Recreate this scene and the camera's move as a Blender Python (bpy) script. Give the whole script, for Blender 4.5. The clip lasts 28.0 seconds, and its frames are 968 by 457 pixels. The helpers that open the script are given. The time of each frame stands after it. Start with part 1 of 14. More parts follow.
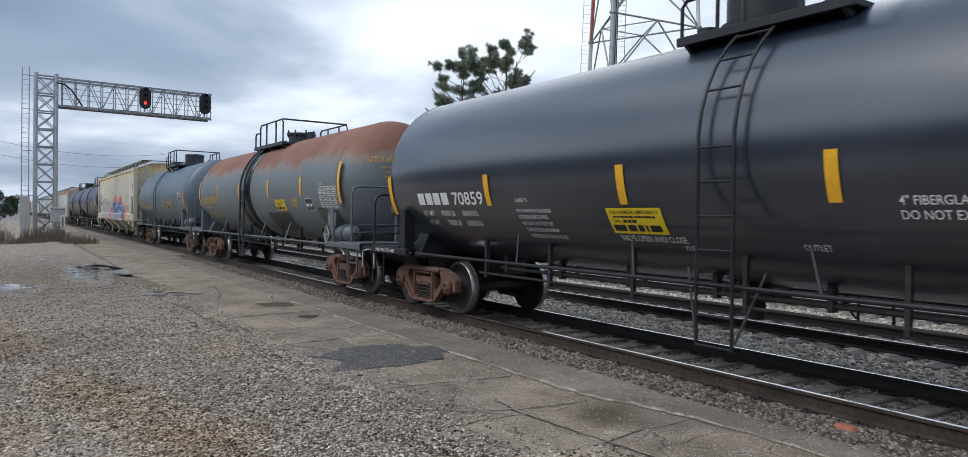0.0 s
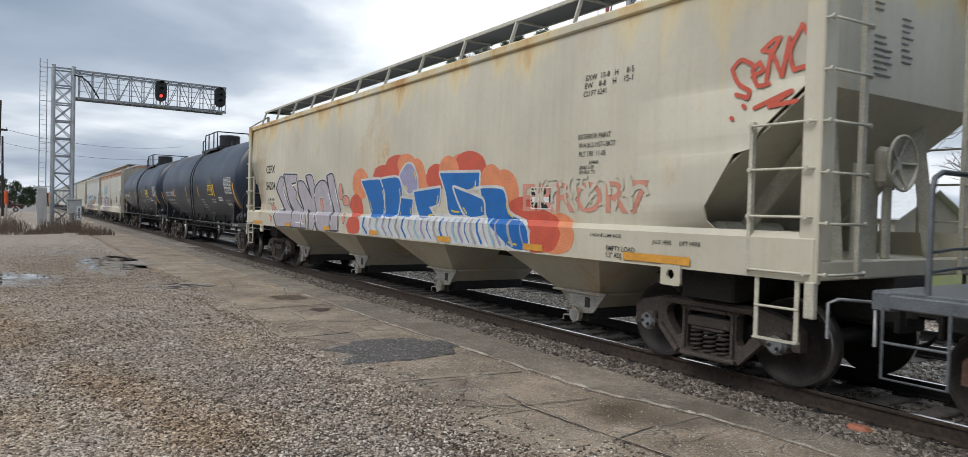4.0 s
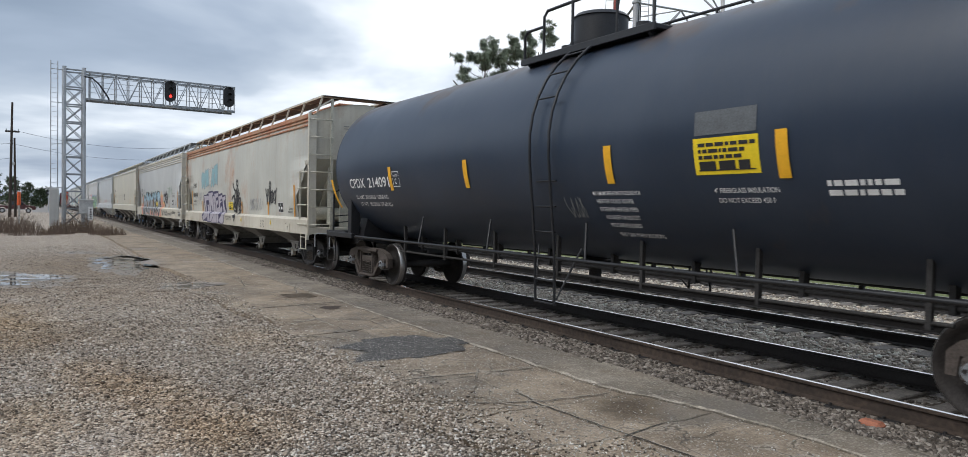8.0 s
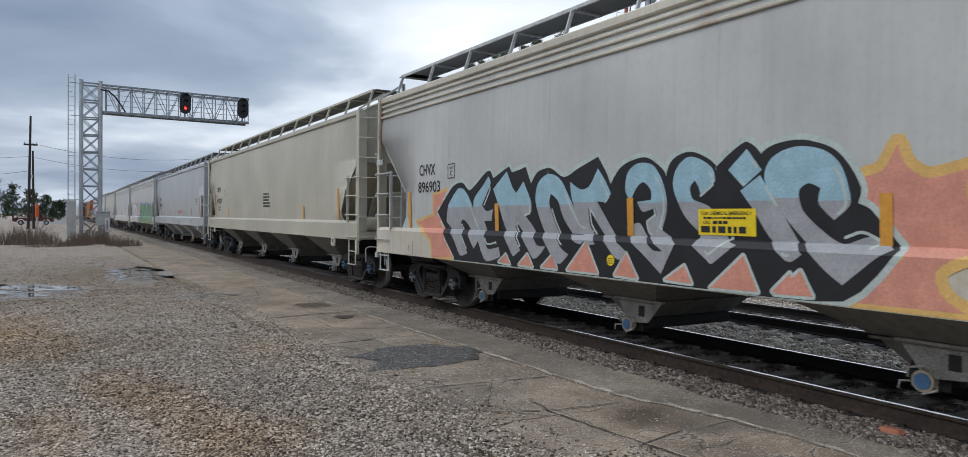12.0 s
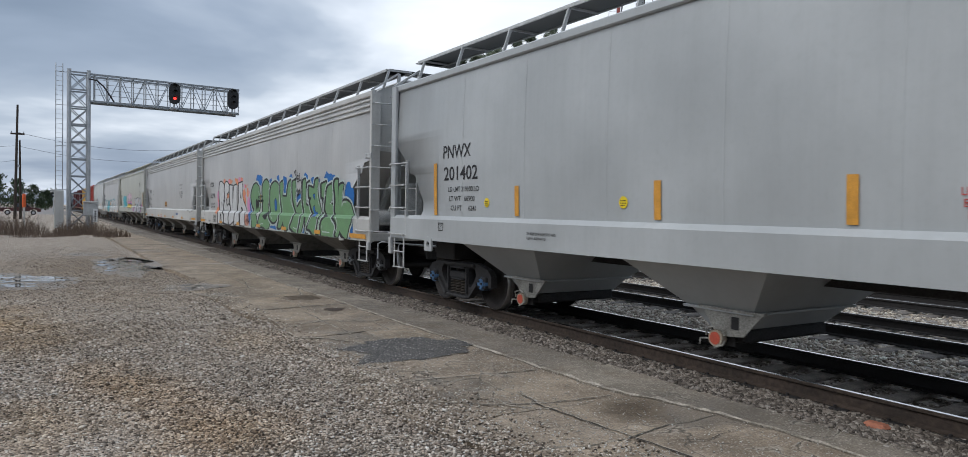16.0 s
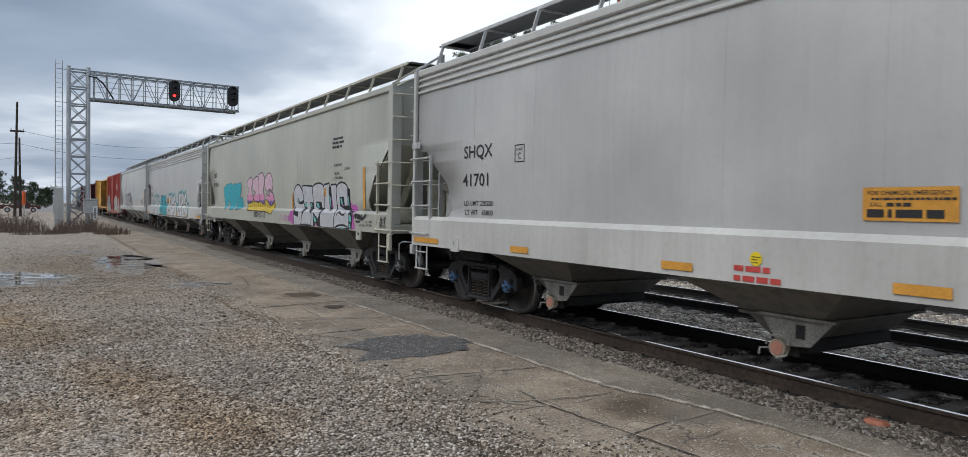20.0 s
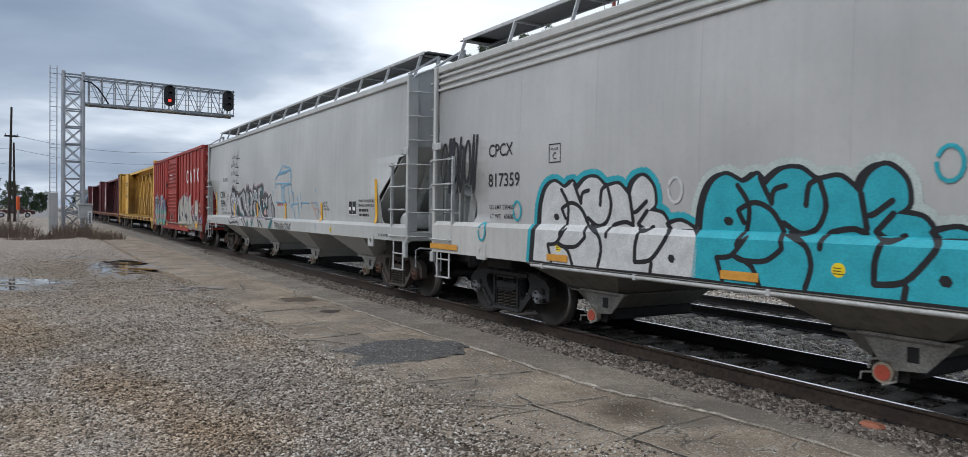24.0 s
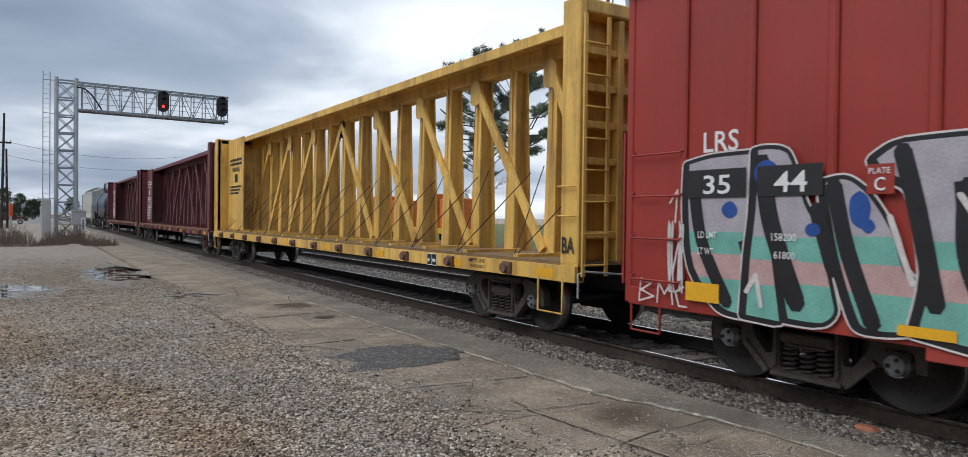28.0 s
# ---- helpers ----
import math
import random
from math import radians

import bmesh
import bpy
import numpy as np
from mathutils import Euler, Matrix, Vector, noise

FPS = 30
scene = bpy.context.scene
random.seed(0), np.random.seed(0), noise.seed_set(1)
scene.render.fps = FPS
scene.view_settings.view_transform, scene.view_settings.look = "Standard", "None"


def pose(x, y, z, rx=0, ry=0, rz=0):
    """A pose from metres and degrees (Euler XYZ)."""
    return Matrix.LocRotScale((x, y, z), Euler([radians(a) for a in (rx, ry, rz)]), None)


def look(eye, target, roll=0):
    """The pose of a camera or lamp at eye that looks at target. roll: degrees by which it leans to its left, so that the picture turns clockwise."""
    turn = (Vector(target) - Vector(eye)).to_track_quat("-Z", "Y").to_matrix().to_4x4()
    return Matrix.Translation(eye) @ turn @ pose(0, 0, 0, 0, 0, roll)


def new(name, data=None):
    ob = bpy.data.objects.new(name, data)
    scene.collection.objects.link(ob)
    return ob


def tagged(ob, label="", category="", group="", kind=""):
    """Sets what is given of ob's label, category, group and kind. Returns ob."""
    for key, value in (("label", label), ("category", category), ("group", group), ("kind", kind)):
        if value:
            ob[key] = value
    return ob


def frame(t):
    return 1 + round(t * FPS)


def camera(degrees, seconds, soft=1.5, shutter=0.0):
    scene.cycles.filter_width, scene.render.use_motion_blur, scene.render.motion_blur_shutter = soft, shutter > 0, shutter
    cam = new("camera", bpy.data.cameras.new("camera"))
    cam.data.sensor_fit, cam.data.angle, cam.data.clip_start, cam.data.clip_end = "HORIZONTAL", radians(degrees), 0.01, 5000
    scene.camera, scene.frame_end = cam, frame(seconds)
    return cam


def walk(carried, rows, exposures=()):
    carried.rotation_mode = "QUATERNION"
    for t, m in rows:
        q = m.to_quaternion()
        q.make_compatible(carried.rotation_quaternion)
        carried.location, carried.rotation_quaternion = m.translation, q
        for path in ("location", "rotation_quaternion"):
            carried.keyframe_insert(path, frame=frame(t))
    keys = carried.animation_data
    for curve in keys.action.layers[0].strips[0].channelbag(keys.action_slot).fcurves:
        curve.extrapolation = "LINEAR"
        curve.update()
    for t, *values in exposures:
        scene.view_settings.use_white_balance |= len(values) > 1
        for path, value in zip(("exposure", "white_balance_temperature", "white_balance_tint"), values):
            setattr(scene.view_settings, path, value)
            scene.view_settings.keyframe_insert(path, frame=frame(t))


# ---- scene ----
from functools import lru_cache, partial
from mathutils.geometry import tessellate_polygon

# World: x across the tracks, y along them towards the signal bridge, z up; z = 0 is the platform pavement.
EYE = (0.0, 0.0, 1.882)
RAIL_Z = 0.17          # top of rail
TRACK_X = 7.52         # centre of the near track
TRACK2_X = 11.56       # centre of the second track
TRACK3_X = 15.9
SPEED = 10.33          # metres a second, towards -y
SECONDS = 28.0
WHEEL_R = 0.457

cam = camera(68.39, SECONDS, soft=0.4, shutter=0.06)
# seconds, degrees right of the track's direction, pitch, lean to the left
PATH = [
    (0, 33.70, -0.86, 0.98),
    (0.5, 33.45, -0.86, 0.97),
    (1, 33.28, -0.92, 1.30),
    (1.5, 33.23, -0.91, 1.33),
    (2, 33.09, -0.95, 1.62),
    (2.5, 33.09, -1.11, 1.31),
    (3, 33.04, -1.16, 1.22),
    (3.5, 32.95, -1.22, 1.03),
    (4, 32.73, -1.26, 1.54),
    (4.5, 32.49, -1.31, 1.38),
    (6.5, 32.10, -1.36, 0.94),
    (7, 32.06, -1.45, 0.84),
    (7.5, 32.01, -1.50, 0.96),
    (8, 32.01, -1.52, 1.04),
    (8.5, 31.87, -1.58, 0.72),
    (9, 31.87, -1.63, 0.84),
    (9.5, 31.80, -1.56, 1.05),
    (10, 31.59, -1.38, 0.62),
    (10.5, 30.95, -0.91, 0.38),
    (11, 30.95, -0.77, 0.53),
    (11.5, 30.94, -0.87, 0.61),
    (12, 30.96, -0.87, 0.56),
    (12.5, 31.05, -0.88, 0.56),
    (14.5, 31.71, -0.87, 0.88),
    (15, 31.69, -0.95, 0.96),
    (15.5, 31.65, -1.15, 0.91),
    (16, 31.72, -1.38, 1.01),
    (16.5, 31.57, -1.49, 0.87),
    (17, 31.57, -1.67, 0.79),
    (17.5, 31.55, -1.65, 0.77),
    (18, 31.63, -1.61, 0.80),
    (18.5, 31.79, -1.68, 0.78),
    (19, 31.74, -1.67, 1.02),
    (19.5, 31.80, -1.63, 0.95),
    (20, 31.73, -1.59, 1.01),
    (20.5, 31.81, -1.52, 0.93),
    (21, 31.78, -1.55, 0.94),
    (21.5, 31.81, -1.50, 0.77),
    (23.5, 31.94, -1.27, 0.69),
    (24, 32.05, -1.26, 0.87),
    (24.5, 32.09, -1.18, 0.49),
    (25, 32.13, -1.07, 0.87),
    (25.5, 32.18, -1.02, 0.59),
    (26, 32.23, -0.94, 0.68),
    (26.5, 32.30, -0.93, 0.55),
    (27, 32.41, -0.93, 0.66),
    (27.5, 32.37, -0.86, 0.70),
    (28, 32.46, -0.85, 0.67),
]
walk(cam, [(t, Matrix.Translation(EYE) @ pose(0, 0, 0, 0, 0, -yaw) @ pose(0, 0, 0, 90 + p) @ pose(0, 0, 0, 0, 0, lean))
           for t, yaw, p, lean in PATH],
     # the camera's own exposure and white balance drift as dark and pale cars go by
     [(0.0, 0.43, 6050, 10), (2.0, 0.43, 6200, 10), (4.0, 0.52, 6500, 10), (7.0, 0.54, 6350, 10), (9.0, 0.60, 6350, 10), (10.2, 0.36, 6500, 10), (12.0, 0.30, 6150, 10), (15.0, 0.28, 6000, 10),
      (17.0, 0.44, 6400, 10), (18.5, 0.35, 6250, 10), (21.0, 0.38, 6300, 10), (24.0, 0.37, 6150, 10), (26.0, 0.34, 6300, 10), (28.0, 0.36, 6250, 10)])

# ---------------------------------------------------------------- world and light
SUN_DIR = Vector((-0.64, 0.0, 0.77)).normalized()       # hidden behind cloud, over the yard
BREAK_DIR = Vector((0.70, 0.58, 0.42)).normalized()      # thin bright cloud over the yard


def make_world():
    w = bpy.data.worlds.new("overcast_sky")
    scene.world = w
    w.use_nodes = True
    nt = w.node_tree
    nt.nodes.clear()
    N, L = nt.nodes.new, nt.links.new
    out, bg = N("ShaderNodeOutputWorld"), N("ShaderNodeBackground")
    L(bg.outputs[0], out.inputs[0])
    co = N("ShaderNodeTexCoord")
    sky = N("ShaderNodeTexSky")
    sky.sky_type, sky.sun_disc = "NISHITA", False
    sky.sun_elevation, sky.sun_rotation = math.asin(SUN_DIR.z), math.atan2(SUN_DIR.x, SUN_DIR.y)
    sky.air_density, sky.dust_density = 1.4, 3.0
    # flat cloud layer seen in perspective
    sep = N("ShaderNodeSeparateXYZ")
    L(co.outputs["Generated"], sep.inputs[0])
    den = N("ShaderNodeMath"); den.operation = "MAXIMUM"; den.inputs[1].default_value = 0.0
    L(sep.outputs[2], den.inputs[0])
    add = N("ShaderNodeMath"); add.operation = "ADD"; add.inputs[1].default_value = 0.16
    L(den.outputs[0], add.inputs[0])
    dx = N("ShaderNodeMath"); dx.operation = "DIVIDE"
    dy = N("ShaderNodeMath"); dy.operation = "DIVIDE"
    L(sep.outputs[0], dx.inputs[0]); L(add.outputs[0], dx.inputs[1])
    L(sep.outputs[1], dy.inputs[0]); L(add.outputs[0], dy.inputs[1])
    com = N("ShaderNodeCombineXYZ")
    L(dx.outputs[0], com.inputs[0]); L(dy.outputs[0], com.inputs[1])
    n1 = N("ShaderNodeTexNoise"); n1.inputs["Scale"].default_value = 0.85; n1.inputs["Detail"].default_value = 5.0
    n1.inputs["Roughness"].default_value = 0.5; n1.inputs["Distortion"].default_value = 0.25
    off = N("ShaderNodeVectorMath"); off.operation = "ADD"; off.inputs[1].default_value = (3.1, 1.7, 0.0)
    L(com.outputs[0], off.inputs[0]); L(off.outputs[0], n1.inputs["Vector"])
    # thinner cloud towards the hidden sun
    dot = N("ShaderNodeVectorMath"); dot.operation = "DOT_PRODUCT"; dot.inputs[1].default_value = BREAK_DIR
    L(co.outputs["Generated"], dot.inputs[0])
    glow = N("ShaderNodeMapRange"); glow.inputs[1].default_value = 0.78; glow.inputs[2].default_value = 0.98
    glow.inputs[3].default_value = 0.0; glow.inputs[4].default_value = 0.30
    L(dot.outputs["Value"], glow.inputs[0])
    sm = N("ShaderNodeMath"); sm.operation = "ADD"
    dot2 = N("ShaderNodeVectorMath"); dot2.operation = "DOT_PRODUCT"; dot2.inputs[1].default_value = SUN_DIR
    L(co.outputs["Generated"], dot2.inputs[0])
    veil = N("ShaderNodeMapRange"); veil.inputs[1].default_value = 0.35; veil.inputs[2].default_value = 1.0
    veil.inputs[3].default_value = 0.0; veil.inputs[4].default_value = 0.26
    L(dot2.outputs["Value"], veil.inputs[0])
    both = N("ShaderNodeMath"); both.operation = "ADD"
    L(glow.outputs[0], both.inputs[0]); L(veil.outputs[0], both.inputs[1])
    dot3 = N("ShaderNodeVectorMath"); dot3.operation = "DOT_PRODUCT"; dot3.inputs[1].default_value = Vector((0.08, 0.95, 0.26)).normalized()
    L(co.outputs["Generated"], dot3.inputs[0])
    thin = N("ShaderNodeMapRange"); thin.inputs[1].default_value = 0.93; thin.inputs[2].default_value = 1.0
    thin.inputs[3].default_value = 0.0; thin.inputs[4].default_value = 0.05
    L(dot3.outputs["Value"], thin.inputs[0])
    three = N("ShaderNodeMath"); three.operation = "ADD"
    L(both.outputs[0], three.inputs[0]); L(thin.outputs[0], three.inputs[1])
    L(n1.outputs[0], sm.inputs[0]); L(three.outputs[0], sm.inputs[1])
    ramp = N("ShaderNodeValToRGB")
    e = ramp.color_ramp.elements
    e[0].position, e[0].color = 0.30, (0.20, 0.25, 0.325, 1)
    e[1].position, e[1].color = 0.86, (0.95, 0.96, 0.98, 1)
    for pos, c in ((0.46, (0.285, 0.34, 0.425, 1)), (0.60, (0.42, 0.475, 0.55, 1)), (0.72, (0.70, 0.74, 0.79, 1))):
        el = ramp.color_ramp.elements.new(pos); el.color = c
    L(sm.outputs[0], ramp.inputs[0])
    sk = N("ShaderNodeVectorMath"); sk.operation = "SCALE"; sk.inputs["Scale"].default_value = 0.08
    L(sky.outputs[0], sk.inputs[0])
    mix = N("ShaderNodeMix"); mix.data_type = "RGBA"; mix.inputs[0].default_value = 0.9
    L(sk.outputs[0], mix.inputs[6]); L(ramp.outputs[0], mix.inputs[7])
    L(mix.outputs[2], bg.inputs[0])
    bg.inputs[1].default_value = 1.0


make_world()
sun = new("sun", bpy.data.lights.new("sun", "SUN"))
sun.data.energy, sun.data.angle, sun.data.color = 1.02, radians(35), (1.0, 0.96, 0.90)
sun.matrix_basis = look(SUN_DIR * 100, (0, 0, 0))
scene.view_settings.exposure = 0.35

# ---------------------------------------------------------------- materials
def ramp_node(nt, src, stops):
    r = nt.nodes.new("ShaderNodeValToRGB")
    el = r.color_ramp.elements
    el[0].position, el[0].color = stops[0][0], (*stops[0][1], 1)
    el[1].position, el[1].color = stops[-1][0], (*stops[-1][1], 1)
    for p, c in stops[1:-1]:
        el.new(p).color = (*c, 1)
    nt.links.new(src, r.inputs[0])
    return r.outputs[0]


def noise_node(nt, vec, scale, detail=3.0, stretch=(1, 1, 1), rough=0.55):
    m = nt.nodes.new("ShaderNodeMapping")
    m.inputs["Scale"].default_value = stretch
    nt.links.new(vec, m.inputs[0])
    n = nt.nodes.new("ShaderNodeTexNoise")
    n.inputs["Scale"].default_value, n.inputs["Detail"].default_value, n.inputs["Roughness"].default_value = scale, detail, rough
    nt.links.new(m.outputs[0], n.inputs["Vector"])
    return n.outputs[0]


def mix_node(nt, fac, a, b, mode="MIX"):
    m = nt.nodes.new("ShaderNodeMix")
    m.data_type, m.blend_type = "RGBA", mode
    for sock, v in ((m.inputs[0], fac), (m.inputs[6], a), (m.inputs[7], b)):
        if isinstance(v, (int, float)):
            sock.default_value = v
        elif isinstance(v, tuple):
            sock.default_value = (*v, 1)
        else:
            nt.links.new(v, sock)
    return m.outputs[2]


def math_node(nt, op, a, b=0.0):
    m = nt.nodes.new("ShaderNodeMath")
    m.operation = op
    m.use_clamp = op != "SUBTRACT"
    for sock, v in ((m.inputs[0], a), (m.inputs[1], b)):
        if isinstance(v, (int, float)):
            sock.default_value = v
        else:
            nt.links.new(v, sock)
    return m.outputs[0]


def base_material(name):
    m = bpy.data.materials.new(name)
    m.use_nodes = True
    nt = m.node_tree
    return m, nt, nt.nodes["Principled BSDF"], nt.nodes.new("ShaderNodeTexCoord").outputs["Object"]


def bump_to(nt, bsdf, height, strength, distance=0.01):
    b = nt.nodes.new("ShaderNodeBump")
    b.inputs["Strength"].default_value, b.inputs["Distance"].default_value = strength, distance
    nt.links.new(height, b.inputs["Height"])
    nt.links.new(b.outputs[0], bsdf.inputs["Normal"])


def plain(name, color, rough=0.6, metal=0.0, vary=0.25, scale=6.0, bump=0.0, bump_scale=60.0):
    """A surface with blotches at two scales."""
    m, nt, bs, co = base_material(name)
    a = noise_node(nt, co, scale, 4)
    b = noise_node(nt, co, scale * 9, 2)
    f = math_node(nt, "MULTIPLY", a, b)
    dark = tuple(c * (1 - vary) for c in color)
    lite = tuple(min(1, c * (1 + vary)) for c in color)
    nt.links.new(ramp_node(nt, f, [(0.12, dark), (0.26, color), (0.42, lite)]), bs.inputs["Base Color"])
    r = ramp_node(nt, a, [(0.3, (rough * 0.85,) * 3), (0.7, (min(1, rough * 1.15),) * 3)])
    nt.links.new(r, bs.inputs["Roughness"])
    bs.inputs["Metallic"].default_value = metal
    if bump:
        bump_to(nt, bs, noise_node(nt, co, bump_scale, 3), bump)
    return m


def car_paint(name, color, rough=0.42, grime=(0.16, 0.14, 0.12), grime_amount=0.35, rust_amount=0.0, rust_top=None,
              rust=(0.30, 0.095, 0.035), panel=0.0, wobble=1.5, dents=0.12, streaks=0.4, coat=0.0):
    """Railcar paint: faded blotches, run-off streaks, dirt, rust blooms; rust_top: (z0, z1) between which rust gathers on the top."""
    m, nt, bs, co = base_material(name)
    big = noise_node(nt, co, 0.55, 5)
    fine = noise_node(nt, co, 14, 4)
    streak = noise_node(nt, co, 1.0, 4, (7.0, 7.0, 0.35), 0.65)
    faded = tuple(min(1, c * 1.12 + 0.012) for c in color)
    deep = tuple(c * 0.86 for c in color)
    col = ramp_node(nt, big, [(0.3, deep), (0.52, color), (0.72, faded)])
    g = ramp_node(nt, streak, [(0.45, (0, 0, 0)), (0.80, (1, 1, 1))])
    col = mix_node(nt, math_node(nt, "MULTIPLY", g, streaks * grime_amount), col, grime)
    gf = ramp_node(nt, fine, [(0.5, (0, 0, 0)), (0.8, (1, 1, 1))])
    col = mix_node(nt, math_node(nt, "MULTIPLY", gf, 0.3 * grime_amount), col, grime)
    rough_s = ramp_node(nt, big, [(0.3, (rough * 0.85,) * 3), (0.7, (min(1, rough * 1.2),) * 3)])
    if rust_amount:
        r1 = noise_node(nt, co, 0.9, 8, (1.0, 1.0, 0.55), 0.68)
        rs = ramp_node(nt, r1, [(0.62 - 0.16 * rust_amount, (0, 0, 0)), (0.80 - 0.12 * rust_amount, (1, 1, 1))])
        rc = ramp_node(nt, fine, [(0.35, tuple(c * 0.6 for c in rust)), (0.65, (rust[0] * 1.35, rust[1] * 1.7, rust[2] * 1.8))])
        col = mix_node(nt, math_node(nt, "MULTIPLY", rs, 0.75), col, rc)
    if rust_top:
        sep = nt.nodes.new("ShaderNodeSeparateXYZ")
        nt.links.new(co, sep.inputs[0])
        wob = noise_node(nt, co, 1.0, 6, (1.3, 1.3, 0.4), 0.62)
        mr = nt.nodes.new("ShaderNodeMapRange")
        mr.inputs[1].default_value, mr.inputs[2].default_value = rust_top
        nt.links.new(sep.outputs[2], mr.inputs[0])
        w2 = nt.nodes.new("ShaderNodeMath"); w2.operation = "MULTIPLY_ADD"
        nt.links.new(wob, w2.inputs[0]); w2.inputs[1].default_value = wobble
        nt.links.new(mr.outputs[0], w2.inputs[2])
        hi = nt.nodes.new("ShaderNodeMapRange")
        hi.inputs[1].default_value, hi.inputs[2].default_value = 0.2 + wobble / 2, 0.85 + wobble / 2
        nt.links.new(w2.outputs[0], hi.inputs[0])
        rc = ramp_node(nt, big, [(0.35, tuple(c * 0.85 for c in rust)), (0.65, (rust[0] * 1.12, rust[1] * 1.25, rust[2] * 1.25))])
        rc = mix_node(nt, 0.5, rc, ramp_node(nt, fine, [(0.35, (0.8, 0.8, 0.8)), (0.65, (1.15, 1.15, 1.15))]), "MULTIPLY")
        # a thin ochre fringe where the bloom thins out
        fringe = tuple((a * 0.55 + b * 0.75) for a, b in zip(color, (rust[0], rust[1] * 1.35, rust[2] * 0.9)))
        col = mix_node(nt, ramp_node(nt, hi.outputs[0], [(0.02, (0, 0, 0)), (0.32, (0.7, 0.7, 0.7))]), col, fringe)
        col = mix_node(nt, ramp_node(nt, hi.outputs[0], [(0.25, (0, 0, 0)), (0.70, (0.92, 0.92, 0.92))]), col, rc)
        rough_s = mix_node(nt, hi.outputs[0], rough_s, (0.75, 0.75, 0.75))
    nt.links.new(col, bs.inputs["Base Color"])
    nt.links.new(rough_s, bs.inputs["Roughness"])
    if coat:
        bs.inputs["Coat Weight"].default_value, bs.inputs["Coat Roughness"].default_value, bs.inputs["Coat IOR"].default_value = min(1.0, coat), 0.36 - 0.15 * coat, 1.5 + 0.35 * coat
    if dents:
        bump_to(nt, bs, noise_node(nt, co, 1.3, 2, (1, 1, 0.4)), dents, 0.05)
    return m


def lens_glow(name, color, strength):
    m, nt, bs, co = base_material(name)
    bs.inputs["Base Color"].default_value = (*color, 1)
    bs.inputs["Emission Color"].default_value = (*color, 1)
    bs.inputs["Emission Strength"].default_value = strength
    return m


def glass_material(name, tint=(0.02, 0.025, 0.03)):
    m, nt, bs, co = base_material(name)
    bs.inputs["Base Color"].default_value = (*tint, 1)
    bs.inputs["Roughness"].default_value = 0.06
    bs.inputs["Specular IOR Level"].default_value = 0.8
    return m


def stained(nt, pos, col, spots):
    """Washes of another soil colour; spots: (x, y, half width, half length, turn, colour, amount)."""
    for cx, cy, rx, ry, turn, color, amount in spots:
        m = nt.nodes.new("ShaderNodeMapping")
        m.vector_type = "TEXTURE"
        m.inputs["Location"].default_value = (cx, cy, 0)
        m.inputs["Rotation"].default_value = (0, 0, radians(turn))
        m.inputs["Scale"].default_value = (rx, ry, 1e6)
        nt.links.new(pos, m.inputs[0])
        ln = nt.nodes.new("ShaderNodeVectorMath"); ln.operation = "LENGTH"
        nt.links.new(m.outputs[0], ln.inputs[0])
        edge = nt.nodes.new("ShaderNodeMath"); edge.operation = "MULTIPLY_ADD"
        nt.links.new(noise_node(nt, pos, 1.3, 5, rough=0.65), edge.inputs[0]); edge.inputs[1].default_value = 1.5
        nt.links.new(ln.outputs["Value"], edge.inputs[2])
        f = ramp_node(nt, math_node(nt, "SUBTRACT", 2.0, edge.outputs[0]), [(0.05, (0, 0, 0)), (1.0, (amount * 0.75,) * 3)])
        col = mix_node(nt, f, col, color, "MULTIPLY")
    return col


# washes of rusty soil and of cool crushed stone over the yard
WASHES = [(-0.9, 13.3, 1.3, 3.2, 12, (1.0, 0.78, 0.46), 0.72), (-1.1, 13.6, 0.5, 1.4, 12, (0.80, 0.62, 0.32), 0.65), (0.75, 8.2, 0.55, 1.7, 14, (1.0, 0.77, 0.48), 0.65), (1.3, 6.3, 0.7, 0.9, 20, (1.0, 0.77, 0.48), 0.65),
          (0.0, 7.2, 0.5, 1.0, 10, (1.0, 0.84, 0.60), 0.58), (2.5, 10.2, 0.6, 1.2, 0, (1.0, 0.86, 0.66), 0.50), (2.1, 7.6, 0.7, 1.1, 10, (0.84, 0.84, 0.84), 0.7),
          (2.6, 4.9, 0.9, 0.9, 0, (0.86, 0.88, 0.90), 0.7), (-2.0, 9.0, 0.8, 2.0, 0, (1.0, 0.84, 0.58), 0.43), (1.2, 16.0, 2.0, 2.2, 0, (0.90, 0.82, 0.72), 0.6), (1.2, 24.0, 3.4, 7.0, 0, (0.66, 0.60, 0.52), 1.15), (-2.0, 17.5, 2.6, 1.6, 0, (0.70, 0.63, 0.54), 1.0), (0.4, 11.5, 1.5, 1.2, 0, (0.80, 0.74, 0.66), 0.65), (-0.2, 5.2, 1.2, 1.0, 0, (1.0, 0.82, 0.58), 0.65)]


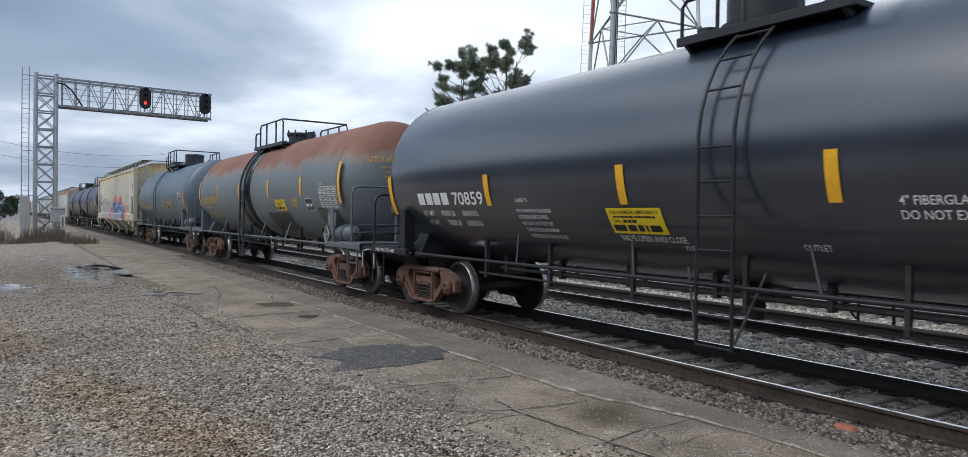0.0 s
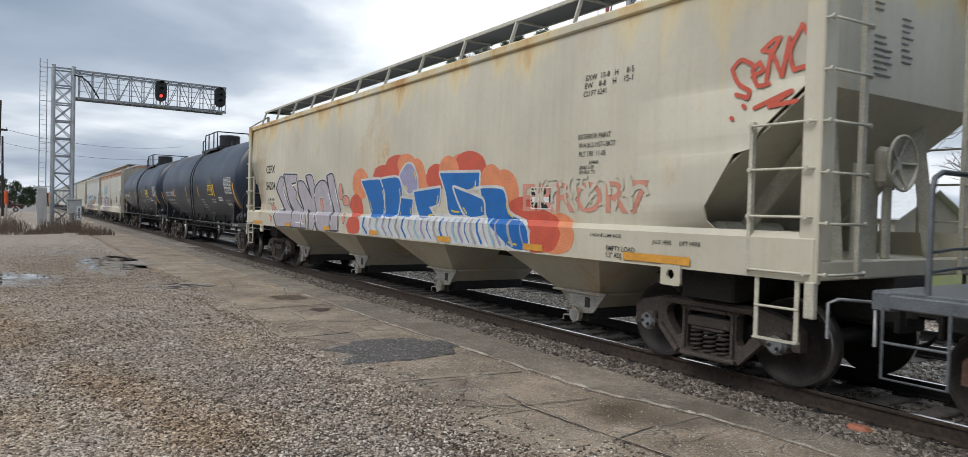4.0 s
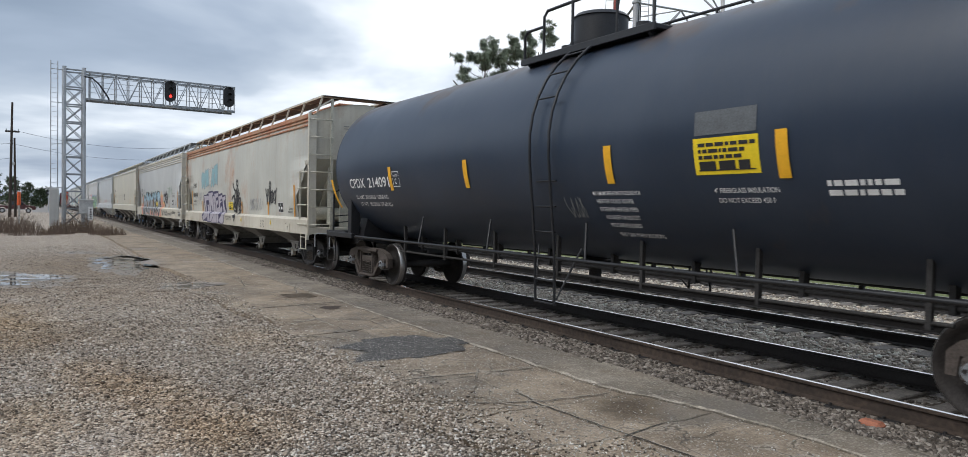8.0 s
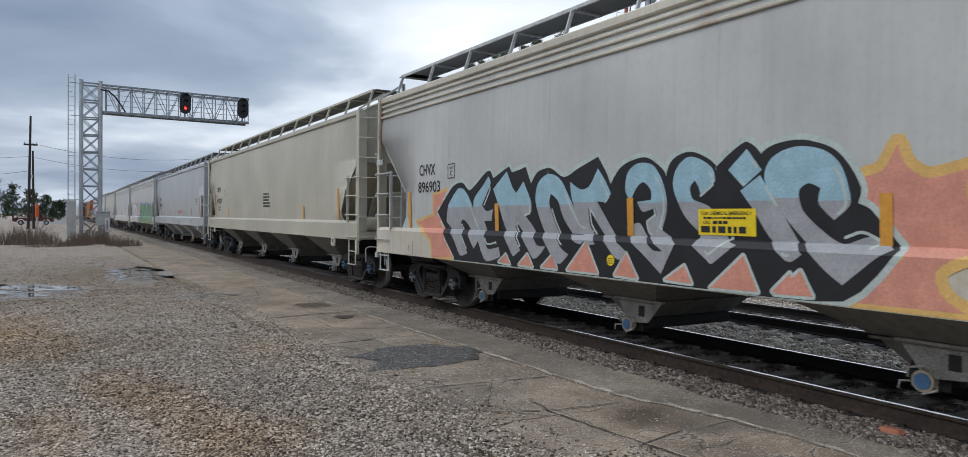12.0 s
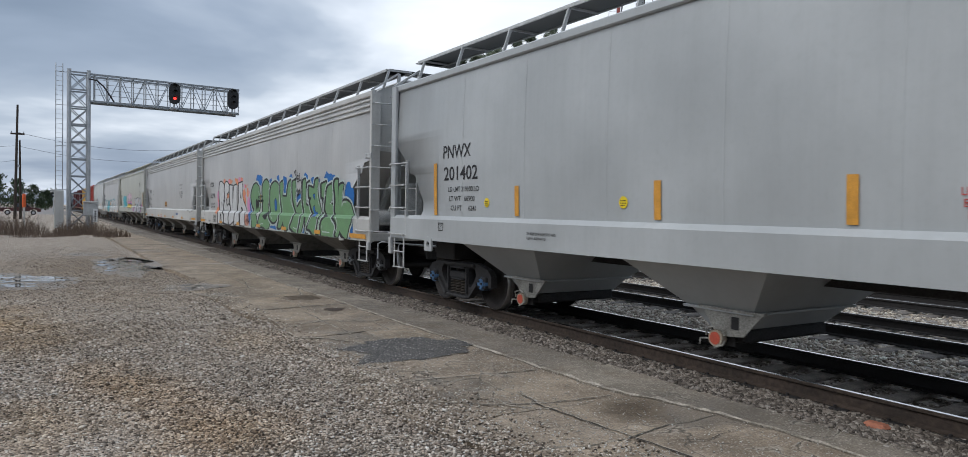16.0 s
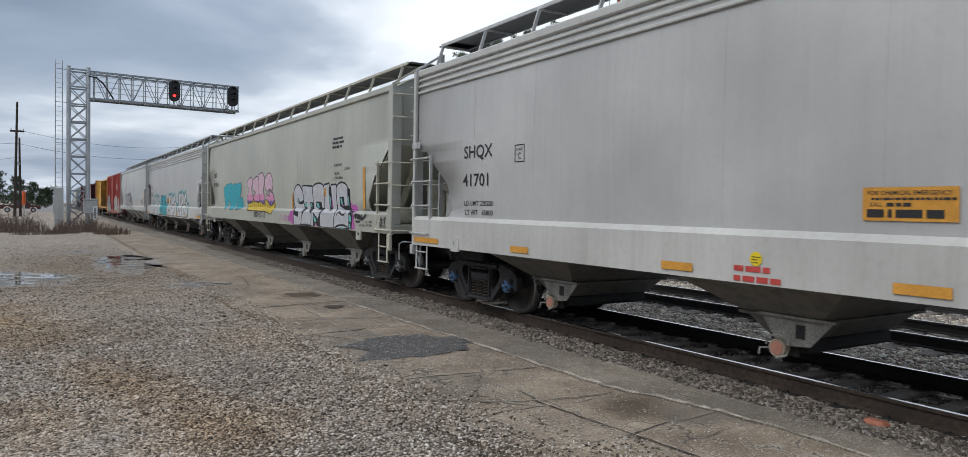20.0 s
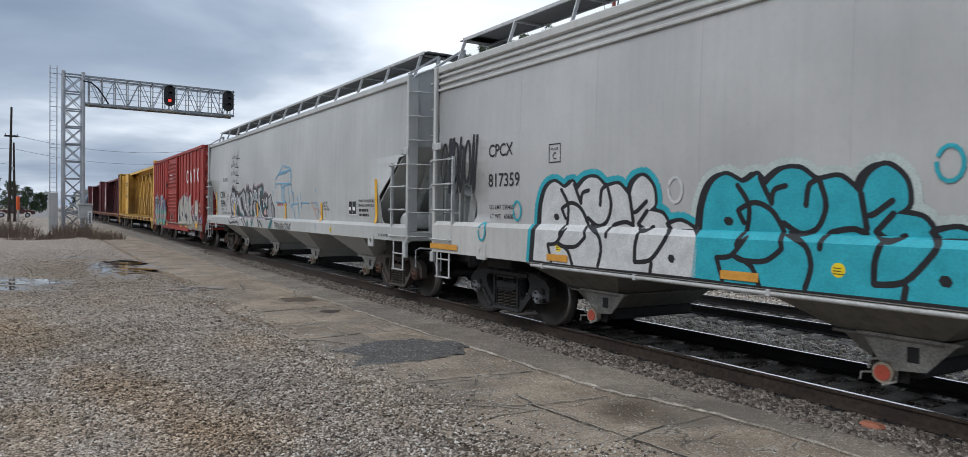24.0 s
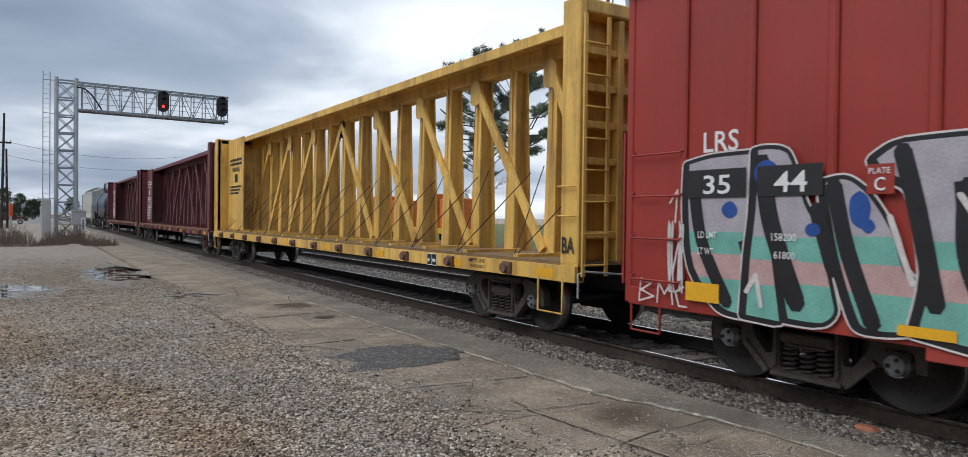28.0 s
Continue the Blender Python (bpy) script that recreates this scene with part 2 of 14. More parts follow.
def ground_material(name, stops, scale=1.0, rough=0.95, stain=None, bump=0.8, pebble=26.0, patch=0.09, washes=()):
    """Loose ground: pebbles by Voronoi cells, dirt patches, stains."""
    m, nt, bs, co = base_material(name)
    vor = nt.nodes.new("ShaderNodeTexVoronoi")
    vor.inputs["Scale"].default_value = pebble * scale
    vor.inputs["Randomness"].default_value = 1.0
    nt.links.new(co, vor.inputs["Vector"])
    sepc = nt.nodes.new("ShaderNodeSeparateColor")
    nt.links.new(vor.outputs["Color"], sepc.inputs[0])
    col = ramp_node(nt, sepc.outputs[0], stops)
    big = noise_node(nt, co, patch, 6, rough=0.6)
    mid = noise_node(nt, co, 1.7, 5)
    if stain:
        st = ramp_node(nt, big, [(0.45, (0, 0, 0)), (0.66, (1, 1, 1))])
        col = mix_node(nt, math_node(nt, "MULTIPLY", st, 0.8), col, stain, "MIX")
    mm = ramp_node(nt, mid, [(0.3, (0.62, 0.6, 0.58)), (0.62, (1.0, 1.0, 1.0))])
    col = mix_node(nt, 0.85, col, mm, "MULTIPLY")
    col = stained(nt, co, col, washes)
    nt.links.new(col, bs.inputs["Base Color"])
    wet = ramp_node(nt, mid, [(0.3, (rough * 0.62,) * 3), (0.6, (rough,) * 3)])
    nt.links.new(wet, bs.inputs["Roughness"])
    h = math_node(nt, "SUBTRACT", 1.0, vor.outputs["Distance"])
    bump_to(nt, bs, h, bump, 0.03)
    return m


def stone_material(name, stops, rough=0.9, washes=()):
    """Loose stones: each its own tone."""
    m, nt, bs, co = base_material(name)
    geo = nt.nodes.new("ShaderNodeNewGeometry")
    col = ramp_node(nt, geo.outputs["Random Per Island"], stops)
    gr = noise_node(nt, co, 90, 3)
    col = mix_node(nt, 0.6, col, ramp_node(nt, gr, [(0.3, (0.6, 0.6, 0.6)), (0.7, (1.1, 1.1, 1.1))]), "MULTIPLY")
    blot = ramp_node(nt, noise_node(nt, co, 2.6, 5, rough=0.65), [(0.34, (0.52, 0.51, 0.50)), (0.62, (1.08, 1.08, 1.08))])
    col = mix_node(nt, 0.75, col, blot, "MULTIPLY")
    col = stained(nt, co, col, washes)
    nt.links.new(col, bs.inputs["Base Color"])
    bs.inputs["Roughness"].default_value = rough
    return m


def concrete_material(name, tones, washes=()):
    """Old weathered concrete: grime, damp patches, fine grit, hairline cracks; each slab its own tone."""
    m, nt, bs, co = base_material(name)
    geo = nt.nodes.new("ShaderNodeNewGeometry")
    pos = geo.outputs["Position"]
    info = nt.nodes.new("ShaderNodeObjectInfo")
    big = noise_node(nt, pos, 0.9, 8, rough=0.72)
    grit = noise_node(nt, pos, 55, 4, rough=0.7)
    col = ramp_node(nt, big, [(0.36, tones[0]), (0.5, tones[1]), (0.66, tones[2])])
    rnd = ramp_node(nt, info.outputs["Random"], [(0.0, (0.90, 0.89, 0.88)), (1.0, (1.08, 1.07, 1.04))])
    col = mix_node(nt, 1.0, col, rnd, "MULTIPLY")
    col = mix_node(nt, 0.7, col, ramp_node(nt, grit, [(0.34, (0.45, 0.45, 0.44)), (0.60, (1.16, 1.14, 1.12))]), "MULTIPLY")
    warp = nt.nodes.new("ShaderNodeVectorMath"); warp.operation = "ADD"
    wn = nt.nodes.new("ShaderNodeTexNoise"); wn.inputs["Scale"].default_value = 1.6; wn.inputs["Detail"].default_value = 4
    nt.links.new(pos, wn.inputs["Vector"])
    nt.links.new(pos, warp.inputs[0]); nt.links.new(wn.outputs[1], warp.inputs[1])
    vor = nt.nodes.new("ShaderNodeTexVoronoi"); vor.feature = "DISTANCE_TO_EDGE"; vor.inputs["Scale"].default_value = 0.75
    nt.links.new(warp.outputs[0], vor.inputs["Vector"])
    crack = ramp_node(nt, vor.outputs[0], [(0.0, (1, 1, 1)), (0.010, (0, 0, 0))])
    spall = ramp_node(nt, vor.outputs[0], [(0.008, (0, 0, 0)), (0.014, (1, 1, 1)), (0.034, (0, 0, 0))])
    keep = ramp_node(nt, noise_node(nt, pos, 0.4, 2), [(0.46, (0, 0, 0)), (0.54, (1, 1, 1))])
    spall = math_node(nt, "MULTIPLY", math_node(nt, "MULTIPLY", spall, keep), ramp_node(nt, noise_node(nt, pos, 3.5, 3), [(0.42, (0, 0, 0)), (0.6, (0.6, 0.6, 0.6))]))
    crack = math_node(nt, "MULTIPLY", crack, keep)
    # finer map cracking in patches
    vf = nt.nodes.new("ShaderNodeTexVoronoi"); vf.feature = "DISTANCE_TO_EDGE"; vf.inputs["Scale"].default_value = 2.3
    nt.links.new(warp.outputs[0], vf.inputs["Vector"])
    fine = math_node(nt, "MULTIPLY", ramp_node(nt, vf.outputs[0], [(0.0, (1, 1, 1)), (0.016, (0, 0, 0))]), ramp_node(nt, noise_node(nt, pos, 0.55, 3), [(0.50, (0, 0, 0)), (0.60, (0.75, 0.75, 0.75))]))
    crack = math_node(nt, "MAXIMUM", crack, fine)
    soil = ramp_node(nt, noise_node(nt, pos, 1.9, 7, rough=0.75), [(0.48, (0, 0, 0)), (0.68, (0.75, 0.75, 0.75))])
    col = mix_node(nt, soil, col, (0.155, 0.118, 0.082))
    col = mix_node(nt, spall, col, (0.46, 0.42, 0.36))
    peb = nt.nodes.new("ShaderNodeTexVoronoi"); peb.inputs["Scale"].default_value = 70.0
    nt.links.new(pos, peb.inputs["Vector"])
    pc = nt.nodes.new("ShaderNodeSeparateColor"); nt.links.new(peb.outputs["Color"], pc.inputs[0])
    col = mix_node(nt, ramp_node(nt, pc.outputs[0], [(0.80, (0, 0, 0)), (0.95, (0.5, 0.5, 0.5))]), col, (0.50, 0.46, 0.40))
    col = mix_node(nt, ramp_node(nt, pc.outputs[1], [(0.82, (0, 0, 0)), (0.96, (0.5, 0.5, 0.5))]), col, (0.08, 0.066, 0.052))
    col = mix_node(nt, math_node(nt, "MULTIPLY", crack, 0.8), col, (0.05, 0.046, 0.04))
    damp = ramp_node(nt, noise_node(nt, pos, 0.35, 4, rough=0.6), [(0.55, (0, 0, 0)), (0.62, (1, 1, 1))])
    col = mix_node(nt, math_node(nt, "MULTIPLY", damp, 0.45), col, (0.085, 0.075, 0.064))
    col = stained(nt, pos, col, washes)
    nt.links.new(col, bs.inputs["Base Color"])
    nt.links.new(mix_node(nt, damp, (0.85, 0.85, 0.85), (0.45, 0.45, 0.45)), bs.inputs["Roughness"])
    h = math_node(nt, "SUBTRACT", grit, math_node(nt, "MULTIPLY", crack, 0.6))
    bump_to(nt, bs, h, 0.55, 0.012)
    return m


def mesh_grating(name):
    """Expanded-metal walkway: real holes by transparency."""
    m, nt, bs, co = base_material(name)
    bs.inputs["Base Color"].default_value = (0.16, 0.16, 0.16, 1)
    bs.inputs["Roughness"].default_value = 0.6
    bs.inputs["Metallic"].default_value = 0.3
    br = nt.nodes.new("ShaderNodeTexVoronoi")
    br.feature = "DISTANCE_TO_EDGE"
    br.inputs["Scale"].default_value = 17.0
    br.inputs["Randomness"].default_value = 0.25
    mp = nt.nodes.new("ShaderNodeMapping"); mp.inputs["Scale"].default_value = (1.6, 0.8, 1)
    nt.links.new(co, mp.inputs[0]); nt.links.new(mp.outputs[0], br.inputs["Vector"])
    hole = math_node(nt, "GREATER_THAN", br.outputs[0], 0.43)
    al = math_node(nt, "SUBTRACT", 1.0, hole)
    nt.links.new(al, bs.inputs["Alpha"])
    return m


MAT = {}


def mat(key, maker=None):
    if key not in MAT:
        MAT[key] = maker()
    return MAT[key]


STEEL_DARK = plain("dark_underframe_steel", (0.035, 0.034, 0.034), 0.75, 0.2, 0.5, 5, 0.3)
CAST_BROWN = plain("rusty_cast_steel", (0.165, 0.092, 0.068), 0.85, 0.1, 0.5, 4, 0.5, 40)
CAST_GREY = plain("dusty_cast_steel", (0.085, 0.070, 0.061), 0.85, 0.1, 0.45, 4, 0.5, 40)
CAST_BLACK = plain("black_cast_steel", (0.034, 0.034, 0.036), 0.7, 0.1, 0.45, 4, 0.4, 40)
WHEEL_FACE = plain("wheel_plate_steel", (0.045, 0.040, 0.038), 0.6, 0.5, 0.4, 5, 0.2)
WHEEL_TREAD = plain("bright_wheel_tread", (0.42, 0.41, 0.40), 0.3, 0.9, 0.2, 5)
CAP_BLUE = plain("blue_bearing_cap", (0.075, 0.17, 0.33), 0.5, 0.1, 0.3)
CAP_GREY = plain("grey_bearing_cap", (0.26, 0.28, 0.30), 0.5, 0.4, 0.3)
CAP_BROWN = plain("rusty_bearing_cap", (0.15, 0.075, 0.05), 0.8, 0.1, 0.4)
SPRING_RUST = plain("grimy_spring", (0.070, 0.060, 0.052), 0.7, 0.3, 0.4)
RAIL_SIDE = plain("rusty_rail_side", (0.055, 0.040, 0.031), 0.85, 0.1, 0.45, 2, 0.4, 50)
RAIL_DARK = plain("dark_rail_side", (0.022, 0.020, 0.020), 0.75, 0.1, 0.35, 3, 0.3, 50)
RAIL_TOP = plain("polished_rail_head", (0.60, 0.60, 0.61), 0.22, 1.0, 0.15, 3)
TIE_WOOD = plain("weathered_tie_wood", (0.17, 0.150, 0.130), 0.9, 0.0, 0.5, 7, 0.8, 30)
GALV = plain("galvanized_steel", (0.44, 0.46, 0.48), 0.5, 0.5, 0.22, 3)
GALV_DARK = plain("weathered_galvanized_steel", (0.30, 0.32, 0.34), 0.6, 0.4, 0.25, 3)
BLACK_PAINT = plain("black_signal_paint", (0.012, 0.012, 0.013), 0.5)
RED_LENS = lens_glow("lit_red_lens", (1.0, 0.04, 0.03), 1.7)
RUBBER = plain("black_rubber", (0.02, 0.02, 0.02), 0.85)
YELLOW_STRIPE = plain("yellow_reflective_tape", (0.80, 0.42, 0.02), 0.45, 0, 0.12, 10)
ORANGE_STRIPE = plain("faded_orange_tape", (0.62, 0.30, 0.045), 0.55, 0, 0.2, 10)
STICKER_YELLOW = plain("yellow_placard_vinyl", (0.80, 0.60, 0.02), 0.4, 0, 0.1, 10)
LETTER_WHITE = plain("white_stencil_paint", (0.75, 0.76, 0.76), 0.6, 0, 0.12, 12)
LETTER_BLACK = plain("black_stencil_paint", (0.02, 0.02, 0.022), 0.6)
LETTER_YELLOW = plain("yellow_stencil_paint", (0.62, 0.36, 0.03), 0.6, 0, 0.25, 12)
LETTER_RED = plain("red_stencil_paint", (0.5, 0.06, 0.05), 0.6)
LETTER_FADED = plain("faded_grey_stencil", (0.22, 0.23, 0.23), 0.7)
GRATING = mesh_grating("expanded_metal_walkway")

# ---------------------------------------------------------------- mesh building
class Shape:
    """Collects faces for one mesh; slot is the material index of what is added next."""

    def __init__(self):
        self.v, self.f, self.s, self.smooth, self.slot = [], [], [], [], 0

    def add(self, verts, faces, smooth=False):
        k = len(self.v)
        self.v += [tuple(p) for p in verts]
        for f in faces:
            self.f.append(tuple(k + i for i in f))
            self.s.append(self.slot)
            self.smooth.append(smooth)
        return self

    def mat(self, slot):
        self.slot = slot
        return self

    def box(self, x0, y0, z0, x1, y1, z1, bev=0.0):
        if x0 > x1: x0, x1 = x1, x0
        if y0 > y1: y0, y1 = y1, y0
        if z0 > z1: z0, z1 = z1, z0
        b = min(bev, (x1 - x0) * 0.45, (y1 - y0) * 0.45, (z1 - z0) * 0.45)
        if b <= 0:
            vs = [(x, y, z) for x in (x0, x1) for y in (y0, y1) for z in (z0, z1)]
            return self.add(vs, [(0, 1, 3, 2), (4, 6, 7, 5), (0, 4, 5, 1), (2, 3, 7, 6), (0, 2, 6, 4), (1, 5, 7, 3)])
        vs, idx = [], {}
        X, Y, Z = (x0, x1), (y0, y1), (z0, z1)
        for i in (0, 1):
            for j in (0, 1):
                for k in (0, 1):
                    sx, sy, sz = (1 - 2 * i) * b, (1 - 2 * j) * b, (1 - 2 * k) * b
                    for a, d in enumerate(((0, sy, sz), (sx, 0, sz), (sx, sy, 0))):
                        idx[i, j, k, a] = len(vs)
                        vs.append((X[i] + d[0], Y[j] + d[1], Z[k] + d[2]))
        g = lambda i, j, k, a: idx[i, j, k, a]
        fs = []
        for i in (0, 1):
            q = [g(i, 0, 0, 0), g(i, 0, 1, 0), g(i, 1, 1, 0), g(i, 1, 0, 0)]; fs.append(q if i == 0 else q[::-1])
            q = [g(0, i, 0, 1), g(1, i, 0, 1), g(1, i, 1, 1), g(0, i, 1, 1)]; fs.append(q if i == 0 else q[::-1])
            q = [g(0, 0, i, 2), g(0, 1, i, 2), g(1, 1, i, 2), g(1, 0, i, 2)]; fs.append(q if i == 0 else q[::-1])
        for i in (0, 1):
            for j in (0, 1):
                o = (i + j) % 2 == 0
                q = [g(i, j, 0, 0), g(i, j, 0, 1), g(i, j, 1, 1), g(i, j, 1, 0)]; fs.append(q if o else q[::-1])
                q = [g(i, 0, j, 0), g(i, 1, j, 0), g(i, 1, j, 2), g(i, 0, j, 2)]; fs.append(q if o else q[::-1])
                q = [g(0, i, j, 1), g(0, i, j, 2), g(1, i, j, 2), g(1, i, j, 1)]; fs.append(q if o else q[::-1])
                for k in (0, 1):
                    q = [g(i, j, k, 0), g(i, j, k, 1), g(i, j, k, 2)]
                    fs.append(q[::-1] if (i + j + k) % 2 == 0 else q)
        return self.add(vs, fs)

    def ring_pts(self, c, axis, r, n, up=None):
        a = Vector(axis).normalized()
        u = a.orthogonal().normalized() if up is None else (Vector(up) - a * Vector(up).dot(a)).normalized()
        w = a.cross(u)
        return [Vector(c) + (u * math.cos(2 * math.pi * i / n) + w * math.sin(2 * math.pi * i / n)) * r for i in range(n)]

    def cyl(self, p, q, r0, r1=None, n=10, caps=True):
        r1 = r0 if r1 is None else r1
        ax = Vector(q) - Vector(p)
        vs = self.ring_pts(p, ax, r0, n) + self.ring_pts(q, ax, r1, n)
        self.add(vs, [(i, (i + 1) % n, n + (i + 1) % n, n + i) for i in range(n)], True)
        if caps:
            self.add(vs[:n], [tuple(range(n))[::-1]])
            self.add(vs[n:], [tuple(range(n))])
        return self

    def tube(self, pts, r, n=6):
        pts = [Vector(p) for p in pts]
        vs, up = [], None
        for i, p in enumerate(pts):
            t = (pts[min(i + 1, len(pts) - 1)] - pts[max(i - 1, 0)])
            if t.length < 1e-9:
                t = Vector((0, 0, 1))
            t.normalize()
            if up is None:
                up = t.orthogonal().normalized()
            up = (up - t * up.dot(t))
            up = up.normalized() if up.length > 1e-6 else t.orthogonal().normalized()
            vs += self.ring_pts(p, t, r, n, up)
        fs = [(k * n + i, k * n + (i + 1) % n, (k + 1) * n + (i + 1) % n, (k + 1) * n + i) for k in range(len(pts) - 1) for i in range(n)]
        self.add(vs, fs, True)
        self.add(vs[:n], [tuple(range(n))[::-1]])
        self.add(vs[-n:], [tuple(range(n))])
        return self

    def beam(self, p, q, w, h, up=(0, 0, 1)):
        p, q = Vector(p), Vector(q)
        t = (q - p).normalized()
        s = t.cross(Vector(up))
        s = s.normalized() if s.length > 1e-6 else t.orthogonal().normalized()
        u = s.cross(t)
        vs = [c + s * a * w / 2 + u * b * h / 2 for c in (p, q) for a, b in ((-1, -1), (1, -1), (1, 1), (-1, 1))]
        return self.add(vs, [(0, 3, 2, 1), (4, 5, 6, 7), (0, 1, 5, 4), (1, 2, 6, 5), (2, 3, 7, 6), (3, 0, 4, 7)])

    def plate(self, outer, a, b, axis="x", holes=()):
        """Extrudes a 2D outline, with holes, from a to b along the axis; 2D is (y, z), (x, z) or (x, y)."""
        put = {"x": lambda u, v, d: (d, u, v), "y": lambda u, v, d: (u, d, v), "z": lambda u, v, d: (u, v, d)}[axis]
        loops = [list(outer)] + [list(h) for h in holes]
        flat = [p for l in loops for p in l]
        tris = tessellate_polygon([[Vector((u, v, 0)) for u, v in l] for l in loops])
        fix = []
        for t in tris:
            (x1, y1), (x2, y2), (x3, y3) = (flat[i] for i in t)
            fix.append(t if (x2 - x1) * (y3 - y1) - (x3 - x1) * (y2 - y1) > 0 else t[::-1])
        flip = (axis == "y") != (b < a)
        n = len(flat)
        vs = [put(u, v, a) for u, v in flat] + [put(u, v, b) for u, v in flat]
        fs = [tuple(t) if flip else tuple(t[::-1]) for t in fix] + [tuple(i + n for i in (t[::-1] if flip else t)) for t in fix]
        k = 0
        for li, l in enumerate(loops):
            m = len(l)
            area = sum(l[i][0] * l[(i + 1) % m][1] - l[(i + 1) % m][0] * l[i][1] for i in range(m))
            ccw = (area > 0) == (li == 0)
            for i in range(m):
                q = (k + i, k + (i + 1) % m, n + k + (i + 1) % m, n + k + i)
                fs.append(q if ccw != flip else q[::-1])
            k += m
        return self.add(vs, fs)

    def lathe(self, prof, axis="y", n=48, centre=(0, 0, 0)):
        """prof: (along, radius) pairs."""
        vs = []
        for a, r in prof:
            for i in range(n):
                t = 2 * math.pi * i / n
                c, s = math.cos(t) * r, math.sin(t) * r
                p = {"y": (c, a, s), "x": (a, s, c), "z": (s, c, a)}[axis]
                vs.append((p[0] + centre[0], p[1] + centre[1], p[2] + centre[2]))
        fs = [(k * n + i, (k + 1) * n + i, (k + 1) * n + (i + 1) % n, k * n + (i + 1) % n) for k in range(len(prof) - 1) for i in range(n)]
        return self.add(vs, fs, True)

    def mesh(self, name, mats):
        me = bpy.data.meshes.new(name)
        me.from_pydata(self.v, [], self.f)
        for m in mats:
            me.materials.append(m)
        if self.f:
            me.polygons.foreach_set("material_index", self.s)
            me.polygons.foreach_set("use_smooth", self.smooth)
        me.update()
        return me

    def part(self, name, mats, parent=None, label=""):
        return place(name, self.mesh(name, mats if isinstance(mats, (list, tuple)) else [mats]), parent, label)


def place(name, me, parent=None, label="", m=None):
    ob = new(name, me)
    if parent is not None:
        ob.parent = parent
    if m is not None:
        ob.matrix_basis = m
    return tagged(ob, label) if label else ob


def thing(name, label, category, m=None, group="", kind=""):
    ob = new(name)
    if m is not None:
        ob.matrix_basis = m
    return tagged(ob, label, category, group, kind)


def arc(c, r, a0, a1, n=6):
    return [(c[0] + r * math.cos(radians(a0 + (a1 - a0) * i / n)), c[1] + r * math.sin(radians(a0 + (a1 - a0) * i / n))) for i in range(n + 1)]


def round_rect(u0, v0, u1, v1, r, n=3):
    return arc((u1 - r, v0 + r), r, -90, 0, n) + arc((u1 - r, v1 - r), r, 0, 90, n) + arc((u0 + r, v1 - r), r, 90, 180, n) + arc((u0 + r, v0 + r), r, 180, 270, n)


# ---------------------------------------------------------------- lettering
@lru_cache(None)
def glyphs(text, offset=0.0, resolution=3):
    """2D vertices and faces of a text at size 1, its left end at 0, and its width."""
    cu = bpy.data.curves.new("t", "FONT")
    cu.body, cu.size, cu.offset, cu.resolution_u = text, 1.0, offset, resolution
    cu.fill_mode = "FRONT"
    ob = bpy.data.objects.new("t", cu)
    me = bpy.data.meshes.new_from_object(ob)
    vs = np.array([v.co[:2] for v in me.vertices]).reshape(-1, 2)
    fs = [tuple(p.vertices) for p in me.polygons]
    bpy.data.objects.remove(ob); bpy.data.meshes.remove(me); bpy.data.curves.remove(cu)
    if len(vs) == 0:
        return vs, fs, 0.0
    vs[:, 0] -= vs[:, 0].min()
    return vs, fs, float(vs[:, 0].max())


def cut(poly, axis_sign, z):
    """Keeps the part of a 2D polygon above (1) or below (-1) a height."""
    out = []
    for (a, b) in zip(poly, poly[1:] + poly[:1]):
        da, db = (a[1] - z) * axis_sign, (b[1] - z) * axis_sign
        if da >= 0:
            out.append(a)
        if (da > 0 and db < 0) or (da < 0 and db > 0):
            k = da / (da - db)
            out.append((a[0] + (b[0] - a[0]) * k, a[1] + (b[1] - a[1]) * k))
    return out


BANDS = [1.55, 1.85, 2.1, 2.35, 2.6, 2.9, 3.3, 3.8, 4.4]
BENDS = {}       # heights at which the side of a car bends


def drape(sh, polys, surf, lift, floor=0.7):
    """Lays flat convex polygons (y, z) on a side, cut where the side bends."""
    lines = BENDS[surf] if surf in BENDS else [floor] + [z for z in BANDS if z > floor + 0.01]
    for poly in polys:
        lo, hi = min(p[1] for p in poly), max(p[1] for p in poly)
        for z0, z1 in zip(lines, lines[1:]):
            if hi <= z0 or lo >= z1:
                continue
            q = cut(cut(list(poly), 1, z0), -1, z1)
            if len(q) > 2:
                area = sum(a[0] * b[1] - b[0] * a[1] for a, b in zip(q, q[1:] + q[:1]))
                if abs(area) > 1e-7:
                    sh.add([(-(surf(v) + lift), u, v) for u, v in (q if area < 0 else q[::-1])], [tuple(range(len(q)))])
    return sh


def write(sh, text, y, z, size, surf, lift=0.005, width=None, lean=0.0, bold=0.012):
    """Text on the near side, its left end at y (reading towards -y), its foot at z; size is the height of a capital."""
    vs, fs, w = glyphs(text, bold if size > 0.1 else 0.006)
    k = size / 0.70
    kx = width / w if width else k * 0.9
    sh.add([(-(surf(z + b * k) + lift), y - a * kx + lean * b, z + b * k) for a, b in vs], fs)
    return sh


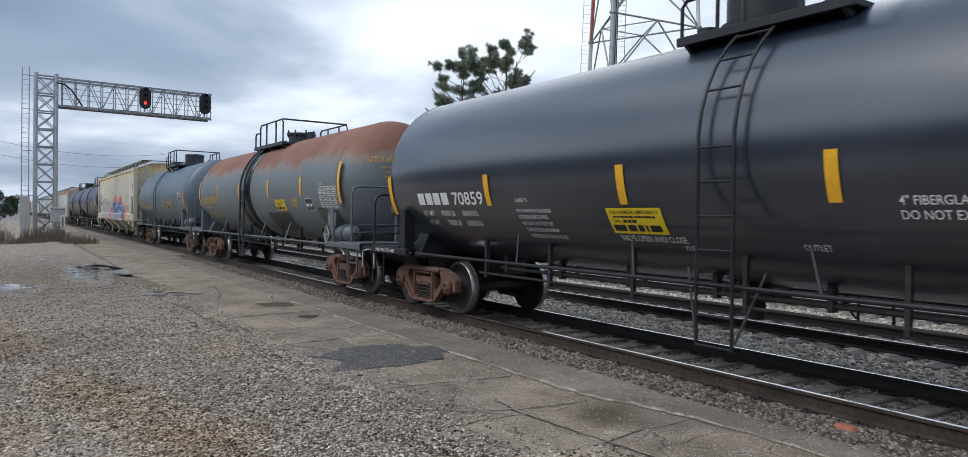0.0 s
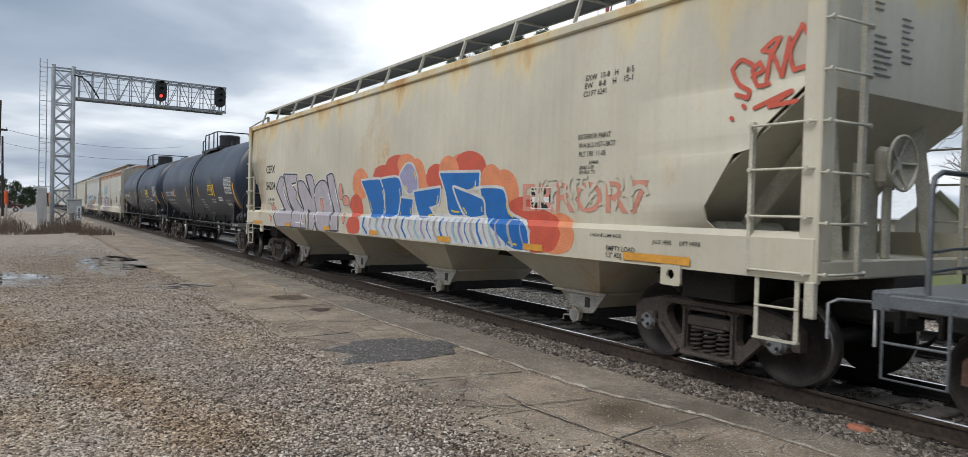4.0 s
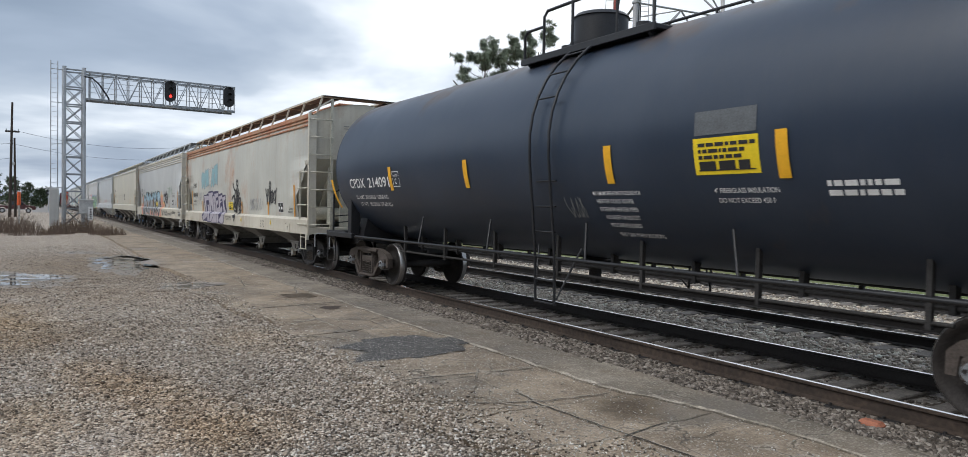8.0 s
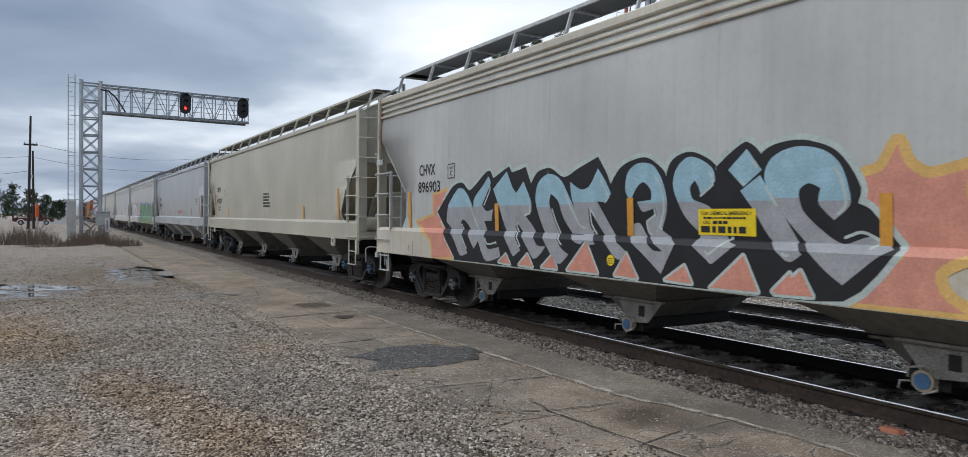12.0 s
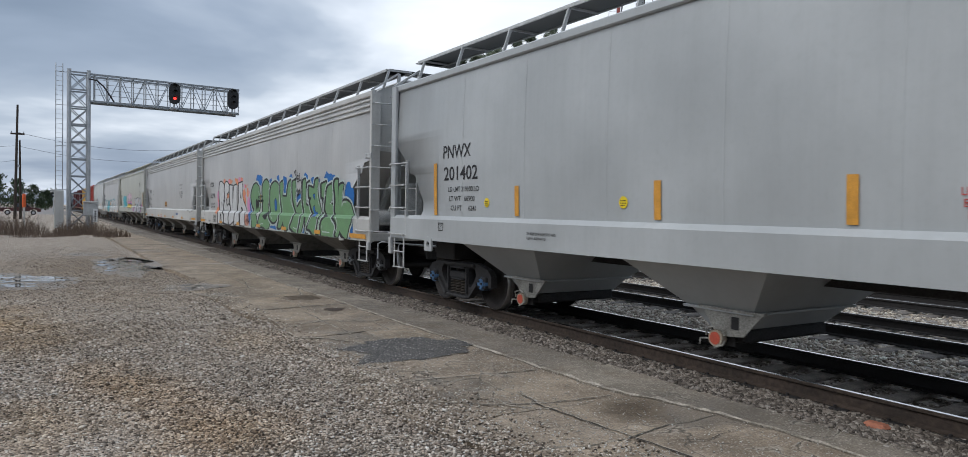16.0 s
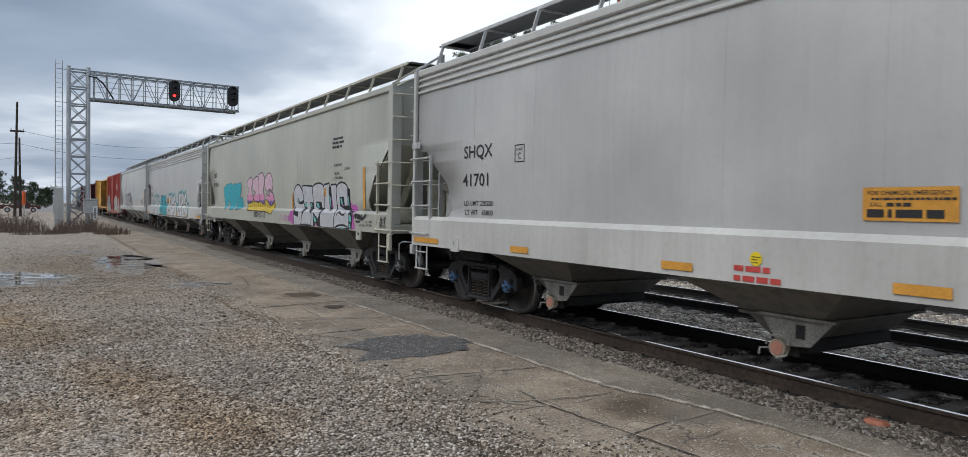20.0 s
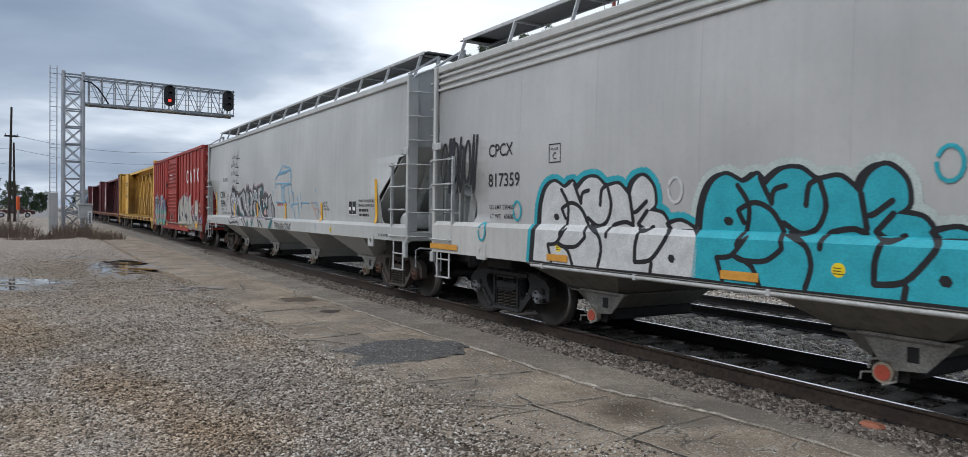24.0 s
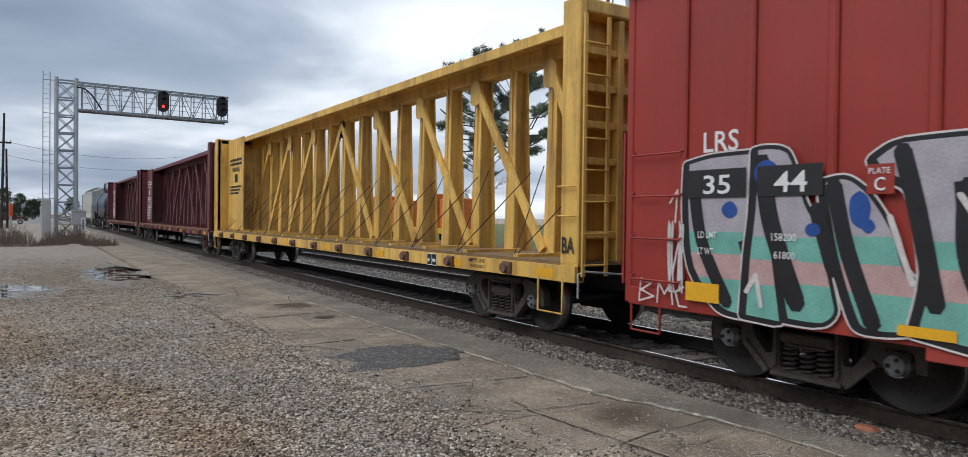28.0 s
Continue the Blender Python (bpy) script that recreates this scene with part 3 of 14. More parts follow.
def bars(sh, y, z, lines, length, size, gap, surf, seed=0, lift=0.005):
    """Writing too small to read: rows of short bars."""
    r = random.Random(seed)
    for i in range(lines):
        zz = z - i * (size + gap)
        u, end = y, y - length * r.uniform(0.65, 1.0)
        while u > end:
            w = size * r.uniform(0.5, 3.2)
            strip(sh, u, max(end - size, u - w), zz, zz + size, surf, lift, 1)
            u -= w + size * 0.45
    return sh


def strip(sh, y0, y1, z0, z1, surf, lift=0.006, n=6, slant=0.0):
    """A patch of tape on the side, which follows its curve."""
    vs = []
    for i in range(n + 1):
        z = z0 + (z1 - z0) * i / n
        x = -(surf(z) + lift)
        vs += [(x, y0 + slant * i / n, z), (x, y1 + slant * i / n, z)]
    sh.add(vs, [(2 * i, 2 * i + 2, 2 * i + 3, 2 * i + 1) if y0 > y1 else (2 * i, 2 * i + 1, 2 * i + 3, 2 * i + 2) for i in range(n)])
    return sh


def sprayed(parent, surf, y, z, w, h, text, layers, seed=0, lean=0.0, cramp=1.05, wob=0.04, fat=0.035, label="spray-painted graffiti letter", bands=None, floor=0.74):
    """Graffiti piece: swollen letters in layers, from the outer halo to the fill; layers: (offset, material); bands: fills by height."""
    r = random.Random(seed)
    n = len(text)
    cell = w / n
    jig = [(r.uniform(-0.05, 0.05) * h, r.uniform(0.92, 1.08), r.uniform(-0.07, 0.07)) for _ in text]
    for i, ch in enumerate(text):
        sh, mats = Shape(), []
        w0 = glyphs(ch, 0.0)[2]
        dz, sc, ln = jig[i]
        kx, kz = cell * cramp / max(0.45, w0), h / 0.70
        for li, (off, m) in enumerate(layers):
            vs, fs, wd = glyphs(ch, off * 0.8 + fat)
            if not len(vs):
                continue
            fills = bands if bands and li == len(layers) - 1 else [m]
            flat = []
            for a, b in vs - np.array([wd / 2, 0]):
                bz = b * kz * sc
                yy = y - (i + 0.5) * cell - a * kx + (lean + ln) * (bz - h / 2)
                zz = z + dz + bz
                yy += wob * math.sin(zz * 7 + i * 2 + seed) * 0.7
                zz += wob * math.sin(yy * 6 + seed * 1.3)
                flat.append((yy, zz))
            lift = 0.003 + 0.0022 * li + 0.0004 * (i % 2)
            for f in fs:
                poly = [flat[k] for k in f]
                for bi, m2 in enumerate(fills):
                    q = poly
                    if bi:
                        q = cut(q, 1, z + h * bi / len(fills) + 0.03 * math.sin(poly[0][0] * 5))
                    if bi < len(fills) - 1 and len(q) > 2:
                        q = cut(q, -1, z + h * (bi + 1) / len(fills) + 0.03 * math.sin(poly[0][0] * 5))
                    if len(q) > 2:
                        if m2 not in mats:
                            mats.append(m2)
                        sh.mat(mats.index(m2))
                        drape(sh, [q], surf, lift, floor)
        if sh.f:
            sh.part("graffiti", mats, parent, label)


def slash(parent, surf, pts, thick, m, label="sprayed stroke", lift=0.011):
    """One stroke of a spray can along a line of points."""
    sh, left, right = Shape(), [], []
    for i, (u, v) in enumerate(pts):
        a, b = pts[max(0, i - 1)], pts[min(len(pts) - 1, i + 1)]
        d = max(1e-6, math.hypot(b[0] - a[0], b[1] - a[1]))
        nx, nz = -(b[1] - a[1]) / d * thick / 2, (b[0] - a[0]) / d * thick / 2
        left.append((u + nx, v + nz)); right.append((u - nx, v - nz))
    for i in range(len(pts) - 1):
        drape(sh, [[left[i], right[i], right[i + 1], left[i + 1]]], surf, lift)
    return sh.part("graffiti", m, parent, label)


def scrawl(parent, surf, y, z, w, h, m, seed=0, strokes=6, thick=0.025, label="thin spray-can scrawl"):
    """A quick tag: looping strokes of a spray can."""
    r = random.Random(seed)
    sh = Shape()
    for s in range(strokes):
        u0 = y - w * (s + r.uniform(0.1, 0.9)) / strokes
        pts, a = [], r.uniform(0, 6.28)
        r.uniform(0.15, 0.4)
        kind = r.random()
        for i in range(15):
            t = i / 14
            if kind < 0.45:
                uu = u0 - w / strokes * 1.1 * (t + 0.25 * math.sin(t * 9 + a))
                vv = z + h * (0.5 + 0.46 * math.sin(t * 8.5 + a))
            elif kind < 0.75:
                uu = u0 + w / strokes * 0.7 * math.cos(t * 6.6 + a)
                vv = z + h * 0.5 + h * 0.42 * math.sin(t * 6.2 + a) * (0.6 + 0.4 * t)
            else:
                uu = u0 - w / strokes * 0.5 * math.sin(t * 3 + a)
                vv = z + h * (0.03 + 0.97 * t)
            pts.append((uu, vv))
        for (a0, b0), (a1, b1) in zip(pts, pts[1:]):
            d = math.hypot(a1 - a0, b1 - b0)
            if d < 1e-6:
                continue
            nx, nz = -(b1 - b0) / d * thick / 2, (a1 - a0) / d * thick / 2
            ex, ez = (a1 - a0) / d * thick * 0.3, (b1 - b0) / d * thick * 0.3
            q = [(a0 + nx - ex, b0 + nz - ez), (a0 - nx - ex, b0 - nz - ez), (a1 - nx + ex, b1 - nz + ez), (a1 + nx + ex, b1 + nz + ez)]
            drape(sh, [q], surf, 0.009 + 0.0004 * s, 0.72)
    return sh.part("graffiti", m, parent, label)

# ---------------------------------------------------------------- railcar trucks
SIDE_FRAME = [(-1.13, 0.40), (-1.13, 0.60), (-1.02, 0.70), (-0.62, 0.79), (0.62, 0.79), (1.02, 0.70), (1.13, 0.60), (1.13, 0.40), (1.04, 0.40),
              (1.02, 0.57), (0.77, 0.57), (0.75, 0.40), (0.67, 0.40), (0.45, 0.20), (0.36, 0.15), (-0.36, 0.15), (-0.45, 0.20), (-0.67, 0.40), (-0.75, 0.40),
              (-0.77, 0.57), (-1.02, 0.57), (-1.04, 0.40)]
SIDE_HOLE = [(0.37, 0.40), (0.37, 0.66), (0.42, 0.70), (0.54, 0.70), (0.61, 0.66), (0.63, 0.58), (0.58, 0.48), (0.46, 0.35), (0.40, 0.35)]


@lru_cache(None)
def truck_meshes():
    fr = Shape()
    holes = [round_rect(-0.30, 0.22, 0.30, 0.66, 0.04), SIDE_HOLE, [(-u, v) for u, v in SIDE_HOLE][::-1]]
    fr.plate(SIDE_FRAME, -0.06, 0.06, "x", holes)
    fr.box(-0.11, -0.60, 0.71, -0.05, 0.60, 0.775, 0.012)          # top flange
    fr.box(-0.11, -0.38, 0.135, -0.05, 0.38, 0.185, 0.012)         # spring seat flange
    for s in (-1, 1):
        fr.beam((-0.08, s * 0.42, 0.17), (-0.08, s * 0.70, 0.44), 0.06, 0.05, (1, 0, 0))
        fr.box(-0.12, s * 0.889 - 0.11, 0.36, 0.06, s * 0.889 + 0.11, 0.58, 0.03)   # bearing adapter
        fr.box(-0.10, s * 0.335 - 0.02, 0.22, -0.04, s * 0.335 + 0.02, 0.68, 0.01)
    fr.box(-0.085, -0.29, 0.48, 0.2, 0.29, 0.60, 0.02)             # bolster end
    fr.box(-0.10, -0.22, 0.455, 0.1, 0.22, 0.485, 0.01)
    fr.box(-0.09, -0.24, 0.66, 0.0, 0.24, 0.70, 0.01)
    spring = Shape()
    for y in (0.0,):
        pts = [(0.075 * math.cos(t * 0.7), y + 0.075 * math.sin(t * 0.7), 0.20 + 0.265 * t / 46) for t in range(47)]
        spring.tube(pts, 0.017, 4)
        spring.cyl((0, y, 0.19), (0, y, 0.46), 0.035, n=6)
    bolster = Shape()
    bolster.box(-0.95, -0.20, 0.42, 0.95, 0.20, 0.66, 0.03)
    bolster.box(-0.40, -0.25, 0.62, 0.40, 0.25, 0.80, 0.02)
    bolster.cyl((0, 0, 0.78), (0, 0, 0.90), 0.2, n=16)
    brake = Shape()
    brake.beam((-0.80, 0, 0), (0.80, 0, 0), 0.06, 0.05)
    brake.beam((-0.80, 0, 0), (0, 0.18, 0.05), 0.04, 0.04).beam((0.80, 0, 0), (0, 0.18, 0.05), 0.04, 0.04)
    for s in (-1, 1):
        brake.box(s * 0.77 - 0.05, -0.08, -0.12, s * 0.77 + 0.05, -0.02, 0.16, 0.015)
    ws = Shape()
    for s in (-1, 1):
        prof = [(0.62, 0.0), (0.62, 0.12), (0.68, 0.14), (0.71, 0.33), (0.70, 0.40), (0.695, 0.482), (0.722, 0.482), (0.735, 0.462)]
        ws.mat(0).lathe([(s * a, r) for a, r in (prof if s > 0 else prof)], "x", 40)
        ws.mat(1).lathe([(s * 0.735, 0.462), (s * 0.838, 0.455), (s * 0.842, 0.448)], "x", 40)
        ws.mat(0).lathe([(s * 0.842, 0.448), (s * 0.842, 0.40), (s * 0.80, 0.375), (s * 0.785, 0.18), (s * 0.85, 0.13), (s * 0.86, 0.0)], "x", 40)
        ws.mat(0).cyl((s * 0.85, 0, 0), (s * 1.02, 0, 0), 0.085, n=14)
        ws.mat(2).cyl((s * 0.93, 0, 0), (s * 1.09, 0, 0), 0.115, n=18)
        ws.mat(2).cyl((s * 1.09, 0, 0), (s * 1.125, 0, 0), 0.10, 0.085, n=18)
        for i in range(3):
            t = radians(90 + 120 * i)
            c = (0, 0.055 * math.cos(t), 0.055 * math.sin(t))
            ws.mat(0).cyl((s * 1.12, c[1], c[2]), (s * 1.145, c[1], c[2]), 0.02, n=6)
    ws.mat(0).cyl((-0.7, 0, 0), (0.7, 0, 0), 0.085, n=12)
    return fr, spring, bolster, brake, ws


LOOKS = {"rust": (CAST_BROWN, CAP_BROWN), "grey": (CAST_GREY, CAP_GREY), "black": (CAST_BLACK, CAP_GREY), "blue": (CAST_BLACK, CAP_BLUE), "brown": (CAST_GREY, CAP_BROWN)}


@lru_cache(None)
def truck_data(style):
    cast, cap = LOOKS[style]
    fr, spring, bolster, brake, ws = truck_meshes()
    return (fr.mesh("side_frame", [cast]), spring.mesh("spring", [SPRING_RUST]), bolster.mesh("bolster", [STEEL_DARK]),
            brake.mesh("brake_beam", [STEEL_DARK]), ws.mesh("wheelset", [WHEEL_FACE, WHEEL_TREAD, cap]))


WHEELS = []      # every wheelset and the way that its car has gone when it is upright


def truck(car, y, style):
    fr, spring, bolster, brake, ws = truck_data(style)
    t = place("truck", bolster, car, m=pose(0, y, 0))
    for s in (-1, 1):
        place("side_frame", fr, t, m=pose(s * 0.99, 0, 0) if s < 0 else pose(0.99, 0, 0, 0, 0, 180))
        for dy in (-0.185, 0.0, 0.185):
            place("spring", spring, t, m=pose(s * 1.0, dy, 0))
        place("brake_beam", brake, t, m=pose(0, s * 0.40, 0.40, 0, 0, 0 if s > 0 else 180))
        WHEELS.append((place("wheelset", ws, t, m=pose(0, s * 0.889, WHEEL_R)), Vector((0, s * 0.889, WHEEL_R))))
    return t


CARS = []        # every car with the place of its leading end at 0 s


def new_car(name, label, category, y0):
    ob = thing(name, label, category, pose(TRACK_X, y0, RAIL_Z), group="freight train")
    CARS.append((ob, y0))
    return ob


def coupler(car, y, s):
    """Coupler and draft gear at an end; s: -1 at the leading end, 1 at the trailing end."""
    sh = Shape()
    sh.box(-0.16, y - s * 1.2, 0.66, 0.16, y + s * 0.05, 1.02, 0.02)
    sh.box(-0.07, y, 0.78, 0.07, y + s * 0.36, 0.96, 0.02)
    sh.box(-0.14, y + s * 0.30, 0.74, 0.10, y + s * 0.56, 1.02, 0.04)
    sh.box(-0.26, y - s * 0.02, 0.62, 0.26, y + s * 0.04, 1.06, 0.015)
    sh.part("coupler", STEEL_DARK, car, "dark cast coupler with knuckle")
    h = Shape()
    h.tube([(0.3, y, 0.85), (0.33, y + s * 0.2, 0.7), (0.3, y + s * 0.38, 0.48), (0.22, y + s * 0.5, 0.42)], 0.025, 6)
    h.part("air_hose", RUBBER, car)
    lever = Shape()
    lever.tube([(-1.42, y, 0.66), (-1.42, y, 0.98), (-1.36, y + s * 0.06, 1.02), (-0.8, y + s * 0.07, 0.97), (-0.15, y + s * 0.25, 0.93)], 0.016, 6)
    lever.part("cut_lever", GALV, car, "thin bent uncoupling lever")


# ---------------------------------------------------------------- tank cars
def tank_car(y0, length, paint, trim, R, zc, y_a, y_b, ladder_y, dome_y, trucks, style, label, deck_paint=None, handbrake="front", reservoir=True,
             frame_ladder=False, bonnet=True, deck_y=None, deck_h=1.4, hd=0.52, drop=0.0, rail_z=2.14, wheel=(-0.55, 0.30, 1.66), tail_rail=0.07):
    deck = deck_paint or trim
    car = new_car("tank_car", label, "tank car", y0)
    surf = lambda z: math.sqrt(max(0.01, R * R - (z - zc) ** 2))
    # shell with dished heads
    prof = [(y_a, 0.02)] + [(y_a + hd * (1 - math.cos(t)), R * math.sin(t)) for t in [i * math.pi / 2 / 11 for i in range(1, 12)]]
    n = 10
    prof += [(y_a + hd + (y_b - y_a - 2 * hd) * i / n, R) for i in range(1, n)]
    prof += [(y_b - a + y_a, r) for a, r in prof[:12][::-1]]
    Shape().lathe(prof, "y", 72, (0, 0, zc)).part("tank_shell", paint, car)
    # weld seams
    for k in (0.20, 0.38, 0.62, 0.80) if bonnet is False or deck != BLACK_TRIM else ():
        y = y_a + (y_b - y_a) * k
        Shape().lathe([(y - 0.012, R + 0.001), (y - 0.006, R + 0.004), (y + 0.006, R + 0.004), (y + 0.012, R + 0.001)], "y", 72, (0, 0, zc)).part("weld_seam", paint, car)
    for s, yy in ((1, y_a + hd - 0.02), (-1, y_b - hd + 0.02)):
        Shape().lathe([(yy - 0.01, R + 0.0005), (yy - 0.005, R + 0.004), (yy + 0.005, R + 0.004), (yy + 0.01, R + 0.0005)], "y", 72, (0, 0, zc)).part("head_seam", paint, car)
    # saddles, stub sills, end decks
    for s, yt, ye in ((-1, trucks[0], 0.0), (1, trucks[1], length)):
        sd = Shape()
        low = [(-1.25, 0.98), (-0.4, 0.80), (0.4, 0.80), (1.25, 0.98)]
        arch = [(R * 0.99 * math.sin(t), zc - R * 0.99 * math.cos(t)) for t in [0.78 - 1.56 * i / 10 for i in range(11)]]
        sd.plate(low + arch, yt - 0.18, yt + 0.18, "y")
        sd.part("saddle", deck, car)
        st = Shape()
        st.box(-0.20, min(ye - s * 2.9, ye), 0.70, 0.20, max(ye - s * 2.9, ye), 1.04, 0.02)
        st.part("stub_sill", deck, car)
        dk = Shape()
        e0, e1 = sorted((ye, ye - s * 1.15))
        dk.box(-1.50, min(ye, ye - s * 0.16), 0.98, 1.50, max(ye, ye - s * 0.16), 1.14, 0.012)   # end sill
        dk.part("end_sill", deck, car)
        Shape().box(-1.48, e0, 1.10, 1.48, e1, 1.148, 0.006).part("end_platform", deck, car)
        for x in (-1.50, 1.42):
            Shape().box(x, min(ye, ye - s * (abs(yt - ye) + 0.1)), 1.0, x + 0.08, max(ye, ye - s * (abs(yt - ye) + 0.1)), 1.12, 0.012).part("side_bearer", deck, car)
        for x in (-1.46, 1.46):
            q = abs(yt - ye) - 0.15
            xa, xb = sorted((x * 0.99, x * 0.84))
            Shape().box(xa, ye - s * q - 0.10, 1.08, xb, ye - s * q + 0.10, zc - 0.62, 0.012).part("saddle_post", deck, car)
        # steps below the deck corner
        for x in (-1.5, 1.5):
            sp = Shape()
            ya, yb = ye - s * 0.10, ye - s * 0.62
            sp.tube([(x, ya, 1.02), (x, ya, 0.42), (x, yb, 0.42), (x, yb, 1.02)], 0.016, 5)
            sp.tube([(x, ya, 0.72), (x, yb, 0.72)], 0.014, 5)
            sp.part("sill_step", deck, car)
        # tall hand rail bent across the end, before the head, with two low grab pipes
        yr = (y_a - 0.07) if s < 0 else (y_b + tail_rail)
        hr = Shape()
        hr.tube([(-1.46, yr, 1.12), (-1.46, yr, rail_z - 0.16), (-1.42, yr, rail_z - 0.05), (-1.30, yr, rail_z), (1.30, yr, rail_z), (1.42, yr, rail_z - 0.05), (1.46, yr, rail_z - 0.16), (1.46, yr, 1.12)], 0.024, 7)
        hr.part("end_railing", deck, car)
        for z in (1.36, 1.52):
            Shape().tube([(-1.46, yr, z - 0.03), (-1.1, yr - s * 0.03, z), (1.1, yr - s * 0.03, z), (1.46, yr, z - 0.03)], 0.014, 5).part("grab_pipe", deck, car)
        coupler(car, ye, s)
    # side hand rails (running pipe) and their posts
    for x in (-1.5, 1.5):
        sh = Shape()
        sh.tube([(x, 1.9, 1.06), (x, length - 1.9, 1.06)], 0.025, 8)
        sh.part("side_handrail", deck, car)
        k = 5
        for i in range(1, k):
            y = 2.6 + (length - 5.2) * i / k
            b = Shape()
            b.tube([(x * 0.99, y, 1.06), (x * 0.84, y + 0.25, zc - R * 0.66)], 0.018, 5)
            b.part("rail_brace", deck, car)
    # piping and bottom outlet under the belly
    bp = Shape()
    bp.tube([(-0.55, 3.2, zc - R - 0.10), (-0.55, length - 3.2, zc - R - 0.10)], 0.03, 6)
    bp.tube([(0.55, 3.2, zc - R - 0.06), (0.55, length - 3.2, zc - R - 0.06)], 0.03, 6)
    for i in range(8):
        y = 3.4 + (length - 6.8) * i / 7
        bp.box(-0.60, y - 0.03, zc - R - 0.16, -0.50, y + 0.03, zc - R + 0.12)
    for x in (-0.98, 0.98):
        bp.tube([(x, 3.2, 0.80), (x, length - 3.2, 0.80)], 0.022, 6)
        for i in range(7):
            y = 3.4 + (length - 6.8) * i / 6
            bp.box(x - 0.03, y - 0.025, 0.74, x + 0.03, y + 0.025, zc - R * 0.70)
    bp.part("brake_pipe", STEEL_DARK, car)
    ov = Shape()
    ov.cyl((0, dome_y, zc - R + 0.05), (0, dome_y, zc - R - 0.18), 0.16, n=14).cyl((0, dome_y, zc - R - 0.18), (0, dome_y, zc - R - 0.42), 0.10, n=12)
    ov.box(-0.3, dome_y - 0.28, zc - R - 0.16, 0.3, dome_y + 0.28, zc - R - 0.05, 0.02)
    ov.part("bottom_outlet", STEEL_DARK, car)
    # ladders up both sides, bent over the shell
    for s in (-1, 1):
        ld = Shape()
        for y in (ladder_y - 0.22, ladder_y + 0.22):
            pts = [(s * 1.56, y, 0.42), (s * 1.58, y, 1.1)]
            if not frame_ladder:
                pts += [(s * max(1.57, R + 0.09), y, zc - 0.2)]
            for i in range(9):
                t = radians(5 + 75 * i / 8)
                pts.append((s * (R + 0.10) * math.cos(t), y, zc + (R + 0.10) * math.sin(t)))
            ld.tube(pts, 0.021 if not frame_ladder else 0.03, 6)
        zs = [0.44, 0.75, 1.07, 1.42, 1.77, 2.12, 2.47]
        for z in zs:
            x = s * (1.575 if z < zc else R + 0.1)
            ld.tube([(x, ladder_y - 0.22, z), (x, ladder_y + 0.22, z)], 0.014, 5)
        for i in range(1, 6):
            t = radians(8 + 14 * i)
            ld.tube([(s * (R + 0.10) * math.cos(t), ladder_y - 0.22, zc + (R + 0.10) * math.sin(t)), (s * (R + 0.10) * math.cos(t), ladder_y + 0.22, zc + (R + 0.10) * math.sin(t))], 0.014, 5)
        for y in (ladder_y - 0.24, ladder_y + 0.24):
            ld.tube([(s * 1.55, y, 0.5), (s * 1.2, y + (0.4 if y > ladder_y else -0.1), 1.2)], 0.015, 5)
        ld.part("side_ladder", deck if not frame_ladder else trim, car)
    # top platform, railings and valve bonnet
    top = zc + R - drop
    py = dome_y if deck_y is None else deck_y
    ph = deck_h
    pl = Shape()
    for s in (-1, 1):
        pl.box(s * 0.35, py - ph, top + 0.02, s * 1.00, py + ph, top + 0.09, 0.01)
        pl.box(s * 0.98, py - ph, top + 0.0, s * 1.02, py + ph, top + 0.10, 0.005)
        for y in (py - ph * 0.9, py, py + ph * 0.9):
            pl.beam((s * 0.95, y, top + 0.03), (s * 0.80, y, zc + R * 0.80), 0.05, 0.08)
    pl.part("top_platform", trim, car)
    rl = Shape()
    for s in (-1, 1):
        x = s * 0.98
        a, b = py + ph - 0.05, py - ph + 0.05
        rl.tube([(x, a, top), (x, a, top + 0.45), (x, a - 0.07, top + 0.52), (x, a - 0.5, top + 0.52)], 0.024, 6)
        rl.tube([(x, a - 0.5, top), (x, a - 0.5, top + 0.66), (x, a - 0.58, top + 0.74), (x, b + 0.1, top + 0.74), (x, b, top + 0.64), (x, b, top)], 0.024, 6)
        rl.tube([(x, py + ph * 0.15, top), (x, py + ph * 0.15, top + 0.74)], 0.024, 6)
        rl.tube([(x, py - ph * 0.5, top), (x, py - ph * 0.5, top + 0.74)], 0.024, 6)
    rl.tube([(-0.98, py - ph + 0.08, top + 0.74), (0.98, py - ph + 0.08, top + 0.74)], 0.024, 6)
    rl.part("platform_railing", trim, car)
    top = zc + R
    dm = Shape()
    dome_y = py + 0.2 if deck_y is None else dome_y + 0.2
    if bonnet:
        dm.cyl((0, dome_y - 0.2, top - 0.05), (0, dome_y - 0.2, top + 0.10), 0.50, n=28)
        dm.cyl((0, dome_y - 0.2, top + 0.10), (0, dome_y - 0.2, top + 0.52), 0.43, n=28)
        dm.cyl((0, dome_y - 0.2, top + 0.50), (0, dome_y - 0.2, top + 0.56), 0.46, 0.40, n=28)
    else:
        dm.cyl((0, dome_y - 0.2, top - 0.05), (0, dome_y - 0.2, top + 0.22), 0.38, n=24)
        dm.cyl((0, dome_y - 0.2, top + 0.22), (0, dome_y - 0.2, top + 0.28), 0.44, n=24)
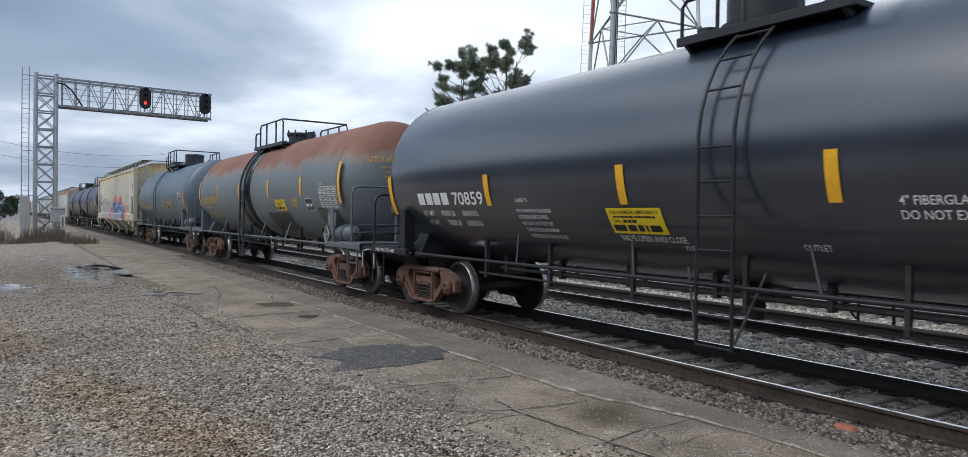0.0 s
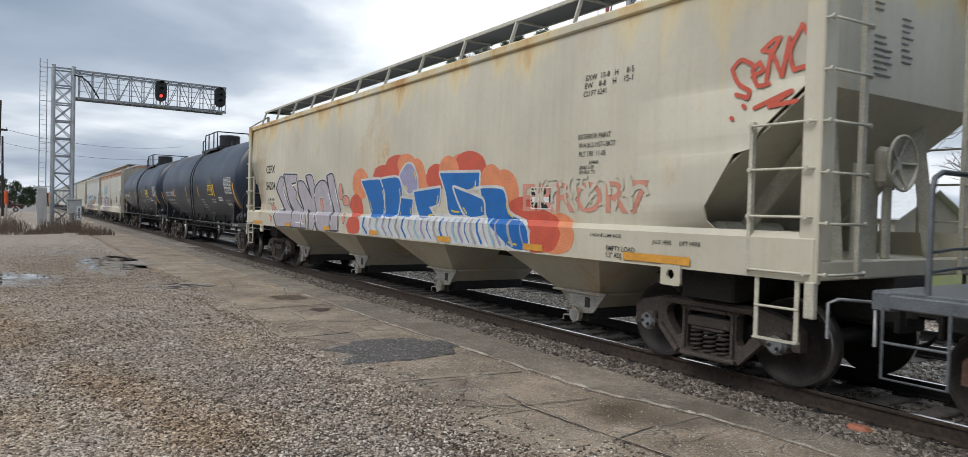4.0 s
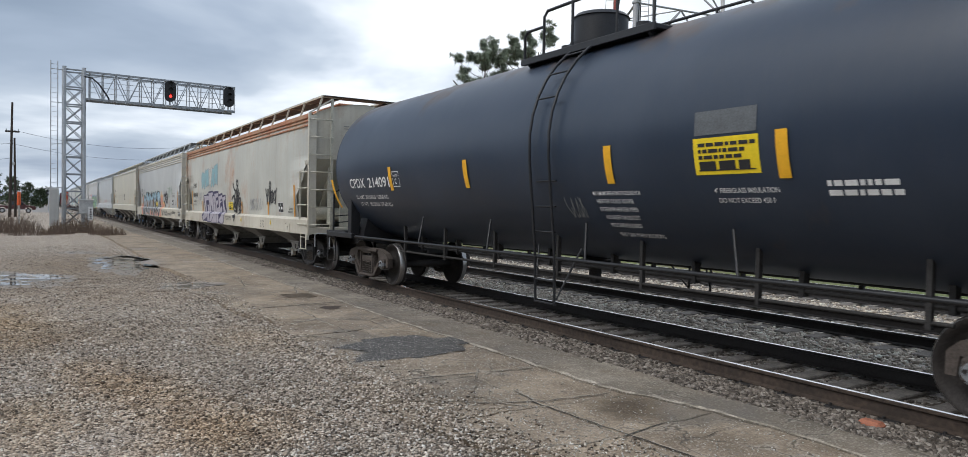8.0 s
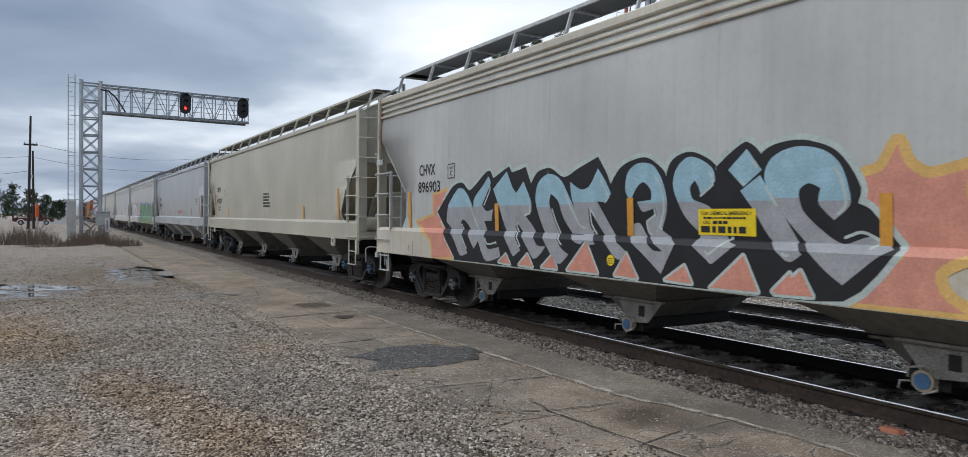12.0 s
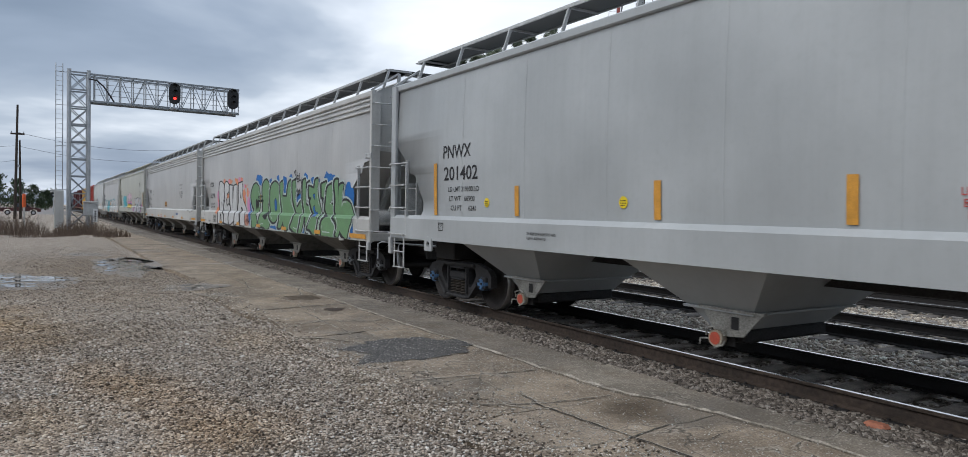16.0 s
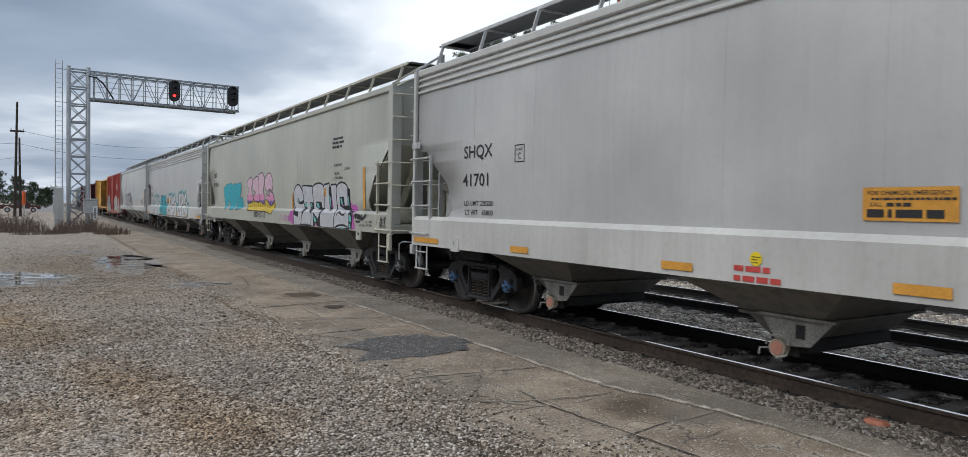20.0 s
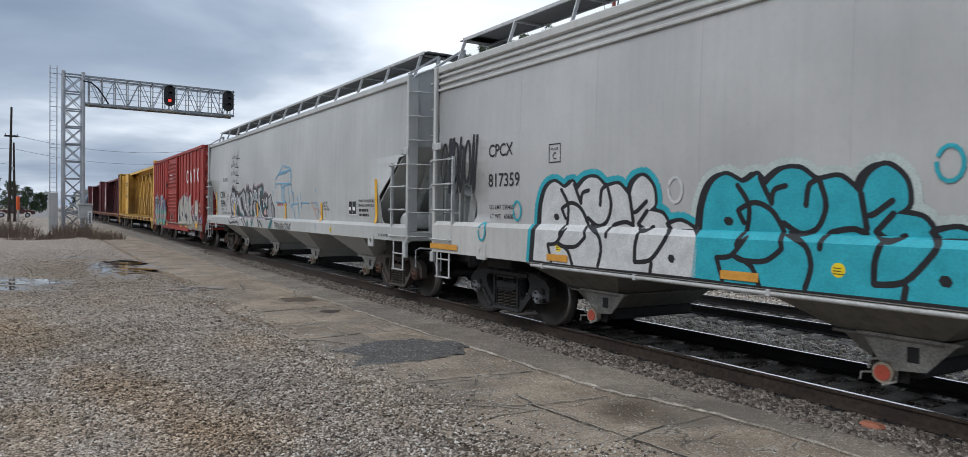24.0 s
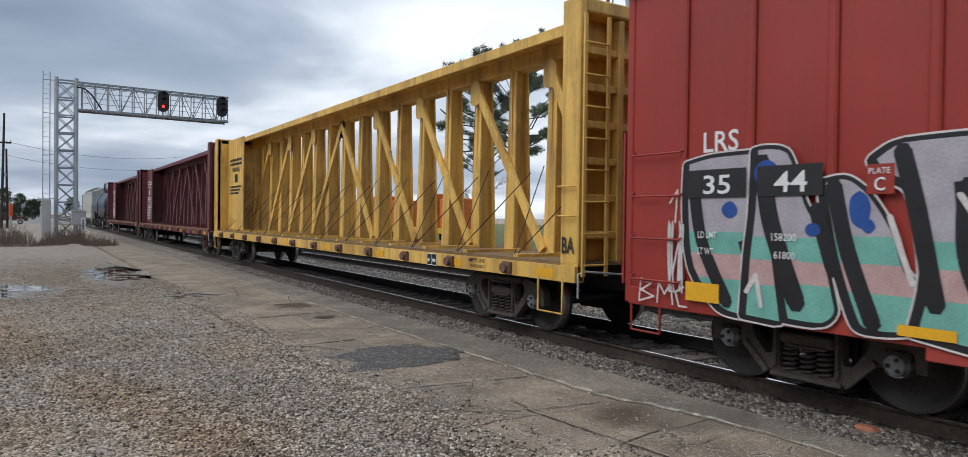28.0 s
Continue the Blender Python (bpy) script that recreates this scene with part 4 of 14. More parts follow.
        for i in range(8):
            t = i * math.pi / 4
            dm.cyl((0.41 * math.cos(t), dome_y - 0.2 + 0.41 * math.sin(t), top + 0.16), (0.41 * math.cos(t), dome_y - 0.2 + 0.41 * math.sin(t), top + 0.36), 0.025, n=6)
    dm.cyl((0.1, dome_y + 0.7, top - 0.03), (0.1, dome_y + 0.7, top + 0.20), 0.10, n=12).cyl((0.1, dome_y + 0.7, top + 0.2), (0.1, dome_y + 0.7, top + 0.26), 0.14, n=12)
    dm.cyl((-0.05, dome_y - 1.2, top - 0.03), (-0.05, dome_y - 1.2, top + 0.24), 0.11, n=12)
    dm.part("valve_bonnet" if bonnet else "manway", trim, car)
    # air reservoir and hand brake on one end
    if reservoir:
        rv = Shape()
        rv.lathe([(0.84, 0.02), (0.87, 0.13), (0.95, 0.19), (1.66, 0.19), (1.74, 0.13), (1.77, 0.02)], "y", 24, (-1.22, 0, 1.30))
        for y in (1.20, 1.25):
            rv.lathe([(y - 0.018, 0.188), (y - 0.018, 0.225), (y + 0.018, 0.225), (y + 0.018, 0.188)], "y", 24, (-1.22, 0, 1.30))
        for i in range(12):
            t = i * math.pi / 6
            rv.cyl((-1.22 + 0.208 * math.cos(t), 1.16, 1.30 + 0.208 * math.sin(t)), (-1.22 + 0.208 * math.cos(t), 1.29, 1.30 + 0.208 * math.sin(t)), 0.012, n=6)
        rv.box(-1.34, 0.98, 1.13, -1.10, 1.08, 1.26).box(-1.34, 1.5, 1.13, -1.10, 1.6, 1.26)
        rv.part("air_reservoir", deck, car)
    ye, s = (0.0, -1) if handbrake == "front" else (length, 1)
    wc = Vector((wheel[0], ye - s * wheel[1], wheel[2]))
    hb = Shape()
    hb.box(wc.x - 0.20, wc.y - s * 0.22, 1.12, wc.x - 0.07, wc.y - s * 0.12, wc.z + 0.19, 0.01)
    hb.box(wc.x - 0.27, wc.y - s * 0.26, wc.z - 0.21, wc.x + 0.13, wc.y - s * 0.10, wc.z + 0.20, 0.03)
    ringp = [wc + Vector((0.27 * math.cos(t), 0, 0.27 * math.sin(t))) for t in [i * math.pi / 10 for i in range(21)]]
    hb = hb.part("hand_brake", deck, car)
    wh = Shape().tube(ringp, 0.016, 5)
    for i in range(5):
        t = i * 2 * math.pi / 5
        wh.tube([wc, wc + Vector((0.27 * math.cos(t), 0, 0.27 * math.sin(t)))], 0.014, 4)
    wh.cyl(wc + Vector((0, s * 0.03, 0)), wc - Vector((0, s * 0.16, 0)), 0.08, n=12)
    wh.part("brake_wheel", deck, hb)
    for yt in trucks:
        truck(car, yt, style)
    return car, surf


def head_marks(car, rows, R, zc, y_a, hd, m):
    """Stencils on the leading head; rows: (text, x, z, size, width)."""
    for text, x, z, size, width in rows:
        vs, fs, w = glyphs(text, 0.012)
        at = lambda u, v: y_a + hd * (1 - math.sqrt(max(0.0, 1 - (u * u + (v - zc) ** 2) / (R * R)))) - 0.012
        pts = [(x + a * width / w, z + b * size / 0.70) for a, b in vs]
        Shape().add([(u, at(u, v), v) for u, v in pts], fs).part("lettering", m, car)


def stripes(car, surf, spots, z0, z1, m=None, width=0.13):
    for spot in spots:
        y, a, b = (spot, z0, z1) if isinstance(spot, (int, float)) else spot
        strip(Shape(), y + width / 2, y - width / 2, a, b, surf, 0.0145).part("reflective_stripe", m or YELLOW_STRIPE, car)


def placard(car, surf, y0, y1, z0, z1, seed=0, m=None, ink=None, rows=4, name="warning_placard"):
    """A vinyl placard with printed rows that stand for its small print."""
    sh = strip(Shape(), y0, y1, z0, z1, surf, 0.005, 4)
    sh.mat(1)
    w, h = y0 - y1, z1 - z0
    bars(sh, y0 - 0.08 * w, z1 - h * 0.24, rows - 1, w * 0.86, h * 0.10, h * 0.07, surf, seed, 0.009)
    strip(sh, y0 - 0.06 * w, y1 + 0.06 * w, z0 + h * 0.10, z0 + h * 0.13, surf, 0.009, 1)
    bars(sh, y0 - 0.08 * w, z0 + h * 0.12, 1, w * 0.95, h * 0.24, 0.01, surf, seed + 1, 0.010)
    return sh.part(name, [m or STICKER_YELLOW, ink or LETTER_BLACK], car)


def table_panel(car, surf, y0, y1, z0, z1, m, back=None, rows=6, cols=4):
    """Ruled data panel: frame, rows and columns of print."""
    sh = Shape()
    if back:
        sh.mat(1)
        strip(sh, y0, y1, z0, z1, surf, 0.004, 4)
        sh.mat(0)
    t = 0.012
    for i in range(rows + 1):
        z = z0 + (z1 - z0) * i / rows
        strip(sh, y0, y1, z - t / 2, z + t / 2, surf, 0.007, 1)
    for i in range(cols + 1):
        y = y0 + (y1 - y0) * i / cols
        strip(sh, y + t / 2, y - t / 2, z0, z1, surf, 0.0075, 4)
    r = random.Random(int(y0 * 100))
    for i in range(rows):
        for j in range(cols):
            z = z0 + (z1 - z0) * (i + 0.3) / rows
            y = y0 + (y1 - y0) * (j + 0.12) / cols
            strip(sh, y, y + (y1 - y0) / cols * r.uniform(0.4, 0.75), z, z + (z1 - z0) / rows * 0.26, surf, 0.008, 1)
    return sh.part("data_panel", [m, back] if back else [m], car)


def marks(car, surf, rows, m, name="lettering", label=""):
    """rows: (text, y, z, size[, width]); each row is a stencil of its own."""
    for row in rows:
        text, y, z, size = row[:4]
        write(Shape(), text, y, z, size, surf, 0.006, row[4] if len(row) > 4 else None).part(name, m, car, label)


def plate_box(car, surf, y0, y1, z0, z1, m):
    """Clearance mark: a framed box that reads PLATE C."""
    sh = Shape()
    t = 0.014
    for a, b, c, d in ((y0, y1, z0, z0 + t), (y0, y1, z1 - t, z1), (y0, y0 - t, z0, z1), (y1 + t, y1, z0, z1)):
        strip(sh, a, b, c, d, surf, 0.006, 1)
    w, h = y0 - y1, z1 - z0
    write(sh, "PLATE", y0 - w * 0.18, z0 + h * 0.66, h * 0.14, surf, 0.006, w * 0.62)
    write(sh, "C", y0 - w * 0.34, z0 + h * 0.18, h * 0.36, surf, 0.006, w * 0.30)
    return sh.part("lettering", m, car)


def sticker(car, surf, y, z, r=0.075):
    """Round yellow inspection sticker with rows of print."""
    sh = Shape()
    sh.add([(-(surf(z) + 0.007), y + r * math.cos(t), z + r * math.sin(t)) for t in [i * math.pi / 9 for i in range(18)]], [tuple(range(18))[::-1]])
    sh.mat(1)
    bars(sh, y + r * 0.7, z + r * 0.2, 3, r * 1.4, r * 0.14, r * 0.25, lambda q: surf(z), int(y * 10), 0.009)
    return sh.part("inspection_sticker", [STICKER_YELLOW, LETTER_BLACK], car)


def block_word(car, surf, cells, z0, z1, m, lift=0.006):
    """A company mark as plain blocks, one for each letter; cells: (y0, y1)."""
    sh = Shape()
    for a, b in cells:
        strip(sh, a, b, z0, z1, surf, lift, 3)
    return sh.part("company_mark", m, car)


def small_print(car, surf, y, z, lines, length, size, m, seed=1, gap=None):
    return bars(Shape(), y, z, lines, length, size, gap or size * 0.7, surf, seed).part("small_print", m, car)


BLACK_TANK = car_paint("gloss_black_tank_paint", (0.006, 0.014, 0.030), 0.40, (0.022, 0.034, 0.052), 0.25, dents=0.02, coat=1.0)
BLACK_TANK_OLD = car_paint("dull_black_tank_paint", (0.018, 0.031, 0.056), 0.40, (0.060, 0.062, 0.068), 0.3, rust_top=(3.5, 5.4), rust=(0.085, 0.040, 0.028), dents=0.05, coat=0.12)
GREY_TANK = car_paint("slate_grey_tank_paint", (0.112, 0.152, 0.192), 0.42, (0.05, 0.05, 0.05), 0.5, dents=0.05, coat=0.12)
GREY_TANK_RUST = car_paint("grey_tank_paint_with_rusty_top", (0.156, 0.182, 0.196), 0.45, (0.07, 0.075, 0.075), 0.5, rust_top=(2.72, 3.5), rust=(0.225, 0.092, 0.060), wobble=1.3, dents=0.06)
BAND_BLACK = plain("gloss_black_band_paint", (0.016, 0.018, 0.022), 0.22, 0, 0.3, 2)
GREY_TRIM = plain("grey_trim_paint", (0.115, 0.13, 0.145), 0.5, 0.1, 0.35)
DARK_TRIM = plain("dark_blue_grey_trim", (0.035, 0.042, 0.055), 0.45, 0.1, 0.35)
BLACK_TRIM = plain("black_trim_paint", (0.018, 0.019, 0.022), 0.45, 0.1, 0.4)


def tanks():
    # black insulated car
    car, sf = tank_car(-3.6, 16.7, BLACK_TANK, BLACK_TRIM, 1.50, 2.47, 0.35, 16.32, 8.3, 8.9, (2.2, 15.3), "rust",
                       "glossy black insulated tank car with yellow stripes and white stencils", reservoir=True, deck_y=8.3, deck_h=1.05, drop=0.22, tail_rail=0.30)
    stripes(car, sf, [12.62, 9.76, 7.14, (15.87, 1.75, 2.45), (0.75, 1.7, 2.6), 4.2], 1.90, 2.37)
    block_word(car, sf, [(14.85, 14.63), (14.57, 14.36), (14.31, 14.10), (14.04, 13.83)], 1.92, 2.12, LETTER_WHITE)
    marks(car, sf, [("70859", 13.68, 1.92, 0.20, 0.90)], LETTER_WHITE)
    marks(car, sf, [("LD LMT", 14.8, 1.74, 0.085), ("190200 LB", 14.2, 1.74, 0.085), ("86300 KG", 13.5, 1.74, 0.085),
                    ("LT WT", 14.72, 1.58, 0.085), ("72800 LB", 14.1, 1.58, 0.085), ("33000 KG", 13.5, 1.58, 0.085)], LETTER_WHITE)
    marks(car, sf, [("4\" FIBERGLASS INSUL", 6.6, 1.88, 0.075), ("DO NOT EXCEED 450 F", 6.6, 1.76, 0.075), ("VALVE OPEN AND CLOSE", 10.05, 1.46, 0.07), ("OUTLET", 7.6, 1.45, 0.06), ("INLET", 9.1, 1.38, 0.05)], LETTER_WHITE)
    marks(car, sf, [("LEASED TO", 11.95, 1.95, 0.05, 0.28), ("VENT TANK WHEN UNLOADING", 12.0, 1.80, 0.05, 0.8), ("EXTERIOR HEATER PIPES", 11.98, 1.71, 0.05, 0.66), ("NO INLET OR OUTLET PIPE", 11.96, 1.62, 0.05, 0.7), ("CAPS REQUIRED. MAXIMUM", 11.94, 1.53, 0.05, 0.72), ("PRESSURE FOR COILS 150 PSI", 11.92, 1.44, 0.05, 0.8)], LETTER_WHITE)
    emergency_placard(car, sf, 10.11, 9.22, 1.55, 1.86, 5, STICKER_YELLOW)
    shoes = lambda z: 1.502
    marks(car, shoes, [("2 INCH TREAD COND. SHOES", 16.45, 1.035, 0.06, 0.80)], LETTER_WHITE)
    # grey car, rust on top
    car, sf = tank_car(13.65, 16.2, GREY_TANK_RUST, DARK_TRIM, 1.47, 2.46, 0.58, 15.75, 8.7, 7.9, (1.85, 14.55), "rust",
                       "weathered grey tank car with a rusty top and yellow lettering", deck_paint=GREY_TRIM, bonnet=False, frame_ladder=True, deck_y=8.0, deck_h=1.4, hd=0.90, drop=0.21, rail_z=2.34, wheel=(-0.30, 0.20, 1.96))
    stripes(car, sf, [12.23, 9.49, 6.42, 3.73, (1.25, 1.98, 2.91), (15.0, 1.95, 2.88)], 2.19, 2.66)
    Shape().lathe([(8.20, 1.474), (8.20, 1.485), (9.36, 1.485), (9.36, 1.474)], "y", 72, (0, 0, 2.46)).part("dark_band", BAND_BLACK, car, "dark painted band under the ladder")
    strip(Shape(), 6.95, 5.0, 1.27, 1.76, sf, 0.004, 5).part("paint_patch", plain("dark_grey_patch_paint", (0.03, 0.034, 0.04), 0.45), car, "dark repainted patch")
    emergency_placard(car, sf, 5.90, 5.07, 1.82, 2.11, 8, STICKER_YELLOW)
    table_panel(car, sf, 3.51, 3.04, 1.83, 2.11, LETTER_WHITE, LETTER_BLACK, 1, 2)
    strip(Shape(), 2.81, 2.24, 1.46, 1.89, sf, 0.004, 5).part("paint_patch", plain("black_rolled_patch_paint", (0.018, 0.02, 0.024), 0.5), car, "dark patch rolled over the paint")
    scrawl(car, sf, 2.78, 1.50, 0.50, 0.36, LETTER_FADED, 44, 7, 0.014)
    table_panel(car, sf, 2.49, 1.42, 1.88, 2.37, LETTER_WHITE)
    head_marks(car, [("UTLX 650597", -0.95, 2.90, 0.13, 0.80), ("CAPY 20730 GAL", -0.72, 2.76, 0.055, 0.50), ("AAR 203W", -0.62, 2.66, 0.055, 0.36), ("SHELL 0-5", -0.64, 2.56, 0.055, 0.40), ("36 INCH", -0.60, 2.46, 0.055, 0.3)], 1.47, 2.46, 0.58, 0.90, LETTER_YELLOW)
    marks(car, sf, [("UTLX 650597", 14.38, 2.05, 0.235, 1.80)], LETTER_YELLOW)
    marks(car, sf, [("THE TANK CAR PEOPLE", 14.17, 1.88, 0.075, 1.0), ("LD LMT  190700 LB  86 500 KG", 14.12, 1.70, 0.075, 1.75), ("LT WT  72300 LB  32 800 KG", 14.05, 1.57, 0.075, 1.6)], LETTER_YELLOW)
    small_print(car, sf, 4.54, 2.10, 5, 0.45, 0.025, LETTER_YELLOW, 6)
    small_print(car, sf, 3.45, 1.78, 3, 0.40, 0.025, LETTER_FADED, 7)
    small_print(car, sf, 2.50, 2.42, 1, 0.30, 0.04, LETTER_YELLOW, 9)
    # plate with a brass tag on a stand, and a diamond placard holder beside it
    bx = Shape().box(-1.42, 1.52, 1.47, -1.38, 1.99, 1.77, 0.01).box(-1.40, 1.66, 1.10, -1.37, 1.84, 1.48).part("tag_stand", GREY_TRIM, car, "grey steel plate on a stand")
    Shape().box(-1.428, 1.60, 1.56, -1.42, 1.90, 1.70).part("brass_tag", plain("dull_brass", (0.42, 0.26, 0.10), 0.5, 0.4), bx, "small brass builder's tag")
    dh = Shape().plate([(1.86, 1.06), (2.07, 1.27), (1.86, 1.48), (1.65, 1.27)], -1.49, -1.47, "x").part("placard_holder", GREY_TRIM, car, "diamond-shaped steel placard holder")
    for a, b in (((1.86, 1.08), (2.05, 1.27)), ((2.05, 1.27), (1.86, 1.46)), ((1.86, 1.46), (1.67, 1.27)), ((1.67, 1.27), (1.86, 1.08)), ((1.76, 1.27), (1.96, 1.27)), ((1.86, 1.17), (1.86, 1.37))):
        Shape().beam((-1.495, a[0], a[1]), (-1.495, b[0], b[1]), 0.02, 0.02, (1, 0, 0)).part("holder_clip", GALV, dh)
    # plain slate-grey car
    car, sf = tank_car(30.15, 14.45, GREY_TANK, DARK_TRIM, 1.49, 2.50, 0.75, 13.95, 8.0, 6.65, (2.15, 12.8), "rust",
                       "slate-grey tank car with faded yellow lettering and scuffed paint", deck_paint=GREY_TRIM, deck_y=7.1, deck_h=1.3, drop=0.08)
    stripes(car, sf, [10.0, 6.24, 4.47, (1.53, 1.7, 2.58), (13.5, 1.9, 2.7)], 1.87, 2.34)
    marks(car, sf, [("UTLX 663643", 12.39, 1.90, 0.17, 2.0)], LETTER_YELLOW)
    small_print(car, sf, 12.1, 1.74, 3, 1.5, 0.05, plain("worn_yellow_stencil", (0.17, 0.14, 0.09), 0.7), 8)
    placard(car, sf, 5.6, 4.82, 1.88, 2.19, 12, plain("dusty_yellow_vinyl", (0.55, 0.42, 0.08), 0.5))
    strip(Shape(), 6.95, 6.45, 1.95, 2.12, sf, 0.005, 2).part("data_plate", LETTER_FADED, car)
    table_panel(car, sf, 2.81, 1.71, 2.09, 2.58, LETTER_WHITE, LETTER_BLACK)
    for k, y in enumerate((9.6, 8.9, 6.0, 5.3, 3.3)):
        strip(Shape(), y, y - 0.05, 1.5, 1.85 - 0.05 * k, sf, 0.003, 3, 0.1).part("scrape", STEEL_DARK, car)
    head_marks(car, [("UTLX 663643", -0.52, 3.06, 0.14, 0.92), ("CAPY 20730 GAL", -0.25, 2.94, 0.055, 0.50), ("36 INCH", -0.12, 2.84, 0.055, 0.3), ("SHELL 0-5", -0.14, 2.74, 0.055, 0.40)], 1.49, 2.50, 0.75, 0.52, LETTER_YELLOW)
    # black pair with white stencils
    for y0, ln, number, y_b in ((65.05, 17.2, "214178", 16.75), (82.4, 17.2, "214091", 16.75)):
        d = ln - 17.2
        car, sf = tank_car(y0, ln, BLACK_TANK_OLD, BLACK_TRIM, 1.62, 2.62, 0.6, y_b, 8.15 + d / 2, 8.9 + d / 2, (2.10, ln - 1.53), "grey",
                           "dull black tank car with white stencils, rust-tinted along its top", deck_y=8.17, deck_h=1.45, drop=0.24)
        k = 0.23 if number == "214178" else 0.0
        stripes(car, sf, [13.27 - k, 10.32 - k * 1.65, 7.35 if number == "214178" else 6.87, 4.45, (1.4, 1.65, 2.5), (ln - 0.65, 1.7, 2.35)], 2.06, 2.52)
        marks(car, sf, [("CPDX", 15.47 - k, 2.14, 0.20, 0.84), (number, 14.44 - k * 0.75, 2.14, 0.20, 1.06)], LETTER_WHITE)
        marks(car, sf, [("LD LMT 203500 LB  92300 KG" if k else "LD LMT 203300LB  92200 KG", 15.31 - k, 1.90, 0.075, 1.68), ("LT WT   82500 LB  37400 KG" if k else "LT WT   82700LB  37500 KG", 15.23 - k, 1.75, 0.075, 1.65)], LETTER_WHITE)
        plate_box(car, sf, 13.19 - k, 12.89 - k, 2.13, 2.43, LETTER_WHITE)
        placard(car, sf, 5.52, 4.71, 2.12, 2.50, 20)
        strip(Shape(), 5.50, 4.73, 2.53, 2.78, sf, 0.004, 3).part("overspray_patch", plain("chalky_grey_overspray", (0.10, 0.11, 0.12), 0.7), car)
        marks(car, sf, [("MAXIMUM OPERATING PRESSURE FOR", 7.28, 1.92, 0.05, 0.85), ("HEATER COILS 100 PSI", 7.25, 1.82, 0.05, 0.65), ("EXTERIOR HEATER PIPES", 7.25, 1.72, 0.05, 0.68), ("NO INLET OR OUTLET", 7.2, 1.62, 0.05, 0.6), ("PIPE CAPS REQUIRED", 7.2, 1.52, 0.05, 0.55), ("VENT TANK WHEN UNLOADING", 7.15, 1.40, 0.05, 0.78)], LETTER_WHITE)
        marks(car, sf, [("4\" FIBERGLASS INSULATION", 5.33, 1.93, 0.05, 0.78), ("DO NOT EXCEED 450 F", 5.30, 1.83, 0.05, 0.68)], LETTER_WHITE)
        small_print(car, sf, 4.05, 1.98, 2, 0.95, 0.05, LETTER_WHITE, 31)
        table_panel(car, sf, 2.72, 1.63, 2.14, 2.70, LETTER_WHITE)
        head_marks(car, [("CPDX " + number, -0.42, 2.84, 0.14, 0.94), ("CAPY 28340 US GAL", -0.33, 2.70, 0.07, 0.72), ("CAPY 107275 L", -0.30, 2.58, 0.07, 0.62)], 1.62, 2.62, 0.6, 0.52, LETTER_WHITE)
        marks(car, lambda z: 1.502, [("2 INCH COMP SHOES", 1.75, 1.035, 0.06, 0.72)], LETTER_WHITE)
        if k:
            scrawl(car, sf, 12.36, 1.74, 0.95, 0.34, LETTER_FADED, 91, 9, 0.012)
            scrawl(car, sf, 10.69, 1.76, 0.38, 0.26, LETTER_FADED, 92, 9, 0.012)
            marks(car, sf, [("CONSULT OWNER BEFORE", 10.34, 1.92, 0.05, 0.62), ("SHARP OBJECTS MUST", 10.32, 1.84, 0.05, 0.56), ("DO NOT STEAM", 10.30, 1.74, 0.05, 0.42), ("BOILING WATER OR", 10.30, 1.66, 0.05, 0.5)], LETTER_WHITE)
        table_panel(car, sf, 2.89, 2.30, 1.65, 1.92, LETTER_WHITE, rows=1, cols=3)
        scrawl(car, sf, 7.9 + d / 2, 1.62, 0.36, 0.28, LETTER_FADED, 9, 5, 0.012)
    car, sf = tank_car(366.4, 15.6, BLACK_TANK_OLD, BLACK_TRIM, 1.55, 2.55, 0.6, 15.2, 8.0, 7.2, (2.2, 13.9), "grey",
                       "black tank car far back in the train, dusty")

# ---------------------------------------------------------------- covered hoppers
SILL_T = 1.60
BRAKE_X = -0.26
LETTER_FAINT = plain("rubbed_black_stencil", (0.16, 0.165, 0.165), 0.7)
GATE_STEEL = plain("dusty_galvanized_gate", (0.34, 0.335, 0.31), 0.6, 0.2, 0.45, 5)
GATE_RIM = plain("dusty_tan_rim", (0.42, 0.36, 0.28), 0.7, 0, 0.35, 8)
# underbody dirt and the shade below the car, both put into one darker colour
GRIMY_SHADED = car_paint("grimy_shaded_bay_paint", (0.19, 0.185, 0.17), 0.55, (0.05, 0.045, 0.04), 0.9, streaks=0.8)
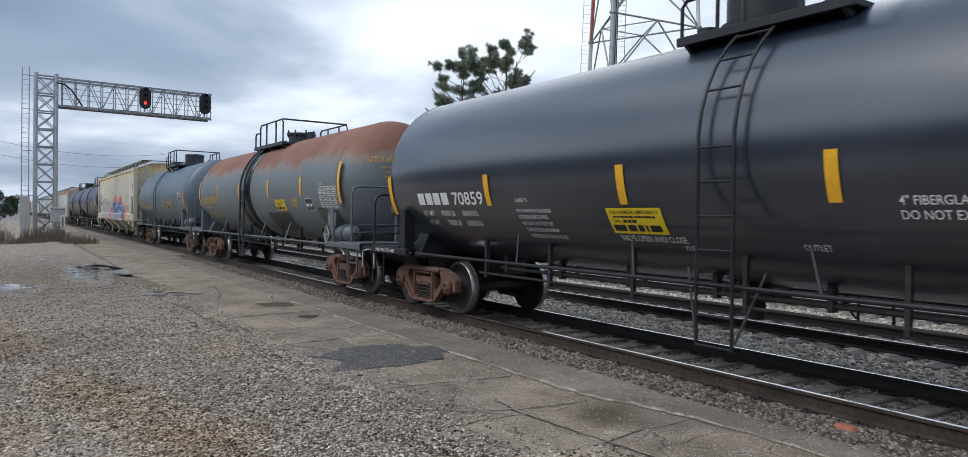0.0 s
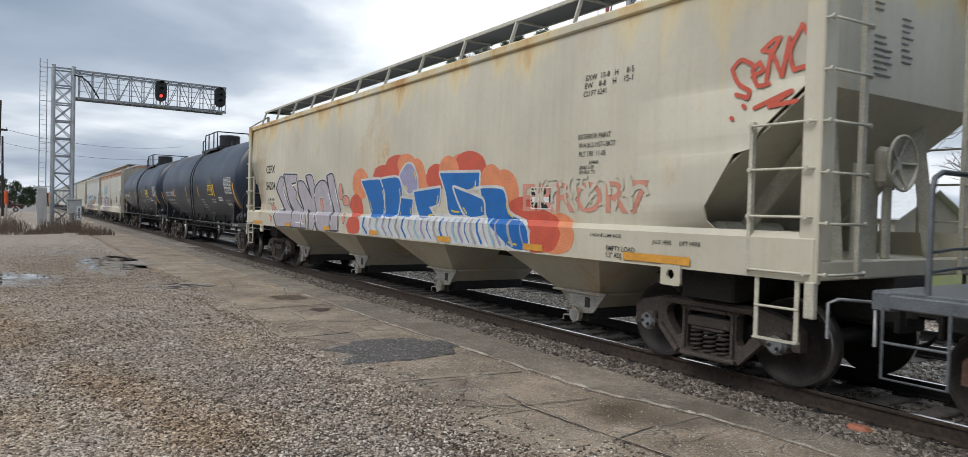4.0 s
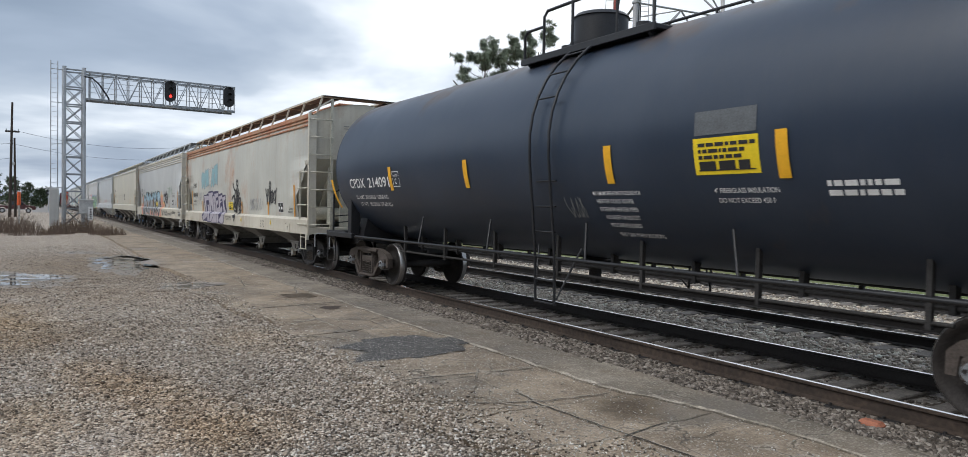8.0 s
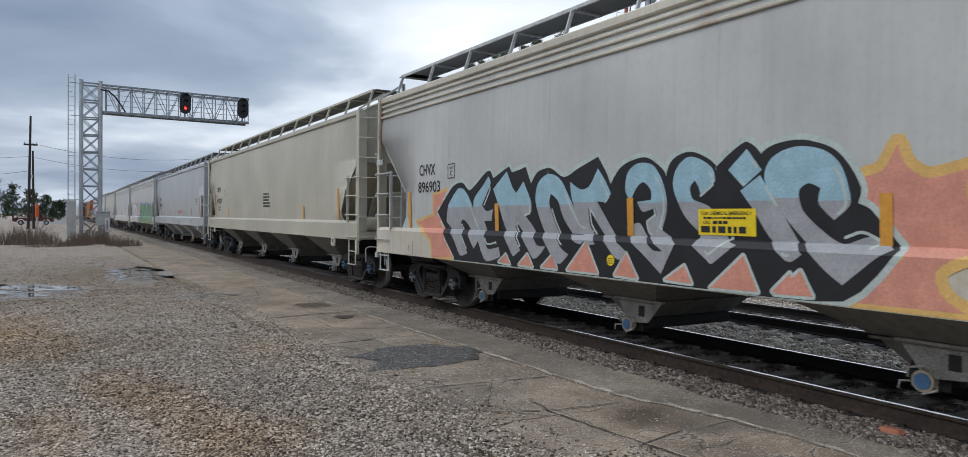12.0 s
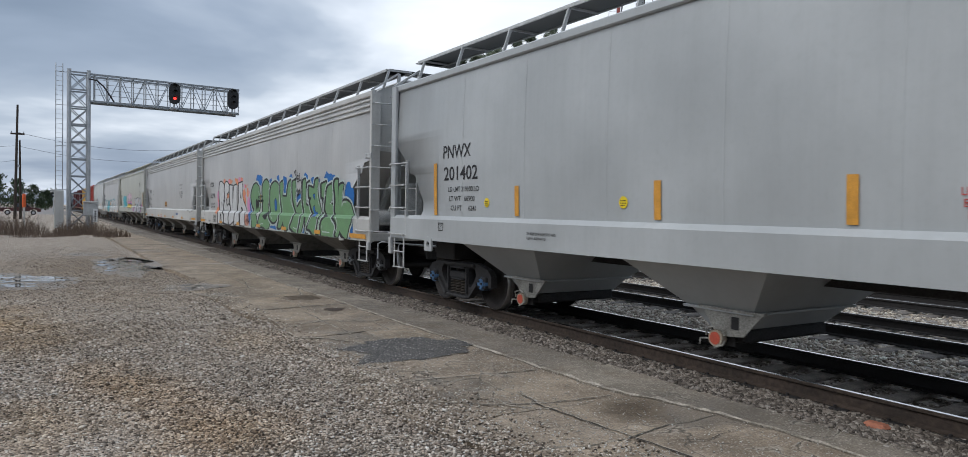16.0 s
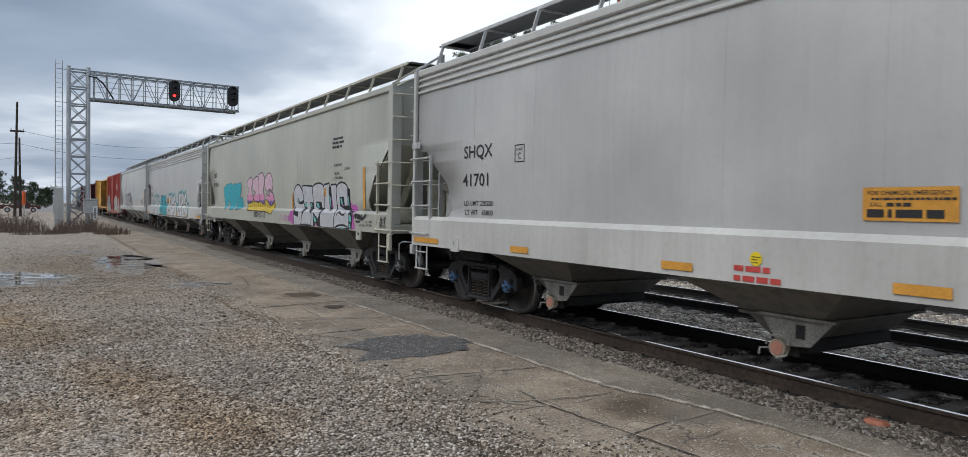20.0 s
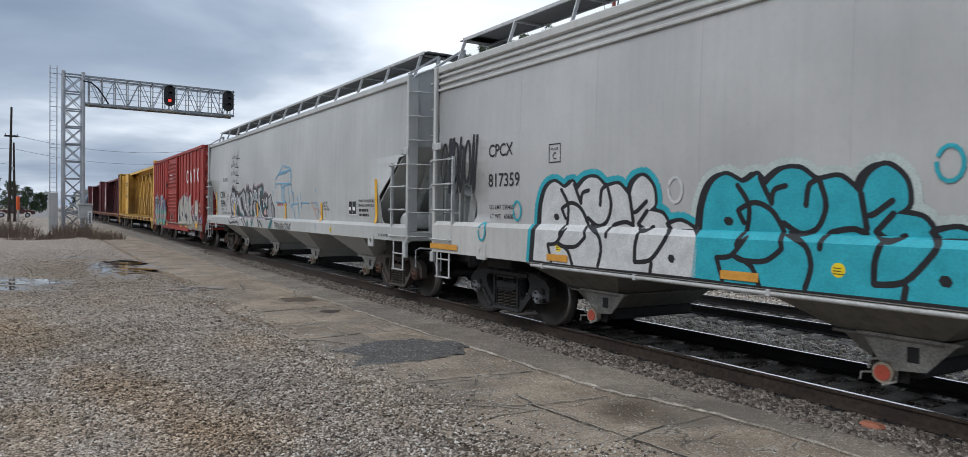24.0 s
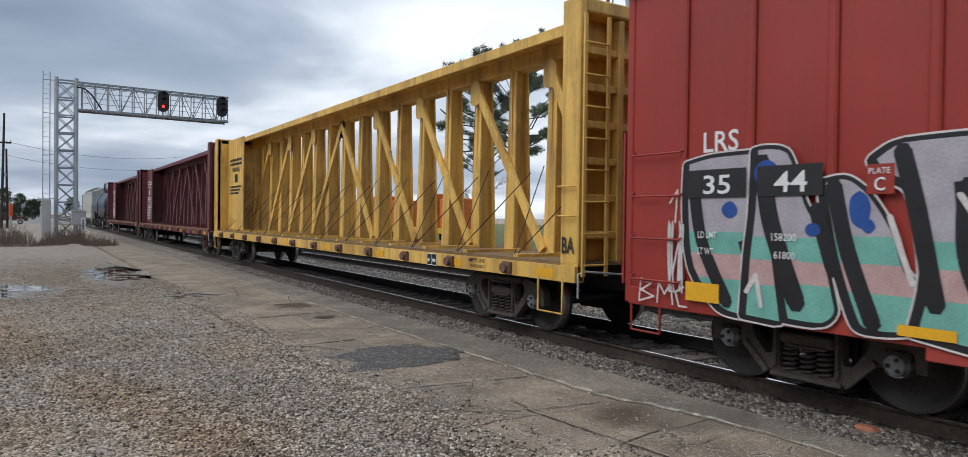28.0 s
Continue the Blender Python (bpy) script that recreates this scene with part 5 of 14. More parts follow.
# outlines of the cut-outs at the foot of a side's ends: (distance from the corner, height)
HOLES = {"angular": [(0.0, 3.05), (0.14, 2.97), (0.62, 2.58), (0.72, 2.41), (0.92, 2.37), (1.28, 1.84), (1.25, 1.70), (1.12, SILL_T)],
         "round": [(0.0, 3.05), (0.08, 2.96), (0.50, 2.69), (0.52, 2.48), (1.19, 1.98), (1.16, 1.70), (1.02, SILL_T)],
         "rounder": [(0.0, 3.40), (0.06, 3.29), (0.51, 2.96), (0.68, 2.81), (1.27, 2.25), (1.32, 2.08), (1.26, 1.69), (1.06, SILL_T)],
         "swept": [(0.0, 3.75), (0.11, 2.95), (0.13, 2.76), (0.42, 2.73), (0.52, 2.64), (0.56, 2.51), (0.68, 2.50), (1.16, 2.16), (1.36, 1.88), (1.35, 1.66), (1.19, SILL_T)],
         "slant": [(0.0, 3.40), (0.10, 2.80), (0.45, 2.76), (0.54, 2.62), (1.40, 2.03), (1.30, 1.55), (1.2, SILL_T)]}


def hopper_car(y0, length, paint, trim, label, eave=4.10, ribs=0, hole="angular", bays=4, style="black", trucks=None, cap=None, roof_paint=None, seam=0.0,
               sill_paint=None, bay_paint=None, sill=(1.17, 1.60), lead=0.0, tail=0.0, chord=None):
    """lead, tail: how far the body reaches past 0 and past its length."""
    car = new_car("covered_hopper", label, "hopper car", y0)
    W = 1.56
    sb, st = sill
    e0, e1 = lead, length + tail          # the two ends of the body
    bulge = 0.045
    ease = lambda z: W - bulge * ((z - 2.7) / 1.4) ** 2

    def surf(z):
        if z <= st - 0.05:
            return 1.624
        if z < st + 0.017:
            return 1.624 - 0.062 * (z - st + 0.05) / 0.067
        return ease(min(z, eave))
    BENDS[surf] = [sb + 0.01, st - 0.05, st + 0.0168, st + 0.03] + [z for z in BANDS if z > st + 0.1]
    # side sheets with their cut-out ends
    h = [(u, st if v == SILL_T else v) for u, v in HOLES[hole]]
    for s in (-1, 1):
        sh = Shape()
        # strips between heights, each ending at the cut-out's edge
        def edge(z):
            if z >= h[0][1]:
                return 0.06
            for (u0, v0), (u1, v1) in zip(h, h[1:]):
                if v1 <= z <= v0:
                    return 0.06 + u0 + (u1 - u0) * ((v0 - z) / max(1e-6, v0 - v1))
            return 0.06 + h[-1][0]
        zs = sorted(set([round(st + (eave - st) * i / 16, 4) for i in range(17)] + [round(v, 4) for _, v in h if st < v < eave]))
        rows = []
        for z in zs:
            a = edge(z)
            ys = [e0 + a] + [2 + (length - 4) * i / 12 for i in range(13)] + [e1 - a]
            rows.append([(s * ease(z), y, z) for y in ys])
        m = len(rows[0])
        vs = [p for r in rows for p in r] + [(p[0] - s * 0.02, p[1], p[2]) for r in rows for p in r]
        k = len(rows) * m
        fs = []
        for i in range(len(rows) - 1):
            for j in range(m - 1):
                q = (i * m + j, i * m + j + 1, (i + 1) * m + j + 1, (i + 1) * m + j)
                fs.append(q if s > 0 else q[::-1])
                fs.append(tuple(c + k for c in (q[::-1] if s > 0 else q)))
            for j in (0, m - 1):
                fs.append((i * m + j, (i + 1) * m + j, k + (i + 1) * m + j, k + i * m + j))
        sh.add(vs, fs, True)
        sh.part("side_sheet", paint, car)
        # top chord, with its ribs, and side sill
        tc = Shape()
        tc.box(s * (ease(eave) - 0.03), e0 + 0.05, eave - 0.06, s * (ease(eave) + 0.05), e1 - 0.05, eave + 0.07, 0.02)
        for i in range(ribs):
            z = eave - 0.13 - i * 0.115
            Shape().box(s * (ease(z) - 0.01), e0 + 0.08, z - 0.02, s * (ease(z) + 0.035), e1 - 0.08, z + 0.03, 0.012).part("chord_rib", chord or sill_paint or paint, car)
        tc.part("top_chord", chord or sill_paint or paint, car)
        sl = Shape()
        sl.plate([(s * 1.50, sb), (s * 1.622, sb), (s * 1.622, st - 0.05), (s * 1.56, st + 0.015), (s * 1.50, st + 0.015)], e0 + 0.03, e1 - 0.03, "y")
        sl.part("side_sill", sill_paint or paint, car)
        if seam:
            for i in range(1, int(length / seam)):
                y = seam * i
                Shape().add([(s * (ease(z) + 0.003 + d), y + w, z) for z in (st + 0.02, 2.3, 3.0, 3.6, eave - 0.08) for w, d in ((-0.011, 0), (0, 0.003), (0.011, 0))],
                            [(3 * a + b, 3 * a + b + 1, 3 * a + b + 4, 3 * a + b + 3) for a in range(4) for b in (0, 1)]).part("panel_seam", paint, car)
    # roof, hatch coaming, hatches
    rf = Shape()
    pts = [(ease(eave) * math.sin(t) / math.sin(0.9), eave + 0.40 * (math.cos(t) - math.cos(0.9)) / (1 - math.cos(0.9))) for t in [-0.9 + 1.8 * i / 14 for i in range(15)]]
    vs = [(x, y, z) for y in (e0 + 0.1, e1 - 0.1) for x, z in pts]
    rf.add(vs, [(i, i + 1, 15 + i + 1, 15 + i) for i in range(14)], True)
    rf.part("roof", roof_paint or paint, car)
    ht = Shape()
    ht.box(-0.32, 1.2, eave + 0.30, 0.32, length - 1.2, eave + 0.50, 0.02)
    ht.part("hatch_coaming", roof_paint or paint, car)
    k = 5
    for i in range(k):
        a, b = 1.2 + (length - 2.4) * i / k, 1.2 + (length - 2.4) * (i + 1) / k
        hc = Shape()
        hc.box(-0.36, a + 0.03, eave + 0.50, 0.36, b - 0.03, eave + 0.56, 0.02)
        hc.part("roof_hatch", roof_paint or paint, car)
    # running boards of expanded metal on brackets
    zb = eave + 0.55
    for s in (-1, 1):
        wb = Shape()
        wb.box(s * 0.62, e0 + 0.25, zb, s * 1.16, e1 - 0.25, zb + 0.012)
        wb.part("running_board", GRATING, car, "expanded-metal running board")
        fr = Shape()
        for x in (0.62, 1.16):
            fr.box(s * x - 0.015, e0 + 0.25, zb - 0.02, s * x + 0.015, e1 - 0.25, zb + 0.03)
        n = 12
        for i in range(n + 1):
            y = 0.3 + (length - 0.6) * i / n
            fr.box(s * 0.62, y - 0.02, zb - 0.03, s * 1.16, y + 0.02, zb)
            fr.beam((s * 1.15, y, zb), (s * 1.30, y, eave + 0.10), 0.05, 0.03, (0, 1, 0))
        fr.part("running_board_frame", trim, car)
    for y in (e0 + 0.12, e1 - 0.66):
        Shape().box(-1.16, y, zb, 1.16, y + 0.54, zb + 0.012).part("end_walkway", GRATING, car)
    # ends: upper bulkhead, slope sheet, posts, platform
    step = length * 0.209
    for s, ye in ((-1, e0), (1, e1)):
        d = -s
        up = Shape()
        yb = ye + d * 0.12
        zt = 3.27 if hole == "rounder" else 2.97
        out = [(-ease(zt) + 0.01, zt), (ease(zt) - 0.01, zt)] + [(x * 0.99, z) for x, z in pts][::-1]
        up.plate(out, min(yb, yb + d * 0.03), max(yb, yb + d * 0.03), "y")
        up.part("end_bulkhead", sill_paint or paint, car)
        if s < 0:
            r = random.Random(int(y0))
            for x, z, lines, ln in ((-0.62, zt + 0.88, 2, 0.2), (-0.62, zt + 0.56, 7, 0.36), (-0.12, zt + 0.80, 9, 0.22)):
                pr = Shape()
                for k in range(lines):
                    if r.random() < 0.85:
                        pr.box(x, yb - 0.012, z - 0.062 * k, x + ln * r.uniform(0.55, 1.0), yb - 0.008, z - 0.062 * k + 0.018)
                pr.part("small_print", LETTER_FAINT, car)
        sp = Shape()
        yi = ye + d * (length / 2 - step * 1.5 - 1.06)
        sp.add([(-1.53, yb, zt), (1.53, yb, zt), (1.50, yi, 1.16), (-1.50, yi, 1.16), (-1.53, yb + d * 0.04, zt), (1.53, yb + d * 0.04, zt), (1.50, yi + d * 0.04, 1.16), (-1.50, yi + d * 0.04, 1.16)],
               [(0, 1, 2, 3), (7, 6, 5, 4), (0, 3, 7, 4), (1, 5, 6, 2), (0, 4, 5, 1), (3, 2, 6, 7)])
        sp.part("slope_sheet", paint, car)
        for x in (-0.95, 0.95):
            br = Shape()
            br.beam((x, ye + d * 0.25, 1.25), (x * 0.9, ye + d * 0.45, zt + 0.02), 0.12, 0.14)
            br.beam((x * 0.8, ye + d * 1.75, 1.2), (x * 0.9, ye + d * 0.5, zt - 0.35), 0.10, 0.12)
            br.part("end_post", trim, car)
        pf = Shape()
        pf.box(-1.56, min(ye, ye + d * 0.12), sb + 0.01, 1.56, max(ye, ye + d * 0.12), sb + 0.19, 0.015)
        pf.box(-1.5, min(ye + d * 0.1, ye + d * 1.5), sb + 0.13, 1.5, max(ye + d * 0.1, ye + d * 1.5), sb + 0.17)
        pf.part("end_platform", sill_paint or paint, car)
        ds = Shape()
        ds.box(-0.28, min(ye, ye + d * 3.0), 0.72, 0.28, max(ye, ye + d * 3.0), sb + 0.02, 0.02)
        ds.box(-1.2, min(ye + d * 1.2, ye + d * 1.9), 0.82, 1.2, max(ye + d * 1.2, ye + d * 1.9), sb + 0.02, 0.02)
        ds.part("draft_sill", STEEL_DARK, car)
        # corner posts with side and end ladders
        for sx in (-1, 1):
            lad = Shape()
            x, xi = sx * 1.60, sx * 1.0
            # corner post: a broad plate on the angular cars, a slim angle with a gusset on the others
            wide = 0.19 if hole == "angular" else 0.085
            cp = Shape()
            cp.box(sx * 1.545, min(ye, ye + d * wide), sb - 0.02, sx * 1.612, max(ye, ye + d * wide), eave + 0.05, 0.012)
            cp.box(sx * 1.40, min(ye, ye + d * 0.03), sb + 0.19, sx * 1.56, max(ye, ye + d * 0.03), eave, 0.008)
            cp.part("corner_post", sill_paint or paint, car)
            if hole != "angular":
                gs = Shape().box(sx * 1.595, min(ye - d * 0.01, ye + d * 0.30), 2.80, sx * 1.622, max(ye - d * 0.01, ye + d * 0.30), 2.92, 0.006)
                for dy in (0.03, 0.22):
                    for dz in (0.03, 0.09):
                        gs.cyl((sx * 1.62, ye + d * dy, 2.80 + dz), (sx * 1.634, ye + d * dy, 2.80 + dz), 0.014, n=6)
                gs.part("gusset_plate", trim, car, "bolted gusset plate")
            lad.beam((xi, ye - d * 0.02, sb + 0.02), (xi, ye - d * 0.02, eave + 0.45), 0.07, 0.045, (0, 1, 0))
            lad.beam((x, ye + d * 0.035, eave + 0.05), (xi, ye - d * 0.02, eave + 0.45), 0.05, 0.04)
            zz = 1.24
            while zz < eave + 0.1:
                lad.tube([(x, ye - d * 0.005, zz), (x, ye - d * 0.07, zz), (xi, ye - d * 0.09, zz), (xi, ye - d * 0.03, zz)], 0.014, 5)
                lad.cyl((x, ye - d * 0.06, zz), (x, ye - d * 0.085, zz), 0.026, n=6).cyl((xi, ye - d * 0.07, zz), (xi, ye - d * 0.10, zz), 0.026, n=6)
                zz += 0.455
            lad.part("end_ladder", trim, car)
            sl = Shape().beam((x, ye + d * 0.72, sb + 0.05), (x, ye + d * 0.72, 2.66), 0.05, 0.04, (0, 1, 0))
            for zz in (1.24, 1.75, 2.19, 2.61):
                sl.tube([(x, ye + d * 0.06, zz), (x + sx * 0.06, ye + d * 0.08, zz), (x + sx * 0.06, ye + d * 0.70, zz), (x, ye + d * 0.74, zz)], 0.014, 5)
                sl.cyl((x + sx * 0.05, ye + d * 0.70, zz), (x + sx * 0.078, ye + d * 0.70, zz), 0.024, n=6).cyl((x + sx * 0.05, ye + d * 0.10, zz), (x + sx * 0.078, ye + d * 0.10, zz), 0.024, n=6)
            sl.part("side_ladder", trim, car)
            stp = Shape()
            ya, yc = ye + d * 0.17, ye + d * 0.64
            stp.box(x - 0.006, min(yc, yc - d * 0.045), 0.60, x + 0.006, max(yc, yc - d * 0.045), sb + 0.02).box(x - 0.006, min(ya, ya + d * 0.045), 0.60, x + 0.006, max(ya, ya + d * 0.045), sb + 0.02)
            stp.box(x - 0.03, min(ya, yc), 0.585, x + 0.03, max(ya, yc), 0.603)
            stp.tube([(x, yc, 0.90), (x, ya, 0.90)], 0.014, 5)
            stp.box(x - 0.05, min(ye, ye + d * 0.10), 0.84, x + 0.02, max(ye, ye + d * 0.10), sb, 0.01)
            stp.part("sill_step", trim, car)
            jp = Shape()
            jp.plate(round_rect(min(ye + d * 1.55, ye + d * 1.83), 0.98, max(ye + d * 1.55, ye + d * 1.83), 1.24, 0.03), sx * 1.60, sx * 1.632, "x", [arc((ye + d * 1.69, 1.10), 0.055, 0, 330, 9)])
            jp.part("jacking_pad", sill_paint or paint, car)
        coupler(car, ye, s)
    hb = Shape()
    wc = Vector((BRAKE_X, e0 - 0.02, 2.31))
    hb.box(wc.x - 0.42, e0 + 0.20, sb + 0.17, wc.x - 0.02, e0 + 0.26, 2.30, 0.01)
    hb.box(wc.x - 0.14, e0 + 0.09, 2.08, wc.x + 0.16, e0 + 0.22, 2.48, 0.05).cyl((wc.x, e0 + 0.14, 2.31), (wc.x, e0 + 0.02, 2.31), 0.10, 0.07, n=14)
    hb.box(wc.x - 0.02, e0 + 0.12, 1.35, wc.x + 0.10, e0 + 0.18, 2.1, 0.02)
    hb = hb.part("hand_brake", trim, car)
    wh = Shape().tube([wc + Vector((0.27 * math.cos(t), 0, 0.27 * math.sin(t))) for t in [i * math.pi / 10 for i in range(21)]], 0.017, 5)
    for i in range(5):
        t = i * math.pi * 0.4
        wh.tube([wc + Vector((0, 0.06, 0)), wc + Vector((0.27 * math.cos(t), 0, 0.27 * math.sin(t)))], 0.017, 4)
    wh.lathe([(wc.y + 0.01, 0.25), (wc.y + 0.05, 0.14), (wc.y + 0.08, 0.05)], "y", 24, (wc.x, 0, wc.z))
    wh.part("brake_wheel", trim, hb)
    bc = Shape()
    bc.cyl((-1.15, 0.95, 1.52), (-0.15, 0.95, 1.52), 0.17, n=18).cyl((-1.20, 0.95, 1.52), (-1.15, 0.95, 1.52), 0.11, 0.17, n=18)
    bc.box(0.3, 0.8, 1.24, 0.75, 1.2, 1.60, 0.03)
    bc.part("air_reservoir", trim, car)
    # hopper bays with outlet gates
    step = length * 0.209
    ridge = Shape()
    ridge.box(-1.50, length / 2 - step * 1.5 - 1.0, sb + 0.02, 1.50, length / 2 + step * 1.5 + 1.0, sb + 0.07)
    ridge.part("floor_sheet", GRIMY_SHADED, car)
    for i in range(bays):
        c = length / 2 + step * (i - (bays - 1) / 2)
        wt, wb2 = 1.08, 0.46
        by = Shape()
        vs = [(x * 1.52, c + y * wt, sb + 0.03) for x, y in ((-1, -1), (1, -1), (1, 1), (-1, 1))] + [(x * 0.92, c + y * wb2, 0.64) for x, y in ((-1, -1), (1, -1), (1, 1), (-1, 1))]
        by.add(vs, [(0, 1, 5, 4), (1, 2, 6, 5), (2, 3, 7, 6), (3, 0, 4, 7), (4, 5, 6, 7)])
        by.box(-0.98, c - 0.50, 0.62, 0.98, c + 0.50, 0.65, 0.005)
        low = [(x * 0.90, c + y * 0.44, 0.62) for x, y in ((-1, -1), (1, -1), (1, 1), (-1, 1))] + [(x * 0.80, c + y * 0.20, 0.40) for x, y in ((-1, -1), (1, -1), (1, 1), (-1, 1))]
        by.add(low, [(0, 1, 5, 4), (1, 2, 6, 5), (2, 3, 7, 6), (3, 0, 4, 7), (4, 5, 6, 7)])
        by.part("hopper_bay", bay_paint or GRIMY_SHADED, car)
        gt = Shape()
        gt.box(-0.78, c - 0.24, 0.26, 0.78, c + 0.24, 0.42, 0.03)
        gt.cyl((-0.90, c, 0.31), (0.90, c, 0.31), 0.085, n=14)
        gt.box(-0.86, c - 0.17, 0.22, -0.83, c + 0.17, 0.46, 0.01)
        gate = gt.part("outlet_gate", STEEL_DARK, car)
        wing = [(c + 0.23, 0.655), (c + 0.02, 0.37), (c - 0.10, 0.345), (c - 0.36, 0.37), (c - 0.62, 0.655)]
        Shape().plate(wing, -0.955, -0.935, "x").box(-0.985, c - 0.64, 0.64, -0.93, c + 0.25, 0.665).part("gate_wing", GATE_STEEL, gate, "pale galvanized end plate of the outlet")
        Shape().box(-0.962, c - 0.30, 0.44, -0.954, c - 0.20, 0.58).part("gate_label", LETTER_BLACK, gate)
        Shape().tube([(-0.98, c - 0.14, 0.36), (-1.02, c - 0.17, 0.43), (-1.02, c - 0.05, 0.46), (-1.02, c + 0.10, 0.42), (-0.98, c + 0.13, 0.33)], 0.012, 5).part("gate_handle", GATE_STEEL, gate)
        Shape().tube([(-0.96, c + 0.12, 0.29), (-1.03, c + 0.17, 0.29), (-1.03, c + 0.18, 0.22)], 0.012, 5).tube([(-0.96, c - 0.11, 0.28), (-1.03, c - 0.15, 0.26), (-1.02, c - 0.02, 0.205)], 0.012, 5).part("clamp_lever", GATE_STEEL, gate)
        lid = Shape().cyl((-0.985, c, 0.31), (-0.90, c, 0.31), 0.098, n=18).part("outlet_cap", GATE_RIM, gate, "dusty tan rim round a coloured cap")
        Shape().cyl((-0.994, c, 0.31), (-0.984, c, 0.31), 0.072, n=18).part("cap_face", cap or GALV_DARK, lid)
    cs = Shape()
    cs.box(-0.2, 2.2, 0.95, 0.2, length - 2.2, 1.15)
    cs.part("centre_sill", STEEL_DARK, car)
    for yt in trucks or (1.49, length - 1.58):
        truck(car, yt, style)
    return car, surf


def emergency_placard(car, surf, y0, y1, z0, z1, seed, back=None):
    """Orange emergency placard; its telephone number is only bars."""
    w, h = y0 - y1, z1 - z0
    sh = strip(Shape(), y0, y1, z0, z1, surf, 0.0135, 3)
    sh.mat(1)
    write(sh, "FOR CHEMICAL EMERGENCY", y0 - 0.06 * w, z0 + h * 0.77, h * 0.13, surf, 0.017, w * 0.88)
    bars(sh, y0 - 0.1 * w, z0 + h * 0.62, 1, w * 0.9, h * 0.07, 0.01, surf, seed, 0.017)
    write(sh, "CALL", y0 - 0.09 * w, z0 + h * 0.43, h * 0.12, surf, 0.017, w * 0.14)
    bars(sh, y0 - 0.27 * w, z0 + h * 0.43, 1, w * 0.3, h * 0.11, h * 0.12, surf, 3, 0.017)
    bars(sh, y0 - 0.05 * w, z0 + h * 0.10, 1, w * 0.95, h * 0.24, 0.01, surf, seed + 1, 0.017)
    return sh.part("warning_placard", [back or ORANGE_STRIPE, LETTER_BLACK], car, "yellow emergency placard with black print" if back else "orange emergency placard with black print")


def caution_print(car, surf, y, z, seed, m=None, rows=6, length=1.1):
    small_print(car, surf, y, z, rows, length, 0.055, m or LETTER_BLACK, seed, 0.045)


CREAM = car_paint("faded_cream_hopper_paint", (0.56, 0.53, 0.43), 0.5, (0.30, 0.21, 0.11), 0.45, rust_amount=0.35, rust_top=(3.3, 5.2), rust=(0.50, 0.27, 0.10), wobble=1.6)
CREAM_RUST = car_paint("rust_streaked_cream_paint", (0.490, 0.495, 0.451), 0.5, (0.36, 0.24, 0.13), 0.6, rust_amount=0.5, rust_top=(3.55, 4.45), rust=(0.40, 0.15, 0.065))
PALE_GREY = car_paint("pale_grey_hopper_paint", (0.47, 0.48, 0.47), 0.45, (0.2, 0.19, 0.17), 0.5)
LIGHT_GREY = car_paint("light_grey_hopper_paint", (0.46, 0.46, 0.455), 0.42, (0.2, 0.2, 0.2), 0.35)
BLUE_GREY = car_paint("cool_grey_hopper_paint", (0.414, 0.435, 0.444), 0.4, (0.2, 0.2, 0.2), 0.3)
GREEN_GREY = car_paint("greenish_grey_hopper_paint", (0.42, 0.425, 0.375), 0.45, (0.18, 0.17, 0.13), 0.5)
BEIGE_GREY = car_paint("beige_hopper_paint", (0.46, 0.44, 0.365), 0.45, (0.2, 0.18, 0.14), 0.5)
WHITE_SILL = car_paint("off_white_sill_paint", (0.52, 0.52, 0.50), 0.45, (0.2, 0.18, 0.15), 0.6)
CREAM_SILL = car_paint("cream_sill_paint", (0.55, 0.52, 0.44), 0.5, (0.25, 0.18, 0.1), 0.7, rust_amount=0.2)
RUSTY_CHORD = car_paint("red_rust_eaten_chord_paint", (0.42, 0.27, 0.17), 0.7, (0.36, 0.13, 0.06), 1.0, rust_amount=1.5, rust=(0.36, 0.095, 0.040))
CREAM_TRIM = plain("cream_trim_paint", (0.50, 0.48, 0.40), 0.5, 0, 0.25)
GREY_TRIM_L = plain("light_grey_trim_paint", (0.46, 0.47, 0.47), 0.5, 0, 0.25)
spray = lambda key, c: mat("spray_" + key, lambda: plain(key + "_spray_paint", c, 0.5, 0, 0.18, 5))
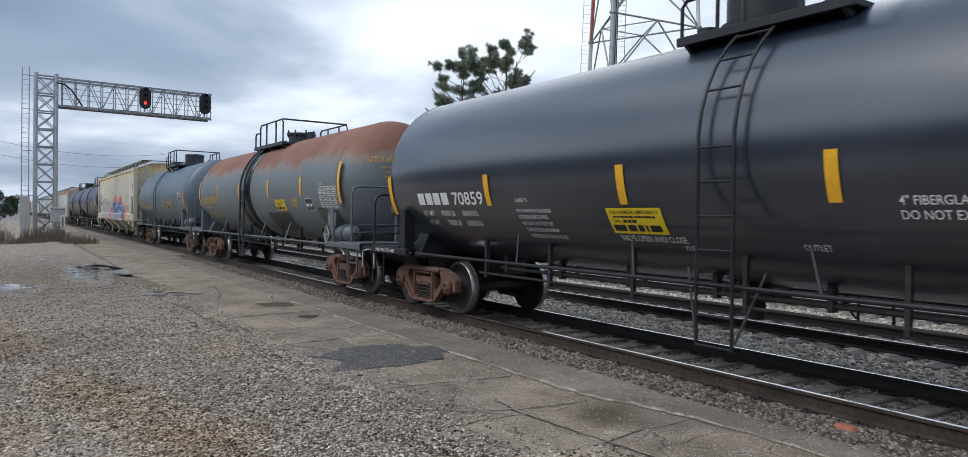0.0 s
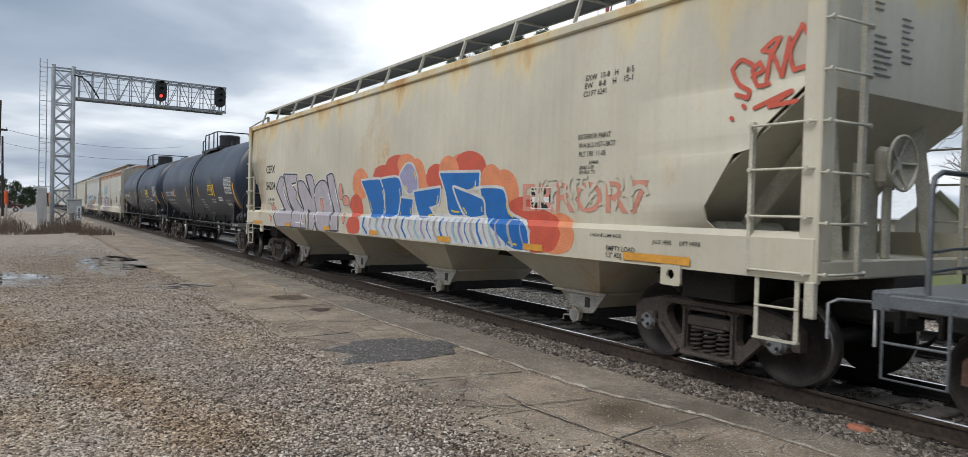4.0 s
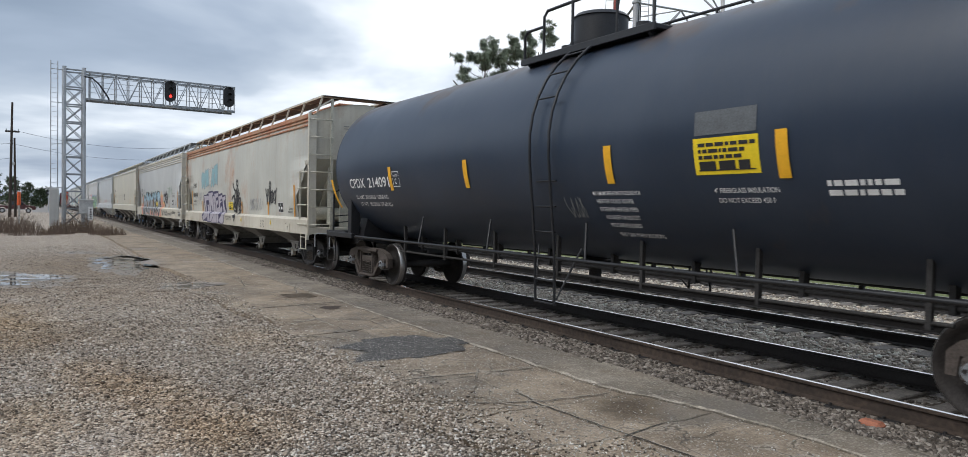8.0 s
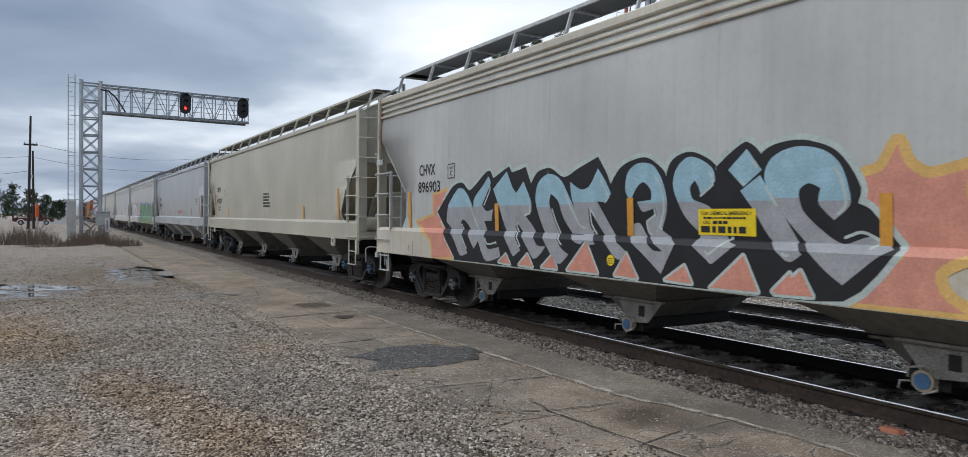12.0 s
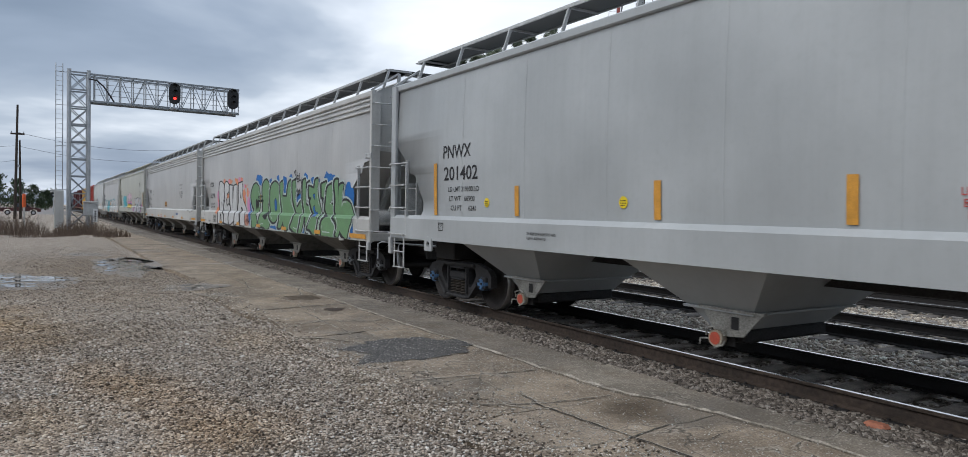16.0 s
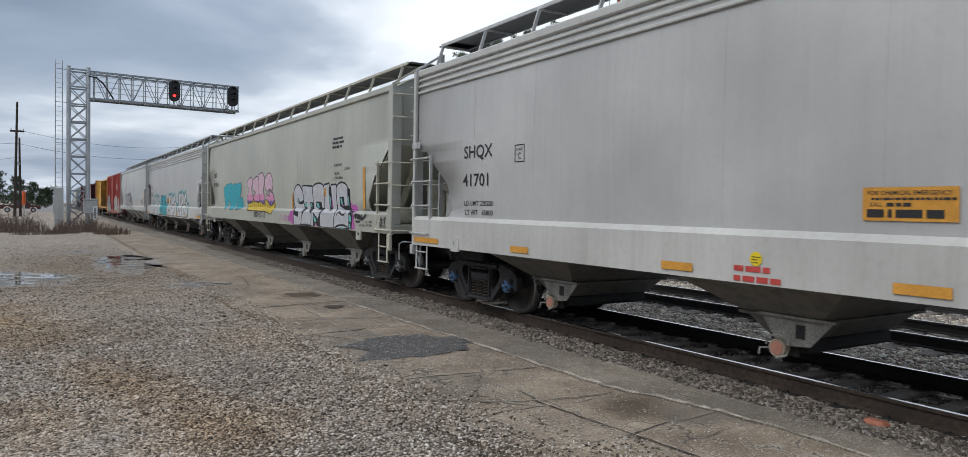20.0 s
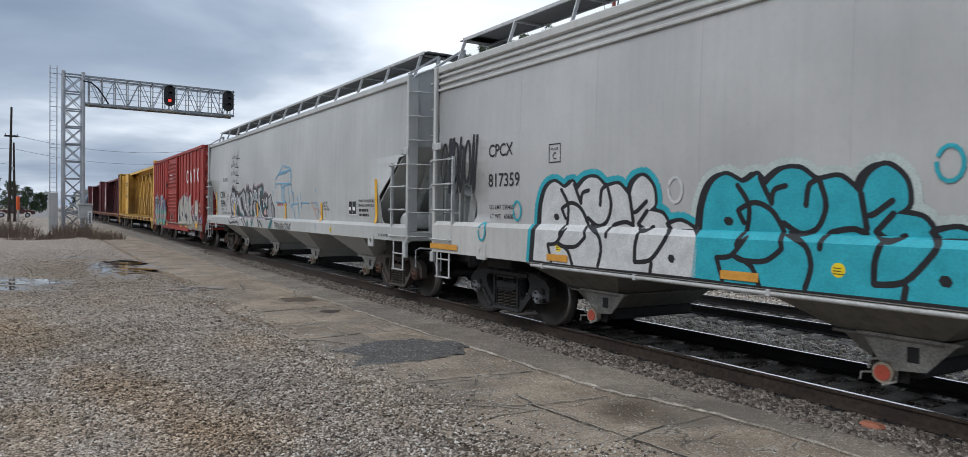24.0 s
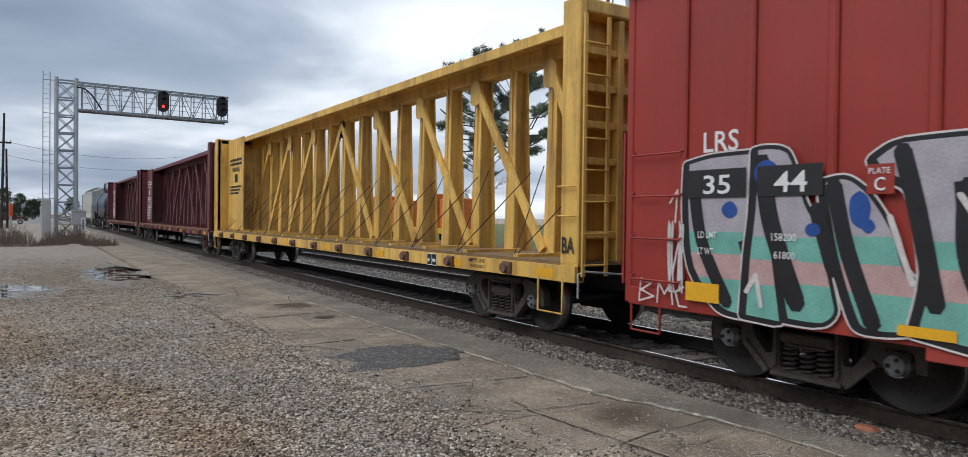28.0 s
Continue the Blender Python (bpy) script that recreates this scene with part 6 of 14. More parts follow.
SP = {"black": spray("black", (0.015, 0.015, 0.018)), "white": spray("white", (0.56, 0.57, 0.57)), "green": spray("green", (0.15, 0.29, 0.14)),
      "blue": spray("blue", (0.012, 0.135, 0.43)), "cyan": spray("cyan", (0.03, 0.36, 0.44)), "sky": spray("sky_blue", (0.30, 0.47, 0.56)),
      "red": spray("red", (0.55, 0.10, 0.06)), "orange": spray("orange", (0.68, 0.25, 0.12)), "pink": spray("pink", (0.62, 0.25, 0.42)),
      "magenta": spray("magenta", (0.42, 0.10, 0.36)), "grey": spray("grey", (0.26, 0.27, 0.30)), "lilac": spray("lilac", (0.30, 0.30, 0.46)),
      "mint": spray("mint", (0.17, 0.43, 0.365)), "silver": spray("silver", (0.46, 0.47, 0.50)), "salmon": spray("salmon", (0.60, 0.27, 0.20)),
      "purple": spray("purple", (0.20, 0.14, 0.42)), "yellow": spray("yellow", (0.7, 0.52, 0.05)), "teal": spray("teal", (0.14, 0.42, 0.42)), "chalk": spray("chalk", (0.40, 0.375, 0.42)), "sky_bright": spray("bright_sky_blue", (0.13, 0.40, 0.62)), "mint_pale": spray("pale_mint", (0.45, 0.52, 0.50)), "grey_mid": spray("mid_grey", (0.33, 0.34, 0.36)), "teal_dark": spray("dark_teal", (0.03, 0.17, 0.18)), "stone": spray("stone", (0.47, 0.46, 0.41)), "amber": spray("amber", (0.66, 0.42, 0.14)), "purple_dark": spray("dark_purple", (0.050, 0.042, 0.105)), "teal_pale": spray("pale_teal", (0.24, 0.40, 0.43)), "pink_pale": spray("pale_pink", (0.60, 0.42, 0.50)), "soot_soft": spray("soft_soot", (0.075, 0.070, 0.076)), "soot": spray("soot_black", (0.035, 0.032, 0.036)), "haze_red": spray("hazy_grey_red", (0.30, 0.25, 0.26)), "pink_dust": spray("dusty_pink", (0.50, 0.33, 0.32)), "bone": spray("bone_white", (0.62, 0.58, 0.57)), "blue_deep": spray("deep_blue", (0.020, 0.075, 0.30)), "umber": spray("dark_umber", (0.060, 0.035, 0.032)), "stone_dirt": spray("dirty_stone", (0.30, 0.28, 0.22)), "shard": spray("blue_black", (0.030, 0.032, 0.055)), "rust_block": spray("rust_ochre", (0.42, 0.22, 0.08)), "pale_lilac": spray("pale_lilac", (0.45, 0.42, 0.56)), "pink_tag": spray("pink_white", (0.62, 0.44, 0.40)), "gleam": spray("bright_white", (0.78, 0.79, 0.80))}


def busy(car, surf, y0, y1, z0, z1, paints, n, seed):
    """Short curved strokes inside a piece: shading, sparkle and bent edges of its letters."""
    r = random.Random(seed)
    for i in range(n):
        u, v = r.uniform(y1, y0), r.uniform(z0, z1)
        a, bend, ln = r.uniform(0.9, 2.2), r.uniform(-2.5, 2.5), r.uniform(0.12, 0.42)
        pts = []
        for k in range(6):
            pts.append((u, min(z1 + 0.1, max(z0 - 0.05, v))))
            u += ln / 5 * math.cos(a); v += ln / 5 * math.sin(a); a += bend / 5
        slash(car, surf, pts, r.uniform(0.02, 0.06), paints[i % len(paints)], "short curved stroke of spray paint", 0.0125 + 0.0002 * (i % 6))


def rounded(pts, closed):
    """Draws a line of points through as a curve; sharp turns stay corners."""
    n = len(pts)
    if n < 3:
        return [tuple(p) for p in pts]
    get = (lambda i: pts[i % n]) if closed else (lambda i: pts[min(n - 1, max(0, i))])

    def tangent(i):
        p, q, w = get(i - 1), get(i), get(i + 1)
        a, b = math.hypot(q[0] - p[0], q[1] - p[1]), math.hypot(w[0] - q[0], w[1] - q[1])
        if a < 1e-6 or b < 1e-6:
            return (w[0] - p[0]) * 0.5, (w[1] - p[1]) * 0.5
        turn = ((q[0] - p[0]) * (w[0] - q[0]) + (q[1] - p[1]) * (w[1] - q[1])) / (a * b)
        k = 0.0 if turn < 0.35 else 0.5 * min(a, b) / max(1e-6, (a + b) / 2)
        return (w[0] - p[0]) * k, (w[1] - p[1]) * k
    out = []
    for i in range(n if closed else n - 1):
        p, q, a, b = get(i), get(i + 1), tangent(i), tangent(i + 1)
        for k in range(4):
            t = k / 4
            h0, h1, h2, h3 = 2 * t ** 3 - 3 * t * t + 1, t ** 3 - 2 * t * t + t, 3 * t * t - 2 * t ** 3, t ** 3 - t * t
            out.append((p[0] * h0 + a[0] * h1 + q[0] * h2 + b[0] * h3, p[1] * h0 + a[1] * h1 + q[1] * h2 + b[1] * h3))
    return out if closed else out + [tuple(pts[-1])]


def band_of(sh, run, thick, surf, lift, closed=False):
    """A sprayed line of even width with round joints."""
    pairs = list(zip(run, run[1:] + run[:1])) if closed else list(zip(run, run[1:]))
    for k, ((u, v), (w, x)) in enumerate(pairs):
        d = math.hypot(w - u, x - v)
        if d < 1e-5:
            continue
        nx, nz = -(x - v) / d * thick / 2, (w - u) / d * thick / 2
        drape(sh, [[(u + nx, v + nz), (w + nx, x + nz), (w - nx, x - nz), (u - nx, v - nz)]], surf, lift + 0.00001 * (k % 7))
    for k, (u, v) in enumerate(run):
        drape(sh, [[(u + thick / 2 * math.cos(q * 1.047), v + thick / 2 * math.sin(q * 1.047)) for q in range(6)]], surf, lift + 0.00001 * (7 + k % 5))
    return sh


def brushed(car, surf, pts, thick, m, label, lift=0.0125):
    """One free stroke of a spray can."""
    return band_of(Shape(), rounded(pts, False), thick, surf, lift).part("graffiti", m, car, label)


def painted(car, surf, ring, m, lift, label, edge=None, halo=None, shade=0.0, bands=None, gleam=None):
    """A graffiti letter or shape: its fill, an edge, a halo, a shadow shifted aside, bands of colour by height, a gleam along its side."""
    ring = rounded(ring, True)
    sh, mats = Shape(), []

    def use(x):
        if x not in mats:
            mats.append(x)
        sh.mat(mats.index(x))

    def fill(loop, z, colours):
        tris = tessellate_polygon([[Vector((u, v, 0)) for u, v in loop]])
        low = -9.0
        for top, x in colours:
            use(x)
            for t in tris:
                q = [loop[i] for i in t]
                if low > -5:
                    q = cut(q, 1, low + 0.03 * math.sin(q[0][0] * 4))
                if top < 90 and len(q) > 2:
                    q = cut(q, -1, top + 0.03 * math.sin(loop[t[0]][0] * 4))
                if len(q) > 2:
                    drape(sh, [q], surf, z)
            low = top
    w = edge[0] if edge else 0.0
    if halo:
        use(halo[1])
        if shade:
            band_of(sh, [(u + shade, v - 0.01) for u, v in ring], 2 * (w + halo[0]), surf, lift - 0.0012, True)
        band_of(sh, ring, 2 * (w + halo[0]), surf, lift - 0.0011, True)
    if shade:
        use(edge[1])
        moved = [(u + shade, v - 0.01) for u, v in ring]
        band_of(sh, moved, w * 2, surf, lift - 0.0009, True)
        fill(moved, lift - 0.0007, ((99, edge[1]),))
    if edge:
        use(edge[1])
        band_of(sh, ring, w * 2, surf, lift - 0.0005, True)
    fill(ring, lift, [(z, x) for z, x in bands[:-1]] + [(99, bands[-1][1])] if bands else ((99, m),))
    if gleam:
        n = len(ring)
        cu, cv = sum(p[0] for p in ring) / n, sum(p[1] for p in ring) / n
        k0 = max(range(n), key=lambda i: ring[i][1] - 0.6 * ring[i][0])
        use(gleam)
        for start, count in ((k0 + 2, n // 7), (k0 + n // 2, n // 8)):
            run = [ring[(start + i) % n] for i in range(count)]
            run = [(u + (cu - u) * 0.18, v + (cv - v) * 0.16) for u, v in run]
            if len(run) > 1:
                band_of(sh, run, 0.028, surf, lift + 0.0004)
    return sh.part("graffiti", mats, car, label)


# a quick word in swollen letters, as wide as 1: its rim and its inner lines
WORD_RIM = [(0, 0.02), (0.028, 0.76), (0.065, 1.03), (0.128, 1.13), (0.202, 1.04), (0.259, 1.12), (0.296, 1.01), (0.358, 1.15), (0.424, 1.15), (0.483, 1.04), (0.561, 1.06), (0.626, 0.89), (0.651, 1.07),
            (0.701, 1.15), (0.754, 1.02), (0.763, 0.82), (0.729, 0.74), (0.804, 0.7), (0.835, 0.57), (0.894, 0.62), (0.96, 0.54), (1, 0.43), (0.997, 0.02), (0.773, 0.02), (0.296, 0.01)]
WORD_LINES = [[(0.178, 1.02), (0.227, 0.81), (0.218, 0.55), (0.199, 0.4)],
              [(0.206, 0.63), (0.181, 0.76), (0.249, 0.84), (0.318, 0.76), (0.364, 0.56), (0.38, 0.39), (0.318, 0.26), (0.224, 0.25), (0.19, 0.29)],
              [(0.115, 0.26), (0.178, 0.29), (0.237, 0.48)], [(0.115, 0.26), (0.143, 0.03)], [(0.19, 0.29), (0.262, 0.2), (0.296, 0.01)], [(0.271, 1.09), (0.318, 0.83), (0.327, 0.96), (0.371, 1)]]
WORD_LINES += [[(0.445, 0.81), (0.455, 1), (0.492, 1.06)], [(0.492, 1.04), (0.514, 0.81), (0.486, 0.6), (0.427, 0.54), (0.364, 0.64)], [(0.386, 0.54), (0.464, 0.43), (0.486, 0.24), (0.467, 0.03)],
               [(0.514, 0.41), (0.526, 0.55), (0.601, 0.6), (0.645, 0.56)], [(0.626, 0.92), (0.645, 0.6)], [(0.654, 0.72), (0.67, 0.74), (0.72, 0.85)], [(0.723, 0.74), (0.673, 0.58), (0.72, 0.5), (0.757, 0.55)],
               [(0.829, 0.59), (0.857, 0.49), (0.841, 0.39), (0.773, 0.17), (0.688, 0.13), (0.688, 0.32), (0.704, 0.48)], [(0.779, 0.13), (0.773, 0.02)], [(0.134, 0.65), (0.146, 0.64)], [(0.879, 0.21), (0.885, 0.2)]]


def swollen_word(car, surf, y0, y1, tall, m, halo):
    put = lambda pts: [(y0 - (y0 - y1) * u, 1.04 + v * tall) for u, v in pts]
    painted(car, surf, put(WORD_RIM), m, 0.006, "swollen word of bubble letters edged in black", edge=(0.045, SP["black"]), halo=(0.07, halo), shade=0.06)
    for ln in WORD_LINES:
        brushed(car, surf, put(ln), 0.055 if ln[0][0] not in (0.134, 0.879) else 0.09, SP["black"], "black inner line of a bubble letter", 0.0072)


def hoppers():
    # cream car with the red, white and blue piece
    car, sf = hopper_car(45.55, 18.9, CREAM, CREAM_TRIM, "cream covered hopper with rust spots and a red-and-blue graffiti piece", 4.15, 0, "angular", 4, "grey", lead=-0.52, trucks=(1.11, 17.32), roof_paint=PALE_GREY, bay_paint=CREAM)
    put = partial(painted, car, sf, m=SP["orange"], label="scalloped cloud of orange spray paint")
    put([(9.5, 2.25), (9.62, 2.02), (9.92, 1.92), (10.24, 2.02), (10.39, 2.26), (10.26, 2.5), (9.95, 2.59), (9.64, 2.48)], lift=0.0016)
    put = partial(painted, car, sf, m=SP["red"], label="scalloped cloud of red spray paint")
    put([(8.32, 2.39), (8.45, 2.25), (8.78, 2.2), (9.14, 2.26), (9.3, 2.42), (9.16, 2.56), (8.8, 2.61), (8.46, 2.53)], lift=0.0018)
    put([(7.57, 2.49), (7.72, 2.31), (8.13, 2.25), (8.56, 2.34), (8.76, 2.54), (8.58, 2.72), (8.15, 2.78), (7.74, 2.68)], lift=0.0020)
    put = partial(painted, car, sf, m=SP["orange"], label="scalloped cloud of orange spray paint")
    put([(7.37, 2.54), (7.47, 2.39), (7.75, 2.34), (8.04, 2.41), (8.17, 2.58), (8.06, 2.74), (7.77, 2.78), (7.49, 2.7)], lift=0.0022)
    put([(7.03, 2.38), (7.11, 2.18), (7.32, 2.11), (7.55, 2.19), (7.66, 2.4), (7.57, 2.6), (7.35, 2.67), (7.13, 2.57)], lift=0.0024)
    put([(6.72, 2.16), (6.8, 2.01), (7, 1.95), (7.22, 2.01), (7.32, 2.17), (7.24, 2.32), (7.03, 2.38), (6.81, 2.31)], lift=0.0026)
    put = partial(painted, car, sf, m=SP["red"], label="scalloped cloud of red spray paint")
    put([(6.26, 2.29), (6.35, 2.13), (6.6, 2.07), (6.87, 2.14), (6.99, 2.31), (6.88, 2.48), (6.62, 2.54), (6.37, 2.46)], lift=0.0028)
    put = partial(painted, car, sf, m=SP["orange"], label="scalloped cloud of orange spray paint")
    put([(5.84, 2.39), (5.93, 2.22), (6.16, 2.15), (6.41, 2.23), (6.53, 2.42), (6.43, 2.6), (6.19, 2.66), (5.95, 2.57)], lift=0.0030)
    put([(5.6, 2.41), (5.66, 2.24), (5.83, 2.17), (6.02, 2.25), (6.1, 2.43), (6.04, 2.61), (5.86, 2.67), (5.68, 2.59)], lift=0.0016)
    put = partial(painted, car, sf, m=SP["red"], label="scalloped cloud of red spray paint")
    put([(4.99, 2.38), (5.12, 2.19), (5.48, 2.11), (5.86, 2.2), (6.04, 2.43), (5.89, 2.64), (5.51, 2.7), (5.14, 2.59)], lift=0.0018)
    put = partial(painted, car, sf, m=SP["orange"], label="scalloped cloud of orange spray paint")
    put([(4.55, 2.12), (4.63, 1.89), (4.85, 1.79), (5.09, 1.89), (5.21, 2.13), (5.12, 2.37), (4.88, 2.46), (4.65, 2.35)], lift=0.0020)
    put([(4.15, 2.01), (4.25, 1.77), (4.51, 1.67), (4.8, 1.76), (4.93, 2.02), (4.82, 2.27), (4.54, 2.37), (4.27, 2.26)], lift=0.0022)
    put = partial(painted, car, sf, m=SP["red"], label="scalloped cloud of red spray paint")
    put([(9.82, 1.78), (9.8, 1.6), (10.05, 1.52), (10.31, 1.59), (10.55, 1.77), (10.45, 1.96), (10.19, 2.04), (9.93, 1.96)], lift=0.0024)
    put([(9.74, 1.38), (9.85, 1.23), (10.12, 1.19), (10.41, 1.21), (10.54, 1.35), (10.43, 1.5), (10.14, 1.57), (9.86, 1.51)], lift=0.0026)
    put([(3.61, 1.68), (3.67, 1.49), (3.97, 1.39), (4.3, 1.46), (4.51, 1.67), (4.38, 1.88), (4.05, 1.96), (3.74, 1.88)], lift=0.0028)
    put([(3.08, 1.47), (3.21, 1.25), (3.56, 1.19), (3.94, 1.2), (4.12, 1.43), (4.03, 1.67), (3.65, 1.78), (3.29, 1.69)], lift=0.0030)
    put = partial(painted, car, sf, m=SP["orange"], label="scalloped cloud of orange spray paint")
    put([(2.81, 1.46), (2.9, 1.26), (3.16, 1.19), (3.45, 1.23), (3.58, 1.43), (3.52, 1.64), (3.24, 1.74), (2.97, 1.66)], lift=0.0016)
    put = partial(painted, car, sf, m=SP["white"], label="white underside of a blue graffiti piece")
    put([(9.79, 1.57), (7.82, 1.66), (4.23, 1.7), (3.75, 1.49), (3.78, 1.2), (5.44, 1.19), (9.77, 1.19)], lift=0.0042)
    put = partial(painted, car, sf, m=SP["blue"], label="sharp blue graffiti letter edged in white", edge=(0.045, SP["white"]), gleam=SP["yellow"])
    put([(9.88, 2.31), (8.94, 2.32), (8.7, 2.02), (8.57, 1.58), (9.28, 1.58), (9.58, 2)], lift=0.0060)
    put([(8.9, 2.32), (8.1, 2.33), (7.94, 1.92), (8.23, 1.6), (8.75, 1.61), (8.7, 2.02)], lift=0.0065)
    put = partial(painted, car, sf, m=SP["lilac"], label="sharp blue graffiti letter edged in white", edge=(0.045, SP["white"]), gleam=SP["yellow"])
    put([(8.06, 2.37), (7.8, 2.56), (7.53, 2.55), (7.33, 2.32), (7.32, 2.11), (7.64, 2.03), (7.84, 2.15)], lift=0.0070)
    put = partial(painted, car, sf, m=SP["blue"], label="sharp blue graffiti letter edged in white", edge=(0.045, SP["white"]), gleam=SP["yellow"])
    put([(7.45, 2.06), (6.47, 2.12), (6.53, 1.86), (6.88, 1.79), (6.67, 1.63), (7.23, 1.62)], lift=0.0075)
    put([(6.48, 2.37), (5.21, 2.34), (5.23, 2.13), (5.63, 2.07), (5.61, 1.67), (6.14, 1.68), (6.27, 2.03)], lift=0.0080)
    put([(5.18, 2.09), (4.55, 2.06), (4.39, 1.72), (3.86, 1.54), (3.78, 1.21), (4.23, 1.23), (4.98, 1.65)], lift=0.0085)
    put([(7.97, 1.95), (7.5, 1.92), (7.55, 1.6), (8.09, 1.61)], lift=0.0090)
    put([(6.01, 2.12), (5.12, 1.92), (5.07, 1.68), (5.63, 1.67)], lift=0.0095)
    put = partial(brushed, car, sf, m=SP["blue"], label="streak in the piece's underside")
    put([(9.53, 1.55), (9.62, 1.38), (9.38, 1.23)], thick=0.050)
    put = partial(brushed, car, sf, m=SP["lilac"], label="streak in the piece's underside")
    put([(9.2, 1.55), (9.29, 1.38), (9.05, 1.23)], thick=0.022)
    put = partial(brushed, car, sf, m=SP["sky"], label="streak in the piece's underside")
    put([(8.88, 1.56), (8.96, 1.39), (8.74, 1.23)], thick=0.060)
    put = partial(brushed, car, sf, m=SP["lilac"], label="streak in the piece's underside")
    put([(8.57, 1.56), (8.65, 1.39), (8.44, 1.23)], thick=0.050)
    put = partial(brushed, car, sf, m=SP["blue"], label="streak in the piece's underside")
    put([(8.28, 1.56), (8.36, 1.39), (8.15, 1.23)], thick=0.022)
    put = partial(brushed, car, sf, m=SP["grey_mid"], label="streak in the piece's underside")
    put([(8, 1.57), (8.07, 1.4), (7.87, 1.23)], thick=0.060)
    put = partial(brushed, car, sf, m=SP["blue"], label="streak in the piece's underside")
    put([(7.72, 1.57), (7.79, 1.4), (7.6, 1.23)], thick=0.050)
    put = partial(brushed, car, sf, m=SP["lilac"], label="streak in the piece's underside")
    put([(7.46, 1.57), (7.53, 1.4), (7.34, 1.23)], thick=0.022)
    put = partial(brushed, car, sf, m=SP["sky"], label="streak in the piece's underside")
    put([(7.21, 1.58), (7.27, 1.4), (7.09, 1.24)], thick=0.060)
    put = partial(brushed, car, sf, m=SP["lilac"], label="streak in the piece's underside")
    put([(6.96, 1.58), (7.02, 1.41), (6.85, 1.24)], thick=0.050)
    put = partial(brushed, car, sf, m=SP["blue"], label="streak in the piece's underside")
    put([(6.72, 1.58), (6.79, 1.41), (6.61, 1.24)], thick=0.022)
    put = partial(brushed, car, sf, m=SP["grey_mid"], label="streak in the piece's underside")
    put([(6.49, 1.59), (6.55, 1.41), (6.39, 1.24)], thick=0.060)
    put = partial(brushed, car, sf, m=SP["blue"], label="streak in the piece's underside")
    put([(6.27, 1.59), (6.33, 1.41), (6.17, 1.24)], thick=0.050)
    put = partial(brushed, car, sf, m=SP["lilac"], label="streak in the piece's underside")
    put([(6.06, 1.59), (6.11, 1.42), (5.96, 1.24)], thick=0.022)
    put = partial(brushed, car, sf, m=SP["sky"], label="streak in the piece's underside")
    put([(5.85, 1.6), (5.9, 1.42), (5.75, 1.24)], thick=0.060)
    put = partial(brushed, car, sf, m=SP["lilac"], label="streak in the piece's underside")
    put([(5.65, 1.6), (5.7, 1.42), (5.56, 1.24)], thick=0.050)
    put = partial(brushed, car, sf, m=SP["blue"], label="streak in the piece's underside")
    put([(5.46, 1.6), (5.51, 1.42), (5.36, 1.24)], thick=0.022)
    put = partial(brushed, car, sf, m=SP["grey_mid"], label="streak in the piece's underside")
    put([(5.34, 1.6), (5.32, 1.42), (5.18, 1.24)], thick=0.060)
    put = partial(brushed, car, sf, m=SP["blue"], label="streak in the piece's underside")
    put([(5.15, 1.6), (5.13, 1.43), (5, 1.25)], thick=0.050)
    put = partial(brushed, car, sf, m=SP["lilac"], label="streak in the piece's underside")
    put([(4.98, 1.61), (4.95, 1.43), (4.82, 1.25)], thick=0.022)
    put = partial(brushed, car, sf, m=SP["sky"], label="streak in the piece's underside")
    put([(4.8, 1.61), (4.78, 1.43), (4.65, 1.25)], thick=0.060)
    put = partial(brushed, car, sf, m=SP["lilac"], label="streak in the piece's underside")
    put([(4.63, 1.61), (4.61, 1.43), (4.48, 1.25)], thick=0.050)
    put = partial(brushed, car, sf, m=SP["blue"], label="streak in the piece's underside")
    put([(4.47, 1.61), (4.44, 1.43), (4.32, 1.25)], thick=0.022)
    put = partial(brushed, car, sf, m=SP["grey_mid"], label="streak in the piece's underside")
    put([(4.31, 1.61), (4.28, 1.43), (4.17, 1.25)], thick=0.060)
    put = partial(brushed, car, sf, m=SP["blue"], label="streak in the piece's underside")
    put([(4.15, 1.62), (4.13, 1.44), (4.01, 1.25)], thick=0.050)
    put = partial(brushed, car, sf, m=SP["lilac"], label="streak in the piece's underside")
    put([(4, 1.62), (3.98, 1.44), (3.87, 1.25)], thick=0.022)
    put = partial(brushed, car, sf, m=SP["red"], label="small red tag stroke")
    put([(0.26, 3.23), (0.4, 3.3), (0.5, 3.22), (0.42, 3.07), (0.28, 2.98), (0.3, 2.91), (0.44, 2.96)], thick=0.045)
    put([(0.26, 3.11), (0.13, 3.16), (0.18, 3.24), (0.26, 3.18), (0.2, 3.02), (0.07, 3.02)], thick=0.045)
    put([(0.1, 3.05), (0.06, 3.33), (-0.07, 3.07), (-0.13, 3.42)], thick=0.045)
    put([(-0.25, 3.51), (-0.14, 3.29), (-0.19, 3.11), (-0.33, 3.13), (-0.34, 3.36), (-0.25, 3.52)], thick=0.045)
    put([(0.16, 3.35), (0.04, 3.43), (-0.03, 3.44), (0.04, 3.32), (0.16, 3.35)], thick=0.045)
    put([(0.22, 2.8), (-0.13, 2.91), (-0.18, 2.92), (0.06, 2.8), (-0.23, 2.82)], thick=0.045)
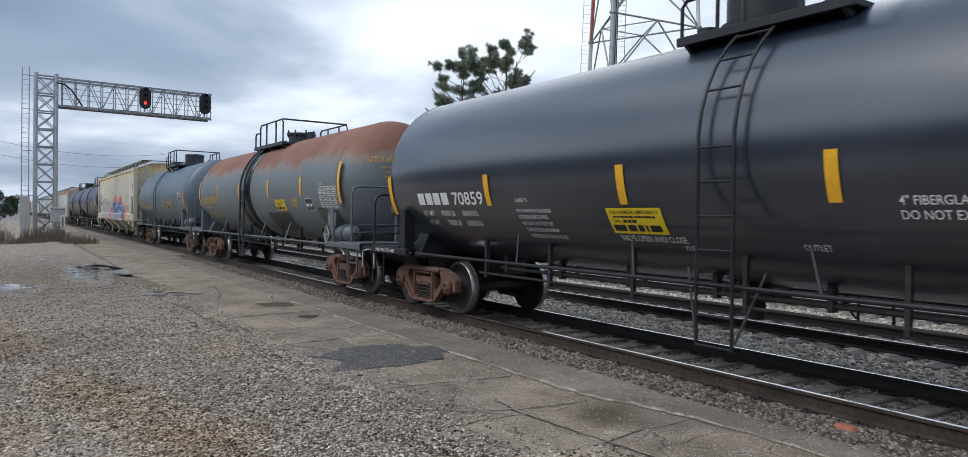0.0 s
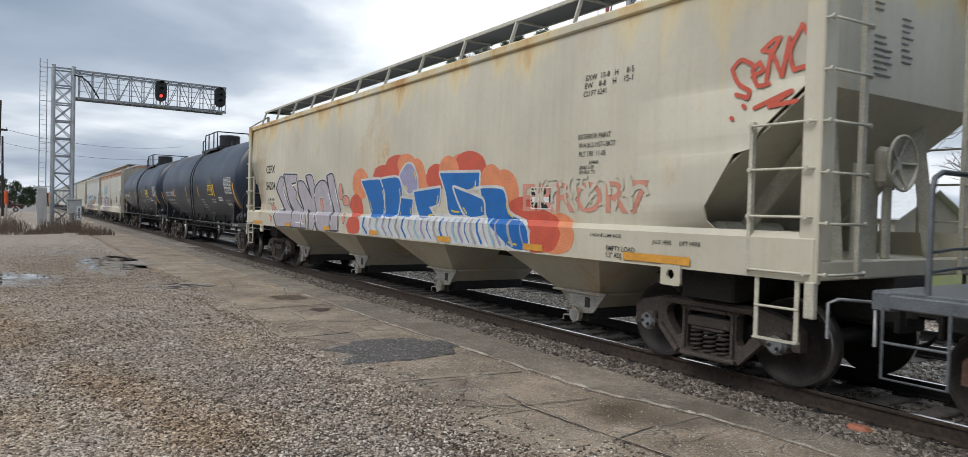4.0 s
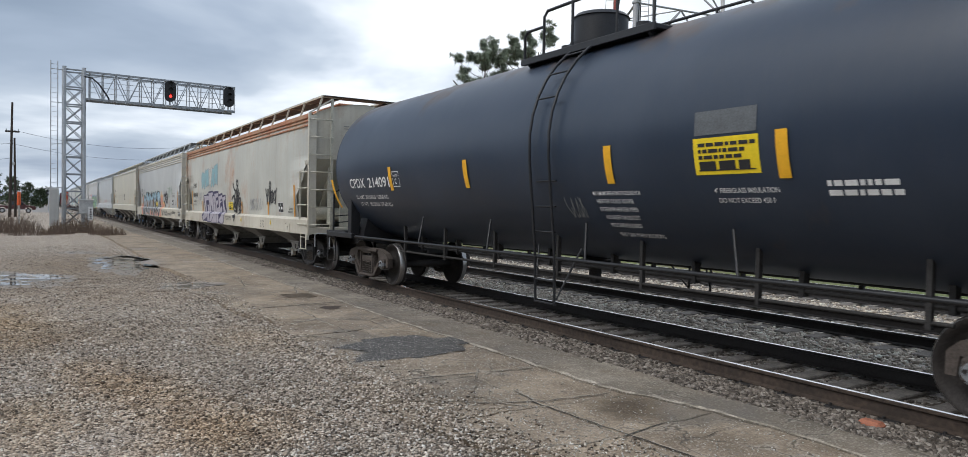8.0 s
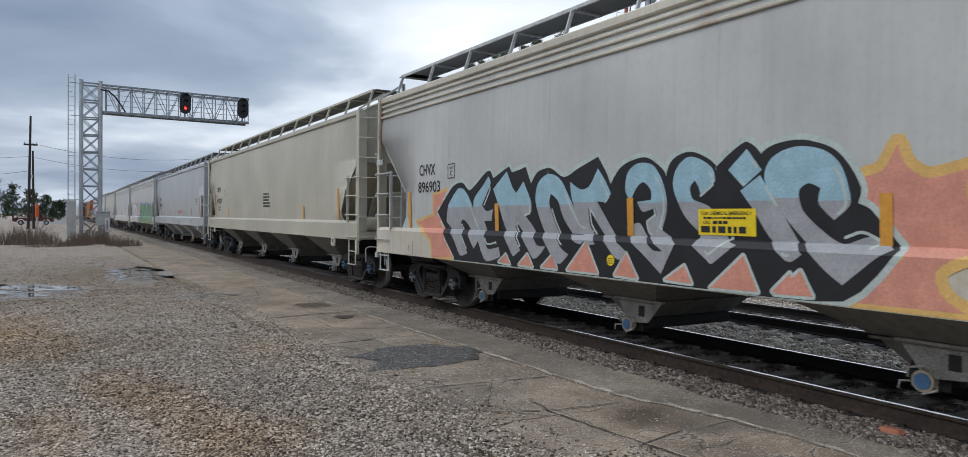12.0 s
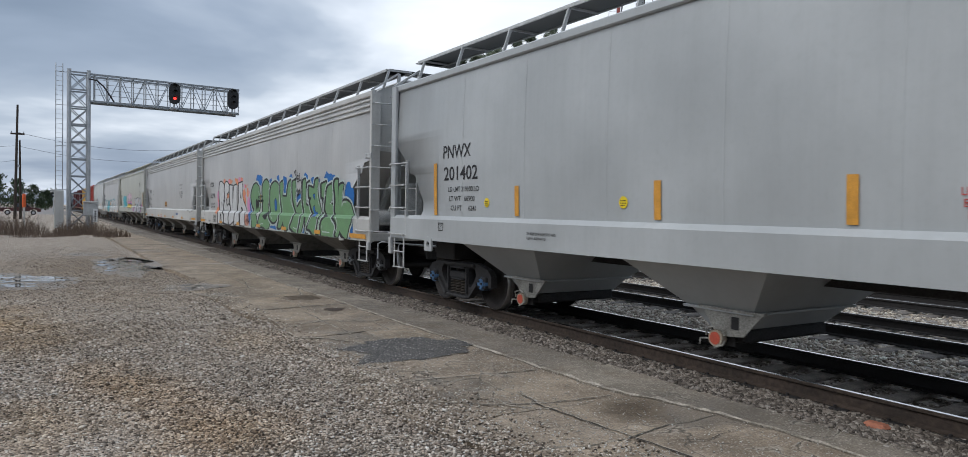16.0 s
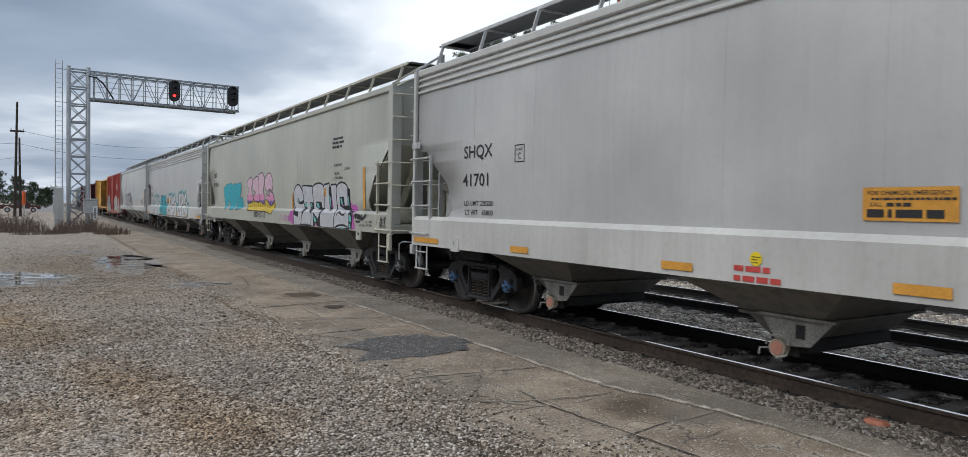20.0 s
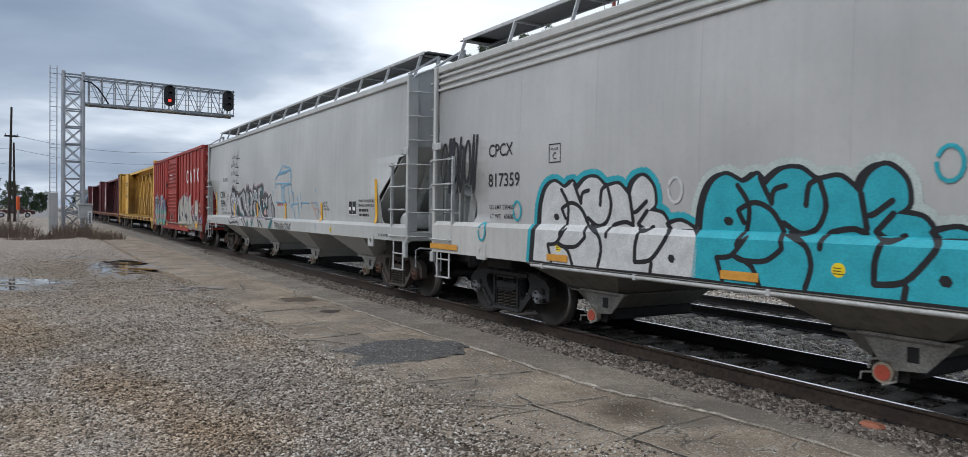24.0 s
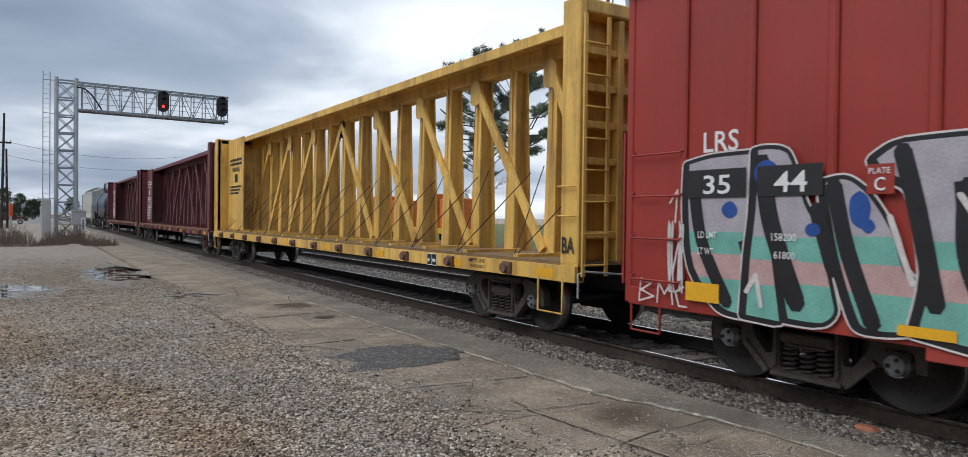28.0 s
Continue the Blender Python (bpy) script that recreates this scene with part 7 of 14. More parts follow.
    put([(0.35, 2.84), (0.33, 2.82)], thick=0.045)
    put([(-0.33, 3.11), (-0.35, 3.09)], thick=0.045)
    put([(0.49, 2.73), (0.47, 2.72)], thick=0.045)
    for k, ring in enumerate(([(15.95, 2.25), (15.59, 2.55), (15.26, 2.47), (15.38, 2.26), (14.91, 1.81), (14.41, 1.54), (14.4, 1.22), (15.65, 1.2), (15.94, 1.46), (15.54, 1.64), (15.09, 1.6), (15.56, 1.95)],
                              [(15.27, 2.61), (14.18, 2.57), (14.23, 2.39), (14.64, 2.36), (14.4, 2.22), (14.22, 2.13), (14.27, 1.95), (13.75, 1.68), (13.42, 1.6), (13.5, 1.21), (14.4, 1.22), (14.36, 1.58), (14.8, 1.9), (15.06, 2.28)],
                              [(14.06, 2.39), (13.62, 2.36), (12.93, 1.9), (13.42, 2.52), (12.96, 2.48), (12.54, 1.74), (12.47, 1.54), (12.69, 1.2), (12.99, 1.21), (13.01, 1.57), (13.33, 1.69), (13.19, 1.22), (13.61, 1.22), (13.52, 1.6), (13.99, 2.08)],
                              [(12.75, 2.19), (12.39, 2.36), (11.98, 2.31), (11.66, 1.94), (11.56, 1.63), (11.61, 1.21), (12.31, 1.2), (12.57, 1.53), (12.79, 1.94)],
                              [(11.9, 2.48), (11.56, 2.49), (11.25, 1.94), (11.08, 1.64), (11.04, 1.23), (11.49, 1.23), (11.42, 1.6), (11.75, 2.09)])):
        painted(car, sf, ring, SP["chalk"], 0.0060 + 0.0006 * k, "tall silver-lilac graffiti letter edged in black", edge=(0.035, SP["soot"]), halo=(0.03, SP["white"]), shade=0.05, gleam=SP["gleam"])
    for ring in ([(12.41, 1.94), (12.27, 1.96), (12.13, 1.7), (12.21, 1.62), (12.35, 1.74)],
                 [(16.52, 1.83), (16.02, 1.68), (16.37, 1.63)],
                 [(16.36, 1.5), (16.15, 1.43), (16.28, 1.3)],
                 [(10.95, 2.1), (10.97, 1.97), (11.05, 1.92), (11.14, 1.97), (11.18, 2.1), (11.15, 2.23), (11.07, 2.29), (10.99, 2.23)],
                 [(10.55, 1.9), (10.6, 1.82), (10.74, 1.79), (10.89, 1.82), (10.96, 1.9), (10.9, 1.98), (10.75, 2.01), (10.61, 1.97)],
                 [(10.62, 1.5), (10.63, 1.43), (10.69, 1.39), (10.74, 1.42), (10.77, 1.5), (10.75, 1.58), (10.79, 1.61), (10.64, 1.58)]):
        painted(car, sf, ring, SP["salmon"], 0.0105, "red drop of spray paint", edge=(0.015, SP["soot"]), halo=(0.02, SP["white"]))
    marks(car, sf, [("ERROR7", 4.05, 1.76, 0.38, 2.45)], SP["salmon"], "graffiti", "salmon spray-painted word")
    busy(car, sf, 3.9, 1.8, 1.78, 2.1, [CREAM], 34, 331)
    table_panel(car, sf, 3.85, 3.40, 1.79, 2.08, LETTER_WHITE, LETTER_BLACK, 1, 2)
    marks(car, sf, [("CEFX", 17.02, 2.70, 0.22, 0.85), ("54204", 17.0, 2.22, 0.22, 0.9), ("LD LMT 220000", 16.8, 1.9, 0.07, 0.6), ("LT WT   66000", 16.8, 1.78, 0.07, 0.6)], LETTER_BLACK)
    marks(car, sf, [("EXW  10-8   H     8-5", 2.75, 3.42, 0.07, 0.85), ("EW    8-8    H    15-1", 2.76, 3.32, 0.07, 0.85), ("CU FT 6241", 2.78, 3.22, 0.07, 0.42),
                    ("EXTERIOR PAINT", 2.85, 2.68, 0.065, 0.60), ("W-H #12-11571-30CIT", 2.84, 2.57, 0.065, 0.68), ("PLT 193  11-05", 2.83, 2.46, 0.065, 0.50), ("35460", 2.64, 2.36, 0.045, 0.18), ("LINED 5-07", 2.82, 2.30, 0.045, 0.28), ("EPS ELK TX", 2.82, 2.24, 0.045, 0.3),
                    ("EMPTY LOAD", 2.2, 1.30, 0.06, 0.48), ("1/2\" ADJ. BLOCK", 2.2, 1.22, 0.06, 0.56), ("2 INCH HF COMP SHOES", 2.5, 1.46, 0.04, 0.55), ("JACK HERE", 1.45, 1.42, 0.045, 0.28), ("LIFT HERE", 1.05, 1.42, 0.045, 0.28)], LETTER_BLACK)
    for y, w in ((1.9, 1.0), (18.1, 1.0), (14.88, 0.45), (11.95, 0.45), (9.27, 0.45), (6.4, 0.45), (3.9, 0.45)):
        strip(Shape(), y, y - w, 1.21, 1.30, sf, 0.014).part("reflective_stripe", ORANGE_STRIPE, car)
    # rusty cream car
    car, sf = hopper_car(100.7, 18.15, CREAM_RUST, CREAM_TRIM, "cream covered hopper streaked with rust below its top chord", 4.08, 2, "round", 4, "black", sill_paint=CREAM_SILL, seam=3.2, cap=WHITE_SILL, sill=(0.98, 1.40), chord=RUSTY_CHORD, roof_paint=RUSTY_CHORD)
    stripes(car, sf, [(1.36, 1.42, 2.30), (4.01, 1.42, 1.83), (7.36, 1.42, 1.84), (16.65, 1.45, 2.32), (14.3, 1.42, 1.85)], 1.6, 2.3, ORANGE_STRIPE, 0.12)
    put = partial(painted, car, sf, m=SP["purple_dark"], label="dark purple shadow of a block-letter piece")
    put([(14.15, 2.06), (13.26, 2.17), (13.09, 2.25), (12.19, 2.28), (12.05, 2.21), (11.92, 2.25), (11.18, 2.25), (11.13, 2.12), (10.46, 2.18), (10.43, 2.08), (9.9, 2.1), (9.92, 1.83), (9.77, 1.42), (9.83, 1.07), (10.16, 1), (11.06, 1), (12.15, 1), (13.87, 1.05), (14.12, 1.24), (13.81, 1.38)], lift=0.0040)
    put = partial(painted, car, sf, m=SP["chalk"], label="chalk-grey block letter edged in dark purple", edge=(0.04, SP["purple_dark"]))
    put([(14.03, 2.08), (12.98, 2.08), (13.03, 1.91), (13.6, 1.88), (13.53, 1.43), (13.3, 1.43), (13.25, 1.66), (13.42, 1.69), (12.92, 1.72), (12.92, 1.41), (13, 1.22), (13.74, 1.06), (13.97, 1.21), (13.69, 1.29), (13.83, 1.65)], lift=0.0058)
    put([(13.09, 2.19), (12.23, 2.21), (12.13, 1.84), (12.08, 1.47), (12.41, 1.46), (12.46, 1.69), (12.61, 1.66), (12.58, 1.03), (12.89, 1.04), (12.92, 1.66)], lift=0.0064)
    put([(12.28, 2.06), (11.7, 2.08), (11.74, 1.92), (11.87, 1.9), (11.71, 1.39), (11.75, 1.11), (12.53, 1.03), (12.3, 1.37), (12.13, 1.44), (12.14, 1.9)], lift=0.0070)
    put([(11.92, 2.15), (11.21, 2.17), (11.21, 2.02), (11.61, 1.98), (11.61, 1.87), (11.25, 1.89), (11.28, 1.76), (11.56, 1.67), (11.52, 1.56), (11.13, 1.65), (11.1, 1.02), (12.15, 1), (11.79, 1.22), (11.67, 1.39), (11.78, 1.95)], lift=0.0076)
    put([(11.17, 2.03), (10.49, 2.09), (10.52, 1.96), (10.91, 1.89), (10.55, 1.85), (10.9, 1.76), (10.86, 1.58), (10.55, 1.68), (10.55, 1.48), (10.77, 1.38), (10.8, 1.07), (11.06, 1), (11.13, 1.68)], lift=0.0082)
    put([(10.52, 1.99), (9.96, 2.05), (9.98, 1.92), (10.23, 1.85), (10.07, 1.59), (9.85, 1.41), (9.86, 1.09), (10.23, 1), (10.8, 1.12), (10.43, 1.24), (10.3, 1.37), (10.42, 1.83)], lift=0.0088)
    put = partial(painted, car, sf, m=SP["teal_pale"], label="pale teal letter with a thin dark edge", edge=(0.025, SP["grey"]))
    put([(14.57, 2.91), (14.3, 3.1), (14, 3), (13.74, 3.2), (13.62, 2.96), (13.78, 2.38), (13.97, 2.39), (14.04, 2.63), (14.22, 2.44), (14.49, 2.42)], lift=0.0055)
    put([(13.62, 3.13), (13.11, 3.2), (12.99, 2.53), (13.21, 2.48), (13.32, 2.62), (13.37, 2.46), (13.61, 2.47)], lift=0.0061)
    put = partial(painted, car, sf, m=SP["stone"], label="pale teal letter with a thin dark edge", edge=(0.025, SP["grey"]))
    put([(13.11, 3.1), (12.79, 3.16), (12.79, 2.88), (12.59, 3.2), (12.3, 3.22), (12.53, 2.74), (12.73, 2.33), (12.83, 2.46), (12.79, 2.76)], lift=0.0067)
    put = partial(painted, car, sf, m=SP["teal_pale"], label="pale teal letter with a thin dark edge", edge=(0.025, SP["grey"]))
    put([(12.39, 3.17), (12.02, 3.15), (11.93, 2.8), (11.96, 2.41), (12.15, 2.48), (12.24, 2.69), (12.33, 2.46), (12.53, 2.44)], lift=0.0073)
    put([(12.02, 3.24), (11.39, 3.34), (11.31, 3.12), (11.3, 2.5), (11.5, 2.55), (11.62, 2.69), (11.71, 2.53), (11.88, 2.54), (11.84, 2.91), (11.98, 3.01)], lift=0.0079)
    put = partial(brushed, car, sf, m=SP["black"], label="thick black brush-like stroke")
    put([(8.63, 2.49), (8.45, 2.28), (8.25, 2.23)], thick=0.075)
    put([(8.27, 2.23), (8.41, 2.01), (8.28, 1.7), (8.2, 1.44)], thick=0.075)
    put([(8.12, 2.3), (8.17, 1.97), (8.18, 1.46)], thick=0.075)
    put([(7.99, 2.36), (8.02, 2.07), (8.16, 1.48)], thick=0.075)
    put([(7.8, 2.26), (7.99, 1.96), (8.14, 1.52)], thick=0.075)
    put([(7.68, 2.13), (7.91, 1.92), (8.13, 1.56)], thick=0.075)
    put([(7.55, 1.95), (7.84, 1.92), (8.09, 1.63)], thick=0.075)
    put([(8.84, 1.92), (8.66, 2.02), (8.47, 2.03)], thick=0.075)
    put([(8.43, 2.01), (8.44, 1.74), (8.24, 1.52)], thick=0.075)
    put([(8.28, 1.5), (8.52, 1.51), (8.61, 1.6), (8.52, 1.66), (8.32, 1.63), (8.22, 1.52)], thick=0.075)
    put([(8.57, 1.74), (8.4, 1.7), (8.24, 1.56)], thick=0.075)
    put([(7.88, 1.85), (7.79, 1.6), (7.67, 1.75), (7.76, 1.87), (7.86, 1.85)], thick=0.075)
    put([(7.75, 1.57), (7.65, 1.5), (7.68, 1.42), (7.8, 1.43), (7.84, 1.51), (7.75, 1.59)], thick=0.075)
    put([(7.52, 1.95), (7.57, 1.71), (7.6, 1.51), (7.63, 1.44)], thick=0.075)
    put([(8.38, 1.32), (8.17, 1.35), (8.05, 1.31)], thick=0.075)
    put([(8.36, 1.28), (8.09, 1.28), (8.22, 1.16)], thick=0.075)
    put([(7.88, 2.47), (7.91, 2.4), (8, 2.38), (8.08, 2.42), (8.11, 2.5), (8.08, 2.57), (8, 2.59), (7.92, 2.55), (7.88, 2.47)], thick=0.075)
    put([(8.25, 1.93), (8.26, 1.71)], thick=0.075)
    put([(8.05, 1.74), (8.11, 1.49)], thick=0.075)
    put([(7.56, 1.75), (7.42, 1.73)], thick=0.075)
    put([(7.57, 1.56), (7.48, 1.53)], thick=0.075)
    scrawl(car, sf, 4.38, 1.74, 1.3, 0.5, SP["black"], 22, 8, 0.05)
    slash(car, sf, [(3.77 + 0.08 * math.cos(t), 2.34 + 0.11 * math.sin(t)) for t in [0.5 * k for k in range(14)]], 0.05, SP["black"], "black sprayed loop over the tag")
    scrawl(car, sf, 6.53, 1.54, 1.6, 0.42, SP["grey"], 23, 5, 0.022)
    scrawl(car, sf, 16.0, 1.65, 1.8, 0.6, SP["grey"], 24, 7, 0.02)
    marks(car, sf, [("CHVX", 16.43, 2.46, 0.20, 0.74), ("898149", 16.41, 2.03, 0.20, 0.95), ("LD LMT 220800", 16.35, 1.82, 0.07, 0.55), ("LT WT   65200", 16.32, 1.68, 0.07, 0.5)], LETTER_BLACK)
    emergency_placard(car, sf, 9.39, 8.68, 1.53, 1.81, 40, STICKER_YELLOW)
    table_panel(car, sf, 2.94, 2.47, 1.53, 1.81, LETTER_WHITE, LETTER_BLACK, 1, 2)
    marks(car, sf, [("35460 COATING", 1.88, 1.61, 0.05, 0.38), ("APPLIED 7-09 MGT", 1.98, 1.52, 0.05, 0.42), ("EXW 10-3 H 9-0", 4.61, 1.21, 0.05, 0.42), ("EW   9-6 H 14-4", 4.61, 1.12, 0.05, 0.42), ("CU FT      5800", 4.61, 1.04, 0.05, 0.42), ("2 INCH HF COMP SHOES", 1.98, 1.2, 0.045, 0.42),
                    ("NOTE THIS CAR HAS FOUR COMPARTMENTS", 9.54, 1.25, 0.05, 0.96), ("EQUIPPED WITH 30 INCH OUTLETS", 9.45, 1.17, 0.05, 0.8)], LETTER_BLACK)
    for y in (3.47, 7.14):
        sticker(car, sf, y, 1.21, 0.07)
    # pale grey car with the pale blue piece
    car, sf = hopper_car(120.15, 18.15, PALE_GREY, GREY_TRIM_L, "pale grey covered hopper with pale blue graffiti and black tags", 4.17, 3, "rounder", 4, "black", lead=-0.14, sill_paint=CREAM_SILL, seam=3.0, cap=CAP_BLUE, sill=(0.96, 1.48))
    stripes(car, sf, [(1.43, 1.50, 2.41), (4.22, 1.49, 1.92), (13.37, 1.50, 1.94), (10.31, 1.51, 1.97), (7.2, 1.5, 1.95), (16.6, 1.52, 2.2)], 1.6, 2.3, ORANGE_STRIPE, 0.11)
    put = partial(painted, car, sf, m=SP["black"], label="black mass of a sharp-edged graffiti piece", halo=(0.06, SP["mint_pale"]))
    put([(14.64, 1.03), (14.96, 1.33), (15.42, 1.81), (14.85, 2.24), (14.48, 2.31), (14.22, 2.17), (13.72, 2.44), (13.56, 2.46), (13.47, 2.34), (13.02, 2.5), (12.92, 2.41), (12.55, 2.47), (12.42, 2.22), (12.25, 2.38), (11.94, 2.42), (11.63, 2.28), (11.32, 2.38), (10.91, 2.51), (10.75, 2.3), (10.67, 2.15), (10.51, 2.33), (10.29, 2.42), (10.03, 2.44), (9.8, 2.31), (9.72, 2.2), (9.72, 0.98), (14.64, 0.98)], lift=0.0046)
    put([(9.77, 0.98), (9.72, 2.2), (9.62, 2.39), (9.37, 2.46), (9.13, 2.38), (8.99, 2.28), (8.78, 2.43), (8.6, 2.5), (8.42, 2.31), (8.47, 0.98)], lift=0.0049)
    put([(8.82, 0.98), (8.57, 2.07), (8.46, 2.35), (8.29, 2.45), (7.99, 2.47), (7.69, 2.37), (7.53, 2.21), (7.42, 2), (7.45, 1.87), (7.33, 1.81), (7.06, 1.48), (7.52, 1.01)], lift=0.0052)
    put = partial(painted, car, sf, m=SP["sky"], label="pale blue-over-grey graffiti letter", bands=((1.90, SP["grey_mid"]), (1.95, SP["sky"])), gleam=SP["mint_pale"])
    put([(15.08, 1.64), (14.99, 1.93), (14.65, 2.2), (14.45, 2.2), (14.26, 2.06), (13.94, 1.62), (13.8, 1.4), (13.95, 1.2), (14.1, 1.35), (14.28, 1.58), (14.47, 1.68), (14.55, 1.62), (14.38, 1.38), (14.16, 1.12), (14.42, 1.07), (14.69, 1.37)], lift=0.0072)
    put([(14.1, 1.99), (13.78, 2.24), (13.61, 2.38), (13.55, 2.26), (13.72, 2.04), (13.83, 1.92), (13.69, 1.82), (13.49, 1.85), (13.54, 1.66), (13.77, 1.66), (13.63, 1.43), (13.51, 1.22), (13.18, 1.26), (13.13, 1.11), (13.56, 1.02), (13.8, 1.3), (14.04, 1.65)], lift=0.0075)
    put([(13.47, 2.17), (13.07, 2.43), (12.91, 2.18), (12.81, 2.09), (12.61, 2.26), (12.42, 1.96), (12.42, 1.8), (12.6, 1.76), (12.37, 1.58), (12.16, 1.33), (11.95, 1.32), (12.07, 1.2), (12.25, 1.13), (12.53, 1.41), (12.8, 1.64), (12.85, 1.58), (12.58, 1.23), (12.77, 1.13), (13.1, 1.51), (13.32, 1.91)], lift=0.0078)
    put([(12.3, 1.93), (12.24, 2.21), (11.98, 2.34), (11.69, 2.24), (11.45, 1.92), (11.21, 1.61), (11, 1.56), (11.16, 1.38), (11.38, 1.45), (11.64, 1.71), (11.76, 1.95), (11.93, 2.06), (11.97, 1.92), (11.84, 1.65), (11.61, 1.33), (11.42, 1.23), (11.61, 1.09), (11.77, 1.16), (12.1, 1.53)], lift=0.0081)
    put([(11.49, 2.21), (11.26, 2.1), (11.08, 2.14), (10.91, 2.36), (10.77, 2.2), (10.66, 2.03), (10.79, 1.93), (10.93, 1.94), (10.59, 1.52), (10.29, 1.32), (10.38, 1.22), (10.5, 1.24), (10.79, 1.51), (11.11, 1.86), (11.07, 1.61), (10.87, 1.39), (11.05, 1.38), (11.29, 1.66), (11.45, 1.97)], lift=0.0084)
    put([(10.4, 2.07), (10.35, 2.28), (10.17, 2.38), (9.94, 2.35), (9.8, 2.2), (9.72, 2), (9.71, 1.81), (9.79, 1.59), (9.51, 1.44), (9.71, 1.09), (9.96, 1.27), (10.27, 1.48), (10.34, 1.62), (10.16, 1.67), (10.04, 1.53), (9.85, 1.36), (9.69, 1.35), (9.83, 1.43), (10.01, 1.54), (10.04, 1.67), (9.87, 1.76), (9.89, 1.85), (10.1, 1.8), (10.19, 1.92), (9.96, 1.94), (9.96, 2.05), (10.08, 2.15), (10.2, 2.09), (10.31, 1.93)], lift=0.0087)
    put([(9.61, 2.07), (9.56, 2.28), (9.39, 2.4), (9.2, 2.36), (9.04, 2.25), (9.01, 2.12), (9.21, 1.99), (9.24, 2.07), (9.29, 2.14), (9.36, 2.06), (9.31, 1.93), (9.07, 1.84), (8.83, 1.51), (8.69, 1.46), (8.98, 1.25), (9.07, 1.3), (9.26, 1.43), (9.21, 1.56), (9.45, 1.76)], lift=0.0090)
    put([(8.84, 2.23), (8.61, 2.43), (8.43, 2.21), (8.65, 2.05)], lift=0.0093)
    put([(8.69, 2.01), (8.45, 2.16), (8.34, 2), (8.19, 1.77), (8.01, 1.49), (7.93, 1.4), (8.03, 1.33), (8.11, 1.34), (8.35, 1.55), (8.52, 1.8)], lift=0.0096)
    put([(8.4, 2.11), (8.32, 2.32), (8.06, 2.41), (7.78, 2.36), (7.61, 2.22), (7.53, 2), (7.52, 1.85), (7.67, 1.72), (7.82, 1.87), (7.8, 2.01), (7.92, 2.06), (8.02, 1.99), (7.98, 1.81), (7.79, 1.63), (7.58, 1.51), (7.33, 1.58), (7.11, 1.48), (7.25, 1.39), (7.53, 1.15), (7.7, 1.27), (7.92, 1.48), (8.21, 1.79)], lift=0.0099)
    put = partial(painted, car, sf, m=SP["salmon"], label="salmon triangle between the letters' feet", halo=(0.03, SP["mint_pale"]))
    put([(11.45, 1.02), (11.05, 1.41), (10.81, 1.02)], lift=0.0085)
    put([(10.5, 1.02), (10.29, 1.3), (10.09, 1.01)], lift=0.0085)
    put([(9.65, 1.03), (9.36, 1.21), (9.25, 1.02)], lift=0.0085)
    put([(9, 1), (8.58, 1.36), (8.4, 1.01)], lift=0.0085)
    put([(8.22, 1.01), (7.94, 1.25), (7.81, 1.02)], lift=0.0085)
    put([(13.18, 1.03), (12.97, 1.16), (12.85, 1.01)], lift=0.0085)
    put([(12.62, 1.02), (12.39, 1.19), (12.25, 1.01)], lift=0.0085)
    put([(12.04, 1.02), (11.79, 1.2), (11.67, 1.02)], lift=0.0085)
    put([(8.24, 1.03), (8.05, 1.22), (7.95, 1.02)], lift=0.0085)
    put = partial(painted, car, sf, m=SP["salmon"], label="salmon flare of spray paint", halo=(0.05, SP["amber"]))
    put([(15.47, 0.98), (15.55, 1.31), (16.29, 1.61), (15.57, 1.74), (15.58, 2.11), (15.06, 2.19), (15.35, 1.81), (14.68, 1.02)], lift=0.0036)
    put = partial(painted, car, sf, m=SP["salmon"], label="large salmon-red flame of spray paint", halo=(0.09, SP["amber"]))
    put([(7.39, 2.1), (7.23, 2.15), (7.11, 2.36), (7.05, 2.19), (6.89, 2.07), (6.7, 2.09), (6.44, 2.16), (6.58, 2.02), (6.58, 1.9), (6.46, 1.77), (6.28, 1.71), (5.79, 1.68), (6.11, 1.59), (6.41, 1.5), (6.6, 1.44), (6.76, 1.32), (6.71, 1.13), (6.54, 1.02), (7.41, 1.01), (7.01, 1.42), (7.36, 1.74)], lift=0.0036)
    put = partial(brushed, car, sf, m=SP["black"], label="black looping tag stroke")
    put([(5.96, 2.26), (6.08, 2.24), (6.09, 2.15), (5.96, 2.12), (6.12, 2.06), (6.12, 1.89), (5.95, 1.8), (5.76, 1.85)], thick=0.06)
    put([(5.9, 2.38), (5.92, 2.21), (5.86, 2.09), (5.77, 2.2)], thick=0.06)
    put([(5.77, 2.25), (5.73, 2.15), (5.67, 2.25), (5.51, 2.3)], thick=0.06)
    put([(5.6, 2.29), (5.58, 2.09)], thick=0.06)
    put([(5.48, 2.32), (5.46, 2.17), (5.37, 2.23)], thick=0.06)
    put([(5.37, 2.31), (5.35, 2.16), (5.21, 2.23)], thick=0.06)
    put([(5.2, 2.14), (5.14, 2.36), (5.07, 2.41), (5, 2.31), (5.01, 2.1)], thick=0.06)
    put([(5.24, 2.22), (5.05, 2.25), (4.84, 2.24), (4.78, 2.06), (4.83, 1.82), (4.92, 1.71), (5.01, 1.75), (5.04, 1.83)], thick=0.06)
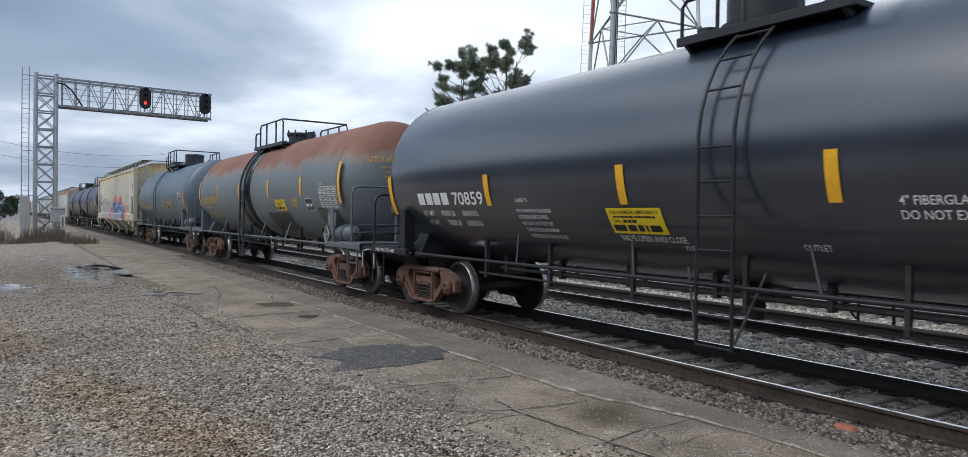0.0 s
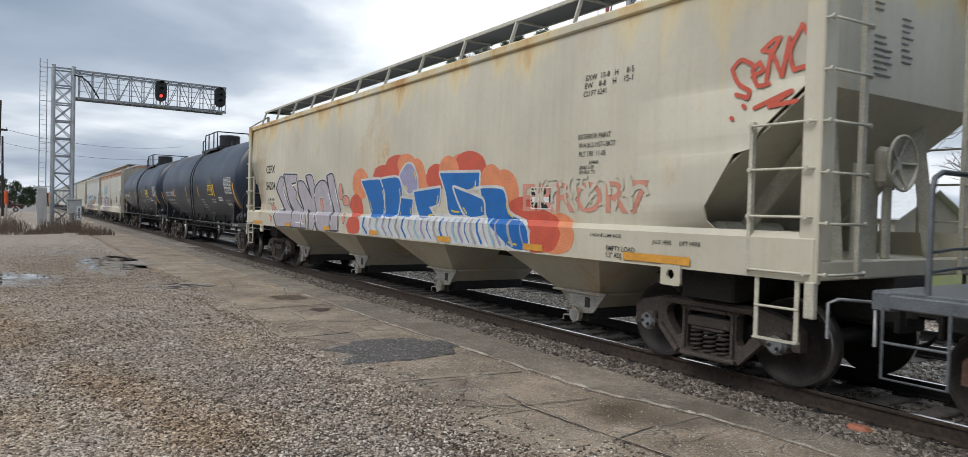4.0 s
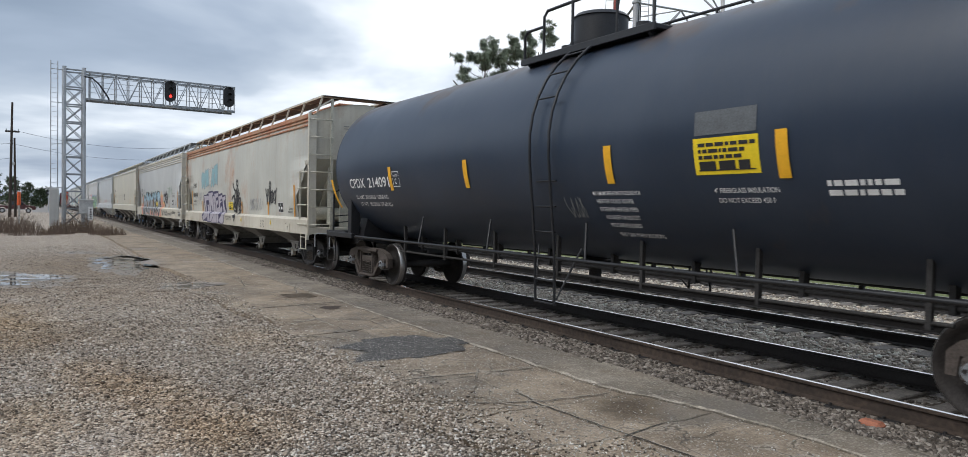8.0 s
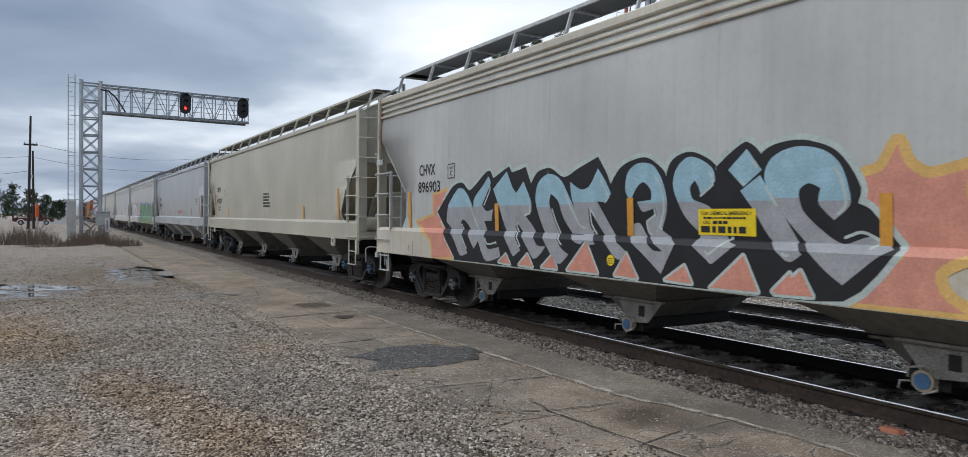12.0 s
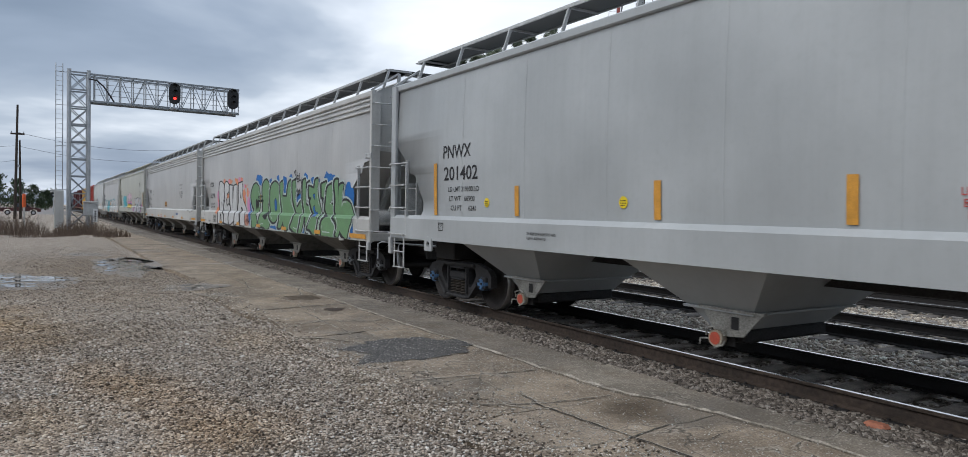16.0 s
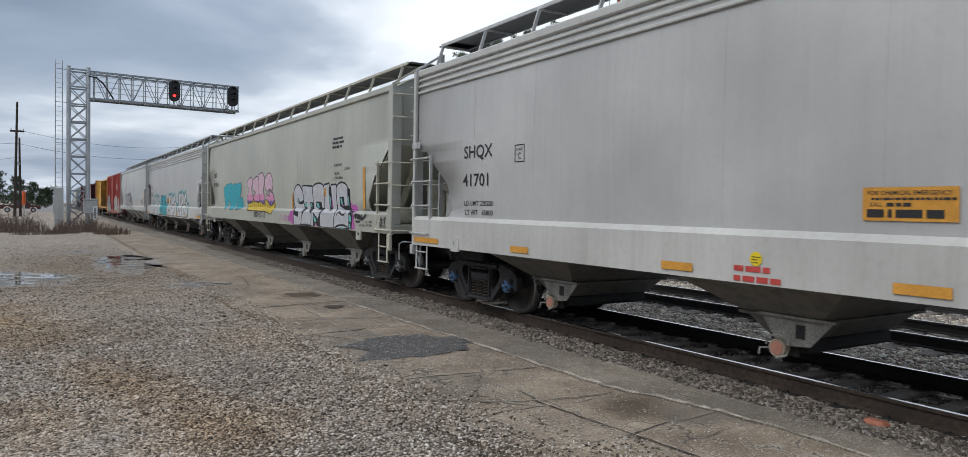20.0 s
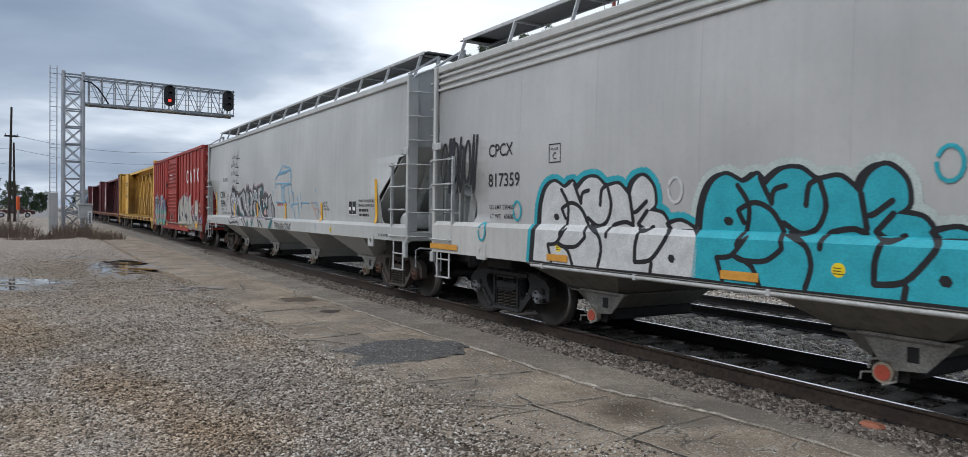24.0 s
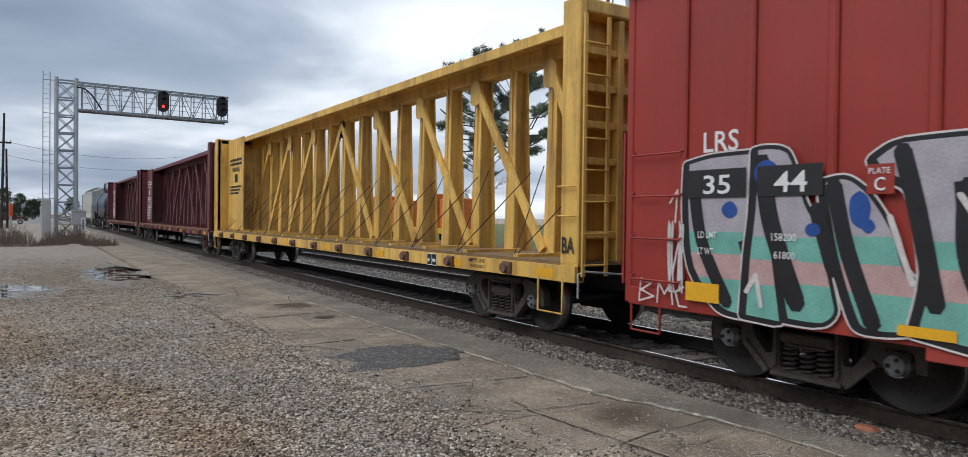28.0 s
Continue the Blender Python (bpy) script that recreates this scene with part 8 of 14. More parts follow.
    put([(5, 2.02), (5.3, 2.11), (5.58, 2.02), (5.76, 1.85), (5.72, 1.65), (5.57, 1.58), (5.43, 1.69), (5.33, 1.8), (5.13, 1.83)], thick=0.06)
    put([(5.63, 1.99), (5.47, 2), (5.54, 1.89)], thick=0.06)
    put([(5.4, 2.02), (5.38, 1.87), (5.27, 1.95), (5.3, 1.87), (5.13, 1.85), (5.1, 1.97)], thick=0.06)
    put([(4.69, 2.25), (4.65, 2.17), (4.79, 1.88)], thick=0.06)
    put([(4.54, 2.13), (4.69, 1.93)], thick=0.06)
    put([(4.72, 1.83), (4.74, 1.79)], thick=0.06)
    put([(5.45, 1.59), (5.36, 1.74), (5.2, 1.8)], thick=0.06)
    put([(6.37, 1.34), (6.06, 1.1)], thick=0.06)
    put([(6.15, 1.1), (6, 1.11)], thick=0.06)
    put([(6.08, 1.17), (6.07, 1.03)], thick=0.06)
    scrawl(car, sf, 4.65, 2.05, 1.2, 0.6, SP["green"], 32, 6, 0.025)
    scrawl(car, sf, 6.3, 1.06, 1.9, 0.3, SP["black"], 33, 10, 0.03)
    marks(car, sf, [("Space 67", 4.31, 1.10, 0.17, 1.5), ("#biteme", 2.65, 1.20, 0.17, 1.08), ("CRUMP", 0.86, 1.10, 0.22, 0.74)], SP["black"], "graffiti", "hand-sprayed words along the sill")
    plate_box(car, sf, 15.01, 14.75, 2.40, 2.66, LETTER_BLACK)
    sticker(car, sf, 10.57, 1.2, 0.07)
    marks(car, sf, [("35460 COATING", 2.21, 1.74, 0.05, 0.36), ("APPLIED 3-10 MGT", 2.28, 1.66, 0.05, 0.4)], LETTER_BLACK)
    marks(car, sf, [("CHVX", 16.16, 2.50, 0.20, 0.66), ("896903", 16.21, 2.18, 0.20, 0.9)], LETTER_BLACK)
    emergency_placard(car, sf, 9.24, 8.50, 1.55, 1.83, 44, STICKER_YELLOW)
    marks(car, sf, [("CAUTION: DO NOT USE STEAM, BOILING", 3.23, 2.23, 0.05, 0.9), ("WATER OR SHARP OBJECTS TO CLEAN.", 3.20, 2.14, 0.05, 0.86), ("ENTER CAR WITH CLEAN SOFT SOLED SHOES", 3.24, 2.06, 0.05, 0.98)], LETTER_BLACK)
    table_panel(car, sf, 3.18, 2.74, 1.65, 1.92, LETTER_WHITE, LETTER_BLACK, 1, 2)
    # plain beige car
    car, sf = hopper_car(139.4, 18.9, BEIGE_GREY, CREAM_TRIM, "plain beige covered hopper with orange stripes", 4.12, 0, "angular", 4, "blue", cap=CAP_BLUE)
    stripes(car, sf, [(17.35, 1.66, 2.57), (14.6, 1.62, 2.0), (1.5, 1.62, 2.4), (4.4, 1.62, 2.0)], 1.6, 2.3, ORANGE_STRIPE, 0.12)
    marks(car, sf, [("CBFX", 16.95, 2.70, 0.19, 0.8), ("472029", 16.97, 2.22, 0.19, 1.0), ("LD LMT 220200", 16.85, 2.02, 0.07, 0.6), ("LT WT  65800", 16.85, 1.9, 0.07, 0.55), ("PULL HERE", 18.1, 1.42, 0.06, 0.4), ("LIFT HERE", 18.1, 1.33, 0.06, 0.4)], LETTER_BLACK)
    plate_box(car, sf, 15.5, 15.25, 2.5, 2.76, LETTER_BLACK)
    caution_print(car, sf, 9, 2.4, 50, None, 5, 0.9)
    # clean cool-grey car
    car, sf = hopper_car(159.45, 18.75, BLUE_GREY, GREY_TRIM_L, "clean cool-grey covered hopper with orange stripes along its side", 4.10, 0, "angular", 4, "blue", lead=-0.16, tail=0.22, cap=SP["red"], bay_paint=BLUE_GREY, seam=1.8)
    stripes(car, sf, [(1.40, 1.64, 2.55), (3.88, 1.65, 2.10), (6.65, 1.65, 2.10), (9.41, 1.65, 2.09), (11.72, 1.65, 2.10), (14.57, 1.65, 2.10), (17.14, 1.63, 2.55)], 1.6, 2.3, ORANGE_STRIPE, 0.11)
    marks(car, sf, [("PNWX", 16.86, 2.62, 0.22, 0.94), ("201402", 16.83, 2.24, 0.23, 1.13), ("LD LMT 219100 LO", 16.68, 2.04, 0.085, 1.02), ("LT WT   66900", 16.65, 1.88, 0.085, 0.85), ("CU FT      6241", 16.6, 1.72, 0.085, 0.84)], LETTER_BLACK)
    marks(car, sf, [("LINED CAR-WEAR RUBBER SHOES WHEN", 8.55, 1.90, 0.065, 1.41), ("ENTERING CAR. SHARP OBJECTS MUST", 8.53, 1.81, 0.065, 1.38), ("NOT CONTACT LINING.", 8.50, 1.72, 0.065, 0.75)], LETTER_RED)
    for y in (7.78, 3.77, 14.2):
        marks(car, sf, [("CAR EQUIPPED WITH VENTED COVERS", y, 1.385, 0.04, 0.68), ("CLEAR ALL SNOW AND ICE", y, 1.32, 0.04, 0.46)], LETTER_BLACK)
    for y in (6.12, 12.29, 15.42):
        sticker(car, sf, y, 1.85)
    small_print(car, sf, 2.5, 2.45, 4, 0.4, 0.035, LETTER_BLACK, 53, 0.045)
    plate_box(car, sf, 16.9, 16.72, 1.36, 1.5, LETTER_BLACK)
    placard(car, sf, 2.75, 2.45, 1.74, 1.86, 55, LETTER_WHITE)
    # pale car with the big green piece
    car, sf = hopper_car(179.3, 19.3, LIGHT_GREY, GREY_TRIM_L, "pale grey covered hopper with a large green-and-blue graffiti piece", 4.20, 3, "swept", 4, "black", lead=0.16, trucks=(1.74, 18.05), sill_paint=WHITE_SILL, cap=SP["salmon"], seam=2.75, sill=(1.02, 1.54))
    put = partial(painted, car, sf, m=SP["blue"], label="patch of blue spray paint behind the letters")
    put([(1.86, 1.98), (1.74, 2.26), (1.61, 2.34), (1.48, 2.32), (1.43, 2.21), (1.27, 2.16), (1.25, 1.95), (1.29, 1.79), (1.47, 1.93), (1.67, 1.98)], lift=0.0034)
    put([(3.28, 2.47), (3.09, 2.65), (2.93, 2.57), (2.75, 2.57), (2.67, 2.53), (2.5, 2.53), (2.38, 2.42), (2.58, 2.27), (2.83, 2.25), (3.06, 2.44)], lift=0.0034)
    put([(4.9, 2.56), (4.8, 2.68), (4.55, 2.58), (4.57, 2.38), (4.83, 2.39)], lift=0.0034)
    put([(4.3, 2.48), (4.16, 2.53), (3.82, 2.53), (3.66, 2.52), (3.55, 2.4), (4.03, 2.24)], lift=0.0034)
    put([(6.24, 2.61), (6.04, 2.68), (5.91, 2.54), (6.07, 2.37)], lift=0.0034)
    put([(7.53, 2.64), (7.33, 2.7), (7.18, 2.47), (7.42, 2.43)], lift=0.0034)
    put([(6.93, 2.06), (6.85, 2.65), (6.49, 2.58), (6.44, 2.05)], lift=0.0034)
    put([(5.13, 1.04), (4.61, 1.27), (4.47, 1.04)], lift=0.0034)
    put([(2.08, 1.04), (1.9, 1.16), (1.67, 1.04)], lift=0.0034)
    put([(1.45, 1.04), (1.14, 1.4), (1.11, 1.13), (1.28, 1.04)], lift=0.0034)
    put([(5.7, 1.75), (5.75, 2.09), (5.13, 2.11), (5.12, 1.77)], lift=0.0034)
    put([(9.68, 2.48), (9.5, 2.78), (9.16, 2.69), (9.21, 2.39)], lift=0.0034)
    put([(8.42, 2.56), (8.09, 2.62), (8.04, 2.4), (8.37, 2.35)], lift=0.0034)
    put([(8.08, 1.11), (7.55, 1.22), (7.21, 1.04)], lift=0.0034)
    put([(10.01, 2.58), (9.84, 2.77), (9.62, 2.77), (9.36, 2.7), (9.35, 2.51), (9.47, 2.4), (9.72, 2.58)], lift=0.0034)
    put([(10.87, 1.9), (10.74, 2.14), (10.64, 1.62), (10.39, 1.55), (10.55, 1.08), (10.76, 1.5)], lift=0.0034)
    put = partial(painted, car, sf, m=SP["green"], label="large green graffiti letter edged in black and white", edge=(0.055, SP["black"]), halo=(0.05, SP["mint_pale"]), shade=0.06, gleam=SP["mint_pale"])
    put([(10.63, 2.13), (10.53, 2.27), (10.29, 2.44), (9.99, 2.49), (9.75, 2.44), (9.56, 2.33), (9.46, 2.12), (9.44, 1.88), (9.53, 1.68), (9.67, 1.58), (9.83, 1.5), (9.69, 1.44), (9.6, 1.3), (9.68, 1.18), (9.85, 1.06), (10.24, 1.07), (10.29, 1.37), (10.33, 1.55), (10.29, 1.69), (10.39, 1.7), (10.54, 1.82), (10.62, 1.98)], lift=0.0054)
    put([(9.18, 2.2), (9.1, 2.45), (8.73, 2.58), (8.42, 2.47), (8.29, 2.18), (8.36, 1.94), (8.57, 1.79), (8.45, 1.65), (7.99, 1.37), (8.08, 1.13), (8.41, 1.04), (8.77, 1.09), (8.99, 1.11), (9.33, 1.06), (9.42, 1.25), (9.22, 1.45), (9.17, 1.7)], lift=0.0066)
    put([(8.25, 2.17), (8.08, 2.4), (7.68, 2.49), (7.31, 2.38), (7.12, 2.09), (7.09, 1.72), (7.14, 1.45), (7.38, 1.31), (7.63, 1.27), (7.99, 1.37), (8.25, 1.65)], lift=0.0078)
    put([(7.13, 2.43), (6.89, 2.49), (6.84, 2.33), (6.91, 2.05), (6.48, 2.04), (6.39, 2.26), (6.29, 2.4), (6.13, 2.49), (6.04, 2.48), (6.06, 2.25), (6.09, 2.01), (5.83, 1.73), (5.68, 1.62), (5.63, 1.46), (5.95, 1.21), (6.27, 1.07), (6.47, 1.16), (6.62, 1.32), (6.83, 1.13), (7.14, 1.14), (7, 1.35), (7.01, 1.67), (7.12, 2.03)], lift=0.0090)
    put([(5.9, 2.45), (5.62, 2.48), (5.61, 2.22), (5.66, 2), (5.6, 1.71), (5.43, 1.75), (5.17, 1.88), (4.97, 1.78), (4.92, 1.59), (5.02, 1.27), (5.16, 1.05), (5.43, 1.05), (5.59, 1.08), (5.89, 1.17), (5.6, 1.42), (5.52, 1.53), (5.78, 1.8), (5.9, 2.1)], lift=0.0102)
    put([(4.95, 2.42), (4.75, 2.49), (4.7, 2.38), (4.72, 2.1), (4.73, 1.82), (4.55, 1.76), (4.42, 1.82), (4.5, 2.09), (4.55, 2.37), (4.4, 2.42), (4.35, 2.32), (4.33, 2.01), (4.24, 1.74), (4.06, 1.54), (4.13, 1.33), (4.27, 1.09), (4.43, 1.06), (4.5, 1.31), (4.49, 1.47), (4.64, 1.5), (4.68, 1.34), (4.91, 1.04), (5.13, 1.04), (4.97, 1.32), (4.89, 1.59), (5, 1.94)], lift=0.0114)
    put([(4.45, 2.29), (4, 2.22), (3.9, 2.44), (3.71, 2.46), (3.73, 2.22), (3.7, 2.04), (3.56, 1.78), (3.42, 1.53), (3.63, 1.48), (3.63, 1.43), (3.67, 1.11), (3.83, 1.04), (4.12, 1.16), (4.36, 1.18), (4.07, 1.43), (3.96, 1.49), (4.25, 1.7), (4.37, 1.9), (4.23, 1.99), (4.44, 2.02)], lift=0.0126)
    put([(3.42, 2.32), (3.06, 2.37), (3.08, 2.13), (3.22, 2.04), (3.21, 1.67), (3.18, 1.52), (3.34, 1.32), (3.37, 1.04), (3.59, 1.08), (3.4, 1.46), (3.28, 1.67), (3.29, 1.99), (3.43, 2.01)], lift=0.0138)
    put([(3.03, 2.16), (2.92, 2.26), (2.62, 2.31), (2.57, 2.06), (2.76, 1.88), (2.84, 1.87), (2.67, 1.82), (2.48, 1.68), (2.45, 1.56), (2.55, 1.47), (2.27, 1.47), (2.24, 1.24), (2.37, 1.04), (2.84, 1.04), (3.21, 1.04), (3.27, 1.28), (3.13, 1.43), (2.77, 1.53), (3.04, 1.57), (3.18, 1.71), (3.1, 1.95)], lift=0.0150)
    put([(2.49, 2.3), (2.41, 2.4), (2.22, 2.4), (2.25, 2.16), (2.24, 1.78), (2.19, 2.22), (1.95, 2.3), (1.86, 2.28), (1.95, 2.09), (2.01, 1.78), (1.92, 1.89), (1.66, 1.9), (1.43, 1.81), (1.3, 1.64), (1.2, 1.45), (1.32, 1.31), (1.45, 1.05), (1.54, 1.04), (1.74, 1.1), (1.92, 1.2), (2.06, 1.04), (2.22, 1.09), (2.11, 1.25), (2.19, 1.41), (2.39, 1.52), (2.48, 1.68), (2.42, 1.94)], lift=0.0162)
    put = partial(painted, car, sf, m=SP["black"], label="painted counter of a graffiti letter", edge=(0.02, SP["black"]))
    put([(9.98, 1.93), (9.87, 1.97), (9.78, 1.91), (9.81, 1.75), (9.9, 1.65), (9.97, 1.78)], lift=0.0180)
    put = partial(painted, car, sf, m=SP["blue"], label="painted counter of a graffiti letter", edge=(0.02, SP["black"]))
    put([(7.75, 1.91), (7.63, 1.99), (7.52, 1.85), (7.55, 1.66), (7.66, 1.61), (7.74, 1.74)], lift=0.0135)
    put([(4.1, 2.07), (3.97, 2.08), (3.97, 1.95), (4.08, 2.01)], lift=0.0135)
    put([(4.1, 1.74), (4.02, 1.78), (3.93, 1.61), (3.79, 1.61), (3.74, 1.52), (3.93, 1.51), (4.1, 1.66)], lift=0.0135)
    put([(2.96, 2.02), (2.91, 2.06), (2.88, 1.95), (2.9, 1.82), (2.95, 1.83)], lift=0.0135)
    put = partial(painted, car, sf, m=SP["black"], label="painted counter of a graffiti letter", edge=(0.02, SP["black"]))
    put([(2, 1.52), (1.92, 1.59), (1.79, 1.54), (1.75, 1.46), (1.96, 1.39)], lift=0.0135)
    put = partial(painted, car, sf, m=SP["blue"], label="painted counter of a graffiti letter", edge=(0.02, SP["black"]))
    put([(1.96, 1.48), (1.89, 1.51), (1.86, 1.47), (1.93, 1.42)], lift=0.0135)
    put = partial(painted, car, sf, m=SP["black"], label="painted counter of a graffiti letter", edge=(0.02, SP["black"]))
    put([(2.32, 1.99), (2.29, 2.04), (2.24, 1.97), (2.25, 1.78), (2.29, 1.81)], lift=0.0135)
    put([(8.84, 1.43), (8.63, 1.49), (8.45, 1.59), (8.28, 1.52), (8.52, 1.35)], lift=0.0135)
    put([(9.78, 1.89), (9.69, 1.94), (9.59, 1.86), (9.68, 1.71)], lift=0.0135)
    put = partial(painted, car, sf, m=SP["orange"], label="round orange spot of spray paint")
    put([(11.36, 2.04), (11.43, 1.82), (11.6, 1.73), (11.78, 1.82), (11.86, 2.05), (11.79, 2.27), (11.61, 2.35), (11.44, 2.25)], lift=0.0024)
    put = partial(painted, car, sf, m=SP["pink"], label="round pink spot of spray paint")
    put([(10.76, 1.8), (10.82, 1.61), (10.94, 1.53), (11.15, 1.6), (11.23, 1.8), (11.16, 1.99), (10.99, 2.07), (10.83, 1.98)], lift=0.0024)
    put = partial(painted, car, sf, m=SP["orange"], label="round orange spot of spray paint")
    put([(10.98, 2.21), (11.02, 2.1), (11.11, 2.05), (11.22, 2.11), (11.26, 2.23), (11.22, 2.34), (11.12, 2.38), (11.02, 2.33)], lift=0.0024)
    put = partial(painted, car, sf, m=SP["pink"], label="round pink spot of spray paint")
    put([(11.43, 2.43), (11.46, 2.37), (11.53, 2.35), (11.61, 2.38), (11.64, 2.44), (11.61, 2.5), (11.54, 2.52), (11.46, 2.49)], lift=0.0024)
    put = partial(painted, car, sf, m=SP["orange"], label="round orange spot of spray paint")
    put([(11.29, 2.43), (11.31, 2.38), (11.37, 2.36), (11.44, 2.39), (11.47, 2.44), (11.44, 2.49), (11.38, 2.51), (11.32, 2.48)], lift=0.0024)
    put = partial(painted, car, sf, m=SP["pink"], label="round pink spot of spray paint")
    put([(10.84, 2.22), (10.87, 2.17), (10.93, 2.15), (10.99, 2.17), (11.01, 2.22), (10.99, 2.28), (10.93, 2.29), (10.87, 2.27)], lift=0.0024)
    put = partial(painted, car, sf, m=SP["orange"], label="round orange spot of spray paint")
    put([(11.15, 2.47), (11.17, 2.44), (11.2, 2.43), (11.23, 2.44), (11.24, 2.48), (11.23, 2.51), (11.2, 2.52), (11.17, 2.51)], lift=0.0024)
    put = partial(painted, car, sf, m=SP["pink"], label="round pink spot of spray paint")
    put([(15.75, 2.02), (15.81, 1.79), (15.95, 1.69), (16.1, 1.79), (16.17, 2.03), (16.12, 2.27), (15.97, 2.36), (15.82, 2.26)], lift=0.0024)
    put = partial(painted, car, sf, m=SP["orange"], label="round orange spot of spray paint")
    put([(15.62, 1.69), (15.61, 1.44), (15.78, 1.33), (15.95, 1.43), (16.11, 1.69), (16.05, 1.95), (15.87, 2.06), (15.7, 1.95)], lift=0.0024)
    put([(14.58, 2.68), (14.64, 2.62), (14.8, 2.6), (14.96, 2.64), (15.03, 2.71), (14.97, 2.77), (14.8, 2.79), (14.64, 2.75)], lift=0.0024)
    put([(13.57, 2.63), (13.66, 2.56), (13.87, 2.54), (14.09, 2.59), (14.19, 2.68), (14.09, 2.75), (13.87, 2.76), (13.66, 2.71)], lift=0.0024)
    put = partial(painted, car, sf, m=SP["pink"], label="round pink spot of spray paint")
    put([(13.92, 2.67), (13.95, 2.62), (14.05, 2.6), (14.14, 2.63), (14.19, 2.69), (14.15, 2.74), (14.05, 2.75), (13.96, 2.72)], lift=0.0024)
    put = partial(painted, car, sf, m=SP["orange"], label="round orange spot of spray paint")
    put([(13.44, 2.66), (13.47, 2.61), (13.53, 2.6), (13.6, 2.62), (13.62, 2.67), (13.6, 2.72), (13.54, 2.73), (13.47, 2.71)], lift=0.0024)
    put([(12.91, 2.7), (12.93, 2.66), (12.99, 2.64), (13.05, 2.67), (13.07, 2.72), (13.05, 2.76), (12.99, 2.77), (12.94, 2.75)], lift=0.0024)
    put([(12.46, 2.6), (12.53, 2.52), (12.7, 2.5), (12.88, 2.55), (12.95, 2.64), (12.88, 2.73), (12.71, 2.75), (12.54, 2.69)], lift=0.0024)
    put = partial(painted, car, sf, m=SP["pink"], label="round pink spot of spray paint")
    put([(12.12, 2.68), (12.17, 2.61), (12.3, 2.6), (12.44, 2.64), (12.5, 2.71), (12.44, 2.78), (12.31, 2.79), (12.17, 2.75)], lift=0.0024)
    put = partial(painted, car, sf, m=SP["orange"], label="round orange spot of spray paint")
    put([(11.79, 2.65), (11.85, 2.59), (11.99, 2.57), (12.14, 2.61), (12.21, 2.68), (12.15, 2.75), (12, 2.76), (11.85, 2.72)], lift=0.0024)
    put = partial(painted, car, sf, m=SP["pink"], label="round pink spot of spray paint")
    put([(11.75, 2.67), (11.77, 2.63), (11.82, 2.62), (11.87, 2.64), (11.89, 2.68), (11.87, 2.72), (11.82, 2.73), (11.77, 2.71)], lift=0.0024)
    put = partial(painted, car, sf, m=SP["salmon"], label="round salmon spot of spray paint")
    put([(10.58, 1.3), (10.67, 1.15), (10.9, 1.07), (11.16, 1.11), (11.28, 1.25), (11.17, 1.41), (10.92, 1.48), (10.67, 1.44)], lift=0.0024)
    put = partial(painted, car, sf, m=SP["orange"], label="round orange spot of spray paint")
    put([(14.03, 2.14), (14.11, 2.06), (14.31, 2.03), (14.51, 2.07), (14.6, 2.15), (14.52, 2.23), (14.32, 2.26), (14.12, 2.22)], lift=0.0024)
    put = partial(painted, car, sf, m=SP["pink"], label="round pink spot of spray paint")
    put([(11.4, 2.08), (11.42, 2.03), (11.47, 2.02), (11.52, 2.04), (11.54, 2.08), (11.52, 2.13), (11.47, 2.15), (11.42, 2.13)], lift=0.0024)
    put = partial(painted, car, sf, m=SP["orange"], label="round orange spot of spray paint")
    put([(16.01, 1.56), (15.98, 1.46), (16.09, 1.42), (16.21, 1.46), (16.34, 1.55), (16.3, 1.65), (16.18, 1.69), (16.06, 1.65)], lift=0.0024)
    put = partial(painted, car, sf, m=SP["white"], label="white graffiti letter with a heavy black edge", edge=(0.05, SP["black"]), shade=0.09)
    put([(15.76, 2.48), (15.61, 2.67), (15.3, 2.68), (14.87, 2.53), (14.86, 2.22), (15.07, 1.95), (14.6, 1.46), (14.51, 1.23), (14.97, 1.05), (15.09, 1.45), (15.25, 1.41), (15.38, 1.06), (15.65, 1.07), (15.74, 1.69)], lift=0.0054)
    put([(14.81, 2.37), (14.67, 2.61), (14.42, 2.66), (14.09, 2.57), (14.02, 2.34), (14.41, 2.18), (14.36, 2.09), (14.6, 1.94), (14.44, 1.71), (14.3, 1.76), (14.03, 1.79), (13.74, 1.49), (13.82, 1.26), (13.9, 1.06), (14.56, 1.11), (14.52, 1.41), (14.95, 1.58), (14.95, 1.76), (14.7, 2.01), (14.76, 2.19)], lift=0.0066)
    put([(13.91, 2.53), (13.41, 2.49), (13.44, 2.09), (13.46, 1.61), (13.32, 2.06), (13.21, 2.48), (12.73, 2.52), (12.76, 2.07), (12.81, 1.57), (12.83, 1.41), (12.93, 1.21), (13.6, 1.05), (13.77, 1.27), (13.69, 1.49), (13.9, 1.99)], lift=0.0078)
    put([(12.43, 2.55), (11.85, 2.59), (11.85, 2.05), (11.52, 1.78), (11.29, 1.54), (11.3, 1.07), (11.9, 1.08), (11.86, 1.5), (11.94, 1.7), (12.18, 1.7), (12.09, 1.26), (12.18, 1.16), (12.78, 1.06), (12.76, 1.37), (12.48, 1.87), (12.45, 2.21)], lift=0.0090)
    put = partial(painted, car, sf, m=SP["black"], label="painted counter of a graffiti letter")
